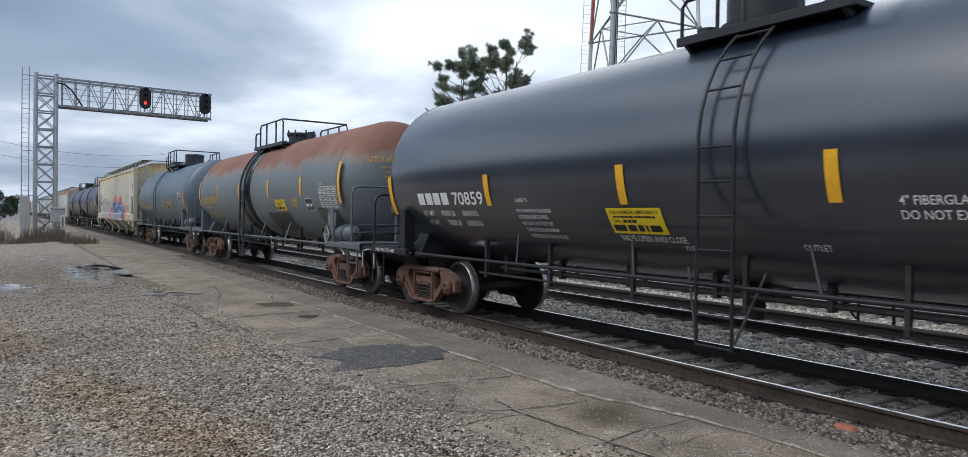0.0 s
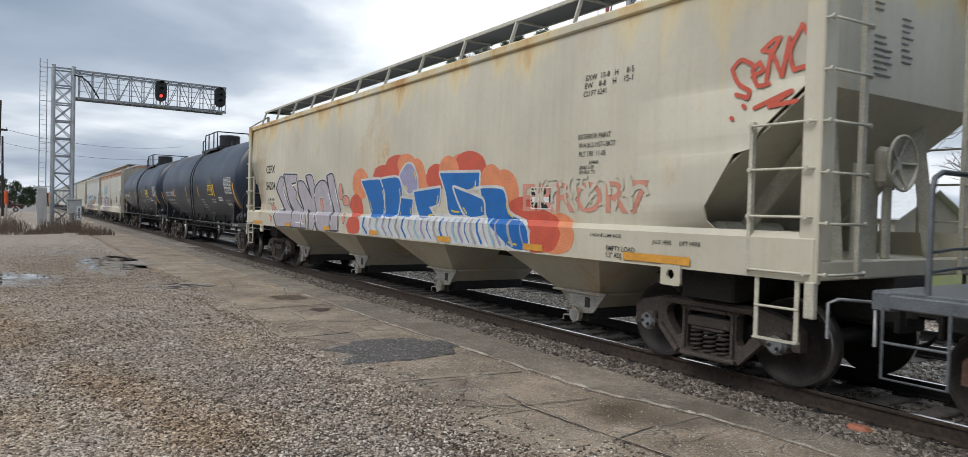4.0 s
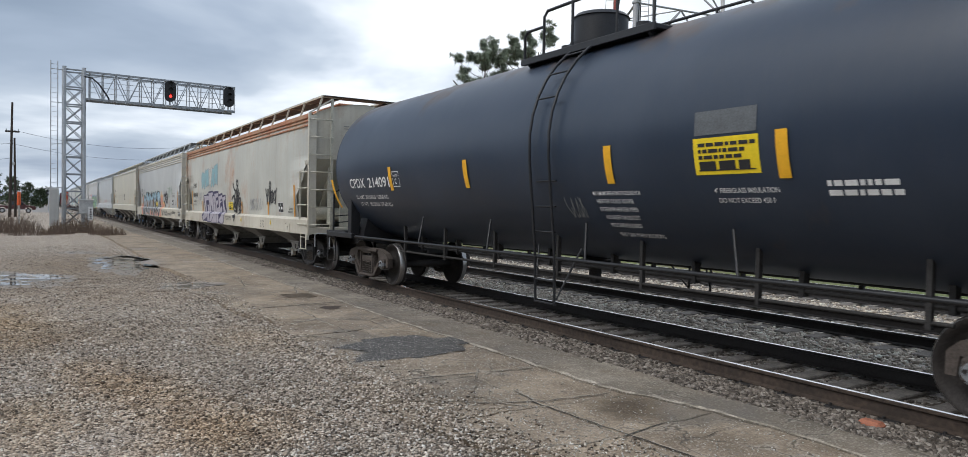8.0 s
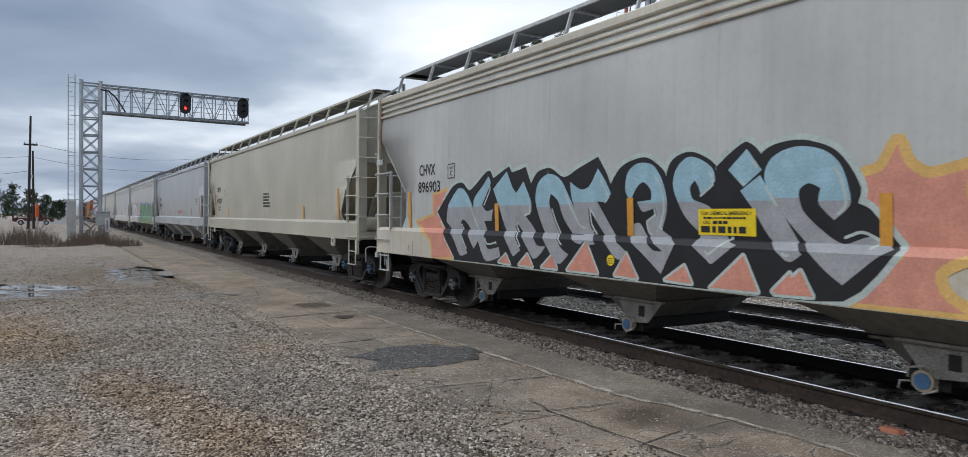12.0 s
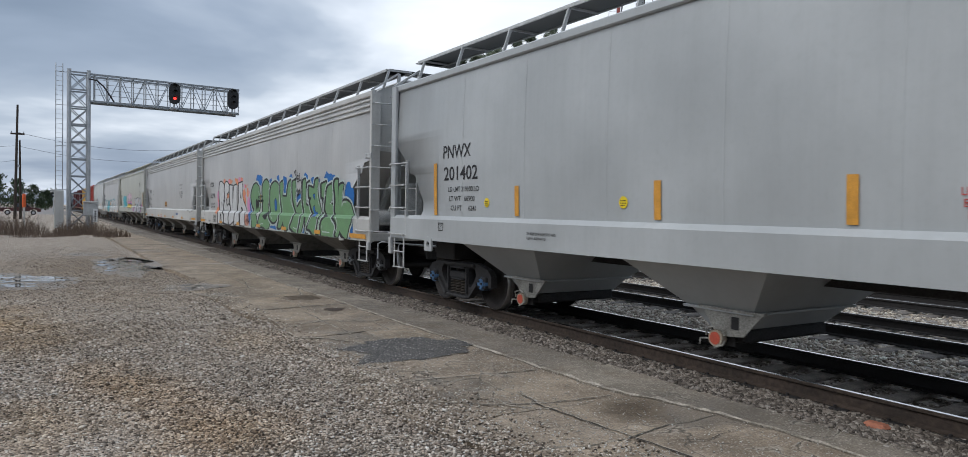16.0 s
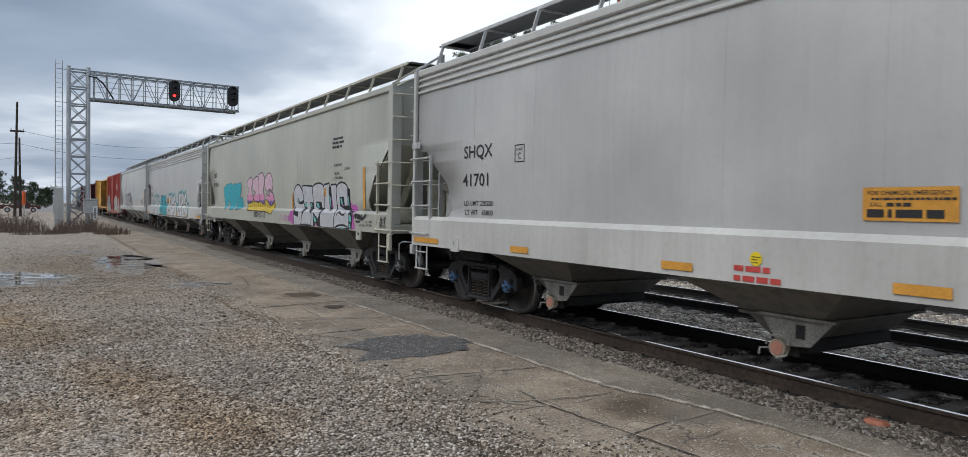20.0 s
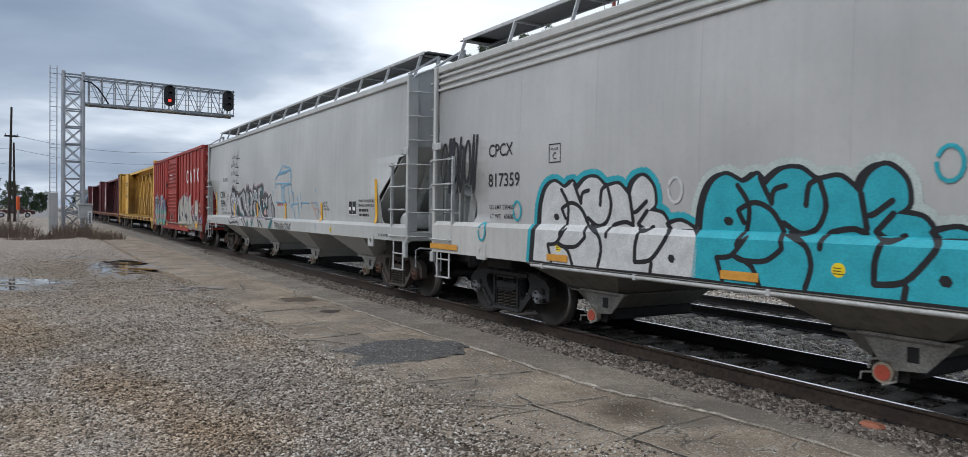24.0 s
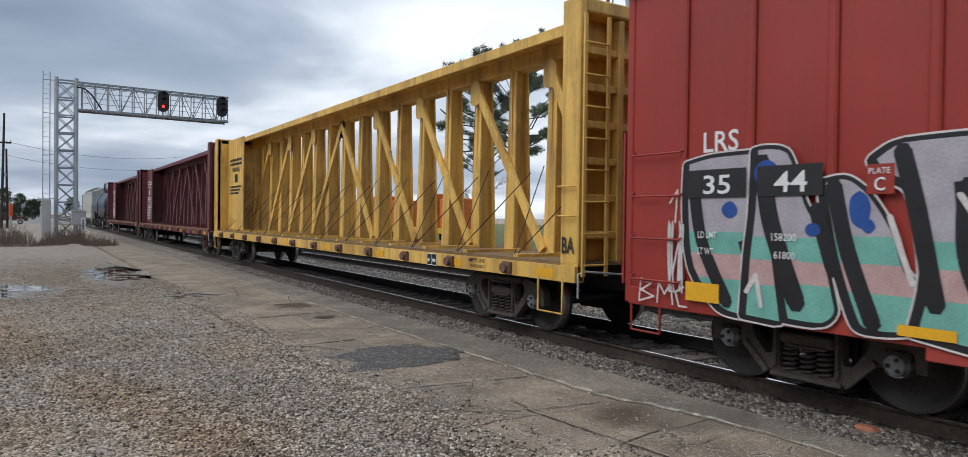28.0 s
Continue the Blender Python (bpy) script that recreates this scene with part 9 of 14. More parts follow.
    put([(15.34, 1.92), (15.2, 1.82), (15.28, 1.7)], lift=0.0135)
    put([(12.19, 2.03), (12.1, 2.27), (12.01, 2.01)], lift=0.0135)
    put = partial(brushed, car, sf, m=SP["black"], label="thin black tag stroke")
    put([(11.2, 1.2), (11.08, 1.23), (10.91, 1.31), (11.07, 1.09)], thick=0.025)
    put([(10.96, 1.33), (10.98, 1.16)], thick=0.025)
    put([(10.89, 1.35), (10.78, 1.42), (10.91, 1.39)], thick=0.025)
    put([(10.86, 1.21), (10.77, 1.34), (10.81, 1.17), (10.68, 1.18), (10.69, 1.34)], thick=0.025)
    put([(10.68, 1.22), (10.53, 1.25)], thick=0.025)
    put = partial(brushed, car, sf, m=SP["black"], label="black tag stroke above the letters")
    put([(5.6, 2.76), (5.74, 2.71), (5.6, 2.62), (5.57, 2.53), (5.71, 2.52)], thick=0.035)
    put([(5.49, 2.7), (5.51, 2.51), (5.35, 2.52)], thick=0.035)
    put([(5.49, 2.61), (5.38, 2.61)], thick=0.035)
    put([(5.27, 2.66), (5.29, 2.47), (5.14, 2.48)], thick=0.035)
    put([(5.11, 2.28), (5.04, 2.53), (4.99, 2.44), (5.09, 2.37)], thick=0.035)
    put([(5.45, 2.44), (5.35, 2.44)], thick=0.035)
    put([(5.53, 2.18), (5.45, 2.24), (5.52, 2.04), (5.39, 2.08)], thick=0.035)
    put([(5.36, 2.17), (5.29, 2.21), (5.34, 2.06), (5.36, 2.17)], thick=0.035)
    put([(5.26, 2.19), (5.21, 2.23), (5.23, 2.08)], thick=0.035)
    marks(car, sf, [("CPCX", 17.53, 2.52, 0.19, 0.74), ("815190", 17.53, 2.06, 0.19, 0.92), ("LD LMT 220300", 17.51, 1.80, 0.075, 0.78), ("LT WT   65700", 17.5, 1.66, 0.075, 0.78), ("ZAHR", 16.62, 1.26, 0.12, 0.55), ("OSKE", 16.6, 1.10, 0.12, 0.5), ("2 INCH HF COMP SHOES", 17.75, 1.09, 0.045, 0.6), ("JACK HERE", 18.22, 1.15, 0.04, 0.26), ("LIFT HERE", 18.45, 1.36, 0.04, 0.24)], LETTER_BLACK)
    placard(car, sf, 9.75, 9.0, 1.86, 2.12, 62, ORANGE_STRIPE)
    for y in (1.28, 3.75, 6.7, 9.6, 12.4, 15.32, 19.24):
        strip(Shape(), y, y - (0.95 if y in (1.28, 19.24) else 0.45), 1.07, 1.17, sf, 0.016).part("reflective_stripe", ORANGE_STRIPE, car)
    # plain car with the yellow sill marks
    car, sf = hopper_car(199.9, 18.85, LIGHT_GREY, GREY_TRIM_L, "plain pale grey covered hopper with soft vertical panel seams", 4.20, 3, "swept", 4, "blue", lead=-0.14, trucks=(1.39, 17.27), sill_paint=WHITE_SILL, seam=1.67, cap=SP["salmon"], sill=(1.02, 1.54))
    marks(car, sf, [("SHQX", 17.0, 2.54, 0.20, 0.88), ("41701", 17.04, 2.08, 0.20, 0.80), ("LD LMT 220200", 17.0, 1.76, 0.08, 0.9), ("LT WT   65800", 16.98, 1.61, 0.08, 0.86)], LETTER_BLACK)
    plate_box(car, sf, 15.5, 15.25, 2.41, 2.67, LETTER_BLACK)
    emergency_placard(car, sf, 10.19, 9.43, 1.67, 1.95, 70)
    sticker(car, sf, 11.19, 1.27, 0.07)
    marks(car, sf, [("OVERCOAT 3539/4703H.237 PAINT", 4.98, 2.76, 0.055, 1.05), ("35460 LINING", 4.75, 2.58, 0.055, 0.47), ("CAUTION: DO NOT USE STEAM", 4.98, 2.40, 0.055, 0.85), ("BOILING WATER OR SHARP OBJECTS", 4.98, 2.31, 0.055, 1.05), ("TO CLEAN. ENTER CAR WITH", 4.98, 2.22, 0.055, 0.85), ("CLEAN SOFT SOLED SHOES", 4.98, 2.13, 0.055, 0.75)], LETTER_BLACK)
    block_word(car, sf, [(5.75 - 0.068 * k, 5.75 - 0.068 * k - 0.05) for k in range(11) if k != 6], 1.24, 1.35, plain("blue_stencil_paint", (0.04, 0.12, 0.32), 0.6))
    for a, b in (((5.98, 1.20), (5.88, 1.30)), ((5.88, 1.30), (5.98, 1.40)), ((5.98, 1.40), (6.08, 1.30)), ((6.08, 1.30), (5.98, 1.20))):
        slash(car, sf, [a, b], 0.014, SP["blue_deep"], "thin blue side of a diamond-shaped company mark", 0.006)
    for y in (1.02, 3.98, 6.9, 9.87, 12.43, 15.47, 18.7):
        strip(Shape(), y, y - (0.95 if y in (1.02, 18.7) else 0.45), 1.08, 1.17, sf, 0.012).part("reflective_stripe", ORANGE_STRIPE, car)
    caution_print(car, sf, 11.45, 1.14, 72, LETTER_RED, 2, 0.6)
    marks(car, sf, [("LIFT HERE", 1.15, 1.46, 0.05, 0.3), ("JACK HERE", 1.75, 1.40, 0.05, 0.3), ("EMPTY LOAD", 2.3, 1.46, 0.05, 0.4)], LETTER_BLACK)
    # greenish car with three pieces
    car, sf = hopper_car(219.9, 18.75, GREEN_GREY, CREAM_TRIM, "greenish-grey covered hopper with blue, pink and silver graffiti", 4.12, 0, "angular", 4, "black", lead=-0.20, trucks=(1.42, 17.17), seam=3.1)
    put = partial(painted, car, sf, m=SP["black"], label="black shadow of a block-letter piece")
    put([(6.32, 1.58), (5.98, 1.77), (5.64, 1.83), (4.79, 1.81), (3.95, 1.81), (3.59, 2.17), (3.41, 2.18), (3.06, 1.93), (2.35, 2.13), (2.21, 2.11), (2.15, 1.68), (1.84, 1.61), (1.9, 1.2), (3.03, 1.2), (3.41, 1.19), (4.27, 1.19), (4.76, 1.2), (6.24, 1.19)], lift=0.0042)
    put = partial(painted, car, sf, m=SP["magenta"], label="cloud of magenta spray paint")
    put([(2.21, 1.87), (2.1, 1.76), (1.88, 1.75), (1.75, 1.69), (1.72, 1.61), (1.8, 1.56), (1.76, 1.36), (1.7, 1.29), (1.72, 1.21), (1.91, 1.19), (1.91, 1.58), (2.15, 1.66)], lift=0.003)
    put([(6.37, 1.61), (6.62, 1.53), (6.73, 1.36), (6.46, 1.2), (6.24, 1.19)], lift=0.003)
    put = partial(painted, car, sf, m=SP["silver"], label="silver block letter with a rough black edge", edge=(0.045, SP["black"]))
    put([(6.49, 1.97), (6.46, 2.13), (6.2, 2.26), (5.96, 2.23), (5.75, 2.09), (5.62, 1.96), (5.61, 1.87), (5.98, 1.81), (6.05, 1.91), (6.16, 1.93), (6.19, 1.83), (5.98, 1.74), (5.64, 1.76), (5.57, 1.63), (5.56, 1.41), (5.68, 1.21), (6.24, 1.19), (6.28, 1.46), (5.89, 1.39), (5.83, 1.55), (6.25, 1.58), (6.48, 1.77)], lift=0.0060)
    put([(5.75, 2.19), (5.62, 2.23), (4.91, 2.2), (4.86, 2.02), (4.81, 1.8), (5.08, 1.81), (5.02, 1.6), (4.8, 1.52), (4.74, 1.36), (4.79, 1.21), (4.94, 1.19), (5.58, 1.19), (5.53, 1.42), (5.31, 1.59), (5.39, 1.81), (5.59, 1.77), (5.62, 1.96)], lift=0.0070)
    put([(4.87, 2.18), (4.64, 2.25), (4.27, 2.26), (4.01, 2.18), (3.97, 1.88), (3.92, 1.67), (4.12, 1.67), (4.18, 1.81), (4.61, 1.82), (4.62, 1.69), (4.3, 1.61), (4.04, 1.6), (4.22, 1.39), (4.62, 1.56), (4.58, 1.19), (4.76, 1.2), (4.72, 1.47), (4.81, 1.88)], lift=0.0080)
    put([(3.96, 2.22), (3.61, 2.25), (3.63, 1.94), (3.54, 1.6), (3.37, 1.6), (3.42, 1.94), (3.45, 2.21), (3.11, 2.21), (3.1, 1.93), (3.07, 1.64), (2.96, 1.55), (3.08, 1.34), (3.07, 1.2), (4.02, 1.2), (4.05, 1.46), (3.93, 1.59), (3.95, 1.69)], lift=0.0090)
    put([(3.07, 2.14), (2.91, 2.23), (2.68, 2.25), (2.46, 2.2), (2.37, 2.12), (2.36, 1.73), (2.55, 1.73), (2.58, 1.94), (2.88, 1.93), (2.85, 1.71), (2.44, 1.62), (2.2, 1.63), (2.1, 1.58), (2.09, 1.22), (3.03, 1.19), (3.04, 1.4), (2.96, 1.55), (3.06, 1.87)], lift=0.0100)
    put = partial(painted, car, sf, m=SP["teal"], label="bright glint inside a block letter")
    put([(6.18, 1.89), (6.09, 1.92), (6.01, 1.79), (6.12, 1.81)], lift=0.0105)
    put([(5.55, 1.76), (5.39, 1.79), (5.33, 1.69), (5.48, 1.68)], lift=0.0105)
    put([(5.05, 1.78), (4.93, 1.78), (4.9, 1.67), (4.99, 1.69)], lift=0.0105)
    put([(4.57, 1.78), (4.41, 1.78), (4.32, 1.66), (4.51, 1.68)], lift=0.0105)
    put([(4.55, 1.47), (4.33, 1.35), (4.33, 1.3), (4.49, 1.31)], lift=0.0105)
    put = partial(painted, car, sf, m=SP["pink"], label="bright glint inside a block letter")
    put([(4.44, 1.28), (4.22, 1.19), (4.38, 1.19)], lift=0.0105)
    put = partial(painted, car, sf, m=SP["teal"], label="bright glint inside a block letter")
    put([(3.59, 1.98), (3.49, 1.91), (3.46, 1.66), (3.57, 1.78)], lift=0.0105)
    put = partial(painted, car, sf, m=SP["magenta"], label="bright glint inside a block letter")
    put([(3.44, 1.94), (3.35, 1.85), (3.31, 1.65), (3.37, 1.65)], lift=0.0105)
    put = partial(painted, car, sf, m=SP["teal"], label="bright glint inside a block letter")
    put([(2.84, 1.89), (2.73, 1.89), (2.67, 1.75), (2.76, 1.76)], lift=0.0105)
    put([(2.33, 1.95), (2.28, 1.92), (2.24, 1.69), (2.31, 1.76)], lift=0.0105)
    put([(2.07, 1.53), (1.94, 1.49), (1.93, 1.35), (2.05, 1.39)], lift=0.0105)
    put([(2.08, 1.34), (1.96, 1.29), (1.96, 1.19), (2.03, 1.23)], lift=0.0105)
    put([(2.64, 1.21), (2.49, 1.23), (2.37, 1.2), (2.6, 1.19)], lift=0.0105)
    put = partial(painted, car, sf, m=SP["magenta"], label="bright glint inside a block letter")
    put([(2.74, 1.74), (2.59, 1.74), (2.61, 1.71)], lift=0.0105)
    put = partial(brushed, car, sf, m=SP["black"], label="black sketched stroke")
    put([(2.84, 1.5), (2.8, 1.56), (2.71, 1.57), (2.43, 1.5), (2.32, 1.57)], thick=0.045)
    put([(2.99, 1.19), (2.83, 1.24), (2.6, 1.27), (2.32, 1.27), (2.14, 1.23)], thick=0.045)
    put([(5.62, 1.19), (5.36, 1.21), (5, 1.21), (4.82, 1.19)], thick=0.045)
    put([(1.73, 1.49), (1.66, 1.54), (1.56, 1.53), (1.66, 1.45), (1.64, 1.53)], thick=0.045)
    put([(1.54, 1.46), (1.5, 1.53), (1.43, 1.52), (1.47, 1.46), (1.54, 1.46)], thick=0.045)
    put([(1.41, 1.51), (1.38, 1.42), (1.31, 1.52), (1.28, 1.43), (1.06, 1.54)], thick=0.045)
    put([(1.62, 1.38), (1.41, 1.38)], thick=0.045)
    put = partial(painted, car, sf, m=SP["cyan"], label="blue graffiti letter", edge=(0.026, SP["teal_dark"]))
    put([(15.6, 2.3), (15.22, 2.43), (14.72, 2.46), (14.37, 2.49), (14.13, 2.31), (14.1, 1.59), (14.33, 1.54), (14.83, 1.89), (14.93, 1.53), (15.32, 1.62), (15.52, 1.98)], lift=0.0056)
    put([(14.43, 2.15), (14.14, 2.39), (13.69, 2.46), (13.48, 2.29), (13.57, 1.88), (13.76, 1.55), (14.28, 1.54), (14.51, 1.8)], lift=0.0070)
    put([(13.59, 2.42), (12.87, 2.47), (12.73, 2.31), (12.95, 2.04), (13.26, 1.92), (12.92, 1.56), (13.33, 1.56), (13.57, 1.97)], lift=0.0084)
    put([(13.21, 2.45), (12.77, 2.47), (12.8, 2.16), (13.05, 1.88), (12.56, 1.96), (12.42, 1.61), (13.13, 1.56), (13.25, 1.76), (12.96, 2.12)], lift=0.0098)
    put = partial(painted, car, sf, m=SP["yellow"], label="yellow drips below the letters", edge=(0.03, SP["black"]))
    put([(11.92, 1.88), (8.48, 1.84), (8.42, 1.63), (8.62, 1.45), (9.34, 1.52), (11.63, 1.54)], lift=0.0040)
    put = partial(painted, car, sf, m=SP["pink"], label="pink-and-purple graffiti letter", edge=(0.03, SP["black"]), bands=((1.72, SP["pink"]), (1.86, SP["purple"]), (2.06, SP["pink"]), (2.9, SP["pink_pale"])))
    put([(11.85, 2.51), (11.34, 2.63), (11.17, 2.41), (11.41, 2.17), (11.24, 2.13), (11.08, 1.84), (11.82, 1.76), (11.92, 1.95), (11.58, 2.24), (11.84, 2.36)], lift=0.0060)
    put([(11.09, 2.51), (10.56, 2.63), (10.33, 2.41), (10.32, 1.8), (10.84, 1.84), (11.08, 1.95), (10.69, 2.12), (11.09, 2.23)], lift=0.0071)
    put([(10.34, 2.68), (9.92, 2.73), (9.65, 2.58), (9.71, 2.32), (9.84, 2.2), (9.63, 1.93), (9.69, 1.74), (10.25, 1.84), (10.33, 2.35)], lift=0.0082)
    put([(9.46, 2.57), (9.15, 2.69), (8.85, 2.63), (8.67, 2.41), (8.72, 2.17), (9.07, 2.21), (9.19, 2.15), (8.6, 2.04), (8.54, 1.81), (8.94, 1.71), (9.31, 1.87), (9.38, 2.06), (9, 1.96), (8.95, 2.08), (9.44, 2.19), (9.61, 2.38)], lift=0.0093)
    put = partial(brushed, car, sf, m=SP["black"], label="black drip")
    put([(11.72, 1.84), (11.57, 1.51)], thick=0.03)
    put([(11.45, 1.84), (11.3, 1.51)], thick=0.03)
    put([(11.19, 1.84), (11.04, 1.52)], thick=0.03)
    put([(10.93, 1.84), (10.79, 1.52)], thick=0.03)
    put([(10.69, 1.84), (10.55, 1.53)], thick=0.03)
    put([(10.45, 1.84), (10.31, 1.53)], thick=0.03)
    put([(10.22, 1.84), (10.09, 1.54)], thick=0.03)
    put([(9.99, 1.84), (9.86, 1.54)], thick=0.03)
    put([(9.77, 1.84), (9.65, 1.55)], thick=0.03)
    put([(9.56, 1.84), (9.44, 1.55)], thick=0.03)
    put([(9.36, 1.84), (9.24, 1.55)], thick=0.03)
    put([(9.16, 1.84), (9.04, 1.56)], thick=0.03)
    put([(8.97, 1.84), (8.85, 1.56)], thick=0.03)
    put([(8.78, 1.84), (8.67, 1.56)], thick=0.03)
    put([(8.59, 1.84), (8.48, 1.57)], thick=0.03)
    scrawl(car, sf, 0.36, 1.28, 0.34, 0.24, SP["black"], 83, 4, 0.015)
    marks(car, sf, [("EXTERIOR PAINT", 3.27, 2.66, 0.06, 0.55), ("12-12072", 2.57, 2.56, 0.06, 0.35), ("TIMS 02-20", 3.26, 2.46, 0.06, 0.36), ("INTERIOR LINING", 3.26, 2.36, 0.06, 0.58), ("JACK HERE", 1.46, 1.28, 0.045, 0.32), ("PULL HERE", 1.07, 1.36, 0.045, 0.32), ("LIFT HERE", 1.05, 1.29, 0.045, 0.3)], LETTER_BLACK)
    sticker(car, sf, 3.0, 1.85)
    scrawl(car, sf, 10.8, 1.30, 1.4, 0.2, SP["black"], 84, 7, 0.02)
    scrawl(car, sf, 7.6, 1.24, 1.0, 0.2, SP["magenta"], 85, 6, 0.02)
    stripes(car, sf, [(1.35, 1.66, 2.58), (6.62, 1.62, 2.05), (3.88, 1.95, 2.15)], 1.6, 2.3, ORANGE_STRIPE, 0.12)
    caution_print(car, sf, 3.4, 3.3, 86, None, 3, 0.75)
    marks(car, sf, [("CBFX", 17.5, 2.78, 0.17, 0.62), ("471798", 17.5, 2.40, 0.17, 0.85)], LETTER_BLACK)
    # light car with the black, white and aqua pieces
    car, sf = hopper_car(239.8, 19.3, LIGHT_GREY, GREY_TRIM_L, "pale grey covered hopper with black-and-white graffiti edged in aqua", 4.20, 3, "swept", 4, "black", sill_paint=WHITE_SILL, cap=SP["red"], seam=1.67, sill=(1.02, 1.54))
    Shape().tube([(-1.60, 3.1, 0.985), (-1.60, 16.3, 0.985)], 0.024, 8).part("brake_pipe", GREY_TRIM_L, car, "pale pipe along the foot of the sill")
    for k in range(8):
        Shape().box(-1.63, 3.4 + 1.8 * k, 0.95, -1.53, 3.45 + 1.8 * k, 1.03, 0.008).part("pipe_clamp", GREY_TRIM_L, car)
    for a, b, tall, fill, halo in ((16.22, 13.30, 0.98, SP["white"], SP["cyan"]), (13.36, 10.52, 0.97, SP["cyan"], SP["mint_pale"]), (10.26, 7.05, 1.0, SP["white"], SP["cyan"]), (6.85, 3.6, 1.06, SP["white"], SP["cyan"])):
        swollen_word(car, sf, a, b, tall, fill, halo)
    for i, (y, z) in enumerate(((10.88, 2.15), (13.68, 2.0), (16.75, 1.75), (17.6, 1.42))):
        slash(car, sf, [(y + 0.10 * math.cos(t), z + 0.14 * math.sin(t)) for t in [0.4 + 0.5 * k for k in range(13)]], 0.035, SP["white"] if i == 1 else SP["cyan"], "drop-shaped loop of spray paint")
    scrawl(car, sf, 19.05, 2.0, 1.05, 1.0, SP["black"], 95, 8, 0.05)
    for y, z in ((15.65, 1.27), (11.72, 1.26)):
        sticker(car, sf, y, z, 0.065)
    marks(car, sf, [("CPCX", 17.52, 2.58, 0.19, 0.66), ("817359", 17.53, 2.12, 0.20, 0.85), ("LD LMT 220400", 17.5, 1.77, 0.07, 0.66), ("LT WT   65600", 17.49, 1.63, 0.07, 0.64)], LETTER_BLACK)
    plate_box(car, sf, 15.98, 15.72, 2.41, 2.67, LETTER_BLACK)
    emergency_placard(car, sf, 10.7, 9.95, 1.70, 1.98, 96)
    for y in (19.3, 15.89, 12.97, 10.0, 7.0, 4.0, 1.1):
        strip(Shape(), y, y - (0.95 if y in (19.3, 1.1) else 0.45), 1.08, 1.17, sf, 0.020).part("reflective_stripe", ORANGE_STRIPE, car)
    # smooth pale car at the end of the hoppers
    car, sf = hopper_car(260.2, 18.4, PALE_GREY, GREY_TRIM_L, "smooth pale grey covered hopper with grey graffiti and thin blue scrawls", 4.25, 0, "slant", 4, "brown", lead=-0.10, tail=0.22, cap=CAP_BROWN, bay_paint=PALE_GREY, sill=(1.14, 1.45))
    painted(car, sf, [(14.75, 2.15), (14.55, 2.28), (14.42, 2.53), (14.32, 2.46), (14.2, 2.52), (14.04, 2.41), (13.89, 2.37), (13.59, 2.28), (13.26, 2.29), (13.04, 2.33), (12.79, 2.41), (12.59, 2.35), (12.49, 2.25), (12.4, 2.42), (12.31, 2.55), (12.21, 2.44), (12.08, 2.51), (11.99, 2.37), (11.86, 2.37), (11.69, 2.3), (11.61, 2.21), (11.53, 2.42), (11.37, 2.54), (11.33, 2.44), (11.03, 2.41), (10.92, 2.46), (10.68, 2.47), (10.51, 2.51), (10.29, 2.48), (10.24, 2.37), (10.31, 2.16), (10.22, 2.2), (10.04, 2.24), (9.86, 2.2), (9.72, 2.12), (9.66, 1.94), (9.68, 1.72), (9.79, 1.5), (10.08, 1.46), (10.52, 1.46), (11.39, 1.46), (12.72, 1.46), (14.03, 1.44), (14.55, 1.44), (14.74, 1.79)], SP["soot_soft"], 0.0052, "sooty cloud round a graffiti piece", halo=(0.05, SP["haze_red"]))
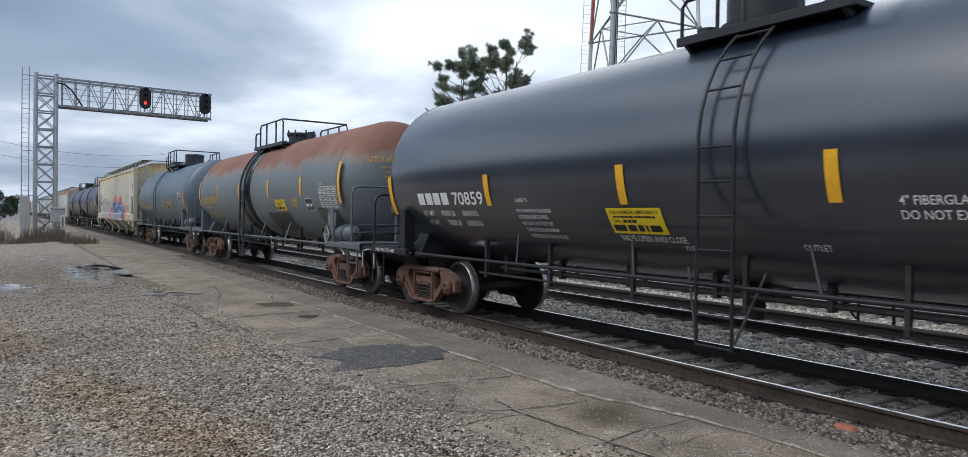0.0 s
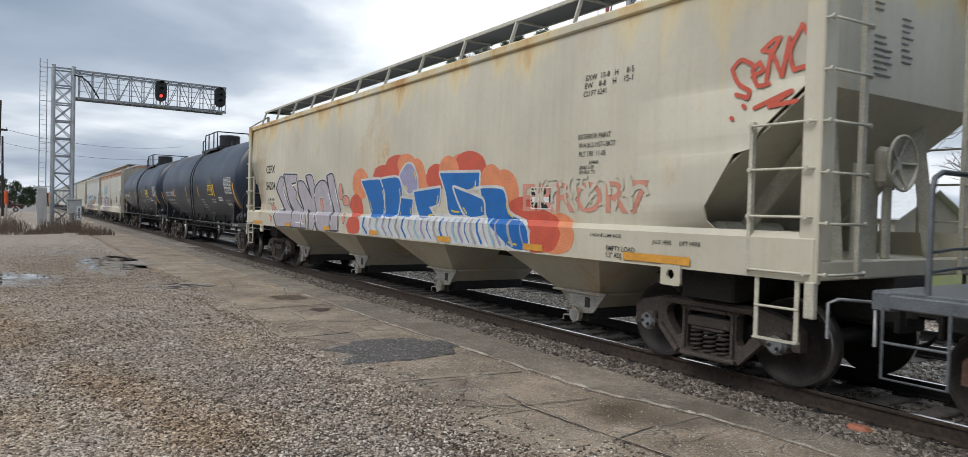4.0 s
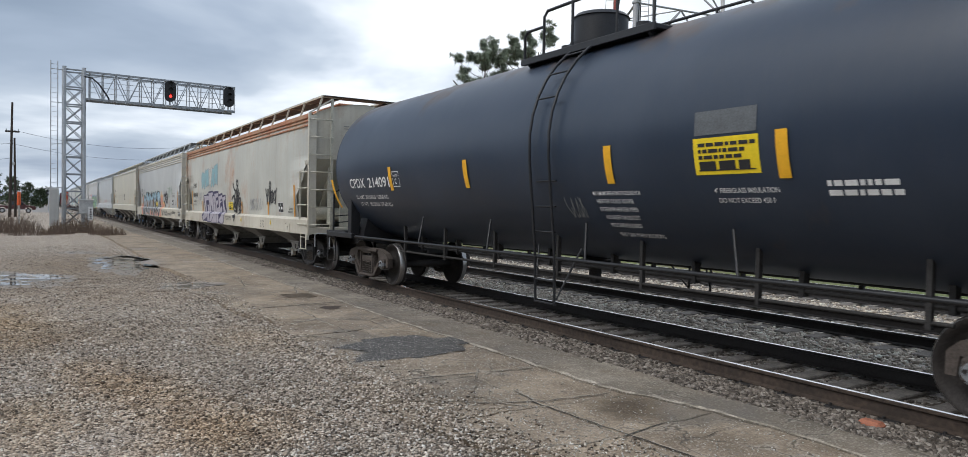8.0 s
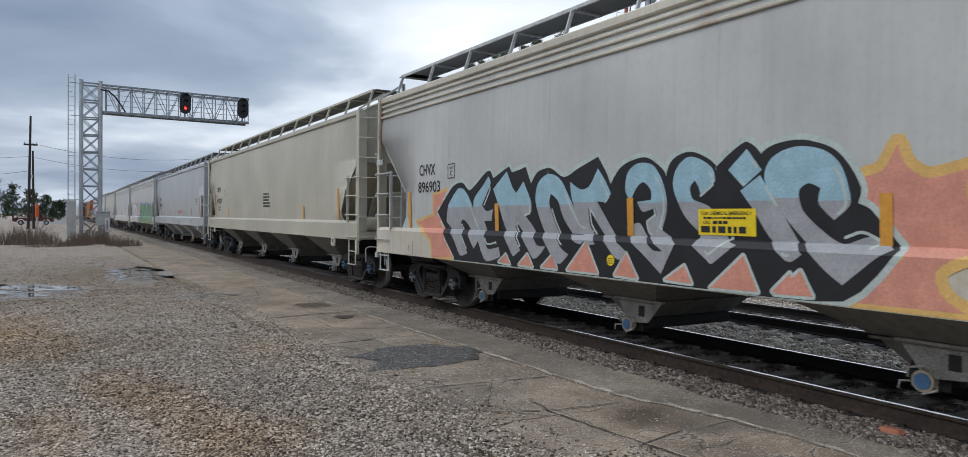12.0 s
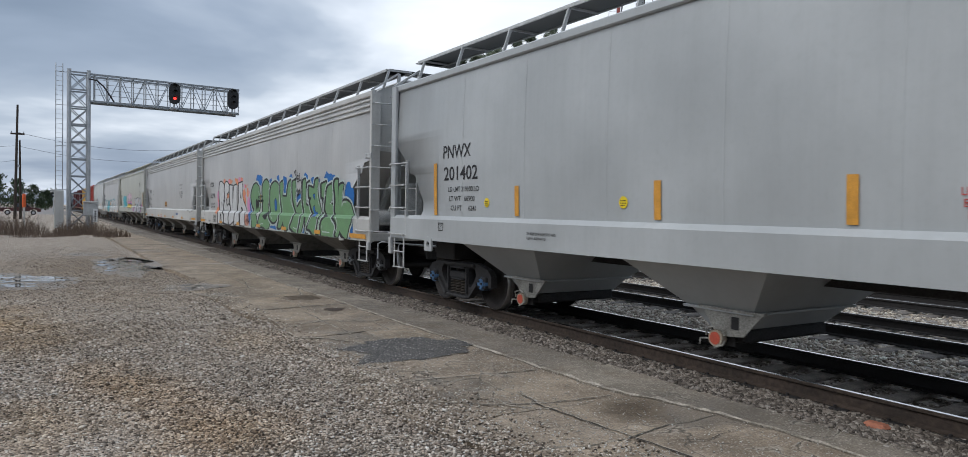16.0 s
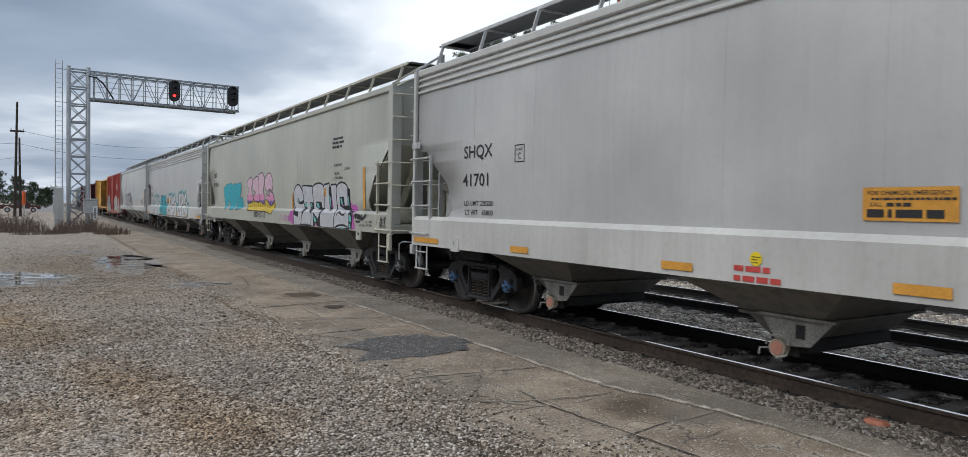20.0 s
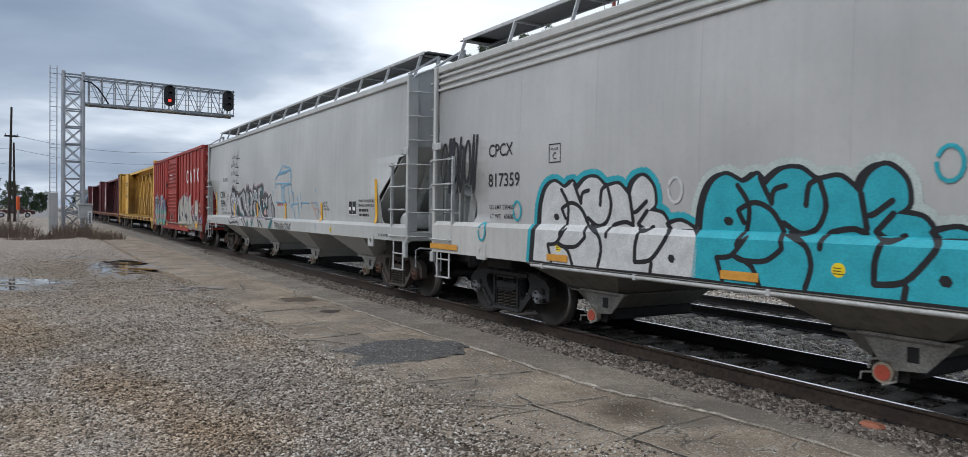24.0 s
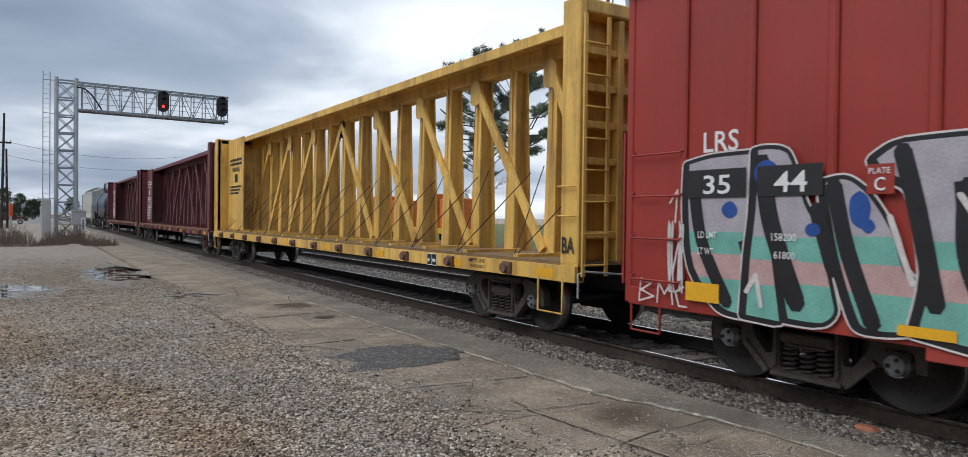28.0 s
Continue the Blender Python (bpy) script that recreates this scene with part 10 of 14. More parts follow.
    for k, ring in enumerate(([(14.6, 1.79), (14.71, 2.1), (14.48, 2.26), (14.35, 2.39), (14.26, 2.29), (14.13, 2.33), (14.04, 2.21), (13.85, 1.95), (13.81, 1.75), (13.99, 1.56), (14.37, 1.55), (14.64, 1.68)],
                              [(13.79, 2.17), (13.68, 2.22), (13.47, 2.1), (13.25, 2.19), (13.02, 2.24), (12.99, 2.15), (13.09, 2.14), (13.25, 2.09), (13.09, 1.79), (12.87, 1.67), (12.64, 1.48), (13.08, 1.48), (13.41, 1.69), (13.61, 1.91), (13.76, 1.95), (13.88, 2.01)],
                              [(12.99, 2.27), (12.79, 2.32), (12.64, 2.25), (12.54, 2.08), (12.53, 1.84), (12.65, 1.64), (12.8, 1.79), (12.91, 2)],
                              [(12.49, 2.22), (12.33, 2.3), (12.26, 2.38), (12.21, 2.24), (12.03, 2.2), (12.16, 1.98), (12.11, 1.7), (12.02, 1.48), (12.33, 1.5), (12.58, 1.7), (12.48, 1.87), (12.39, 2.02)],
                              [(11.94, 2.23), (11.81, 2.29), (11.65, 2.19), (11.48, 2.05), (11.64, 1.87), (11.64, 1.73), (11.8, 1.51), (11.97, 1.59), (12.04, 1.79), (11.89, 1.9)],
                              [(11.48, 2.18), (11.33, 2.33), (11.14, 2.31), (11.02, 2.19), (10.99, 2.09), (11.06, 1.94), (11.13, 2.02), (11.32, 1.99), (11.44, 2.05), (11.46, 2.13)],
                              [(11.48, 1.86), (11.32, 1.95), (11.17, 1.94), (11.13, 1.81), (11.24, 1.68), (11.2, 1.45), (11.39, 1.47), (11.43, 1.65), (11.51, 1.73)],
                              [(10.92, 2.31), (10.78, 2.38), (10.51, 2.41), (10.44, 2.31), (10.61, 2.3), (10.71, 2.2), (10.7, 2.01), (10.6, 1.74), (10.46, 1.57), (10.3, 1.48), (10.52, 1.46), (10.7, 1.76), (10.88, 1.91), (10.98, 1.94), (11.02, 2.05), (10.84, 2.07), (10.88, 2.21)],
                              [(11.02, 1.89), (10.91, 1.74), (10.73, 1.71), (10.56, 1.54), (10.56, 1.46), (10.94, 1.46)])):
        painted(car, sf, ring, SP["grey_mid"], 0.0064 + 0.0004 * k, "soft grey graffiti letter with white lines", edge=(0.018, SP["soot"]))
    painted(car, sf, [(9.97, 2.1), (9.82, 2.1), (9.84, 1.85), (9.91, 1.81), (9.96, 1.94)], SP["grey_mid"], 0.0100, "soft grey graffiti letter with white lines", edge=(0.018, SP["soot"]))
    painted(car, sf, [(9.89, 1.7), (9.75, 1.74), (9.78, 1.59), (9.85, 1.51)], SP["grey_mid"], 0.0104, "soft grey graffiti letter with white lines", edge=(0.018, SP["soot"]))
    painted(car, sf, [(14.28, 1.42), (14.43, 1.53), (13.87, 1.56), (13.64, 1.45)], SP["grey_mid"], 0.0108, "soft grey graffiti letter with white lines", edge=(0.018, SP["soot"]))
    for ring in ([(10.4, 2.43), (10.27, 2.39), (10.34, 2.14), (10.45, 2.12), (10.44, 2.31)],
                 [(10.97, 2.36), (10.9, 2.11), (10.97, 2.09), (11.01, 2.22)],
                 [(11.4, 2.15), (11.31, 2.18), (11.28, 2.05), (11.4, 2.06)],
                 [(11.98, 2.12), (11.89, 2.01), (12.04, 1.84), (12.11, 1.87)],
                 [(10.53, 1.95), (10.3, 1.62), (10.36, 1.57), (10.51, 1.76)],
                 [(11.64, 1.7), (11.55, 1.65), (11.67, 1.52), (11.76, 1.6)],
                 [(13.3, 1.57), (13.03, 1.57), (12.92, 1.47), (13.06, 1.45)],
                 [(11.37, 1.37), (11.25, 1.38), (11.37, 1.18), (11.49, 1.18)],
                 [(12.04, 1.31), (11.91, 1.35), (11.92, 1.17), (12.04, 1.17)],
                 [(11.31, 1.6), (11.2, 1.6), (11.08, 1.45), (11.18, 1.45)],
                 [(13.78, 1.72), (13.67, 1.75), (13.63, 1.5), (13.75, 1.56)],
                 [(10.13, 1.85), (9.94, 1.88), (10, 1.79), (10.21, 1.72)]):
        painted(car, sf, ring, SP["teal_dark"], 0.0122, "teal spray-paint accent")
    painted(car, sf, [(10.27, 1.6), (10.15, 1.69), (10.03, 1.76), (9.95, 1.69), (9.93, 1.58), (10.08, 1.54)], SP["pink_dust"], 0.0122, "dusty pink spray-paint accent", edge=(0.02, SP["soot"]))
    for ring in ([(14.38, 2.09), (14.25, 2.09), (14.09, 1.95), (13.94, 1.95)],
                 [(14.61, 1.82), (14.41, 1.72), (14.05, 1.59), (13.87, 1.72), (13.91, 2.05), (14.13, 2.21)],
                 [(14.58, 2.06), (14.38, 1.89), (14.18, 1.83)],
                 [(13.73, 1.88), (13.61, 1.91), (13.55, 1.79)],
                 [(13.42, 2.07), (13.19, 1.72), (13.08, 1.57)],
                 [(13.59, 2.17), (13.3, 1.79), (13.19, 1.6)],
                 [(12.83, 2.17), (12.88, 1.99)],
                 [(12.73, 2.23), (12.58, 2.08), (12.53, 1.87), (12.62, 1.67)],
                 [(12.25, 2.15), (12.25, 1.9), (12.11, 1.62)],
                 [(12.03, 2.15), (12.11, 1.84)],
                 [(11.81, 2.26), (11.64, 2.11)],
                 [(11.77, 2.06), (11.81, 1.89)],
                 [(11.64, 1.87), (11.68, 1.7), (11.8, 1.51)],
                 [(11.33, 2.31), (11.14, 2.31), (11.02, 2.19)],
                 [(11.45, 2.34), (11.52, 2.21), (11.44, 2.06)],
                 [(10.61, 2.27), (10.71, 2.18), (10.7, 2.01), (10.6, 1.76), (10.43, 1.55), (10.27, 1.48)],
                 [(10.4, 2), (10.31, 2.03), (10.24, 1.95), (10.27, 1.79), (10.15, 1.83)],
                 [(10.18, 2.04), (10.09, 1.95)],
                 [(10.03, 2.04), (10, 1.9)],
                 [(9.92, 2.08), (9.91, 1.92)],
                 [(9.83, 2.08), (9.84, 1.85)],
                 [(14.61, 1.34), (14.35, 1.26)],
                 [(13.85, 1.35), (13.56, 1.39), (13.33, 1.33)],
                 [(13.22, 1.2), (13.17, 1.39), (12.9, 1.43)],
                 [(12.65, 1.37), (12.45, 1.21)],
                 [(12.27, 1.42), (12.04, 1.28), (12.06, 1.2)],
                 [(11.53, 1.23), (11.37, 1.37)],
                 [(13.03, 1.66), (12.77, 1.52)],
                 [(12.53, 1.79), (12.2, 1.63)],
                 [(11.38, 1.89), (11.36, 1.71), (11.18, 1.45)]):
        brushed(car, sf, ring, 0.028, SP["gleam"], "thin white line on a graffiti letter", 0.0135)
    for ring in ([(14.65, 1.3), (14.41, 1.21), (13.97, 1.26), (13.85, 1.24)],
                 [(13.73, 1.24), (13.44, 1.28), (13.16, 1.17)],
                 [(12.75, 1.37), (12.4, 1.17)],
                 [(12.5, 1.41), (12.08, 1.17)],
                 [(11.57, 1.23), (11.37, 1.42)],
                 [(10.67, 1.42), (10.5, 1.19)],
                 [(10.44, 1.36), (10.12, 1.19)],
                 [(13.64, 1.79), (13.6, 1.47)],
                 [(13.04, 2.03), (12.67, 1.46)],
                 [(12.39, 1.79), (12.15, 1.62)],
                 [(11.24, 1.91), (11.17, 1.86), (11.24, 1.73)],
                 [(10.87, 1.64), (10.66, 1.79)],
                 [(14.41, 1.99), (14.31, 1.85)],
                 [(11.85, 2.14), (11.85, 1.87)],
                 [(10.34, 2.05), (10.37, 1.79)],
                 [(9.94, 2.08), (9.97, 1.79)]):
        brushed(car, sf, ring, 0.055, SP["soot"], "sooty black spray-can line", 0.0130)
    painted(car, sf, [(9.7, 2.03), (9.58, 2.08), (9.43, 2.15), (9.29, 1.91), (9.1, 1.77), (9.07, 1.63), (9.12, 1.46), (9.58, 1.44), (9.83, 1.45), (9.72, 1.81)], SP["grey_mid"], 0.0060, "soft grey graffiti letter with white lines", edge=(0.045, SP["soot"]))
    brushed(car, sf, [(9.27, 1.48), (9.37, 1.81), (9.28, 1.95), (9.13, 1.74), (9.11, 1.47)], 0.03, SP["soot"], "sooty black spray-can line", 0.0130)
    painted(car, sf, [(9.41, 1.16), (9.2, 1.37), (8.97, 1.41), (9.17, 1.16)], SP["teal_dark"], 0.0122, "teal spray-paint accent")
    for ring in ([(8.71, 1.17), (8.69, 1.31), (8.76, 1.33), (8.58, 1.33), (8.61, 1.26), (8.7, 1.24)],
                 [(8.5, 1.16), (8.52, 1.3), (8.39, 1.32)],
                 [(8.51, 1.23), (8.41, 1.25)],
                 [(8.37, 1.31), (8.36, 1.16)],
                 [(8.28, 1.31), (8.36, 1.23), (8.29, 1.16)],
                 [(8.22, 1.16), (8.15, 1.33), (8.09, 1.16)],
                 [(8.2, 1.21), (8.11, 1.23)],
                 [(8.08, 1.29), (8.01, 1.32), (7.98, 1.26), (8.09, 1.16), (7.95, 1.17)],
                 [(7.91, 1.3), (7.91, 1.16)],
                 [(7.8, 1.3), (7.9, 1.23), (7.77, 1.16)],
                 [(7.73, 1.31), (7.62, 1.33), (7.68, 1.25), (7.6, 1.19), (7.72, 1.16)],
                 [(7.57, 1.31), (7.44, 1.32), (7.53, 1.24), (7.4, 1.23), (7.52, 1.16)],
                 [(7.4, 1.29), (7.36, 1.16)],
                 [(7.23, 1.33), (7.32, 1.16)],
                 [(7.15, 1.33), (7.31, 1.24), (7.17, 1.16)]):
        brushed(car, sf, ring, 0.022, SP["black"], "hand-sprayed black letter along the sill")
    # one handwritten word, five times over, each crossed out with a bar
    word = ([(0, 0.02), (0.06, 0.16), (0.05, 0.02), (0.16, 0.14), (0.17, 0.04), (0.26, 0.16)], [(0.26, 0.04), (0.36, 0.30), (0.33, 0.05)], [(0.40, 0.06), (0.44, 0.14), (0.50, 0.10), (0.44, 0.05), (0.52, 0.06)],
            [(0.62, 0.15), (0.56, 0.10), (0.60, 0.04), (0.66, 0.07)], [(0.70, 0.02), (0.76, 0.30)], [(0.84, 0.16), (0.72, 0.10), (0.86, 0.03)], [(0.84, 0.0), (0.90, 0.36), (0.95, 0.02)])
    for i in range(5):
        u0, v0 = 14.66 - 0.07 * (i * 2 % 3), 2.32 + 0.29 * i
        for run in word:
            brushed(car, sf, [(u0 - u, v0 + v) for u, v in run], 0.012, SP["black"], "thin black handwriting", 0.009)
        brushed(car, sf, [(u0 - 0.64, v0 + 0.01), (u0 - 1.12, v0)], 0.030, SP["black"], "black bar through a handwritten word", 0.009)
    marks(car, sf, [("5,835", 15.96, 2.74, 0.13, 0.75)], LETTER_FAINT)
    plate_box(car, sf, 15.3, 15.05, 2.0, 2.24, LETTER_BLACK)
    put = partial(brushed, car, sf, m=SP["sky_bright"], label="thin blue spray-can stroke")
    put([(8.91, 2.32), (8.87, 2.63), (8.38, 2.78), (7.44, 2.83), (7.36, 2.39), (7.27, 2.11)], thick=0.03)
    put([(8.2, 3), (7.85, 2.93), (7.44, 2.86), (7.36, 2.6)], thick=0.03)
    put([(8.25, 2.94), (8.57, 2.76), (8.02, 2.74), (7.68, 2.83)], thick=0.03)
    put([(8.81, 2.47), (8.28, 2.47), (7.43, 2.45), (8.28, 2.35)], thick=0.03)
    put([(8.01, 2.48), (7.96, 2.08)], thick=0.03)
    put([(8.28, 2.44), (8.27, 2.02), (7.83, 1.9), (8.18, 2.14), (8.01, 2.37)], thick=0.03)
    put([(7.63, 2.35), (7.54, 1.9)], thick=0.03)
    put([(7.31, 2.22), (7.16, 2.19), (7.16, 1.89), (7.42, 1.84)], thick=0.03)
    put([(7.42, 1.81), (7.19, 1.73), (7.1, 1.44)], thick=0.03)
    put([(6.84, 2.1), (6.76, 1.89), (6.72, 1.53), (6.84, 1.45)], thick=0.03)
    put([(7.16, 1.87), (6.83, 1.89)], thick=0.03)
    put([(6.57, 2.19), (6.46, 1.76)], thick=0.03)
    put([(8.9, 1.94), (7.83, 1.9)], thick=0.03)
    put([(6.5, 1.91), (5.84, 1.9)], thick=0.03)
    put([(9.17, 2.27), (9.17, 2.11)], thick=0.03)
    put([(5.27, 1.92), (5.13, 1.75), (5.16, 1.58)], thick=0.03)
    put([(5.12, 1.35), (5.09, 1.22)], thick=0.03)
    put([(5.31, 2.27), (5.3, 2.18)], thick=0.03)
    put = partial(brushed, car, sf, m=SP["salmon"], label="faint spray-can stroke")
    put([(5.65, 1.92), (5.17, 1.47)], thick=0.022)
    put([(5.47, 1.75), (5.08, 1.73), (4.94, 1.58)], thick=0.022)
    put = partial(brushed, car, sf, m=SP["lilac"], label="faint spray-can stroke")
    put([(5.65, 1.92), (5.27, 1.92)], thick=0.022)
    put = partial(brushed, car, sf, m=SP["salmon"], label="faint spray-can stroke")
    put([(4.64, 1.57), (4.57, 1.73)], thick=0.022)
    marks(car, sf, [("SIDES OF CAR", 8.75, 1.83, 0.09, 0.94)], LETTER_RED)
    stripes(car, sf, [(1.49, 1.46, 2.38), (4.88, 1.44, 1.89), (7.93, 1.46, 1.91), (11.0, 1.46, 1.91), (14.12, 1.46, 1.91), (17.1, 1.46, 2.37)], 1.6, 2.3, YELLOW_STRIPE, 0.12)
    marks(car, sf, [("CJRX", 16.42, 2.13, 0.24, 0.85), ("76961", 16.40, 1.80, 0.24, 0.92), ("2 INCH HF COMP SHOES", 1.22, 1.21, 0.05, 0.5), ("LD LMT             LBS", 16.3, 1.66, 0.07, 0.9), ("LT WT   65200 LBS   NATX 12-98", 16.28, 1.52, 0.07, 1.6), ("EXW 10-3", 4.79, 1.87, 0.06, 0.35), ("EW  9-6", 4.77, 1.79, 0.06, 0.32), ("CU FT 6245", 4.75, 1.71, 0.06, 0.4)], LETTER_BLACK)
    marks(car, sf, [("CONSULT OWNER BEFORE", 2.49, 1.90, 0.06, 0.88), ("REPAIRING HOPPER BODY", 2.47, 1.80, 0.06, 0.86)], LETTER_BLACK)
    caution_print(car, sf, 2.47, 1.70, 108, None, 2, 0.75)
    sticker(car, sf, 4.02, 1.26, 0.06)
    table_panel(car, sf, 3.05, 2.62, 1.63, 1.93, LETTER_WHITE, LETTER_BLACK, 1, 2)
    # far back
    hopper_car(383.0, 18.4, GREEN_GREY, GREY_TRIM_L, "greenish covered hopper far back in the train", 4.15, 0, "angular", 4, "black")

# ---------------------------------------------------------------- boxcar and lumber cars
BOX_RED = car_paint("faded_red_boxcar_paint", (0.335, 0.037, 0.026), 0.5, (0.10, 0.04, 0.03), 0.6, streaks=0.5)
BOX_TRIM = plain("red_trim_paint", (0.30, 0.038, 0.028), 0.5, 0, 0.3)
DUSTY_TRACK = plain("paint_spattered_ledge", (0.30, 0.25, 0.21), 0.7, 0, 0.5, 4)
BEAM_YELLOW = car_paint("worn_yellow_car_paint", (0.78, 0.49, 0.115), 0.55, (0.20, 0.10, 0.04), 0.9, rust_amount=0.75, rust=(0.20, 0.075, 0.03), streaks=0.8)
BEAM_MAROON = car_paint("maroon_car_paint", (0.15, 0.034, 0.038), 0.5, (0.07, 0.04, 0.04), 0.6)
DECK_WOOD = plain("worn_deck_boards", (0.20, 0.13, 0.06), 0.85, 0, 0.4, 6, 0.4)


def end_ladder(car, ye, s, m, z_top, x0=-1.5, x1=-1.08):
    d = -s
    ld = Shape()
    for sx in (1, -1):
        for x in (x0, x1):
            ld.beam((sx * x, ye - d * 0.05, 0.95), (sx * x, ye - d * 0.05, z_top), 0.05, 0.03, (0, 1, 0))
        z = 1.1
        while z < z_top:
            ld.tube([(sx * x0, ye - d * 0.07, z), (sx * x1, ye - d * 0.07, z)], 0.014, 5)
            z += 0.42
    ld.part("end_ladder", m, car)


def boxcar(y0, length):
    car = new_car("boxcar", "faded red boxcar with ribbed sides, a sliding door and graffiti", "boxcar", y0)
    W, zb, zt = 1.52, 0.92, 4.33
    surf = lambda z: W if z > 1.0 else W + 0.02
    d0, d1 = 6.40, 9.32          # door opening
    # side sheets in panels between ribs
    for s in (-1, 1):
        seams = [0.04] + [0.81 + 0.845 * k for k in range(7)] + [d0], [d1 + 0.85 * k for k in range(7)] + [length - 0.04]
        for run in seams:
            for p0, p1 in zip(run, run[1:]):
                Shape().box(s * (W - 0.03), p0 + 0.002, zb, s * W, p1 - 0.002, zt).part("side_panel", BOX_RED, car)
            for p in run[1:-1]:
                Shape().box(s * W, p - 0.05, zb + 0.14, s * (W + 0.045), p + 0.05, zt - 0.02, 0.02).part("side_rib", BOX_RED, car)
        door = Shape().box(s * (W + 0.01), d0 - 0.06, 0.98, s * (W + 0.055), d1 + 0.06, zt - 0.06, 0.01).part("sliding_door", BOX_RED, car, "red sliding door with pressed horizontal ridges")
        for z in (4.00, 3.79, 3.59, 3.40, 3.22, 3.03, 2.82, 2.45, 2.29, 2.11, 1.93, 1.76):
            Shape().plate([(s * (W + 0.053), z - 0.075), (s * (W + 0.108), z + 0.012), (s * (W + 0.100), z + 0.034), (s * (W + 0.053), z + 0.05)], d0 + 0.06, d1 - 0.06, "y").part("door_ridge", BOX_RED, door)
        for y in (d0 - 0.03, d1 + 0.03):
            Shape().box(s * (W + 0.05), y - 0.05, 0.98, s * (W + 0.12), y + 0.05, zt - 0.06, 0.015).part("door_stile", BOX_RED, door)
        for z in (1.02, 1.54):
            Shape().box(s * (W + 0.05), d0 + 0.025, z - 0.025, s * (W + 0.10), d1 - 0.025, z + 0.025, 0.01).part("door_rail", BOX_RED, door)
        for y in (d0 + 0.9, d1 - 0.5):
            Shape().box(s * (W + 0.05), y - 0.03, 1.05, s * (W + 0.09), y + 0.03, 1.51, 0.01).part("door_upright", BOX_RED, door)
        for y, z in ((d1 - 0.5, 3.9), (d0 + 0.25, 3.95), (d1 - 1.35, 2.22), (d1 - 0.3, 1.06), (d0 + 0.8, 1.02)):
            Shape().box(s * (W + 0.10), y - 0.09, z - 0.03, s * (W + 0.135), y + 0.09, z + 0.03, 0.012).part("door_lug", BOX_TRIM, door)
        for z in (1.62, 2.95):
            Shape().cyl((s * (W + 0.12), d1 + 0.05, z - 0.14), (s * (W + 0.12), d1 + 0.05, z + 0.14), 0.03, n=8).box(s * (W + 0.11), d1 - 0.16, z - 0.03, s * (W + 0.15), d1 + 0.22, z + 0.03, 0.01).part("lock_bar", STEEL_DARK, door)
        Shape().box(s * (W + 0.022), 2.70, 0.935, s * (W + 0.105), d1 + 0.5, 0.985, 0.008).part("door_track", DUSTY_TRACK if s < 0 else BOX_TRIM, car, "paint-spattered ledge that carries the sliding door")
        hd = Shape()
        hd.tube([(s * (W + 0.13), d1 + 0.06, 1.5), (s * (W + 0.15), d1 + 0.1, 1.85), (s * (W + 0.13), d1 + 0.06, 2.2)], 0.02, 5)
        hd.box(s * (W + 0.10), d1 - 0.1, 1.75, s * (W + 0.15), d1 + 0.18, 1.83, 0.01)
        hd.part("door_latch", STEEL_DARK, door)
        sl = Shape()
        sl.box(s * (W - 0.05), 0.06, 0.72, s * (W + 0.02), length - 0.06, 0.93, 0.01)
        sl.box(s * (W - 0.02), 3.4, 0.62, s * (W + 0.035), length - 3.4, 0.86, 0.01)
        sl.part("side_sill", BOX_RED, car)
        tc = Shape()
        tc.box(s * (W - 0.05), 0.02, zt - 0.02, s * (W + 0.06), length - 0.02, zt + 0.12, 0.02)
        tc.part("top_chord", BOX_TRIM, car)
    rf = Shape()
    rf.plate([(-W - 0.03, zt + 0.1), (W + 0.03, zt + 0.1), (W * 0.5, zt + 0.24), (0, zt + 0.28), (-W * 0.5, zt + 0.24)], 0.02, length - 0.02, "y")
    for i in range(14):
        y = 0.5 + (length - 1) * i / 13
        rf.plate([(-W, zt + 0.12), (W, zt + 0.12), (W * 0.5, zt + 0.27), (0, zt + 0.31), (-W * 0.5, zt + 0.27)], y - 0.05, y + 0.05, "y")
    rf.part("roof", BOX_TRIM, car)
    fl = Shape()
    fl.box(-W + 0.04, 0.05, 0.90, W - 0.04, length - 0.05, 1.02)
    fl.box(-0.22, 0.0, 0.70, 0.22, length, 0.92)
    fl.part("underframe", STEEL_DARK, car)
    for s, ye in ((-1, 0.0), (1, length)):
        d = -s
        en = Shape()
        en.box(-W, min(ye + d * 0.06, ye + d * 0.10), 0.80, W, max(ye + d * 0.06, ye + d * 0.10), zt + 0.1)
        for i in range(6):
            z = 1.05 + i * 0.56
            Shape().add([(x, ye + d * yy, z + zz) for x in (-W + 0.06, W - 0.06) for yy, zz in ((0.06, 0.0), (-0.01, 0.10), (-0.02, 0.22), (0.06, 0.40))],
                   [(0, 1, 5, 4), (1, 2, 6, 5), (2, 3, 7, 6)], False).part("end_corrugation", BOX_RED, car)
        for x in (-W + 0.03, W - 0.03):
            Shape().box(x - 0.05, min(ye, ye + d * 0.1), 0.74, x + 0.05, max(ye, ye + d * 0.1), zt + 0.1, 0.012).part("corner_post", BOX_RED, car)
        en.part("corrugated_end", BOX_RED, car)
        end_ladder(car, ye, s, BOX_TRIM, 2.75)
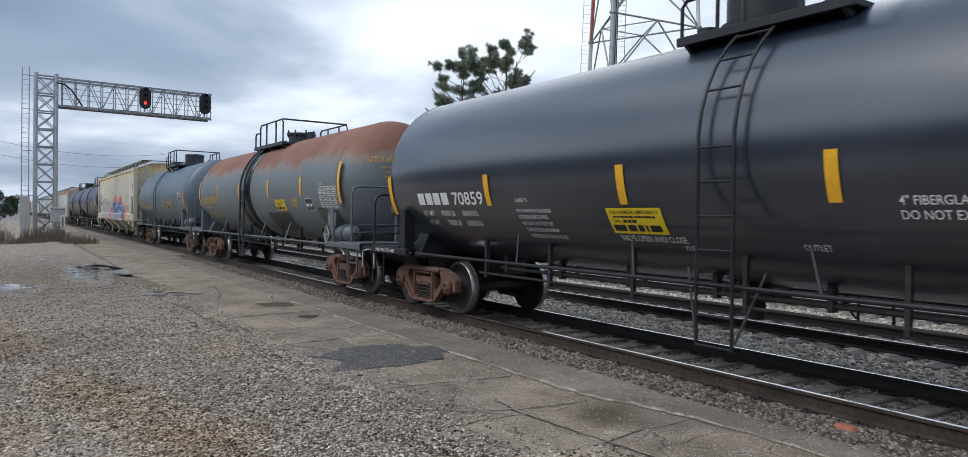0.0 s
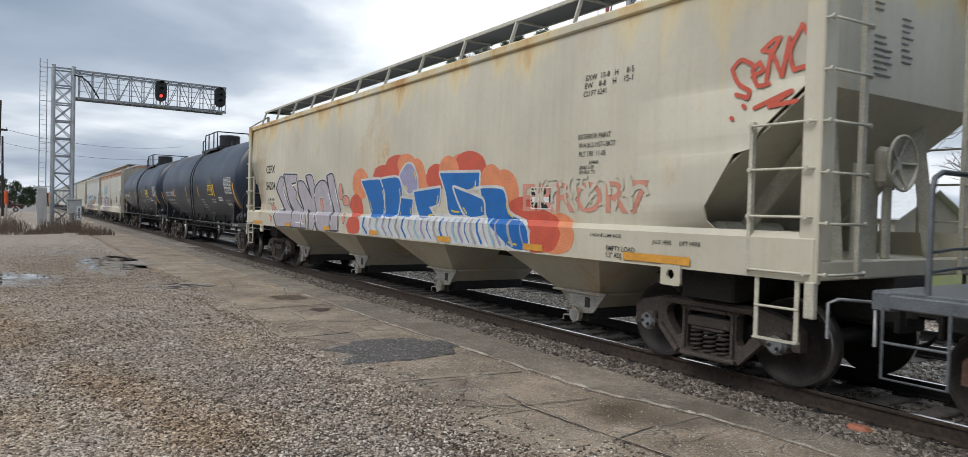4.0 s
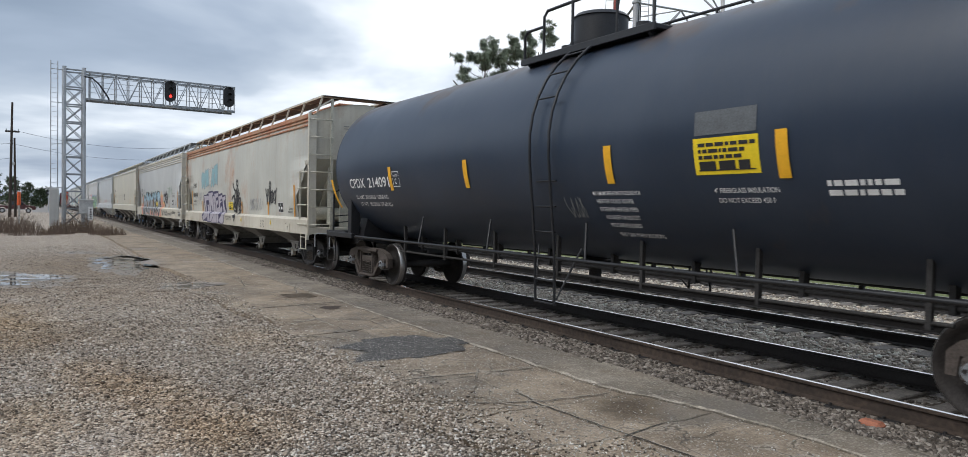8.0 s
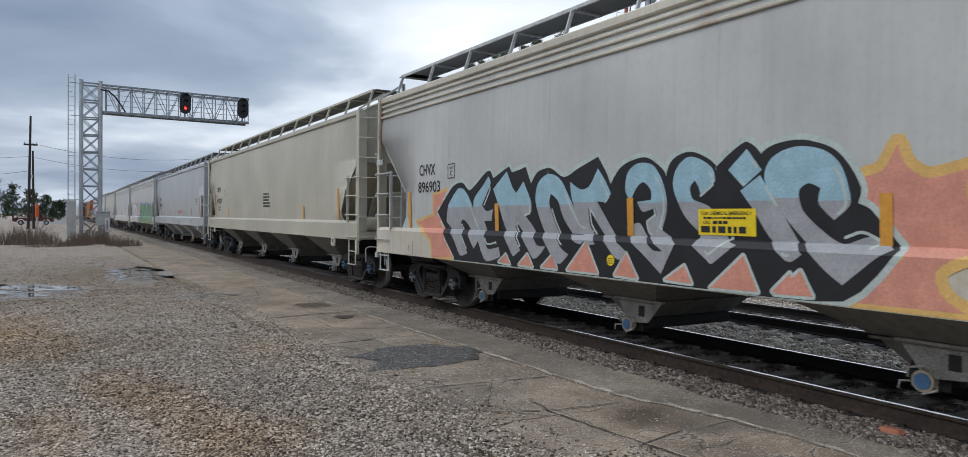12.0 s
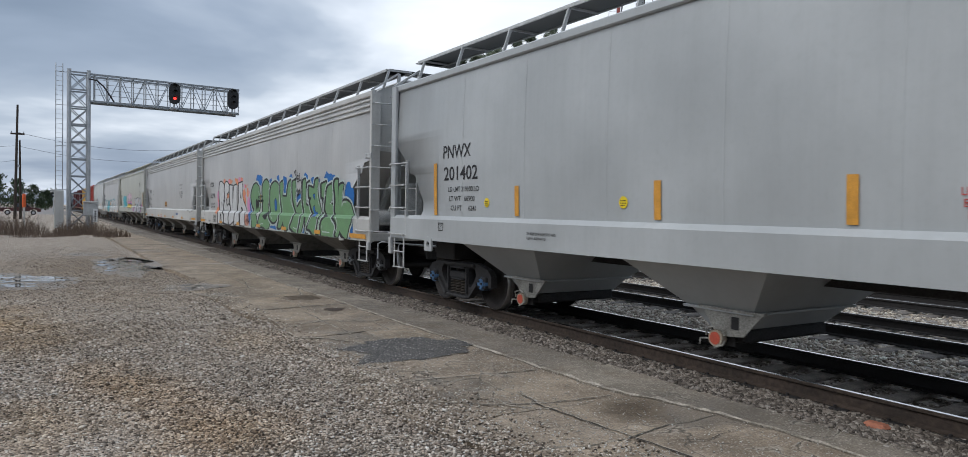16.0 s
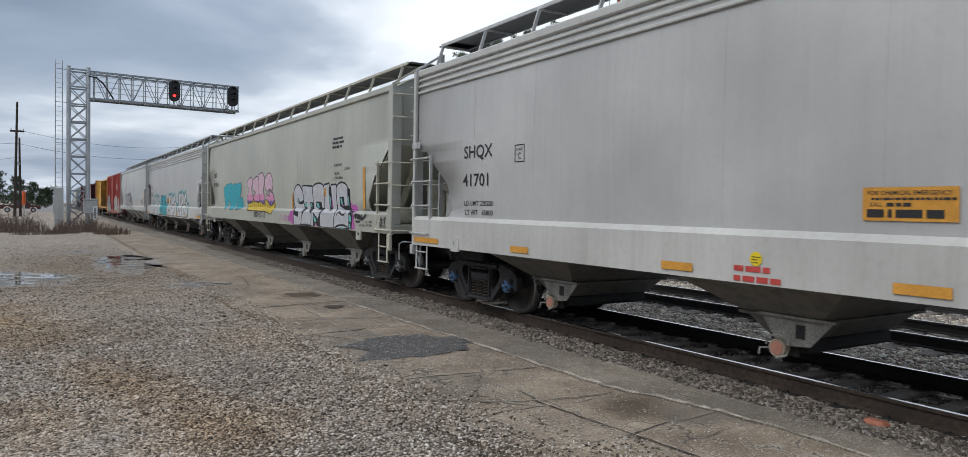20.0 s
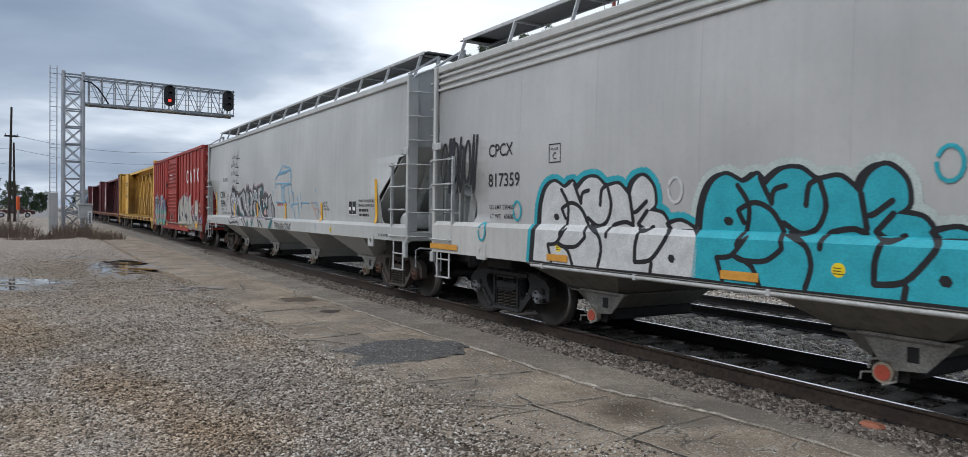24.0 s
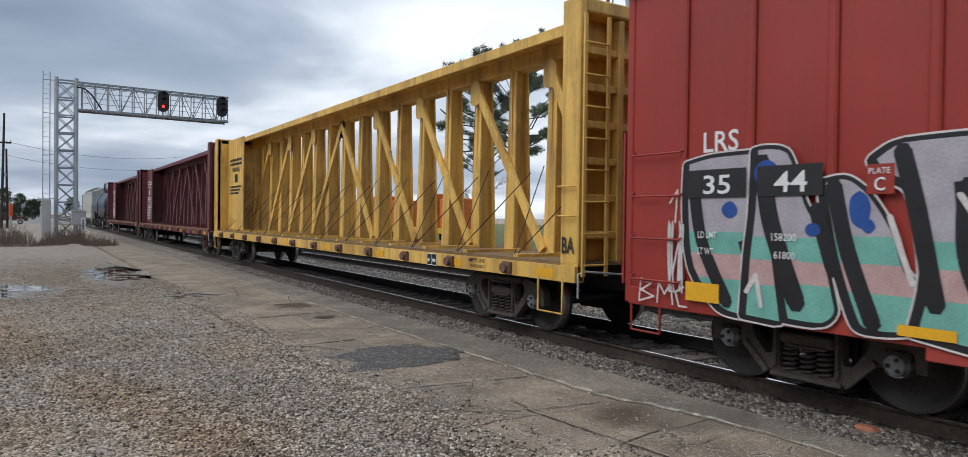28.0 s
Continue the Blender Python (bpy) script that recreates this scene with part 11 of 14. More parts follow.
        for sx in (-1, 1):
            gr = Shape()
            for z in (1.03, 1.50, 1.98, 2.45):
                Shape().tube([(sx * W, ye + d * 0.12, z + 0.05), (sx * (W + 0.08), ye + d * 0.15, z), (sx * (W + 0.08), ye + d * 0.88, z), (sx * W, ye + d * 0.92, z + 0.05)], 0.013, 5).part("grab_iron", BOX_TRIM, car)
            gr.tube([(sx * W, ye + d * 0.10, 0.75), (sx * W, ye + d * 0.10, 0.42), (sx * W, ye + d * 0.55, 0.42), (sx * W, ye + d * 0.55, 0.75)], 0.017, 5)
            gr.part("sill_step", BOX_TRIM, car)
        coupler(car, ye, s)
    wc = Vector((-0.45, -0.08, 1.95))
    hb = Shape().box(-0.62, -0.02, 1.7, -0.28, 0.06, 2.2, 0.03).part("hand_brake", BOX_TRIM, car)
    wh = Shape().tube([wc + Vector((0.27 * math.cos(t), 0, 0.27 * math.sin(t))) for t in [i * math.pi / 10 for i in range(21)]], 0.018, 5)
    for i in range(6):
        t = i * math.pi / 3
        wh.tube([wc, wc + Vector((0.27 * math.cos(t), 0, 0.27 * math.sin(t)))], 0.016, 4)
    wh.part("brake_wheel", BOX_TRIM, hb)
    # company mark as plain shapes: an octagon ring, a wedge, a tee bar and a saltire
    cells = [(4.06, 3.58), (3.20, 2.72), (2.30, 1.90), (1.53, 1.06)]
    mark = lambda polys, lift=0.006: drape(Shape(), polys, surf, lift).part("company_mark", LETTER_WHITE, car)
    (a, b), z0, z1 = cells[0], 2.90, 3.50
    c, hw, hz = (a + b) / 2, (a - b) / 2, 0.30
    octo = [(c + hw * u, 3.20 + hz * v) for u, v in ((1, 0.6), (0.5, 1), (-0.5, 1), (-1, 0.6), (-1, -0.6), (-0.5, -1), (0.5, -1), (1, -0.6))]
    inn = [(c + (u - c) * 0.52, 3.20 + (v - 3.20) * 0.62) for u, v in octo]
    mark([[octo[k], octo[(k + 1) % 8], inn[(k + 1) % 8], inn[k]] for k in range(8) if k != 3])
    a, b = cells[1]
    c = (a + b) / 2
    mark([[(a, z0), (c + 0.06, z1), (c - 0.06, z1), (b, z0), (b + 0.13, z0), (c, 3.32)], [(a, z0), (c, 3.32), (a - 0.13, z0)]])
    a, b = cells[2]
    c = (a + b) / 2
    mark([[(a, 3.37), (a, z1), (b, z1), (b, 3.37)], [(c + 0.07, z0), (c + 0.07, 3.37), (c - 0.07, 3.37), (c - 0.07, z0)]])
    a, b = cells[3]
    mark([[(a, z0), (b + 0.13, z1), (b, z1), (a - 0.13, z0)]])
    mark([[(a, z1), (a - 0.13, z1), (b, z0), (b + 0.13, z0)]], 0.008)
    marks(car, surf, [("LRS", 14.16, 2.43, 0.21, 0.44), ("50 K", 9.81, 2.02, 0.07, 0.18), ], LETTER_WHITE)
    strip(Shape(), 12.38, 12.15, 1.95, 2.20, lambda z: W + 0.062, 0.0, 1).part("paint_patch", BOX_RED, car, "red panel kept clear of graffiti")
    marks(car, lambda z: W + 0.066, [("PLATE", 12.36, 2.12, 0.05, 0.18), ("C", 12.31, 1.98, 0.11, 0.09)], LETTER_WHITE)
    marks(car, lambda z: W + 0.066, [("LD LMT", 14.16, 1.53, 0.07, 0.24), ("158200", 13.28, 1.53, 0.07, 0.26), ("LT WT", 14.16, 1.36, 0.07, 0.2), ("61800", 13.25, 1.36, 0.07, 0.22)], LETTER_WHITE)
    for y in (1.42, 4.0, 5.5, 9.9, 12.1, 14.32):
        w = 0.44
        strip(Shape(), y, y - w, 0.80 if 2 < y < 13 else 0.86, 0.89 if 2 < y < 13 else 1.06, lambda z: W + 0.07, 0.0, 1).part("reflective_stripe", YELLOW_STRIPE, car)
    gs = lambda z: W + 0.048
    # long-letter piece: mint and chalk bands with blue drops, edged in black and white
    for k, ring in enumerate(([(14.3, 2.31), (13.99, 2.36), (13.45, 2.37), (13.31, 2.01), (13.43, 1.63), (13.67, 1.5), (13.57, 1.18), (13.56, 0.79), (13.85, 0.83), (14.22, 1.21), (14.31, 1.83)],
                              [(13.45, 2.4), (13.14, 2.35), (12.96, 1.88), (12.83, 1.64), (12.65, 0.94), (12.77, 0.81), (13.1, 0.81), (13.2, 1.26), (13.29, 1.38), (13.19, 0.77), (13.56, 0.79), (13.52, 1.38), (13.47, 1.82)],
                              [(12.75, 2.06), (12.56, 2.08), (12.37, 1.94), (12.18, 1.65), (12.07, 1.32), (11.89, 1.12), (11.95, 0.87), (12.23, 0.81), (12.42, 0.85), (12.62, 1.41)],
                              [(12.3, 2.24), (12.09, 2.36), (11.35, 2.37), (11.21, 2.24), (11.26, 2.07), (11.71, 2.03), (11.64, 1.45), (11.48, 1.1), (11.26, 0.74), (11.56, 0.78), (11.95, 0.84), (11.86, 1.33), (11.98, 1.98), (12.22, 2.13)],
                              [(11.12, 1.97), (10.93, 2.14), (10.65, 2.13), (10.46, 1.91), (10.38, 1.5), (10.4, 1.14), (10.53, 0.83), (10.83, 0.75), (11.15, 0.83), (11.39, 1.16), (11.43, 1.56), (11.29, 1.87)])):
        painted(car, gs, ring, SP["chalk"], 0.0060 + 0.0012 * k, "tall mint, chalk and black graffiti letter", edge=(0.04, SP["black"]), halo=(0.018, SP["bone"]), shade=0.05, bands=((1.12, SP["mint"]), (1.36, SP["pink_dust"]), (1.58, SP["mint"]), (9, SP["chalk"])))
    for ring in ([(14.24, 2.1), (14.12, 1.49), (13.8, 0.9)],
                 [(12.67, 2.03), (12.54, 1.47), (12.31, 0.86)],
                 [(12.09, 2.29), (11.97, 1.82), (11.82, 1.07)],
                 [(12.83, 1.82), (12.66, 1.29)],):
        brushed(car, gs, ring, 0.15, SP["black"], "broad black stroke inside a graffiti letter", 0.0128)
    for ring in ([(13.4, 2.27), (13.3, 1.7), (13.02, 0.97)],
                 [(11.59, 1.98), (11.58, 1.45), (11.38, 0.95), (11.21, 0.77)],
                 [(11.06, 1.96), (11, 1.57), (10.91, 1.24), (10.7, 0.79)],):
        brushed(car, gs, ring, 0.19, SP["black"], "broad black stroke inside a graffiti letter", 0.0128)
    for ring in ([(12.18, 1.76), (12.07, 1.43), (11.99, 1.22)],
                 [(11.66, 1.93), (11.57, 1.79), (11.49, 1.92)],
                 [(13.56, 1.02), (13.45, 1.19), (13.39, 0.9)],):
        brushed(car, gs, ring, 0.05, SP["bone"], "white sliver between graffiti letters", 0.0136)
    for ring in ([(12.34, 1.82), (12.37, 1.71), (12.43, 1.66), (12.5, 1.71), (12.53, 1.82), (12.51, 1.93), (12.44, 1.98), (12.37, 1.93)],
                 [(12.3, 1.68), (12.32, 1.64), (12.36, 1.62), (12.4, 1.64), (12.42, 1.68), (12.4, 1.72), (12.36, 1.74), (12.32, 1.72)],
                 [(11.3, 2.23), (11.32, 2.18), (11.38, 2.16), (11.44, 2.19), (11.46, 2.24), (11.44, 2.29), (11.38, 2.31), (11.32, 2.28)],
                 [(11.46, 2.23), (11.47, 2.2), (11.5, 2.19), (11.53, 2.2), (11.54, 2.23), (11.53, 2.26), (11.5, 2.27), (11.48, 2.26)],
                 [(11.09, 1.82), (11.11, 1.68), (11.17, 1.62), (11.23, 1.68), (11.26, 1.82), (11.23, 1.96), (11.18, 2.02), (11.11, 1.96)],
                 [(11.2, 1.52), (11.22, 1.48), (11.25, 1.47), (11.28, 1.48), (11.3, 1.52), (11.28, 1.55), (11.25, 1.57), (11.22, 1.55)],
                 [(11.27, 1.77), (11.28, 1.74), (11.31, 1.73), (11.34, 1.74), (11.35, 1.77), (11.34, 1.8), (11.31, 1.81), (11.28, 1.8)],
                 [(10.59, 1.95), (10.63, 1.86), (10.72, 1.82), (10.82, 1.86), (10.86, 1.96), (10.82, 2.06), (10.73, 2.1), (10.63, 2.05)],
                 [(10.48, 1.75), (10.5, 1.65), (10.57, 1.61), (10.64, 1.65), (10.67, 1.75), (10.64, 1.85), (10.58, 1.89), (10.51, 1.84)],
                 [(10.74, 1.79), (10.75, 1.77), (10.77, 1.76), (10.8, 1.77), (10.81, 1.79), (10.8, 1.82), (10.77, 1.83), (10.75, 1.82)],
                 [(13.22, 2.17), (13.26, 2.08), (13.35, 2.04), (13.45, 2.08), (13.49, 2.18), (13.45, 2.26), (13.36, 2.3), (13.26, 2.26)],
                 [(13.68, 1.82), (13.7, 1.77), (13.77, 1.74), (13.84, 1.77), (13.87, 1.83), (13.84, 1.88), (13.77, 1.91), (13.71, 1.88)],
                 [(12.79, 1.64), (12.81, 1.6), (12.87, 1.58), (12.92, 1.6), (12.94, 1.64), (12.92, 1.68), (12.87, 1.7), (12.82, 1.69)],):
        painted(car, gs, ring, SP["blue_deep"], 0.0136, "deep blue drop of spray paint")
    for y0_, y1_ in ((14.32, 13.58), (13.45, 12.77)):
        strip(Shape(), y0_, y1_, 1.95, 2.24, gs, 0.019, 2).part("paint_patch", LETTER_BLACK, car, "black patch rolled over the paint")
    marks(car, lambda z: W + 0.066, [("35", 14.10, 1.99, 0.19, 0.34), ("44", 13.26, 1.99, 0.19, 0.34)], LETTER_WHITE)
    for i, (y, z, w, hh) in enumerate(((14.5, 1.3, 0.25, 0.8), (10.2, 1.3, 0.2, 0.7), (10.15, 1.7, 0.2, 0.2))):
        scrawl(car, gs, y + w / 2, z - hh / 2, w, hh, SP["white"], 520 + i, 5, 0.02)
    # cracked-stone piece: a broken white wall with dark shards and a net of cracks, an arch and tags beside it
    painted(car, gs, [(6.08, 1.68), (6, 1.92), (5.85, 1.98), (5.54, 2.08), (5.16, 2.18), (4.85, 2.3), (4.78, 2.02), (4.71, 2.25), (4.39, 2.39), (4.32, 2.3), (4.2, 2.33), (3.86, 2.19), (3.53, 2.04), (3.26, 2.1), (3.21, 2.17), (2.66, 2.36), (2.66, 2.05), (2.59, 1.53), (2.39, 1.18), (2.29, 0.79), (2.74, 0.72), (3.35, 0.82), (4.04, 0.89), (5.8, 0.87), (6.1, 1.03)], SP["stone"], 0.0050, "broken stone-white wall of spray paint", edge=(0.022, SP["umber"]), halo=(0.02, SP["pink_dust"]), bands=((1.02, SP["stone_dirt"]), (9, SP["stone"])))
    for ring in ([(5.97, 1.92), (5.79, 1.98), (5.66, 1.32), (5.44, 1.33), (5.41, 1.08), (5.8, 1.05), (5.96, 1.5)],
                 [(4.71, 2.25), (4.41, 2.36), (4.43, 2.24), (4.56, 1.85), (4.65, 1.59), (4.69, 1.36), (4.94, 1.27), (4.97, 1.49), (4.77, 1.56), (4.8, 1.85)],
                 [(4.17, 1.71), (4.08, 1.72), (4.14, 1.46), (3.78, 1.35), (3.66, 1.64), (3.6, 1.42), (3.49, 1.06), (3.67, 1.02), (3.8, 1.2), (4.18, 1.32), (4.27, 1.29), (4.23, 1.54)],
                 [(3.23, 2.1), (3.15, 2.13), (3.11, 1.96), (3.04, 1.69), (3.18, 1.64)],
                 [(3.79, 1.01), (3.53, 1.03), (3.5, 0.78), (3.7, 0.76)],
                 [(3.03, 1.22), (2.92, 1.17), (2.84, 0.94), (2.97, 0.97)],):
        drape(Shape(), [[ring[k] for k in t] for t in tessellate_polygon([[Vector((u, v, 0)) for u, v in ring]])], gs, 0.0075, 0.72).part("graffiti", SP["shard"], car, "dark blue-black shard between the stones")
    for ring in ([(5.48, 2.02), (5.4, 1.94), (5.34, 1.93)],
                 [(5.27, 2.11), (5.32, 1.96), (5.37, 1.88), (5.34, 1.61), (5.12, 1.5), (4.99, 1.49)],
                 [(5.34, 1.58), (5.42, 1.42), (5.42, 1.3), (5.19, 1.11), (4.99, 1.23), (4.94, 1.29)],
                 [(4.11, 2.2), (4.09, 1.95), (4.04, 1.92)],
                 [(3.88, 2.12), (3.96, 1.99), (4.04, 1.95), (4.06, 1.87), (4.02, 1.8)],
                 [(4.02, 1.8), (3.85, 1.86), (3.75, 1.99), (3.59, 2.02)],
                 [(3.75, 2.08), (3.73, 1.99)],
                 [(4.08, 1.84), (4.13, 1.76), (4.1, 1.71)],
                 [(4.04, 1.82), (4.04, 1.73), (4.12, 1.69)],
                 [(3.53, 2.04), (3.53, 1.92), (3.66, 1.63)],
                 [(3.04, 1.66), (3.16, 1.64), (3.23, 1.48), (3.27, 1.4), (3.34, 1.32), (3.51, 1.28)],
                 [(3.04, 1.66), (2.93, 1.57), (2.65, 1.55)],
                 [(2.93, 1.57), (2.91, 1.42), (2.96, 1.35), (2.94, 1.25)],
                 [(2.91, 1.43), (2.65, 1.5), (2.57, 1.48)],
                 [(3.27, 1.4), (3.21, 1.28), (3.03, 1.21)],
                 [(3.32, 1.32), (3.3, 1.23)],
                 [(4.69, 1.36), (4.6, 1.22), (4.5, 1.15), (4.36, 1.2)],
                 [(4.18, 1.29), (4.05, 1.24), (3.92, 1.09), (3.9, 1.01)],
                 [(4.16, 1.32), (4.01, 1.3), (4.05, 1.23)],
                 [(5.14, 0.89), (5.06, 0.75)],
                 [(4.54, 0.89), (4.47, 0.74)],
                 [(3.87, 1.01), (3.98, 0.73)],
                 [(3.6, 1.45), (3.47, 1.24)],
                 [(3.15, 2.11), (3.04, 1.69)],
                 [(4.18, 2.23), (4.25, 1.46)],
                 [(5.77, 1.96), (5.66, 1.3)],
                 [(4.86, 2.26), (4.75, 1.56)],
                 [(4.45, 2.21), (4.69, 1.37)],
                 [(4.12, 1.47), (3.78, 1.35)],
                 [(4.12, 1.49), (4.06, 1.73)],):
        brushed(car, gs, ring, 0.020, SP["black"], "black crack painted across the stones", 0.0095)
    for ring in ([(5.02, 2), (4.83, 1.99), (4.81, 1.86), (5.03, 1.88)],
                 [(2.78, 2.14), (2.68, 2.13), (2.67, 2.05), (2.78, 2.05)],):
        painted(car, gs, ring, SP["rust_block"], 0.0090, "rusty patch showing through the white")
    for ring in ([(3.6, 2.21), (3.63, 2.15), (3.71, 2.13), (3.79, 2.16), (3.83, 2.22), (3.79, 2.27), (3.71, 2.29), (3.64, 2.26)],
                 [(3.41, 2.19), (3.44, 2.11), (3.5, 2.09), (3.56, 2.12), (3.59, 2.19), (3.57, 2.27), (3.5, 2.29), (3.44, 2.26)],
                 [(2.41, 1.72), (2.44, 1.64), (2.49, 1.61), (2.55, 1.64), (2.58, 1.72), (2.55, 1.79), (2.5, 1.82), (2.44, 1.79)],
                 [(3.76, 2.4), (3.77, 2.37), (3.81, 2.36), (3.84, 2.37), (3.85, 2.41), (3.84, 2.44), (3.81, 2.45), (3.78, 2.44)],
                 [(5.64, 2.1), (5.66, 2.06), (5.71, 2.04), (5.76, 2.06), (5.78, 2.1), (5.76, 2.15), (5.71, 2.16), (5.66, 2.14)],):
        painted(car, gs, ring, SP["lilac"], 0.0022, "lilac bubble of spray paint")
    for ring in ([(0.57, 1.25), (0.59, 1.17), (0.66, 1.14), (0.73, 1.16), (0.76, 1.24), (0.74, 1.32), (0.67, 1.36), (0.6, 1.33)],
                 [(0.19, 1.24), (0.23, 1.14), (0.34, 1.1), (0.46, 1.13), (0.51, 1.21), (0.46, 1.31), (0.35, 1.35), (0.24, 1.32)],
                 [(0.04, 1.37), (0.06, 1.32), (0.09, 1.3), (0.12, 1.32), (0.14, 1.37), (0.12, 1.41), (0.09, 1.44), (0.06, 1.42)],
                 [(0.59, 1.45), (0.6, 1.41), (0.63, 1.4), (0.66, 1.41), (0.68, 1.44), (0.66, 1.47), (0.63, 1.49), (0.6, 1.48)],
                 [(0.31, 1.41), (0.32, 1.39), (0.34, 1.38), (0.35, 1.39), (0.36, 1.41), (0.35, 1.43), (0.34, 1.43), (0.32, 1.43)],
                 [(0.02, 1.15), (0.04, 1.07), (0.09, 1.04), (0.14, 1.06), (0.17, 1.13), (0.15, 1.21), (0.09, 1.24), (0.04, 1.22)],
                 [(0.82, 1.35), (0.84, 1.26), (0.89, 1.22), (0.95, 1.25), (0.97, 1.34), (0.95, 1.43), (0.9, 1.47), (0.84, 1.44)],
                 [(1.81, 1.32), (1.85, 1.22), (1.95, 1.17), (2.06, 1.2), (2.11, 1.3), (2.06, 1.41), (1.96, 1.45), (1.85, 1.42)],
                 [(0.9, 2), (0.92, 1.91), (0.97, 1.87), (1.03, 1.91), (1.05, 2), (1.03, 2.09), (0.98, 2.12), (0.93, 2.09)],):
        painted(car, gs, ring, SP["lilac"], 0.0022, "lilac bubble of spray paint")
    for ring in ([(0.73, 1.29), (0.68, 1.33), (0.62, 1.29)],
                 [(0.45, 1.28), (0.35, 1.33), (0.25, 1.3)],
                 [(0.12, 1.18), (0.08, 1.21), (0.05, 1.19)],
                 [(2.04, 1.39), (1.94, 1.43), (1.86, 1.37)],):
        brushed(car, gs, ring, 0.035, SP["pale_lilac"], "pale gleam on a lilac bubble", 0.0042)
    for ring in ([(0.75, 1.04), (0.46, 1.15), (0.32, 1.21), (0.3, 1.1), (0.03, 0.94), (0.03, 0.73), (0.4, 0.73), (0.77, 0.74), (0.78, 0.92)],
                 [(2.39, 1.1), (2.17, 1.17), (1.75, 1.04), (1.76, 0.81), (2.24, 0.82)],):
        painted(car, gs, ring, SP["stone_dirt"], 0.0050, "low broken stone shape of spray paint", edge=(0.02, SP["umber"]))
    for ring in ([(0.8, 1.07), (0.51, 1.15), (0.34, 1.2), (0.32, 1.08)],
                 [(0.46, 1.03), (0.4, 0.96), (0.42, 0.75)],
                 [(0.31, 0.93), (0.24, 0.74)],
                 [(2.39, 1.15), (2.1, 1.2), (1.77, 1.08), (1.69, 0.94)],):
        brushed(car, gs, ring, 0.045, SP["umber"], "dark line along the low stones", 0.0085)
    # tall arched shape with a dark side
    painted(car, gs, [(1.76, 1.25), (1.75, 1.7), (1.69, 1.83), (1.6, 1.95), (1.45, 2.03), (1.25, 2.04), (1.08, 1.99), (0.98, 1.87), (0.94, 1.66), (0.95, 1.48), (0.99, 1.39), (0.94, 1.18), (0.93, 1.04), (1, 0.8), (1.34, 0.81), (1.73, 0.79)], SP["stone"], 0.0056, "tall arched stone-grey shape of spray paint", edge=(0.03, SP["soot"]), halo=(0.025, SP["stone"]), bands=((1.0, SP["stone_dirt"]), (9, SP["stone"])))
    painted(car, gs, [(1.72, 1.8), (1.6, 1.91), (1.59, 1.65), (1.57, 1.16), (1.69, 1.15), (1.71, 1.45)], SP["soot"], 0.0080, "dark side of the arched shape")
    for ring in ([(1.34, 1.28), (1.37, 1.22), (1.43, 1.2), (1.49, 1.21), (1.51, 1.27), (1.49, 1.32), (1.43, 1.35), (1.37, 1.33)],
                 [(1.09, 1.27), (1.12, 1.22), (1.19, 1.2), (1.26, 1.21), (1.29, 1.26), (1.26, 1.32), (1.19, 1.34), (1.12, 1.32)],
                 [(1.25, 1.12), (1.26, 1.1), (1.28, 1.09), (1.31, 1.09), (1.32, 1.12), (1.31, 1.14), (1.29, 1.15), (1.26, 1.14)],):
        painted(car, gs, ring, SP["umber"], 0.0095, "dark round spot on the arched shape", edge=(0.012, SP["soot"]))
    for ring in ([(1.56, 1.36), (1.44, 1.35), (1.01, 1.38)],
                 [(1.59, 1.43), (1.54, 1.43)],
                 [(1.55, 1.16), (1.29, 1.17), (0.96, 1.17)],
                 [(1.49, 1.07), (1.46, 0.87), (1.4, 0.84)],):
        brushed(car, gs, ring, 0.022, SP["soot"], "dark line across the arched shape", 0.0095)
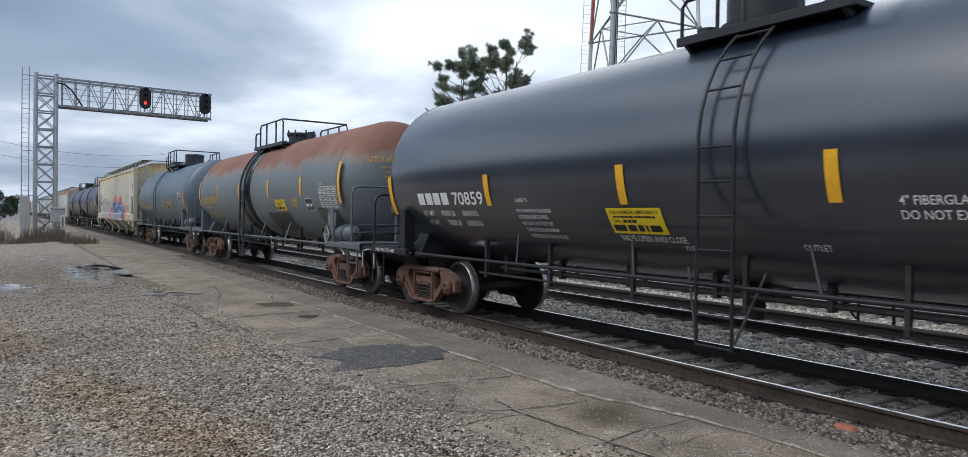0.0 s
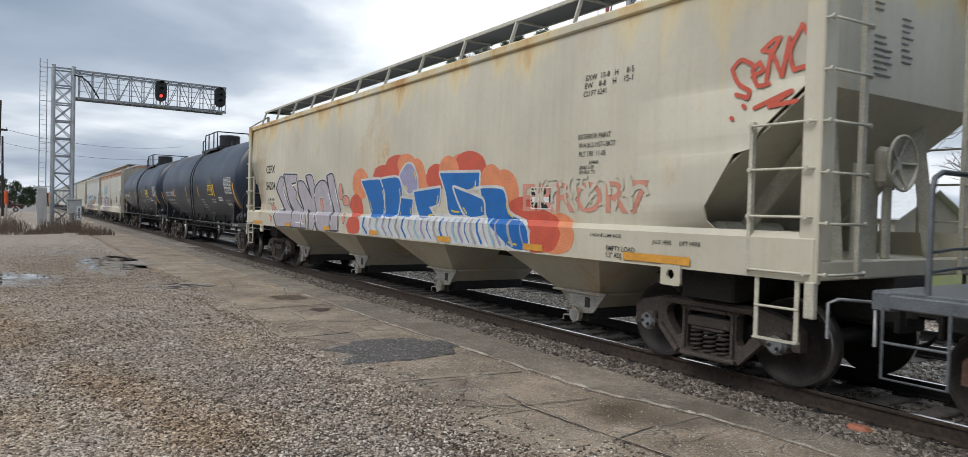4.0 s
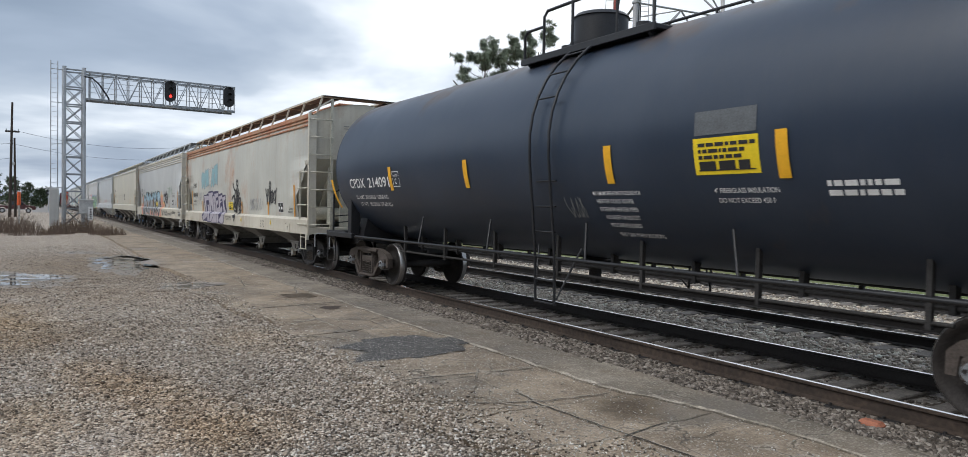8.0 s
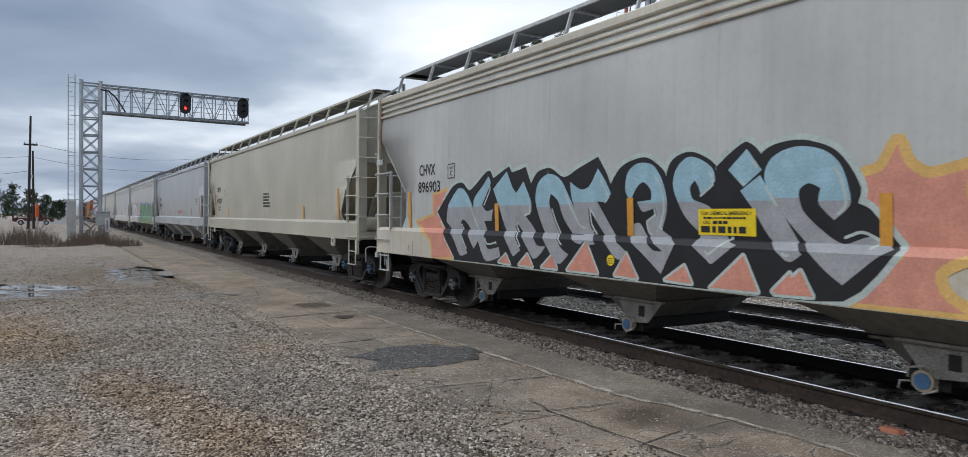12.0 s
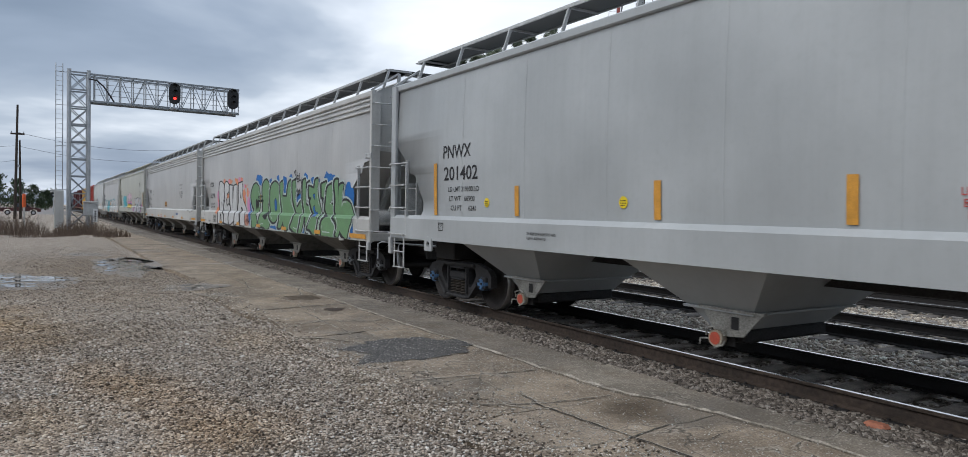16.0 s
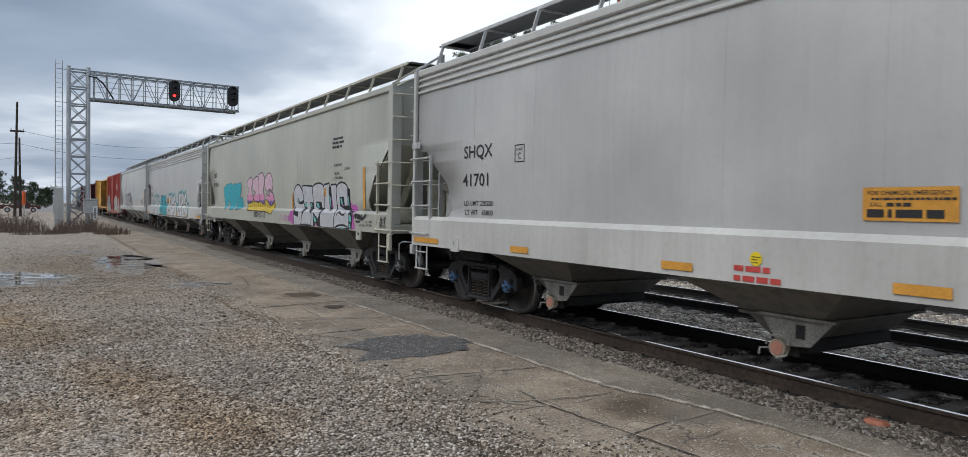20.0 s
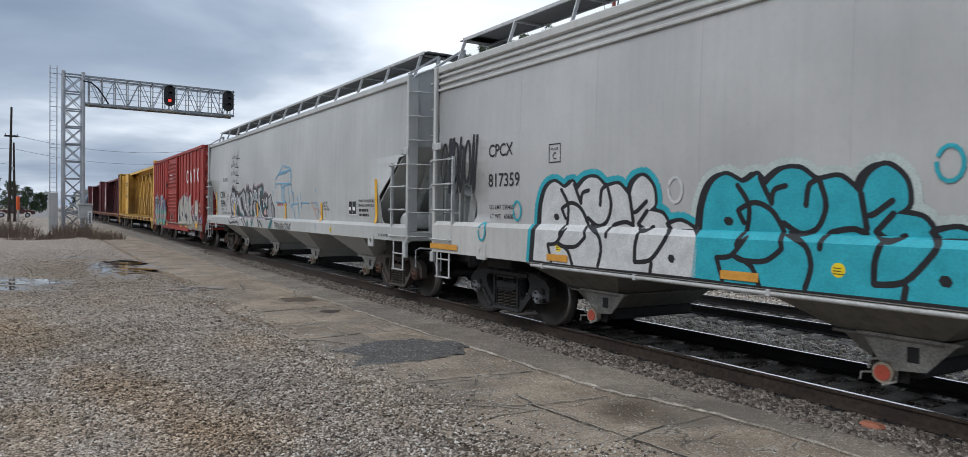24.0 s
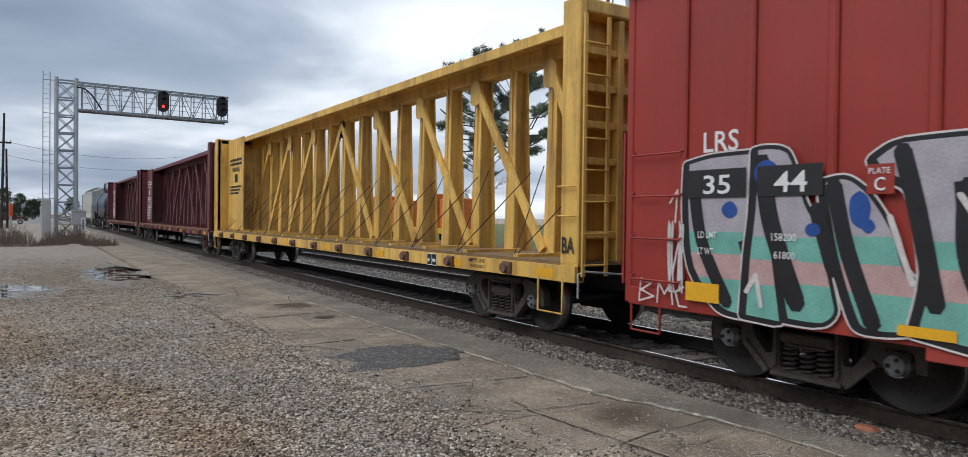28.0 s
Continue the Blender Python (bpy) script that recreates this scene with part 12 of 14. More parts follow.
    for ring in ([(2.38, 1.86), (2.31, 1.72), (2.28, 1.9)],
                 [(2.26, 1.72), (2.26, 1.83), (2.23, 1.76), (2.19, 1.84), (2.18, 1.73)],
                 [(2.1, 1.84), (2.17, 1.84), (2.16, 1.74), (2.1, 1.75)],
                 [(2.16, 1.79), (2.11, 1.8)],
                 [(1.87, 1.8), (1.89, 1.74), (1.96, 1.71), (2.02, 1.74), (2.05, 1.8), (2.02, 1.87), (1.96, 1.89), (1.89, 1.87), (1.87, 1.8)],
                 [(2.02, 1.83), (1.89, 1.83)],
                 [(1.96, 1.83), (1.95, 1.73)],
                 [(0.69, 1.92), (0.67, 1.77), (0.61, 1.78)],
                 [(0.57, 1.88), (0.62, 1.88), (0.59, 1.78), (0.54, 1.8)],
                 [(0.61, 1.83), (0.57, 1.84)],
                 [(0.54, 1.8), (0.54, 1.95), (0.48, 1.78)],
                 [(0.54, 1.84), (0.5, 1.85)],
                 [(0.47, 1.78), (0.47, 1.9), (0.43, 1.88), (0.47, 1.84), (0.41, 1.78)],
                 [(0.41, 1.77), (0.41, 1.9), (0.35, 1.75), (0.33, 2.04)],
                 [(0.72, 1.66), (0.65, 1.67)],
                 [(0.68, 1.67), (0.67, 1.57), (0.72, 1.54)],
                 [(0.62, 1.68), (0.62, 1.58), (0.56, 1.59), (0.57, 1.69)],
                 [(0.54, 1.55), (0.54, 1.67), (0.5, 1.67), (0.54, 1.63), (0.49, 1.55)],
                 [(0.47, 1.54), (0.47, 1.67), (0.42, 1.55), (0.42, 1.75)],
                 [(0.34, 1.67), (0.39, 1.66), (0.38, 1.55), (0.27, 1.52)],
                 [(0.39, 1.61), (0.35, 1.62)],):
        brushed(car, gs, ring, 0.020, SP["pink_tag"], "pale pink hand-sprayed letter", 0.0110)
    for ring in ([(15.02, 0.8), (14.99, 1.04), (14.84, 0.99), (14.99, 0.91), (14.79, 0.85), (15.02, 0.78)],
                 [(14.74, 0.79), (14.72, 1.02), (14.63, 0.89), (14.54, 1.02), (14.51, 0.79)],
                 [(14.36, 0.99), (14.47, 0.93), (14.42, 0.78), (14.31, 0.78)],
                 [(14.57, 1.9), (14.46, 2.04), (14.49, 1.69)],
                 [(14.52, 1.12), (14.42, 1.55), (14.44, 1.06)],):
        brushed(car, gs, ring, 0.022, SP["bone"], "white hand-sprayed letter near the corner", 0.0110)
    for ring in ([(10.02, 1.07), (10.01, 0.86), (9.83, 0.86)],
                 [(9.92, 1.1), (9.76, 1.12), (9.75, 0.89)],
                 [(9.68, 0.87), (9.69, 1.14), (9.57, 1)],
                 [(10.06, 0.97), (9.55, 1)],):
        brushed(car, gs, ring, 0.028, SP["bone"], "small white tag beside the door", 0.0110)
    for ring in ([(8.45, 1.27), (8.21, 1.24), (8.36, 1.39)],
                 [(8.41, 1.47), (8.26, 1.28), (8.12, 1.41)],
                 [(7.62, 1.43), (7.44, 1.27), (7.23, 1.29), (7.57, 1.41)],
                 [(8.7, 1.13), (8.02, 1.09), (7.19, 1.13)],
                 [(7.66, 1.3), (7.55, 1.18)],):
        brushed(car, lambda z: W + 0.062, ring, 0.022, SP["stone"], "stone-coloured tag on the door", 0.0110)
    table_panel(car, gs, 1.53, 1.08, 1.41, 1.66, LETTER_WHITE, LETTER_BLACK, 1, 2)
    small_print(car, gs, 2.37, 1.62, 6, 0.38, 0.035, LETTER_WHITE, 141, 0.05)
    strip(Shape(), 10.06, 9.41, 1.29, 1.67, gs, 0.004, 2).part("paint_patch", LETTER_BLACK, car, "black rectangular patch of paint")
    strip(Shape(), 8.25, 7.85, 1.13, 1.38, lambda z: W + 0.062, 0.014, 1).part("paint_patch", LETTER_BLACK, car, "small black patch on the door")
    small_print(car, lambda z: W + 0.11, 8.3, 3.4, 2, 0.8, 0.04, LETTER_WHITE, 144, 0.15)
    for yt in (2.05, length - 2.05):
        truck(car, yt, "grey")


def lumber_car(y0, length, paint, label, lettering, style="grey"):
    car = new_car("lumber_car", label, "flat car", y0)
    deck = 1.08
    dk = Shape()
    for s in (-1, 1):
        dk.plate([(s * 1.30, 0.86), (s * 1.44, 0.86), (s * 1.44, deck), (s * 1.30, deck)], 0.05, length - 0.05, "y")
    dk.part("side_sill", paint, car)
    db = Shape()
    db.box(-1.40, 0.1, deck, 1.40, length - 0.1, deck + 0.05)
    db.part("deck", DECK_WOOD, car)
    cs = Shape()
    cs.box(-0.22, 0, 0.66, 0.22, length, 1.04)
    for i in range(18):
        y = 0.8 + (length - 1.6) * i / 17
        cs.box(-1.36, y - 0.05, 0.88, 1.36, y + 0.05, 1.06)
    cs.part("underframe", STEEL_DARK, car)
    # bulkheads at both ends
    ht = 4.62
    for s, ye in ((-1, 0.0), (1, length)):
        d = -s
        bk = Shape()
        ya, yb = sorted((ye + d * 0.05, ye + d * 0.42))
        yi = ye + d * 0.42
        bk.box(-1.36, min(yi, yi - d * 0.03), deck, 1.36, max(yi, yi - d * 0.03), ht)
        for x in (-1.40, 1.26):
            Shape().box(x, ya, 0.86, x + 0.14, yb, ht + 0.06, 0.02).part("corner_post", paint, car)
        Shape().box(-1.258, ya, ht - 0.14, 1.258, yb - 0.003, ht + 0.05, 0.02).part("bulkhead_beam", paint, car)
        for z in (1.45, 1.95, 2.45, 2.95, 3.45, 3.95):
            Shape().box(-1.255, min(ye + d * 0.12, yi - d * 0.028), z, 1.255, max(ye + d * 0.12, yi - d * 0.028), z + 0.10, 0.01).part("bulkhead_rib", paint, car)
        for x in (-0.6, 0.6):
            Shape().box(x - 0.05, min(ye + d * 0.10, yi - d * 0.028), deck, x + 0.05, max(ye + d * 0.10, yi - d * 0.028), ht - 0.15, 0.01).part("bulkhead_upright", paint, car)
        bk.part("bulkhead", paint, car)
        end_ladder(car, ye, s, paint, ht - 0.2, -1.38, -0.98)
        for sx in (-1, 1):
            gi = Shape()
            for z in (1.75, 2.15):
                gi.tube([(sx * 1.40, ye + d * 0.1, z), (sx * 1.46, ye + d * 0.1, z), (sx * 1.46, ye + d * 0.4, z), (sx * 1.40, ye + d * 0.4, z)], 0.015, 5)
            gi.tube([(sx * 1.44, ye + d * 0.30, 0.9), (sx * 1.44, ye + d * 0.30, 0.42), (sx * 1.44, ye + d * 0.85, 0.42), (sx * 1.44, ye + d * 0.85, 0.9)], 0.018, 5)
            gi.part("sill_step", paint, car)
        coupler(car, ye, s)
    # centre truss: top chord, posts, diagonals
    tc = Shape()
    tc.box(-0.62, 0.42, 4.62, 0.62, length - 0.42, 4.70, 0.015)
    tc.box(-0.14, 0.42, 4.36, 0.14, length - 0.42, 4.62, 0.01)
    for s in (-1, 1):
        tc.box(s * 0.58, 0.42, 4.52, s * 0.62, length - 0.42, 4.70, 0.01)
    tc.part("top_chord", paint, car)
    n = 18
    ys = [1.05 + (length - 2.1) * i / (n - 1) for i in range(n)]
    for y in ys:
        po = Shape()
        for s in (-1, 1):
            po.add([(s * 0.20, y - 0.15, deck), (s * 0.20, y + 0.15, deck), (s * 0.13, y + 0.105, 4.40), (s * 0.13, y - 0.105, 4.40),
                    (s * 0.17, y - 0.15, deck), (s * 0.17, y + 0.15, deck), (s * 0.10, y + 0.105, 4.40), (s * 0.10, y - 0.105, 4.40)],
                   [(0, 1, 2, 3), (7, 6, 5, 4), (0, 3, 7, 4), (1, 5, 6, 2), (0, 4, 5, 1), (3, 2, 6, 7)])
        po.box(-0.17, y - 0.02, deck, 0.17, y + 0.02, 4.4)
        po.part("post", paint, car)
    ends = [0.5] + ys + [length - 0.5]
    for i in range(n):
        if i % 2 == 0:
            a, b = ends[i], ends[i + 2] if i + 2 < len(ends) else ends[-1]
            p, q = ((-0.19, b, 4.25), (-0.24, a + 0.1, deck + 0.1)) if i < n // 2 else ((-0.19, a, 4.25), (-0.24, b - 0.1, deck + 0.1))
            dg = Shape()
            dg.beam(p, q, 0.17, 0.06, (1, 0, 0))
            dg.part("diagonal_brace", paint, car)
            gp = Shape()
            gp.plate(round_rect(p[1] - 0.17, 3.9, p[1] + 0.17, 4.36, 0.12), -0.22, -0.19, "x")
            gp.part("gusset", paint, car)
    for i in range(14):
        y = 1.5 + (length - 3.0) * i / 13
        Shape().box(-1.38, y - 0.06, deck - 0.005, -0.25, y + 0.06, deck + 0.10).part("deck_riser", paint, car)
    for i in range(12):
        y = 1.6 + (length - 3.2) * i / 11
        cb = Shape()
        cb.tube([(-1.40, y, 1.0), (-0.22, y + 0.75, 2.6)], 0.009, 4)
        cb.tube([(-1.40, y + 0.1, 1.0), (-0.22, y - 0.6, 2.5)], 0.009, 4)
        cb.part("tie_cable", STEEL_DARK, car)
        wn = Shape()
        wn.cyl((-1.44, y, 0.97), (-1.56, y, 0.97), 0.075, n=12)
        wn.box(-1.50, y - 0.10, 0.88, -1.44, y + 0.10, 1.06, 0.01)
        wn.part("winch", CAST_BROWN, car)
    sd = lambda z: 1.44
    for y in (0.9, 3.4, 6.5, 9.6, 12.9, 16.0, length - 1.5):
        strip(Shape(), y, y - 0.4, 0.90, 1.02, sd, 0.006, 1).part("reflective_stripe", YELLOW_STRIPE, car)
    # warning panel on the rear end bay, close to the truss
    pw = Shape()
    pw.box(-0.98, length - 2.75, deck + 0.02, -0.94, length - 0.42, ht - 0.02, 0.005)
    pw.part("end_panel", paint, car)
    ps = lambda z: 0.985
    m = LETTER_BLACK if lettering == "black" else LETTER_WHITE
    marks(car, ps, [("WARNING", length - 1.1, 3.35, 0.17, 1.15)], m)
    small_print(car, ps, length - 0.8, 3.75, 2, 1.8, 0.09, m, 150)
    small_print(car, ps, length - 0.8, 2.75, 3, 1.8, 0.07, m, 151)
    bars(Shape(), length - 1.5, 2.95, 1, 0.2, 0.3, 0.1, ps, 3).part("small_print", m, car)
    if lettering == "white":
        small_print(car, ps, length - 0.7, 2.2, 9, 1.9, 0.06, m, 152)
        scrawl(car, ps, length - 0.8, 2.2, 1.6, 0.6, m, 153, 6, 0.03)
    else:
        marks(car, lambda z: 1.41, [("BA", 0.36, 1.25, 0.22, 0.26)], LETTER_BLACK, "graffiti", "black spray-can tag on the corner post")
        marks(car, sd, [("EMPTY LOAD", 2.75, 1.0, 0.06, 0.5), ("1/4 ADJ. BLOCK", 2.7, 0.91, 0.05, 0.45)], LETTER_BLACK)
        table_panel(car, sd, 4.2, 3.85, 0.86, 1.06, LETTER_WHITE, LETTER_BLACK, 1, 2)
    for yt in (2.35, length - 2.2):
        truck(car, yt, style)


def box_and_lumber():
    boxcar(280.2, 15.3)
    lumber_car(296.5, 22.2, BEAM_YELLOW, "worn yellow centre-beam lumber car, empty, with rusty winches", "black")
    lumber_car(319.7, 22.2, BEAM_MAROON, "maroon centre-beam lumber car, empty, with white stencils", "white")
    lumber_car(342.9, 22.4, BEAM_MAROON, "maroon centre-beam lumber car, empty, far back", "white")

# ---------------------------------------------------------------- ground, pavement and tracks
GRAVEL = ground_material("grey_tan_gravel", [(0.0, (0.085, 0.069, 0.054)), (0.35, (0.30, 0.25, 0.198)), (0.7, (0.52, 0.44, 0.36)), (1.0, (0.70, 0.63, 0.54))], 1.0, 0.95, None, 1.0, 40.0, washes=WASHES)
BALLAST = ground_material("ballast_bed", [(0.0, (0.15, 0.133, 0.115)), (0.5, (0.29, 0.262, 0.23)), (1.0, (0.46, 0.425, 0.385))], 0.7, 0.95, None, 1.0, 24.0)
GRASS = ground_material("winter_grass", [(0.0, (0.07, 0.10, 0.025)), (0.5, (0.13, 0.18, 0.045)), (1.0, (0.22, 0.24, 0.08))], 1.0, 0.95, (0.20, 0.17, 0.08), 1.0, 40.0)
DAMP = [(4.82, 5.02, 0.50, 0.42, 20, (0.34, 0.31, 0.27), 1.25), (4.6, 2.6, 0.8, 0.5, 0, (0.6, 0.58, 0.56), 0.7), (4.3, 14.6, 0.9, 1.2, 0, (0.72, 0.66, 0.58), 0.7), (3.5, 11.2, 0.5, 0.8, 0, (0.75, 0.70, 0.62), 0.7),
        (5.1, 9.6, 0.6, 0.7, 0, (0.66, 0.64, 0.61), 0.7), (4.2, 19.0, 1.2, 2.0, 0, (0.72, 0.68, 0.62), 0.7), (4.6, 30.0, 1.2, 4.0, 0, (0.8, 0.76, 0.7), 0.7)]
CONCRETE = concrete_material("old_platform_concrete", [(0.165, 0.132, 0.098), (0.285, 0.231, 0.173), (0.43, 0.355, 0.272)], DAMP)
CONCRETE_DARK = concrete_material("worn_grey_concrete", [(0.125, 0.109, 0.090), (0.20, 0.176, 0.145), (0.30, 0.266, 0.222)], DAMP)
CHIPPED = plain("pale_chipped_concrete_edge", (0.34, 0.305, 0.255), 0.9, 0, 0.5, 5, 0.6, 70)
ASPHALT = ground_material("asphalt_patch", [(0.0, (0.045, 0.044, 0.044)), (0.6, (0.105, 0.101, 0.098)), (1.0, (0.25, 0.235, 0.215))], 1.0, 0.8, None, 0.8, 60.0)
GRAVEL_STONE = stone_material("loose_gravel", [(0.0, (0.058, 0.046, 0.036)), (0.25, (0.215, 0.172, 0.134)), (0.55, (0.485, 0.404, 0.325)), (0.85, (0.72, 0.635, 0.54)), (1.0, (0.80, 0.77, 0.72))], washes=WASHES)
BALLAST_STONE = stone_material("track_ballast", [(0.0, (0.063, 0.052, 0.043)), (0.4, (0.160, 0.135, 0.113)), (0.8, (0.286, 0.250, 0.215)), (1.0, (0.403, 0.369, 0.328))])
BALLAST_LIGHT = stone_material("pale_ballast", [(0.0, (0.251, 0.213, 0.170)), (0.4, (0.524, 0.452, 0.370)), (0.8, (0.730, 0.649, 0.540)), (1.0, (0.800, 0.800, 0.700))])
SPECKS = stone_material("white_limestone_specks", [(0.0, (0.30, 0.28, 0.25)), (0.5, (0.55, 0.53, 0.49)), (1.0, (0.78, 0.77, 0.74))])


def water_material():
    m, nt, bs, co = base_material("puddle_water")
    bs.inputs["Base Color"].default_value = (0.045, 0.040, 0.033, 1)
    bs.inputs["Roughness"].default_value = 0.04
    bs.inputs["Specular IOR Level"].default_value = 0.6
    bump_to(nt, bs, noise_node(nt, co, 9, 2), 0.05, 0.01)
    return m


WATER = water_material()


def ground():
    sh = Shape()
    xs = [-1500, -300, -80, -30, -14, -7, -4, -1.5, 0.5, 2.0, 2.6, 3.4, 4.0, 5.0, 6.0, 9.7, 14, 18.2, 24, 40, 90, 300, 1500]
    ys = [-300, -60, -20, -6, 0, 3, 6, 9, 12, 15, 18, 22, 26, 32, 40, 55, 75, 110, 180, 400, 1000, 2500]

    def h(x, y):
        if 3.3 < x < 18.5:
            return -0.14
        if x <= 3.3:
            return 0.004 + 0.012 * math.sin(x * 0.9 + y * 0.35) if x < 2.1 and not (x > -5 and 14 < y < 34) else 0.004
        return -0.15
    vs = [(x, y, h(x, y)) for y in ys for x in xs]
    n = len(xs)
    sh.add(vs, [(j * n + i, j * n + i + 1, (j + 1) * n + i + 1, (j + 1) * n + i) for j in range(len(ys) - 1) for i in range(n - 1)], True)
    tagged(sh.part("ground", GRAVEL), "wide gravel yard that reaches to the horizon", "ground", kind="structure")
    bd = Shape()
    bd.box(5.9, -80, -0.20, 18.6, 700, -0.055)
    bd.box(5.93, -80, -0.19, 6.70, 200, -0.020)
    tagged(bd.part("ballast_bed", BALLAST), "bed of crushed stone under the tracks", "ballast", kind="structure")
    gr = Shape()
    n = 40
    vs, r = [], random.Random(8)
    for i in range(n + 1):
        y = -60 + 560 * (i / n) ** 1.6
        vs += [(19.2 + r.uniform(-0.6, 0.6), y, -0.10), (32, y, -0.08), (130, y, -0.05)]
    gr.add(vs, [(3 * i + k, 3 * i + k + 1, 3 * i + k + 4, 3 * i + k + 3) for i in range(n) for k in (0, 1)])
    tagged(gr.part("grass_verge", GRASS), "patchy green winter grass beyond the tracks", "grass", kind="structure")
    rd = Shape()
    rd.add([(-60, 150, 0.02), (-60, 143, 0.02), (60, 143, 0.02), (60, 150, 0.02), (-1.0, 150, 0.022), (5.0, 150, 0.022), (3.5, 480, 0.022), (-4.0, 480, 0.022)], [(0, 1, 2, 3), (4, 5, 6, 7)])
    tagged(rd.part("road", plain("pale_worn_road", (0.24, 0.23, 0.22), 0.85, 0, 0.2, 0.5)), "pale worn road that crosses the tracks", "road", kind="structure")


def pavement():
    pv = thing("pavement", "old cracked concrete platform pavement beside the track", "pavement", kind="structure")
    r = random.Random(12)
    ys = [-6.0, -3.4, -0.9, 1.2, 2.75, 4.45, 5.5, 6.95, 8.6, 10.15, 11.7, 13.2, 15.1]
    while ys[-1] < 72:
        ys.append(ys[-1] + (r.uniform(1.6, 2.9) if ys[-1] < 24 else r.uniform(2.8, 4.5)))
    # the long crack wanders between the platform and its edge strip
    seam = lambda y: 5.44 if y < 4.9 else 5.44 - 0.25 * (y - 4.9) / 0.6 if y < 5.5 else 5.19 - 0.10 * min(1.0, (y - 5.5) / 1.8)
    line = [lambda y: 3.0 + 0.22 * math.sin(y * 1.7) + 0.15 * math.sin(y * 0.6 + 1), lambda y: 4.2, seam, lambda y: 5.95 + 0.05 * math.sin(y * 0.8)]
    amp = [0.12, 0.05, 0.03, 0.03]
    corner = {(i, j): (line[i](y) + r.uniform(-amp[i], amp[i]), y + (r.uniform(-0.12, 0.12) if i < 3 else 0)) for i in range(4) for j, y in enumerate(ys)}

    def side(a, b):
        k = sorted((a, b))
        rr = random.Random(str(k))
        p, q = corner[k[0]], corner[k[1]]
        d = math.hypot(q[0] - p[0], q[1] - p[1])
        nx, ny = -(q[1] - p[1]) / d, (q[0] - p[0]) / d
        out = [p]
        w = 0.0
        for s in range(1, 12):
            w = w * 0.72 + rr.uniform(-0.03, 0.03)
            f = min(1.0, s / 3, (12 - s) / 3)
            out.append((p[0] + (q[0] - p[0]) * s / 12 + nx * w * f, p[1] + (q[1] - p[1]) * s / 12 + ny * w * f))
        out.append(q)
        return out if (a, b) == (k[0], k[1]) else out[::-1]

    def slab(sides, chip, m, z=0.0):
        """One slab: rough outline, chipped upper edge, flat top; chip: width of the spalled edge on each of the four sides."""
        ring = [p for s in sides for p in s[:-1]]
        width = [chip[k] for k, s in enumerate(sides) for _ in s[:-1]]
        cx, cy = sum(p[0] for p in ring) / len(ring), sum(p[1] for p in ring) / len(ring)
        n = len(ring)
        norm = []
        for a in range(n):
            p, q = ring[a - 1], ring[(a + 1) % n]
            d = max(1e-6, math.hypot(q[0] - p[0], q[1] - p[1]))
            norm.append((-(q[1] - p[1]) / d, (q[0] - p[0]) / d))
        outer = [(x - cx + nx * 0.011, y - cy + ny * 0.011) for (x, y), (nx, ny) in zip(ring, norm)]
        inner = []
        for (x, y), (nx, ny), w in zip(ring, norm, width):
            k = 0.012 + w * max(0.0, r.uniform(-0.5, 1.0)) ** 1.5
            inner.append((x - cx + nx * k, y - cy + ny * k))
        sh = Shape()
        sh.add([(x, y, -0.16) for x, y in outer] + [(x, y, -0.014) for x, y in outer], [(a, (a + 1) % n, n + (a + 1) % n, n + a) for a in range(n)])
        sh.mat(1).add([(x, y, -0.014) for x, y in outer] + [(x, y, 0.0) for x, y in inner], [(a, (a + 1) % n, n + (a + 1) % n, n + a) for a in range(n)])
        tri = tessellate_polygon([[Vector((x, y, 0)) for x, y in inner]])
        sh.mat(0).add([(x, y, 0.0) for x, y in inner], [t if (inner[t[1]][0] - inner[t[0]][0]) * (inner[t[2]][1] - inner[t[0]][1]) - (inner[t[2]][0] - inner[t[0]][0]) * (inner[t[1]][1] - inner[t[0]][1]) > 0 else t[::-1] for t in tri])
        ob = sh.part("slab", [m, CHIPPED if max(chip) > 0.01 else m], pv)
        ob.matrix_basis = pose(cx, cy, z + r.uniform(-0.007, 0.002), r.uniform(-0.15, 0.15), r.uniform(-0.2, 0.2), 0)
    for j in range(len(ys) - 1):
        for i in range(2):
            thin = 0.02 if r.random() < 0.3 else 0.0
            slab([side((i, j), (i + 1, j)), side((i + 1, j), (i + 1, j + 1)), side((i + 1, j + 1), (i, j + 1)), side((i, j + 1), (i, j))],
                 (thin, 0.03 if i == 1 else 0.0, 0.0, 0.0), CONCRETE)
    # later cracks across the slabs: a dark line with a pale broken lip
    crack_dirt = plain("dark_soil_in_cracks", (0.055, 0.045, 0.036), 0.95, 0, 0.5, 12)

    def crack(pts, seed, width=0.016, lip=0.02, side_of=1):
        rr = random.Random(seed)
        run, acc = [], 0.0
        for p, q in zip(pts, pts[1:]):
            n = max(3, int(math.hypot(q[0] - p[0], q[1] - p[1]) / 0.09))
            for s in range(n):
                acc = acc * 0.8 + rr.uniform(-0.018, 0.018)
                run.append((p[0] + (q[0] - p[0]) * s / n + acc, p[1] + (q[1] - p[1]) * s / n + rr.uniform(-0.02, 0.02)))
        run.append(pts[-1])
        sh = Shape()
        n = len(run)
        dark, pale = [], []
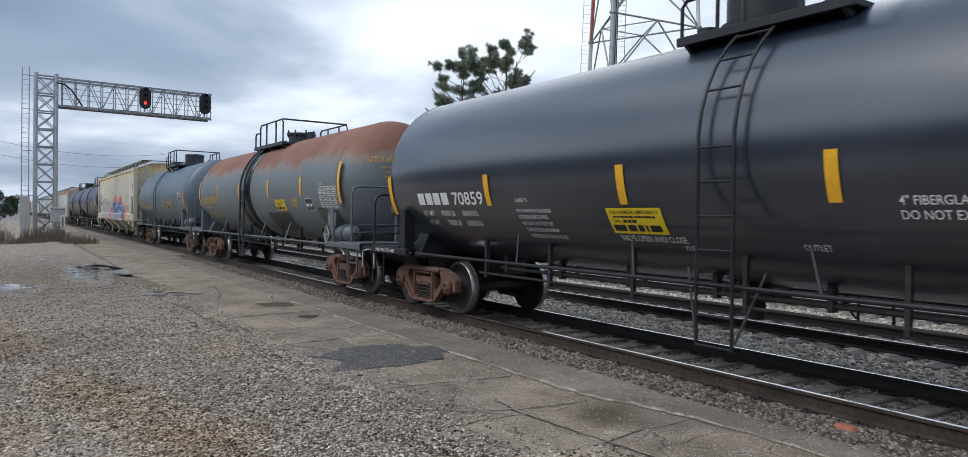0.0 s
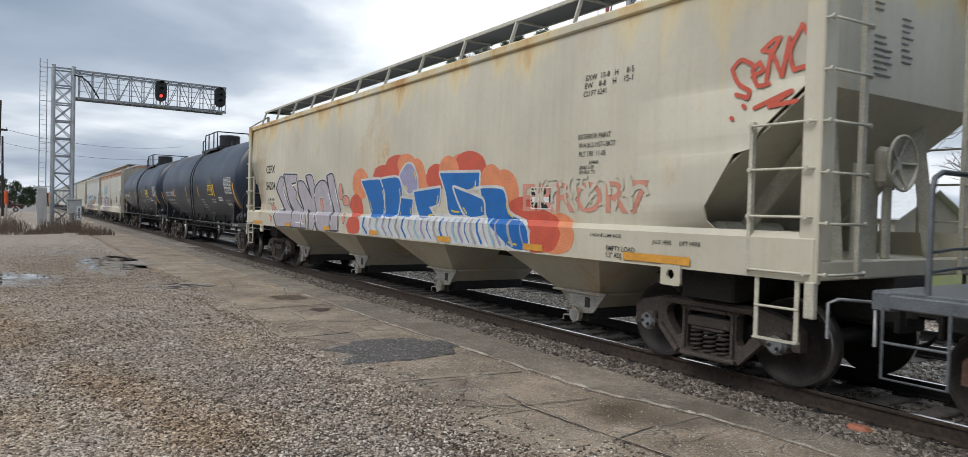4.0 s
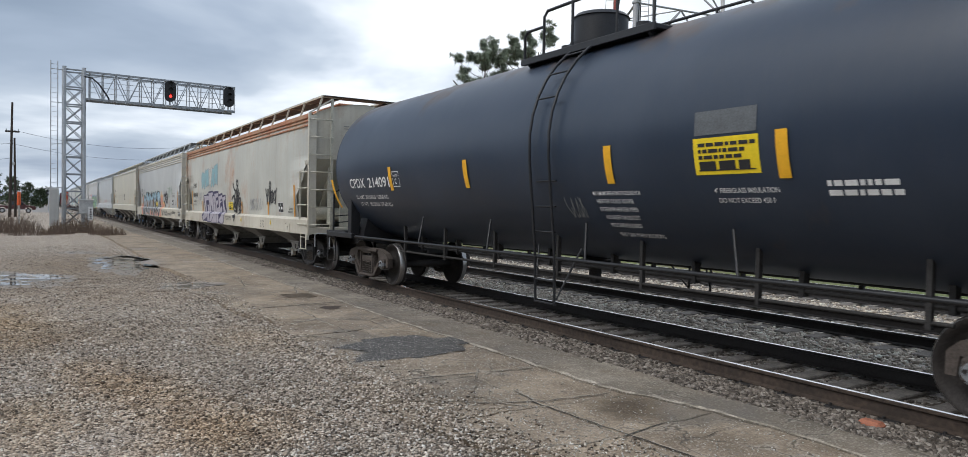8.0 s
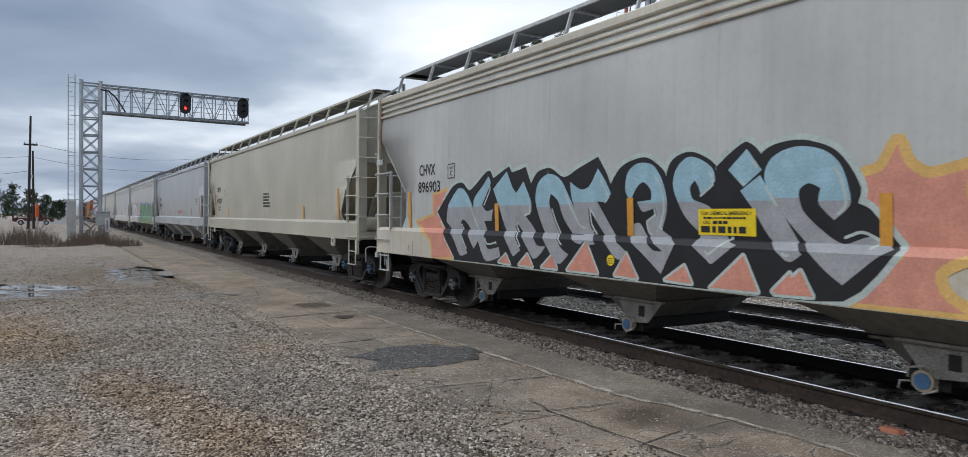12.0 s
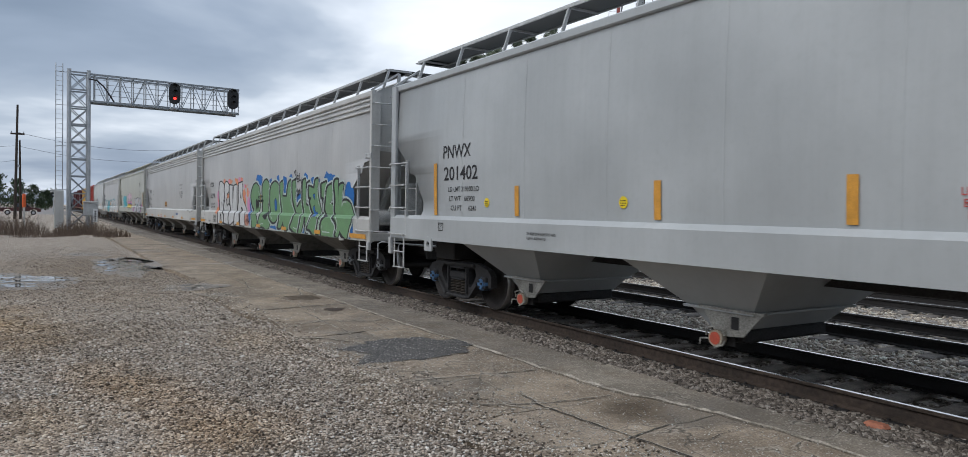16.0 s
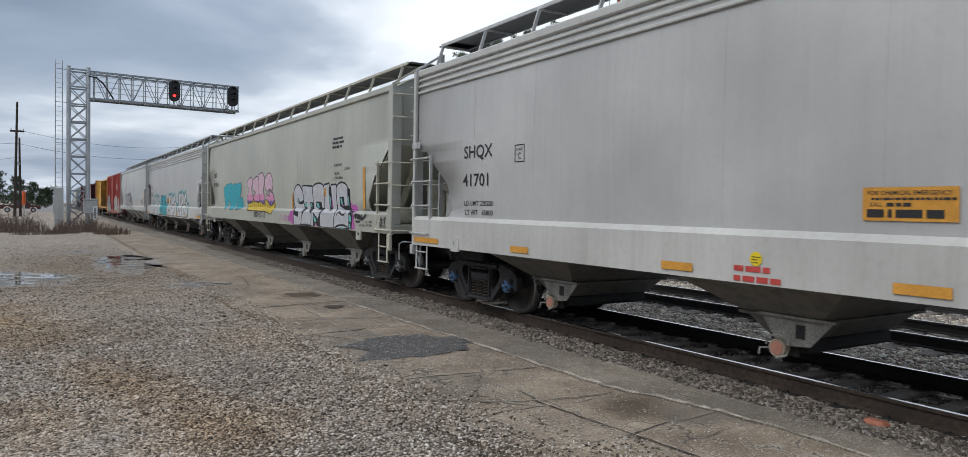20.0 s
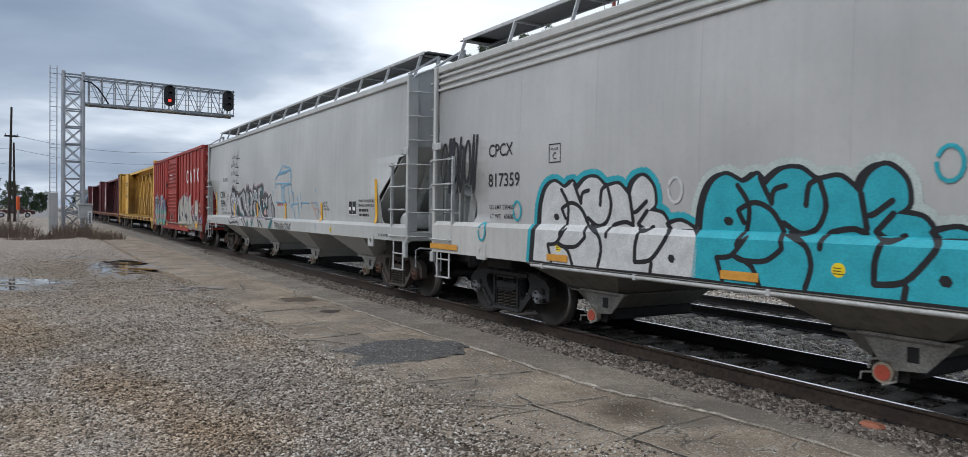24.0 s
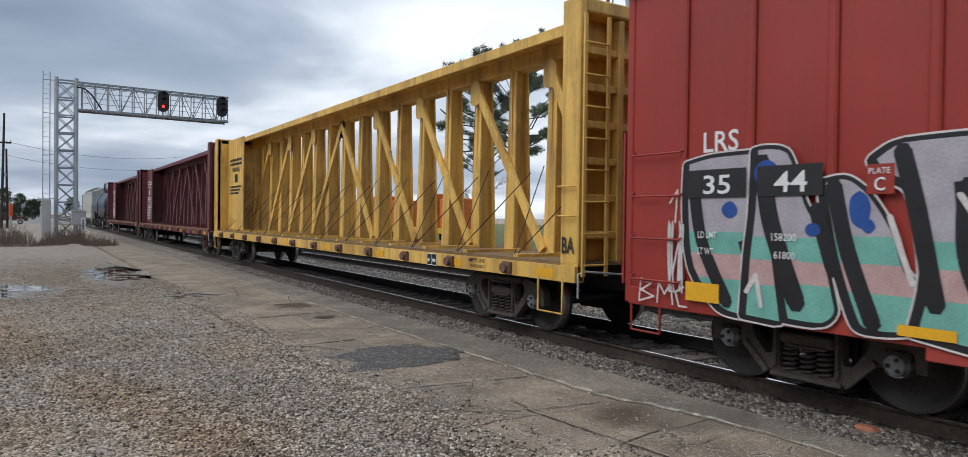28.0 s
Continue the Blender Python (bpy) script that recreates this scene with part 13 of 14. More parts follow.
        for a, (x, y) in enumerate(run):
            p, q = run[max(0, a - 1)], run[min(n - 1, a + 1)]
            d = max(1e-6, math.hypot(q[0] - p[0], q[1] - p[1]))
            nx, ny = -(q[1] - p[1]) / d * side_of, (q[0] - p[0]) / d * side_of
            w = width * rr.uniform(0.3, 1.0) * min(1.0, 0.25 + a / 3, 0.25 + (n - 1 - a) / 3)
            k = lip * max(0.0, rr.uniform(-0.4, 1.0))
            dark += [(x - nx * w / 2, y - ny * w / 2, 0.0065), (x + nx * w / 2, y + ny * w / 2, 0.0065)]
            pale += [(x + nx * w / 2, y + ny * w / 2, 0.0068), (x + nx * (w / 2 + k * 0.5), y + ny * (w / 2 + k * 0.5), 0.011 if k else 0.007), (x + nx * (w / 2 + k + 0.002), y + ny * (w / 2 + k + 0.002), 0.0068)]
        sh.add(dark, [(2 * a, 2 * a + 1, 2 * a + 3, 2 * a + 2) if side_of < 0 else (2 * a + 1, 2 * a, 2 * a + 2, 2 * a + 3) for a in range(n - 1)])
        if lip:
            sh.mat(1).add(pale, [(3 * a + b, 3 * a + b + 1, 3 * a + b + 4, 3 * a + b + 3) if side_of < 0 else (3 * a + b + 1, 3 * a + b, 3 * a + b + 3, 3 * a + b + 4) for a in range(n - 1) for b in (0, 1)])
        sh.part("crack", [crack_dirt, CHIPPED], pv)
    crack([(3.0, 13.1), (4.1, 13.33), (5.4, 13.47)], 1, 0.035, 0.02)
    crack([(4.0, 12.75), (3.97, 11.5), (3.92, 9.75)], 2, 0.02, 0.05, -1)
    crack([(2.95, 9.55), (3.12, 10.1), (3.47, 9.9), (3.76, 9.33)], 3, 0.02, 0.04)
    crack([(5.4, 11.93), (5.36, 10.6)], 4, 0.02, 0.02)
    crack([(5.9, 10.46), (5.27, 10.41)], 5, 0.02, 0.02)
    crack([(5.25, 20.5), (5.08, 18.0), (5.7, 17.6), (4.95, 16.05), (4.66, 14.9)], 6, 0.03, 0.04)
    crack([(4.47, 19.3), (4.11, 17.2), (3.84, 16.3)], 7, 0.03, 0.02)
    crack([(3.15, 6.9), (3.45, 7.03), (4.16, 6.95), (5.0, 6.86)], 8, 0.016, 0.03)
    crack([(3.0, 6.3), (3.4, 6.05), (3.75, 5.77), (4.3, 5.58), (5.05, 5.52)], 9, 0.02, 0.015)
    crack([(4.2, 6.1), (4.1, 5.5), (4.17, 4.8), (4.28, 4.0), (4.3, 2.6)], 10, 0.028, 0.012)
    crack([(3.72, 6.1), (3.8, 5.74), (4.1, 5.4)], 11, 0.012, 0.02)
    crack([(5.42, 4.8), (5.62, 4.83), (5.8, 4.8)], 12, 0.012, 0.04)
    crack([(5.8, 6.5), (5.73, 6.24), (5.86, 5.88), (5.8, 5.5), (5.9, 4.6)], 13, 0.008, 0.05)
    crack([(5.45, 12.0), (5.46, 11.5), (5.64, 10.7), (5.7, 10.05)], 14, 0.022, 0.02)
    crack([(4.4, 7.2), (3.92, 6.45), (3.62, 5.95)], 15, 0.008, 0.012)
    crack([(4.3, 4.25), (4.75, 4.05), (5.35, 4.1)], 16, 0.012, 0.0)
    crack([(3.3, 11.2), (4.0, 11.5), (4.7, 11.1), (5.3, 11.4)], 17, 0.014, 0.02)
    crack([(4.7, 11.1), (4.6, 10.2), (4.9, 9.6)], 18, 0.014, 0.03)
    crack([(3.1, 15.6), (4.2, 15.4), (5.6, 15.9)], 19, 0.03, 0.02)
    # edge strip: longer pieces
    j = 0
    while j < len(ys) - 1:
        k = min(len(ys) - 1, j + r.choice((2, 3, 4)))
        up = [p for a in range(j, k) for p in side((3, a), (3, a + 1))[:-1]] + [corner[3, k]]
        down = [p for a in range(k, j, -1) for p in side((2, a), (2, a - 1))[:-1]] + [corner[2, j]]
        slab([side((2, j), (3, j)), up, side((3, k), (2, k)), down], (0.03, 0.05, 0.0, 0.055), CONCRETE_DARK, 0.016)
        j = k


def irregular(sh, cx, cy, w, h, z, seed, n=36, turn=0.0):
    r = random.Random(seed)
    ph = [r.uniform(0, 6.28) for _ in range(4)]
    ring = []
    for i in range(n):
        t = 2 * math.pi * i / n
        k = 1 + 0.16 * math.sin(2 * t + ph[0]) + 0.13 * math.sin(3 * t + ph[1]) + 0.10 * math.sin(5 * t + ph[2]) + 0.05 * math.sin(9 * t + ph[3]) + (0.035 * math.sin(19 * t + ph[0]) + 0.03 * math.sin(31 * t + ph[1]) + r.uniform(-0.03, 0.03) if n > 60 else 0.0)
        u, v = w / 2 * k * math.cos(t), h / 2 * k * math.sin(t)
        ring.append((cx + u * math.cos(turn) - v * math.sin(turn), cy + u * math.sin(turn) + v * math.cos(turn), z))
    sh.add(ring, [tuple(range(n))])
    return sh


def puddles():
    mud_dark = plain("dark_brown_mud", (0.055, 0.038, 0.028), 0.75, 0, 0.4, 9, 0.5)
    mud = plain("damp_brown_silt", (0.225, 0.192, 0.155), 0.5, 0, 0.45, 2.5, 0.5, 40)
    # each puddle is a scatter of shallow films of water in the grit: centre, width, length, number of films
    for i, (x, y, w, d, n) in enumerate(((-0.7, 20.3, 2.2, 3.6, 70), (2.15, 24.8, 1.5, 6.0, 70), (2.95, 17.6, 1.1, 1.3, 30), (1.3, 30.5, 1.2, 1.6, 6), (2.5, 27.0, 0.9, 2.2, 8), (-2.0, 22.8, 1.4, 1.6, 8))):
        r = random.Random(60 + i)
        sh = Shape()
        for k in range(n):
            a, q = r.uniform(0, 6.28), math.sqrt(r.random())
            irregular(sh, x + w / 2 * q * math.cos(a), y + d / 2 * q * math.sin(a), w * r.uniform(0.06, 0.34), d * r.uniform(0.02, 0.09), 0.0105 + 0.0001 * k, 100 * i + k, 22, r.uniform(-0.25, 0.25))
        tagged(sh.part("puddle", WATER), "shallow broken rain puddle that mirrors the sky", "puddle", kind="structure")
        tagged(irregular(Shape(), x, y, w * 1.25, d * 1.2, 0.0075, i + 30, 90).part("damp_patch", mud), "smooth damp patch of silt round a puddle", "ground", kind="structure")
    tagged(irregular(Shape(), 4.28, 8.72, 2.1, 1.25, 0.006, 77, 160, 0.12).part("asphalt_patch", ASPHALT), "black asphalt repair patch in the concrete", "patch", kind="structure")
    tagged(irregular(Shape(), 4.62, 12.75, 0.42, 0.36, 0.006, 78).part("asphalt_patch", mud_dark), "small dark pothole patch", "patch", kind="structure")
    mh = Shape()
    mh.cyl((4.62, 14.7, -0.02), (4.62, 14.7, 0.008), 0.40, n=28)
    for i in range(-3, 4):
        mh.box(4.62 - 0.30, 14.7 + i * 0.09 - 0.02, 0.008, 4.62 + 0.30, 14.7 + i * 0.09 + 0.02, 0.016)
    tagged(mh.part("manhole_cover", plain("dusty_iron_cover", (0.17, 0.135, 0.10), 0.8, 0.1, 0.35, 6, 0.5)), "dusty iron manhole cover set in the concrete", "manhole cover", kind="structure")
    rk = Shape()
    rk.box(6.36, 3.46, -0.05, 6.50, 3.68, 0.03, 0.03)
    ob = rk.part("brick", plain("orange_brick", (0.36, 0.14, 0.085), 0.85, 0, 0.3, 20, 0.6))
    tagged(ob, "broken orange brick lying in the ballast", "brick")


def stones(name, label, spots, sizes, material, seed, flat=0.65, sink=0.25):
    """Loose stones as one object: spots are (x0, x1, y0, y1, z, number)."""
    rng = np.random.default_rng(seed)
    base = np.array([(-1, -1, -1), (1, -1, -1), (1, 1, -1), (-1, 1, -1), (-1, -1, 1), (1, -1, 1), (1, 1, 1), (-1, 1, 1)], float) * 0.62
    quads = np.array([(0, 3, 2, 1), (4, 5, 6, 7), (0, 1, 5, 4), (1, 2, 6, 5), (2, 3, 7, 6), (3, 0, 4, 7)])
    P = []
    for x0, x1, y0, y1, z, n in spots:
        P.append(np.column_stack([rng.uniform(x0, x1, n), rng.uniform(y0, y1, n), np.full(n, z)]))
    P = np.concatenate(P)
    n = len(P)
    s = rng.uniform(*sizes, n) ** 1.0
    V = base[None] * (1 + rng.uniform(-0.45, 0.45, (n, 8, 3)))
    V[:, 4:, :2] *= rng.uniform(0.45, 0.95, (n, 1, 1))
    V *= (s[:, None] * np.column_stack([rng.uniform(0.7, 1.3, n), rng.uniform(0.7, 1.3, n), rng.uniform(0.5, 1.0, n) * flat]))[:, None, :]
    a = rng.uniform(0, 6.28, n)
    t = rng.uniform(-0.45, 0.45, n)
    c, q = np.cos(t)[:, None], np.sin(t)[:, None]
    y2, z2 = V[:, :, 1] * c - V[:, :, 2] * q, V[:, :, 1] * q + V[:, :, 2] * c
    V[:, :, 1], V[:, :, 2] = y2, z2
    c, q = np.cos(a)[:, None], np.sin(a)[:, None]
    x2, y2 = V[:, :, 0] * c - V[:, :, 1] * q, V[:, :, 0] * q + V[:, :, 1] * c
    V[:, :, 0], V[:, :, 1] = x2, y2
    V += P[:, None, :]
    V[:, :, 2] += (s * flat * 0.5 * (1 - 2 * sink))[:, None]
    F = (quads[None] + (np.arange(n) * 8)[:, None, None]).reshape(-1)
    me = bpy.data.meshes.new(name)
    me.vertices.add(n * 8)
    me.vertices.foreach_set("co", V.reshape(-1))
    me.loops.add(len(F))
    me.loops.foreach_set("vertex_index", F)
    me.polygons.add(n * 6)
    me.polygons.foreach_set("loop_start", np.arange(n * 6) * 4)
    me.materials.append(material)
    me.update(calc_edges=True)
    return tagged(place(name, me), label, "stones", kind="stuff")


def loose_stones():
    stones("gravel", "loose grey and tan gravel of the yard", [(-1.8, 2.6, 3.2, 8, 0.008, 38000), (2.5, 3.15, 3.2, 12, 0.006, 8200), (-2.0, 2.7, 8, 13, 0.008, 22000), (-2.4, 2.7, 13, 20, 0.008, 12000), (-3, 2.7, 20, 36, 0.012, 7000), (2.2, 3.1, 12, 22, 0.006, 1800), (3.0, 3.45, 3.0, 8.0, 0.002, 1900), (3.3, 3.8, 3.0, 8.0, 0.002, 500), (3.0, 3.4, 8, 20, 0.002, 1300), (3.3, 4.2, 2.4, 4.4, 0.002, 700)],
           (0.005, 0.020), GRAVEL_STONE, 21, 0.6, 0.3)
    stones("gravel", "coarser pebbles scattered over the yard", [(-1.8, 2.8, 3.2, 16, 0.012, 1700), (-2.5, 2.8, 16, 34, 0.012, 1000), (2.8, 3.5, 4, 20, 0.0, 420)], (0.014, 0.034), GRAVEL_STONE, 22, 0.5, 0.25)
    stones("gravel", "pale grit strewn over the concrete", [(3.1, 5.9, 2.2, 9, 0.0, 2600), (3.1, 5.9, 9, 20, 0.0, 1500), (3.0, 4.3, 2.2, 6.5, 0.0, 1500), (3.2, 5.6, 7.9, 9.6, 0.006, 900), (3.0, 3.6, 7.6, 9.6, 0.004, 500)], (0.003, 0.011), SPECKS, 25, 0.7, 0.2)
    stones("ballast", "brownish crushed stone beside and between the rails", [(5.95, 6.70, 1.5, 14, -0.020, 14000), (5.95, 6.70, 14, 34, -0.020, 9000), (6.84, 8.2, 1.5, 16, -0.06, 6500), (6.84, 8.2, 16, 34, -0.06, 2200), (5.86, 6.06, 1.5, 26, 0.0, 1500)],
           (0.015, 0.037), BALLAST_STONE, 23, 0.8, 0.2)
    stones("ballast", "pale crushed stone between the tracks", [(8.36, 10.72, 0.5, 16, -0.055, 13000), (8.36, 10.72, 16, 45, -0.055, 6500), (10.9, 12.25, 2, 40, -0.06, 5000), (12.4, 15.1, 2, 30, -0.055, 8000), (15.2, 18.2, 2, 30, -0.055, 3500)],
           (0.022, 0.05), BALLAST_LIGHT, 24, 0.8, 0.2)


def rail_profile():
    return [(-0.07, 0.0), (0.07, 0.0), (0.07, 0.012), (0.012, 0.03), (0.010, 0.13), (0.036, 0.14), (0.036, 0.162), (0.028, 0.170), (-0.028, 0.170), (-0.036, 0.162), (-0.036, 0.14), (-0.010, 0.13), (-0.012, 0.03), (-0.07, 0.012)]


def tracks():
    rp = rail_profile()
    tie = Shape().box(-1.29, -0.115, -0.165, 1.29, 0.115, -0.012, 0.015).mesh("tie", [TIE_WOOD])
    for k, (xc, near) in enumerate(((TRACK_X, True), (TRACK2_X, False), (TRACK3_X, False))):
        tr = thing("railway_track", "railway track with polished rail heads on weathered wooden ties" if near else "parallel railway track with rusty rails", "track", pose(xc, 0, 0), kind="structure")
        for s in (-1, 1):
            sh = Shape()
            sh.plate([(u + s * 0.7535, v) for u, v in rp], -60, 600, "y")
            sh.mat(1).box(s * 0.7535 - 0.024, -60, 0.168, s * 0.7535 + 0.026, 600, 0.1715)
            sh.part("rail", [RAIL_SIDE if s < 0 and near else RAIL_DARK, RAIL_TOP], tr)
        r = random.Random(3 + k)
        for i in range(280 if near else 150):
            y = -6 + i * 0.53 + r.uniform(-0.02, 0.02)
            place("tie", tie, tr, m=pose(r.uniform(-0.04, 0.04), y, r.uniform(-0.012, 0.004), 0, 0, r.uniform(-0.8, 0.8)))
        if near:
            pm = Shape().box(-0.15, -0.09, -0.012, 0.15, 0.09, 0.006, 0.004)
            for dx in (-0.1, 0.1):
                pm.cyl((dx, 0.05, 0.0), (dx, 0.05, 0.03), 0.016, n=6)
            me = pm.mesh("tie_plate", [RAIL_DARK])
            for i in range(70):
                for s in (-1, 1):
                    place("tie_plate", me, tr, m=pose(s * 0.7535, -6 + i * 0.53, 0))


# ---------------------------------------------------------------- signal bridge and what stands round it
def signal_bridge():
    sb = thing("signal_bridge", "galvanized lattice cantilever signal bridge over the tracks", "signal bridge", pose(0, 53, 0))
    x0, x1, w = 1.36, 2.46, 1.10
    top = 10.52
    for x in (x0, x1):
        for y in (0, w):
            c = Shape()
            c.cyl((x, y, 0.1), (x, y, top), 0.115, n=14).cyl((x, y, top), (x, y, top + 0.03), 0.13, n=14)
            c.part("column", GALV, sb)
            f = Shape().box(x - 0.35, y - 0.35, -0.1, x + 0.35, y + 0.35, 0.22, 0.03)
            f.part("footing", CONCRETE_DARK, sb)
    n = 9
    for i in range(n):
        a, b = 0.35 + (top - 0.5) * i / n, 0.35 + (top - 0.5) * (i + 1) / n
        for y in (0, w):
            br = Shape()
            br.beam((x0, y, a), (x1, y, b), 0.05, 0.05).beam((x1, y + 0.01, a), (x0, y + 0.01, b), 0.05, 0.05)
            br.beam((x0, y, b), (x1, y, b), 0.09, 0.09)
            br.part("lattice_brace", GALV_DARK, sb)
        for x in (x0, x1):
            br = Shape()
            br.beam((x, 0, a), (x, w, b), 0.05, 0.05).beam((x, 0, b), (x, w, b), 0.08, 0.08)
            br.part("lattice_brace", GALV_DARK, sb)
    xe = 11.9
    zt, zb = 10.32, 8.58
    for y in (0, w):
        for z in (zt, zb):
            ch = Shape()
            ch.beam((x1, y, z), (xe, y, z - 0.06), 0.12, 0.12)
            ch.part("beam_chord", GALV_DARK, sb)
    k = 12
    for i in range(k + 1):
        x = 2.8 + (xe - 2.85) * i / k
        for y in (0, w):
            v = Shape()
            v.beam((x, y, zb), (x, y, zt), 0.05, 0.05)
            if i < k:
                xn = 2.8 + (xe - 2.85) * (i + 1) / k
                p, q = (zb, zt) if i % 2 else (zt, zb)
                v.beam((x, y, p), (xn, y, q), 0.045, 0.045)
            v.part("beam_web", GALV, sb)
        Shape().beam((x, 0, zt), (x, w, zt), 0.05, 0.05).part("cross_tie", GALV, sb)
        Shape().beam((x, 0, zb), (x, w, zb), 0.07, 0.05).part("cross_tie", GALV, sb)
    for z in (9.0, 9.35, 9.7, 10.0):
        h = Shape()
        h.tube([(2.7, -0.12, z), (xe, -0.12, z)], 0.018, 5)
        h.part("hand_line", GALV, sb)
    wk = Shape().box(2.6, 0.1, zb + 0.05, xe, w - 0.1, zb + 0.08)
    wk.part("catwalk", GRATING, sb)
    cab = Shape().tube([(x1, -0.1, 10.0), (2.9, -0.1, 9.95), (3.3, -0.1, 9.6), (3.7, -0.1, 9.0), (3.9, -0.1, 8.65)], 0.05, 6)
    cab.part("signal_cable", BLACK_PAINT, sb)
    ld = Shape()
    for x in (0.62, 1.0):
        ld.beam((x, -0.1, 0.2), (x, -0.1, top + 0.3), 0.05, 0.03)
    z = 0.4
    while z < top + 0.2:
        ld.tube([(0.62, -0.1, z), (1.0, -0.1, z)], 0.014, 4)
        z += 0.3
    for z in (2.8, 5.6, 8.2, 10.3):
        ld.beam((0.62, -0.1, z), (x0, 0, z), 0.04, 0.04)
    ld.part("access_ladder", GALV, sb)
    for i, x in enumerate((7.54, 11.36)):
        hd = Shape()
        hd.plate(arc((x, 9.85), 0.36, 0, 180, 8) + arc((x, 9.15), 0.36, 180, 360, 8), -0.62, -0.46, "y")
        head = hd.part("signal_head", BLACK_PAINT, sb, "black signal head with a lit red lamp" if i == 0 else "black signal head, unlit from here")
        for z in (9.98, 9.58, 9.17):
            vz = Shape()
            for t in range(7):
                a0, a1 = radians(20 + 20 * t), radians(40 + 20 * t)
                vz.add([(x + 0.15 * math.cos(a0), -0.62, z + 0.15 * math.sin(a0)), (x + 0.15 * math.cos(a1), -0.62, z + 0.15 * math.sin(a1)), (x + 0.15 * math.cos(a1), -0.90, z + 0.15 * math.sin(a1)), (x + 0.15 * math.cos(a0), -0.90, z + 0.15 * math.sin(a0))], [(0, 1, 2, 3)])
            vz.part("lamp_hood", BLACK_PAINT, head)
            ln = Shape().cyl((x, -0.60, z), (x, -0.645, z), 0.10, n=16)
            lit = i == 0 and z == 9.17
            ln.part("signal_lens", RED_LENS if lit else BLACK_PAINT, head, "glowing red lens" if lit else "")
        ms = Shape()
        ms.tube([(x, -0.3, zb - 0.05), (x, -0.3, 10.3)], 0.06, 8).box(x - 0.25, -0.5, zb - 0.10, x + 0.25, 0.1, zb, 0.02)
        ms.beam((x, -0.3, 9.4), (x, 0.0, 9.4), 0.08, 0.08)
        ms.part("signal_bracket", GALV, sb)
    # cabinets at its foot
    cb = thing("equipment_cabinet", "tall white equipment cabinet at the foot of the signal bridge", "cabinet", pose(0.80, 52.5, 0))
    Shape().box(-0.26, -0.25, 0.35, 0.26, 0.25, 2.75, 0.03).part("cabinet_body", WHITE_SILL, cb)
    Shape().box(-0.24, -0.27, 0.45, 0.24, -0.25, 2.65, 0.008).part("cabinet_door", WHITE_SILL, cb)
    for x in (-0.18, 0.18):
        Shape().box(x - 0.04, -0.04, 0.0, x + 0.04, 0.04, 0.36).part("leg", GALV, cb)
    cb = thing("equipment_cabinet", "grey signal case with a small hood on a post", "cabinet", pose(2.55, 52.2, 0))
    Shape().box(-0.40, -0.25, 1.15, 0.40, 0.25, 1.98, 0.03).part("cabinet_body", GREY_TRIM_L, cb)
    Shape().box(-0.44, -0.29, 1.98, 0.44, 0.29, 2.08, 0.02).part("hood", GREY_TRIM_L, cb)
    Shape().cyl((0.1, 0, 0), (0.1, 0, 1.16), 0.07, n=10).part("post", GALV, cb)
    sg = Shape().box(0.12, -0.29, 0.75, 0.38, -0.26, 1.6, 0.004)
    sg.mat(1)
    for i in range(6):
        sg.box(0.20, -0.296, 0.85 + 0.11 * i, 0.30, -0.292, 0.92 + 0.11 * i)
    sg.part("number_board", [LETTER_WHITE, LETTER_BLACK], cb)


def weeds():
    """Dry winter weeds: upright stalks that fork into fine twigs."""
    m = plain("dry_brown_weeds", (0.165, 0.120, 0.090), 0.9, 0, 0.4, 8)
    for k, (x, y, w, d, h, n) in enumerate(((-1.5, 50.5, 3.4, 2.6, 1.25, 520), (2.0, 50.5, 3.0, 2.4, 1.05, 460), (3.4, 47.0, 2.0, 2.6, 0.55, 300), (-4.4, 53, 2.4, 2.5, 0.9, 200), (0.9, 48.0, 1.8, 1.8, 0.5, 260), (-0.3, 46.5, 2.6, 1.6, 0.35, 220))):
        r = random.Random(50 + k)
        sh = Shape()
        for _ in range(n):
            a, q = r.uniform(0, 6.28), math.sqrt(r.random())
            bx, by = x + w / 2 * q * math.cos(a), y + d / 2 * q * math.sin(a)
            hh = h * (1.05 - 0.6 * q * q) * r.uniform(0.35, 1.2)
            lx, ly = r.uniform(-0.3, 0.3) * hh, r.uniform(-0.3, 0.3) * hh
            t = r.uniform(0.006, 0.013)
            sh.add([(bx - t, by, 0), (bx + t, by, 0), (bx + lx * 0.5 + t * 0.7, by + ly * 0.5, hh * 0.6), (bx + lx * 0.5 - t * 0.7, by + ly * 0.5, hh * 0.6), (bx + lx, by + ly, hh)], [(0, 1, 2, 3), (3, 2, 4)])
            for _ in range(5):
                f = r.uniform(0.3, 0.9)
                px, py, pz = bx + lx * f, by + ly * f, hh * f
                qx, qz = px + r.uniform(-0.4, 0.4) * hh * 0.6, pz + r.uniform(0.05, 0.4) * hh * 0.6
                sh.add([(px, py, pz - 0.008), (px, py, pz + 0.008), (qx, py + r.uniform(-0.1, 0.1), qz)], [(0, 1, 2)])
        tagged(sh.part("weeds", m), "clump of dry brown weeds", "weeds", kind="stuff")


def poles_and_far():
    wood = plain("dark_pole_wood", (0.045, 0.035, 0.028), 0.9, 0, 0.3)
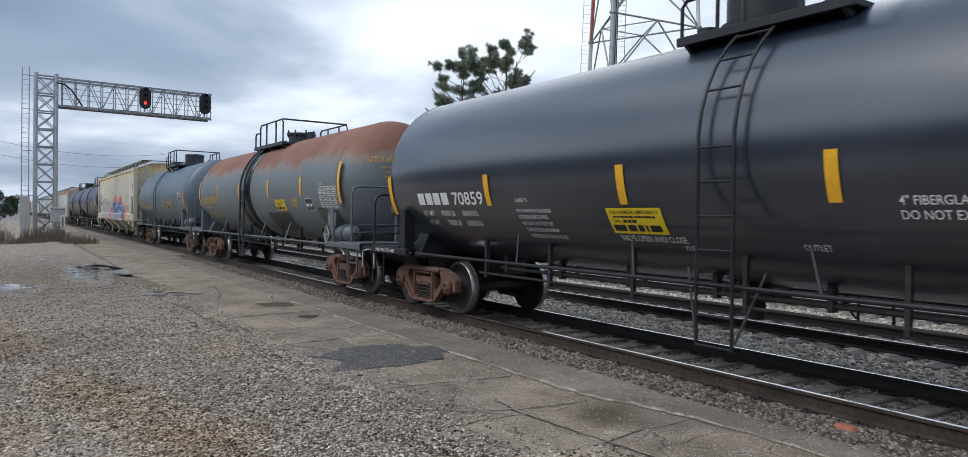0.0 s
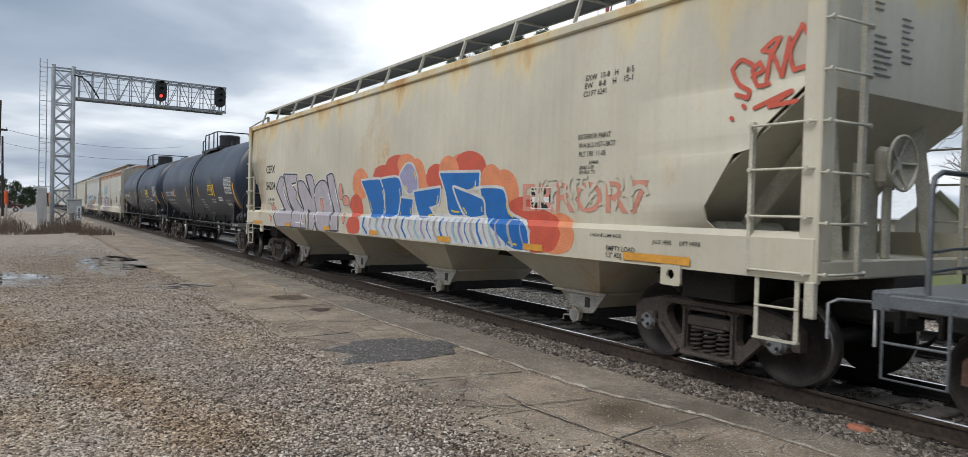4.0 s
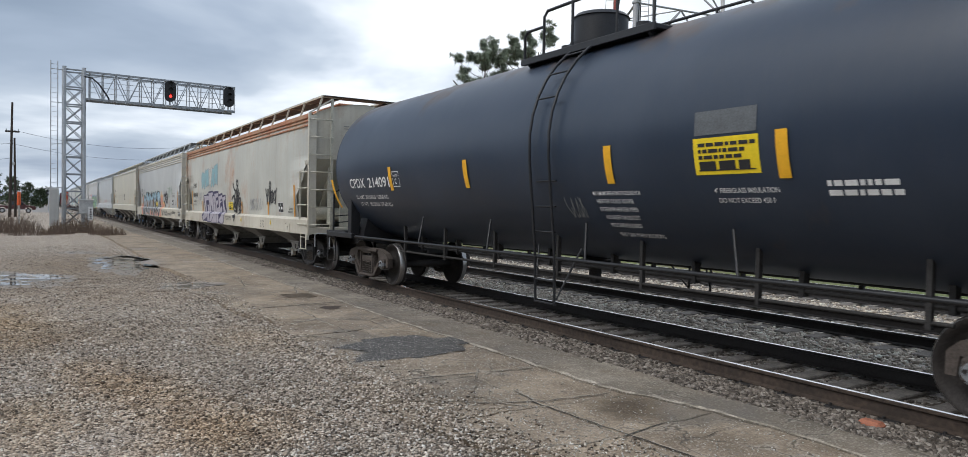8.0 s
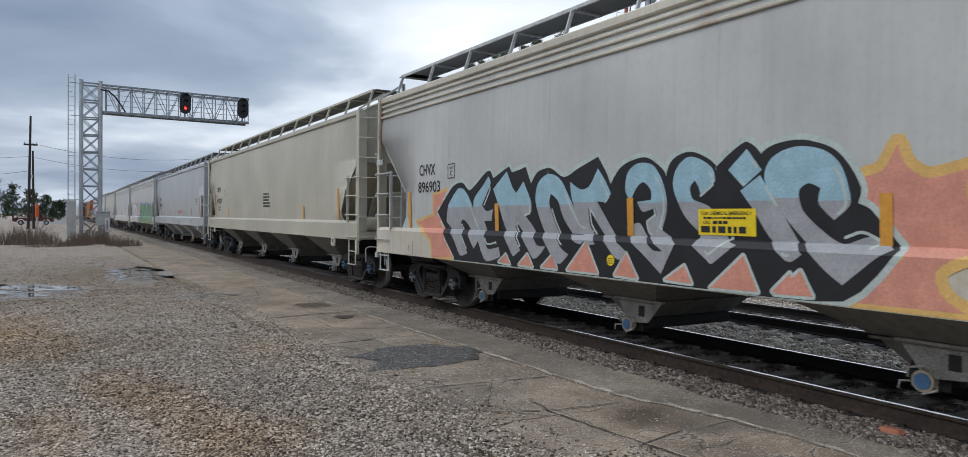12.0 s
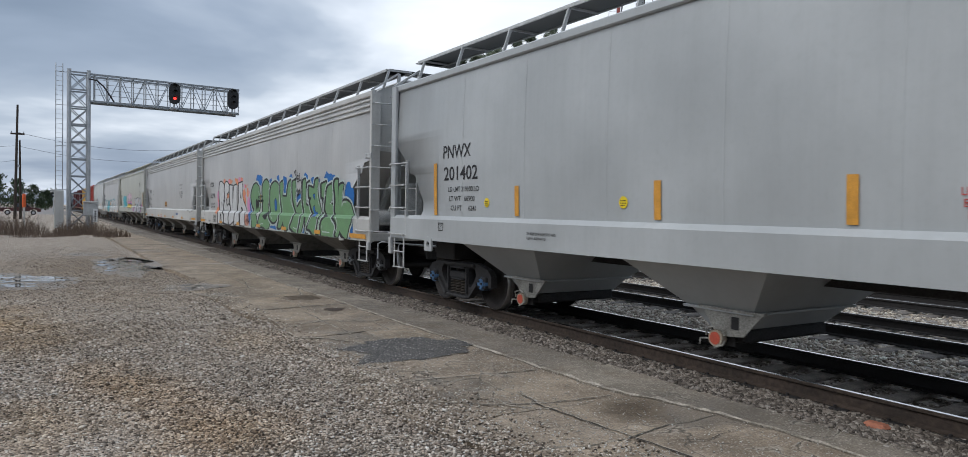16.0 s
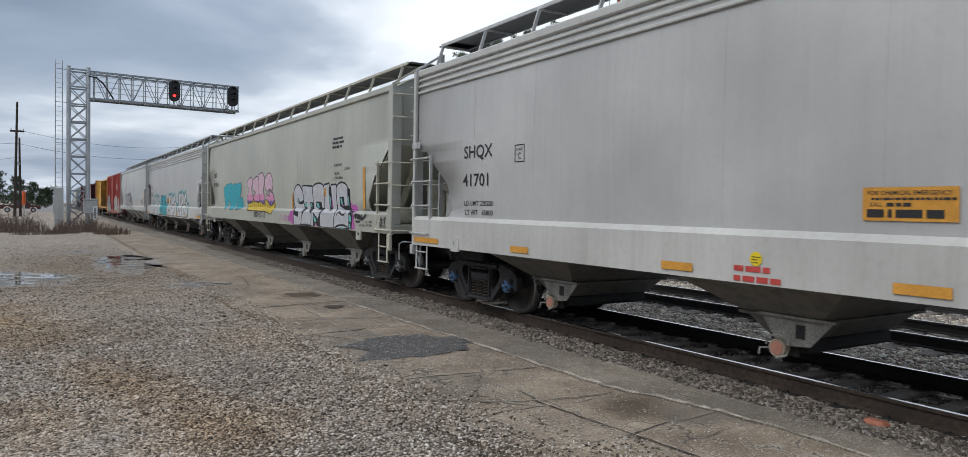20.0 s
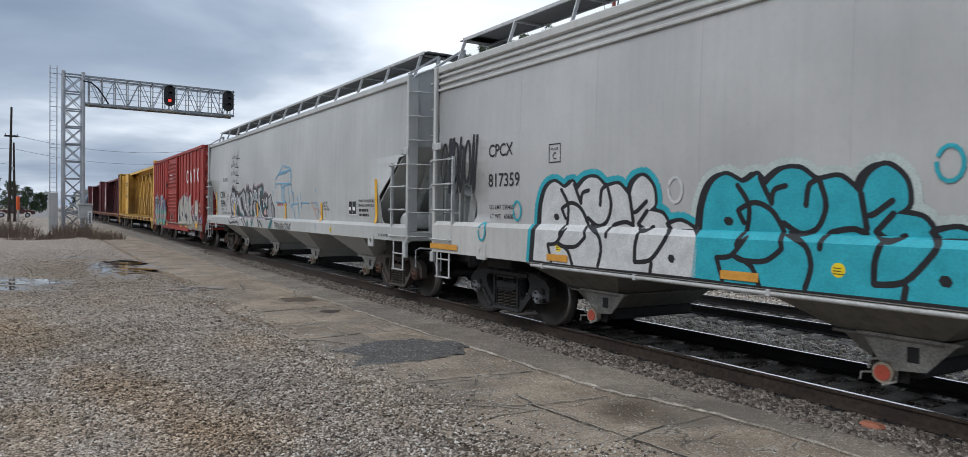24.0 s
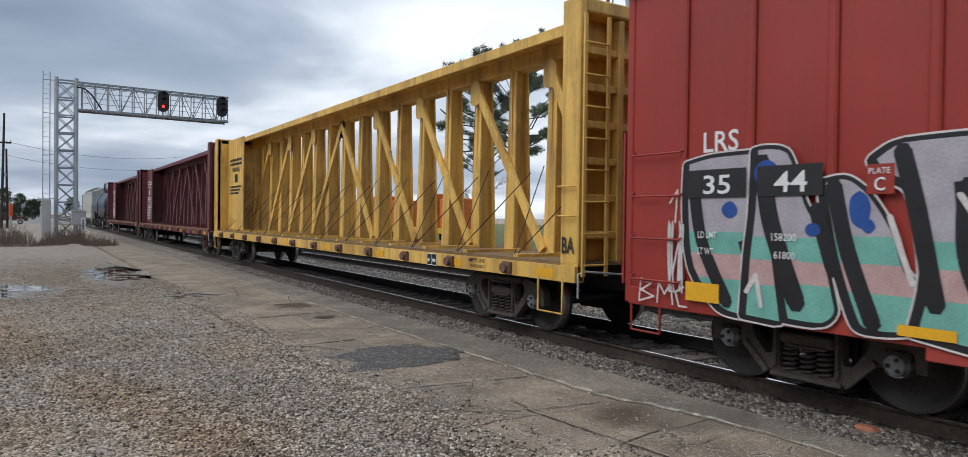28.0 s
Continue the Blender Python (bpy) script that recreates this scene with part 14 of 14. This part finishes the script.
    p = thing("utility_pole", "dark wooden utility pole with a short crossarm", "utility pole", pose(-2.9, 100, 0))
    Shape().cyl((0, 0, 0), (0.25, 0, 13.4), 0.17, 0.11, n=10).part("pole", wood, p)
    Shape().box(-0.45, -0.06, 9.9, 0.95, 0.06, 10.1, 0.01).part("crossarm", wood, p)
    for x in (-0.35, 0.85):
        Shape().cyl((x, 0, 10.1), (x, 0, 10.3), 0.05, n=8).part("insulator", GALV, p)
    Shape().cyl((0.35, 0, 6.1), (0.35, 0, 6.4), 0.12, n=8).part("junction_box", GALV, p)
    p = thing("utility_pole", "shorter dark wooden utility pole", "utility pole", pose(-2.35, 100.5, 0))
    Shape().cyl((0, 0, 0), (-0.1, 0, 9.3), 0.15, 0.10, n=10).part("pole", wood, p)
    wire = plain("black_wire", (0.02, 0.02, 0.02), 0.6)
    def span(a, b, sag, nm="overhead_wire"):
        pts = [Vector(a).lerp(Vector(b), i / 14) - Vector((0, 0, sag * 4 * (i / 14) * (1 - i / 14))) for i in range(15)]
        tagged(Shape().tube(pts, 0.022, 4).part(nm, wire), "thin black overhead wire", "wire")
    span((-2.7, 100, 8.6), (16, 104, 8.0), 0.8)
    span((-2.7, 100, 10.2), (18, 106, 9.9), 1.0)
    span((-2.7, 100, 8.6), (-26, 98, 8.0), 0.6)
    span((-2.4, 100.5, 7.0), (-26, 99, 5.4), 0.8)
    mp = thing("marker_post", "white marker post with an orange top", "post", pose(-1.2, 60, 0))
    Shape().cyl((0, 0, 0), (0, 0, 1.6), 0.075, n=12).part("post", WHITE_SILL, mp)
    Shape().cyl((0, 0, 1.6), (0, 0, 2.55), 0.13, 0.11, n=12).part("orange_top", plain("orange_marker_plastic", (0.70, 0.12, 0.03), 0.5), mp)
    xb = thing("crossing_signal", "black railway crossing signal with a round lamp", "crossing signal", pose(1.45, 150, 0))
    Shape().cyl((0, 0, 0), (0, 0, 4.3), 0.08, n=8).part("mast", GALV, xb)
    Shape().cyl((0, -0.1, 3.5), (0, -0.2, 3.5), 0.42, n=18).part("lamp_disc", BLACK_PAINT, xb)
    Shape().cyl((0, -0.2, 3.5), (0, -0.24, 3.5), 0.16, n=12).part("lamp", GALV, xb)
    for s in (-1, 1):
        Shape().beam((-0.5, -0.1, 4.3 - s * 0.35), (0.5, -0.1, 4.3 + s * 0.35), 0.05, 0.2).part("cross_board", WHITE_SILL, xb)
    # parked pickup
    pk = thing("pickup_truck", "dark maroon pickup truck with a silver lower body", "pickup truck", pose(-6.0, 137, 0))
    body = [(0.0, 0.55), (0.0, 1.05), (0.15, 1.15), (1.9, 1.18), (2.0, 1.20), (2.15, 1.85), (2.4, 1.95), (3.6, 1.93), (4.25, 1.25), (5.3, 1.12), (5.55, 0.98), (5.6, 0.55), (5.1, 0.5), (4.95, 0.82), (4.55, 0.95), (4.15, 0.82), (4.0, 0.5), (1.6, 0.5), (1.45, 0.82), (1.05, 0.95), (0.65, 0.82), (0.5, 0.5)]
    Shape().plate(body, -0.95, 0.95, "y").part("body", plain("maroon_car_body_paint", (0.07, 0.022, 0.022), 0.3), pk)
    for y in (-0.955, 0.955):
        for u0, u1 in ((2.25, 2.95), (3.02, 3.75)):
            Shape().plate([(u0, 1.27), (u1 + 0.2, 1.27), (u1 - (0.1 if u1 > 3 else 0), 1.83), (u0 + 0.08, 1.85)], y - 0.006, y + 0.006, "y").part("window", glass_material("tinted_car_glass"), pk)
        Shape().box(0.5, y - 0.01, 0.5, 5.1, y + 0.01, 0.62).part("rocker_panel", GREY_TRIM_L, pk)
    for x in (1.05, 4.55):
        for y in (-0.85, 0.85):
            wh = Shape().cyl((x, y - 0.12, 0.38), (x, y + 0.12, 0.38), 0.38, n=20)
            wh.mat(1).cyl((x, y - 0.135, 0.38), (x, y + 0.135, 0.38), 0.22, n=14)
            wh.part("wheel", [RUBBER, GALV], pk)
    Shape().box(0.0, -0.9, 0.8, -0.03, -0.7, 1.05).part("tail_light", plain("red_tail_lamp", (0.4, 0.02, 0.02), 0.3), pk)


# ---------------------------------------------------------------- trees
BARK = plain("grey_brown_bark", (0.10, 0.082, 0.066), 0.95, 0, 0.35, 6, 0.6, 30)
TWIG = plain("grey_twigs", (0.15, 0.125, 0.105), 0.95, 0, 0.3, 6)


def leaf_material(name, a, b):
    m, nt, bs, co = base_material(name)
    geo = nt.nodes.new("ShaderNodeNewGeometry")
    nt.links.new(ramp_node(nt, geo.outputs["Random Per Island"], [(0.0, a), (1.0, b)]), bs.inputs["Base Color"])
    bs.inputs["Roughness"].default_value = 0.8
    return m


NEEDLES = leaf_material("pine_needles", (0.12, 0.15, 0.11), (0.28, 0.32, 0.24))
DARK_LEAVES = leaf_material("dark_evergreen_leaves", (0.018, 0.035, 0.016), (0.06, 0.085, 0.035))


def tuft(sh, c, r, rad, n, size):
    """A tuft of needle sprays round a twig end."""
    for _ in range(n):
        d = Vector((r.gauss(0, 1), r.gauss(0, 1), r.gauss(0, 0.75)))
        d.normalize()
        p = Vector(c) + d * rad * r.uniform(0.25, 1.0)
        q = p + (d + Vector((0, 0, 0.35))) * size * r.uniform(0.6, 1.3)
        s = d.orthogonal().normalized() * size * 0.30
        if r.random() < 0.5:
            s = d.cross(s).normalized() * size * 0.30
        sh.add([p - s, p + s, q + s * 0.5, q - s * 0.5], [(0, 1, 2, 3)])


def pine(x, y, h, seed, crown=0.42, reach=4.2, puffs=120):
    """Pine with crooked limbs, each ending in round brushes of needles that leave gaps between them."""
    r = random.Random(seed)
    t = thing("pine_tree", "tall loblolly pine with a bare trunk and an open crown", "tree", pose(x, y, -0.1))
    tr, nd = Shape(), Shape()
    bend = lambda z: Vector((0.30 * math.sin(z * 0.22 + seed), 0.25 * math.cos(z * 0.27 + seed), z))
    pts = [bend(h * 0.97 * i / 14) for i in range(15)]
    for k, (a, b) in enumerate(zip(pts, pts[1:])):
        tr.cyl(a, b, 0.30 * (1 - k / 16), 0.30 * (1 - (k + 1) / 16), n=8, caps=False)
    base = h * (1 - crown)
    limbs = []
    for i in range(30):
        f = (i + r.random()) / 30
        b = bend(base + (h - base) * f * 0.93)
        a = i * 2.4 + r.uniform(-0.5, 0.5)
        ln = reach * math.sqrt(max(0.06, 1 - (2 * f - 0.75) ** 2 / 1.7)) * r.uniform(0.62, 1.08)
        d = Vector((math.cos(a), math.sin(a), 0.15 + 0.7 * f))
        m1 = b + d * ln * 0.4 + Vector((0, 0, -0.1 * ln))
        m2 = b + d * ln * 0.75 + Vector((r.uniform(-0.3, 0.3), r.uniform(-0.3, 0.3), 0.02 * ln))
        e = b + d * ln + Vector((0, 0, 0.12 * ln))
        tr.tube([b, m1, m2, e], 0.075 * (1.15 - f), 5)
        limbs.append((m1, m2, e, ln))
    for i in range(puffs):
        m1, m2, e, ln = limbs[i % len(limbs)]
        q = r.uniform(0.0, 1.0)
        c = (m1.lerp(m2, q) if i % 3 == 0 else m2.lerp(e, q)) + Vector((r.gauss(0, 0.16), r.gauss(0, 0.16), r.uniform(0.0, 0.2))) * ln * 0.55
        tr.tube([m2.lerp(e, 0.3) if i % 3 else m1.lerp(m2, 0.5), c], 0.022, 4)
        brush(nd, c, r, r.uniform(0.36, 0.60), 64)
    for _ in range(9):
        brush(nd, bend(h) + Vector((r.gauss(0, 0.35), r.gauss(0, 0.35), r.uniform(-0.9, 0.1))), r, 0.55, 95)
    tr.part("trunk", BARK, t)
    nd.part("crown", NEEDLES, t)
    return t


def brush(sh, c, r, rad, n):
    """A round brush of long needles about a twig's end, flatter below."""
    for _ in range(n):
        d = Vector((r.gauss(0, 1), r.gauss(0, 1), r.gauss(0.25, 0.8)))
        d.normalize()
        p = Vector(c) + d * rad * r.uniform(0.0, 0.45)
        q = Vector(c) + d * rad * r.uniform(0.75, 1.1)
        s = d.orthogonal().normalized().lerp(d.cross(d.orthogonal()).normalized(), r.random()).normalized() * 0.028
        sh.add([p - s, p + s, q], [(0, 1, 2)])


def bare_tree_meshes(seed, h):
    r = random.Random(seed)
    sh, tw = Shape(), Shape()

    def grow(p, d, ln, rad, depth):
        q = p + d * ln
        m = p.lerp(q, 0.5) + Vector((r.uniform(-1, 1), r.uniform(-1, 1), 0)) * ln * 0.06
        (sh if depth < 3 else tw).tube([p, m, q], rad, 5 if depth < 3 else 3)
        if depth == 6:
            return
        for _ in range(3 if depth < 2 else r.choice((2, 3))):
            e = (d + Vector((r.gauss(0, 0.45), r.gauss(0, 0.45), r.gauss(0.08, 0.25)))).normalized()
            grow(q if r.random() < 0.7 else m, e, ln * r.uniform(0.6, 0.82), rad * 0.62, depth + 1)
    grow(Vector((0, 0, 0)), Vector((0.03, 0, 1)), h * 0.27, h * 0.016, 0)
    return sh.mesh("trunk", [BARK]), tw.mesh("twig_crown", [TWIG])


def woods():
    pine(37.0, 59.4, 17.3, 3, 0.52, 3.9, 460)
    pine(40.9, 57.2, 18.2, 8, 0.54, 5.2, 640)
    pine(52.0, 82.0, 17.0, 11, 0.55, 4.0, 200)
    kinds = [bare_tree_meshes(i, h) for i, h in ((1, 11), (2, 9), (5, 12))]
    r = random.Random(4)
    spots = [(50, 14), (55, 20), (48, 27), (58, 33), (46, 36), (60, 45), (52, 9), (62, 16), (66, 27), (44, 22.5), (57, 60), (64, 72), (60, 95), (-14, 128), (-12, 140), (-19, 150), (70, 120)]
    for i, (x, y) in enumerate(spots):
        t = thing("bare_tree", "leafless winter tree with fine grey twigs", "tree", pose(x, y, -0.1, 0, 0, r.uniform(0, 360)), group="bare trees behind the yard")
        a, b = kinds[i % 3]
        place("trunk", a, t)
        place("twig_crown", b, t)
    for i, (x, y, h, w) in enumerate(((-9, 205, 9.0, 6), (-5.5, 212, 8.0, 6), (-2.5, 222, 6.5, 5.5), (0.3, 232, 5.4, 5), (-13, 208, 10, 7), (2.4, 330, 7.0, 7), (-18, 214, 9, 7), (14, 330, 8, 9), (24, 320, 9, 10))):
        t = thing("evergreen_tree", "dark evergreen tree at the far road", "tree", pose(x, y, -0.1), group="far evergreens")
        rr = random.Random(70 + i)
        Shape().cyl((0, 0, 0), (0, 0, h * 0.6), 0.22, 0.1, n=7).part("trunk", BARK, t)
        cr = Shape()
        for _ in range(70):
            f = rr.random()
            a, q = rr.uniform(0, 6.28), math.sqrt(rr.random()) * (1 - 0.75 * f ** 1.5) * w / 2
            tuft(cr, (q * math.cos(a), q * math.sin(a), h * (0.12 + 0.85 * f)), rr, 0.55, 22, 0.42)
        cr.part("crown", DARK_LEAVES, t)


# ---------------------------------------------------------------- behind the camera
def near_side():
    """Added unseen wall: the dark surroundings that the tanks mirror on the camera's side."""
    wall = plain("dark_backdrop_wall", (0.10, 0.075, 0.062), 0.85, 0, 0.3, 1.5, 0.3, 20)
    sh = Shape().box(-27.0, -90, -0.1, -19.0, 95, 7.4)
    tagged(sh.part("wall_west", wall), "plain dark wall, unseen, added to close the yard for reflections", "wall", kind="structure")
    rf = Shape().box(-27.4, -90.4, 7.4, -18.6, 95.4, 7.7, 0.05)
    tagged(rf.part("trim", STEEL_DARK), "flat dark top edge of the added unseen wall", "roof", kind="structure")


# ---------------------------------------------------------------- behind the tracks
def far_side():
    white_roof = plain("white_metal_roof", (0.66, 0.68, 0.70), 0.45, 0.2, 0.12, 3)
    tan_wall = plain("tan_siding", (0.33, 0.29, 0.24), 0.8, 0, 0.15, 3)
    brown_wall = plain("brown_siding", (0.20, 0.145, 0.105), 0.8, 0, 0.2, 3)
    grey_wall = plain("grey_blue_cabinet_paint", (0.27, 0.30, 0.34), 0.6, 0.1, 0.15, 3)
    pane = glass_material("dark_window_glass")

    def house(name, label, x0, x1, y0, y1, eave, ridge, wall, roof, windows=2):
        b = thing(name, label, "building", pose(x0, y0, -0.12))
        w, l = x1 - x0, y1 - y0
        Shape().box(0, 0, 0, w, l, eave).part("wall", wall, b)
        for y in (0.0, l):
            g = Shape()
            g.plate([(0, eave), (w, eave), (w / 2, ridge - 0.05)], y - 0.06 if y else 0.0, y if y else 0.06, "y")
            g.part("gable", wall, b)
        for s in (-1, 1):
            rf = Shape()
            xe = -0.35 if s < 0 else w + 0.35
            ze = eave - (ridge - eave) * 0.35 / (w / 2)
            rf.add([(xe, -0.4, ze), (xe, l + 0.4, ze), (w / 2, l + 0.4, ridge), (w / 2, -0.4, ridge), (xe, -0.4, ze + 0.07), (xe, l + 0.4, ze + 0.07), (w / 2, l + 0.4, ridge + 0.07), (w / 2, -0.4, ridge + 0.07)],
                   [(0, 1, 2, 3), (4, 7, 6, 5), (0, 4, 5, 1), (1, 5, 6, 2), (2, 6, 7, 3), (3, 7, 4, 0)])
            rf.part("roof", roof, b)
        for i in range(windows):
            yy = l * (i + 0.5) / windows
            wn = Shape().box(-0.05, yy - 0.5, eave * 0.42, 0.02, yy + 0.5, eave * 0.85, 0.01).part("window", WHITE_SILL, b)
            Shape().box(-0.07, yy - 0.42, eave * 0.46, -0.05, yy + 0.42, eave * 0.81).part("pane", pane, wn)
        return b
    house("house", "small tan house with a white metal roof", 36, 43, 18.6, 26.0, 2.35, 3.75, tan_wall, white_roof, 3)
    b = thing("shed", "flat-roofed brown shed beside the yard", "building", pose(32.5, 24.2, -0.12))
    Shape().box(0, 0, 0, 4, 3.2, 2.75).part("wall", brown_wall, b)
    Shape().box(-0.25, -0.25, 2.75, 4.2, 3.45, 2.9, 0.02).part("roof", STEEL_DARK, b)
    Shape().box(-0.06, 0.6, 0, 0.02, 1.5, 2.0, 0.01).part("door", WHITE_SILL, b)
    Shape().box(-0.5, 0.4, 2.1, 0.0, 1.8, 2.2, 0.02).part("awning", tan_wall, b)
    for yy in (1.4, 2.2):
        Shape().cyl((1.0, yy, 2.9), (1.0, yy, 3.25), 0.10, n=10).cyl((1.0, yy, 3.25), (1.0, yy, 3.4), 0.17, n=10).part("roof_vent", GALV, b)
    b = thing("equipment_cabinet", "grey-blue steel cabinet with a railing before it", "cabinet", pose(31.5, 22.0, -0.12))
    Shape().box(0, 0, 0, 2.4, 1.5, 3.0, 0.03).part("cabinet_body", grey_wall, b)
    rl = Shape()
    for z in (0.6, 1.1):
        rl.tube([(-0.7, -0.4, z), (-0.7, 2.6, z)], 0.03, 5)
    for yy in (-0.4, 0.6, 1.6, 2.6):
        rl.tube([(-0.7, yy, 0), (-0.7, yy, 1.1)], 0.03, 5)
    rl.part("railing", GALV, b)
    # red boom
    bm = thing("boom_mast", "red steel boom standing behind the shed", "boom", pose(37, 31.0, -0.1))
    s = Shape()
    for dx in (0, 0.5):
        s.beam((dx, 0, 0), (dx * 0.6 - 0.1, 0, 4.6), 0.14, 0.14)
    for i in range(6):
        s.beam((0, 0, 0.6 + i * 0.6), (0.45, 0, 1.2 + i * 0.6), 0.06, 0.06)
    s.part("lattice", plain("red_machine_paint", (0.45, 0.03, 0.035), 0.5), bm)
    # orange track machines on the far siding
    orange = plain("orange_machine_paint", (0.62, 0.15, 0.03), 0.5, 0, 0.25, 3)
    yel = plain("yellow_machine_paint", (0.65, 0.42, 0.03), 0.5, 0, 0.2, 3)
    for k, (x, y, ln) in enumerate(((24.5, 41.5, 7.0), (24.5, 51.0, 6.0), (24.8, 62.0, 9.0))):
        t = thing("track_machine", "orange track-maintenance machine parked on the far siding", "rail vehicle", pose(x, y, -0.1), group="parked track machines")
        Shape().box(0, 0, 0.8, 2.3, ln, 1.2, 0.03).part("frame", yel, t)
        Shape().box(0.1, 0.3, 1.2, 2.2, ln * 0.45, 3.3, 0.06).part("engine_house", orange, t)
        cabm = Shape().box(0.1, ln * 0.55, 1.2, 2.2, ln - 0.4, 3.7, 0.06).part("cab", orange, t)
        Shape().box(0.08, ln * 0.6, 2.4, 0.1, ln - 0.9, 3.3).part("window", pane, cabm)
        for yy in (0.9, ln - 1.1):
            Shape().cyl((0.3, yy, 0.55), (0.45, yy, 0.55), 0.42, n=18).part("wheel", STEEL_DARK, t)
            Shape().cyl((1.85, yy, 0.55), (2.0, yy, 0.55), 0.42, n=18).part("wheel", STEEL_DARK, t)
        g = Shape()
        for i in range(5):
            g.tube([(0.0, ln * 0.45 + i * 0.25, 1.2), (0.0, ln * 0.45 + i * 0.25, 2.1)], 0.025, 5)
        g.tube([(0.0, ln * 0.45, 2.1), (0.0, ln * 0.45 + 1.0, 2.1)], 0.025, 5)
        g.part("guard_rail", yel, t)
    for x, y, h in ((30, 65.2, 9.0), (30.5, 67.5, 8.2)):
        p = thing("utility_pole", "wooden utility pole behind the yard", "utility pole", pose(x, y, -0.1))
        Shape().cyl((0, 0, 0), (0, 0, h), 0.15, 0.10, n=8).part("pole", BARK, p)
        Shape().box(-0.06, -0.9, h - 0.7, 0.06, 0.9, h - 0.55).part("crossarm", BARK, p)
    car = thing("parked_car", "silver parked car behind the yard", "car", pose(33.8, 15.4, -0.12))
    side = [(0, 0.35), (0.0, 0.75), (0.7, 0.9), (1.2, 1.4), (2.8, 1.42), (3.5, 0.95), (4.3, 0.85), (4.4, 0.35)]
    Shape().plate(side, 0, 1.7, "x").part("body", plain("silver_car_paint", (0.42, 0.43, 0.44), 0.3, 0.5, 0.1), car)
    Shape().plate([(0.95, 0.95), (1.3, 1.33), (2.75, 1.35), (3.25, 0.98)], -0.006, 0.0, "x").part("window", pane, car)
    for yy in (0.85, 3.5):
        Shape().cyl((-0.02, yy, 0.33), (0.2, yy, 0.33), 0.33, n=16).part("wheel", RUBBER, car)
    # three-legged lattice tower, braced in Ks
    tw = thing("lattice_tower", "tall galvanized three-legged lattice tower with a caged ladder", "tower", pose(34.76, 34.47, -0.1))
    white = plain("weathered_tower_steel", (0.36, 0.36, 0.37), 0.55, 0.3, 0.25, 2)
    pale = plain("faded_white_tower_paint", (0.62, 0.61, 0.60), 0.6, 0.0, 0.2, 2)
    red = plain("faded_red_steel", (0.40, 0.10, 0.08), 0.6)
    feet = [Vector((-3.70, -1.91, 0)), Vector((0.45, 4.67, 0)), Vector((3.25, -2.76, 0))]
    leg = lambda i, z: feet[i % 3] * (1.16 - 0.011 * z) + Vector((0, 0, z))
    lev = [0.0] + [2.25 + 4.2 * k for k in range(8)]
    for i in range(3):
        for k, (a, b) in enumerate(zip(lev, lev[1:])):
            Shape().tube([leg(i, a), leg(i, b)], 0.13 if i else 0.17, 10).part("leg", (pale, red)[k // 4] if i == 1 else pale if i == 2 else white, tw)
            Shape().cyl(leg(i, b) - Vector((0, 0, 0.05)), leg(i, b) + Vector((0, 0, 0.05)), 0.24, n=12).part("flange", white, tw)
    for a, b in zip(lev, lev[1:]):
        mid = [leg(i, b).lerp(leg(i + 1, b), 0.5) for i in range(3)]
        for i in range(3):
            Shape().tube([leg(i, b), leg(i + 1, b)], 0.06, 6).part("strut", white, tw)
            Shape().tube([mid[i], mid[(i + 1) % 3]], 0.04, 5).part("cross_tie", white, tw)
            Shape().tube([mid[i], leg(i, a)], 0.06, 6).part("brace", white, tw)
            Shape().tube([mid[i], leg(i + 1, a)], 0.06, 6).part("brace", white, tw)
    for i, off, m in ((0, Vector((0.35, -0.35, 0)), white), (1, Vector((-0.45, 0.1, 0)), pale)):
        ld = Shape()
        for dx in (-0.19, 0.19):
            ld.tube([leg(i, 0) + off + Vector((dx, -dx, 0)), leg(i, lev[-1]) + off + Vector((dx, -dx, 0))], 0.025, 5)
        for k in range(100):
            p = leg(i, 0.32 * k + 0.2) + off
            ld.tube([p + Vector((-0.19, 0.19, 0)), p + Vector((0.19, -0.19, 0))], 0.014, 4)
        ld.part("ladder", m, tw)
    for k in range(4):
        o = Vector((0.16 + 0.10 * k, 0.22 - 0.05 * k, 0))
        Shape().tube([leg(0, 0) + o, leg(0, lev[-1]) + o], 0.035, 6).part("feed_line", BLACK_PAINT, tw)


ground()
puddles()
signal_bridge()
poles_and_far()
far_side()
near_side()
woods()
weeds()
tanks()
hoppers()
box_and_lumber()
tracks()
pavement()
loose_stones()


# ---------------------------------------------------------------- motion
def motions():
    """The whole train rolls by at an even pace; its wheels roll on the rails."""
    for car, y0 in CARS:
        walk(car, [(t, pose(TRACK_X, y0 - SPEED * t, RAIL_Z)) for t in (0.0, 7.0, 14.0, 21.0, SECONDS)])
    step = 2 / FPS
    turns = [(i * step, math.degrees(SPEED * i * step / WHEEL_R)) for i in range(int(SECONDS / step) + 1)]
    first = {}
    for ws, at in WHEELS:
        key = round(at.y, 3)
        if key not in first:
            walk(ws, [(t, pose(*at, a)) for t, a in turns])
            first[key] = ws
        else:
            # wheelsets at the same place on their trucks turn alike: they share one action
            src = first[key].animation_data
            ws.rotation_mode = "QUATERNION"
            keys = ws.animation_data_create()
            keys.action = src.action
            keys.action_slot = src.action_slot


motions()
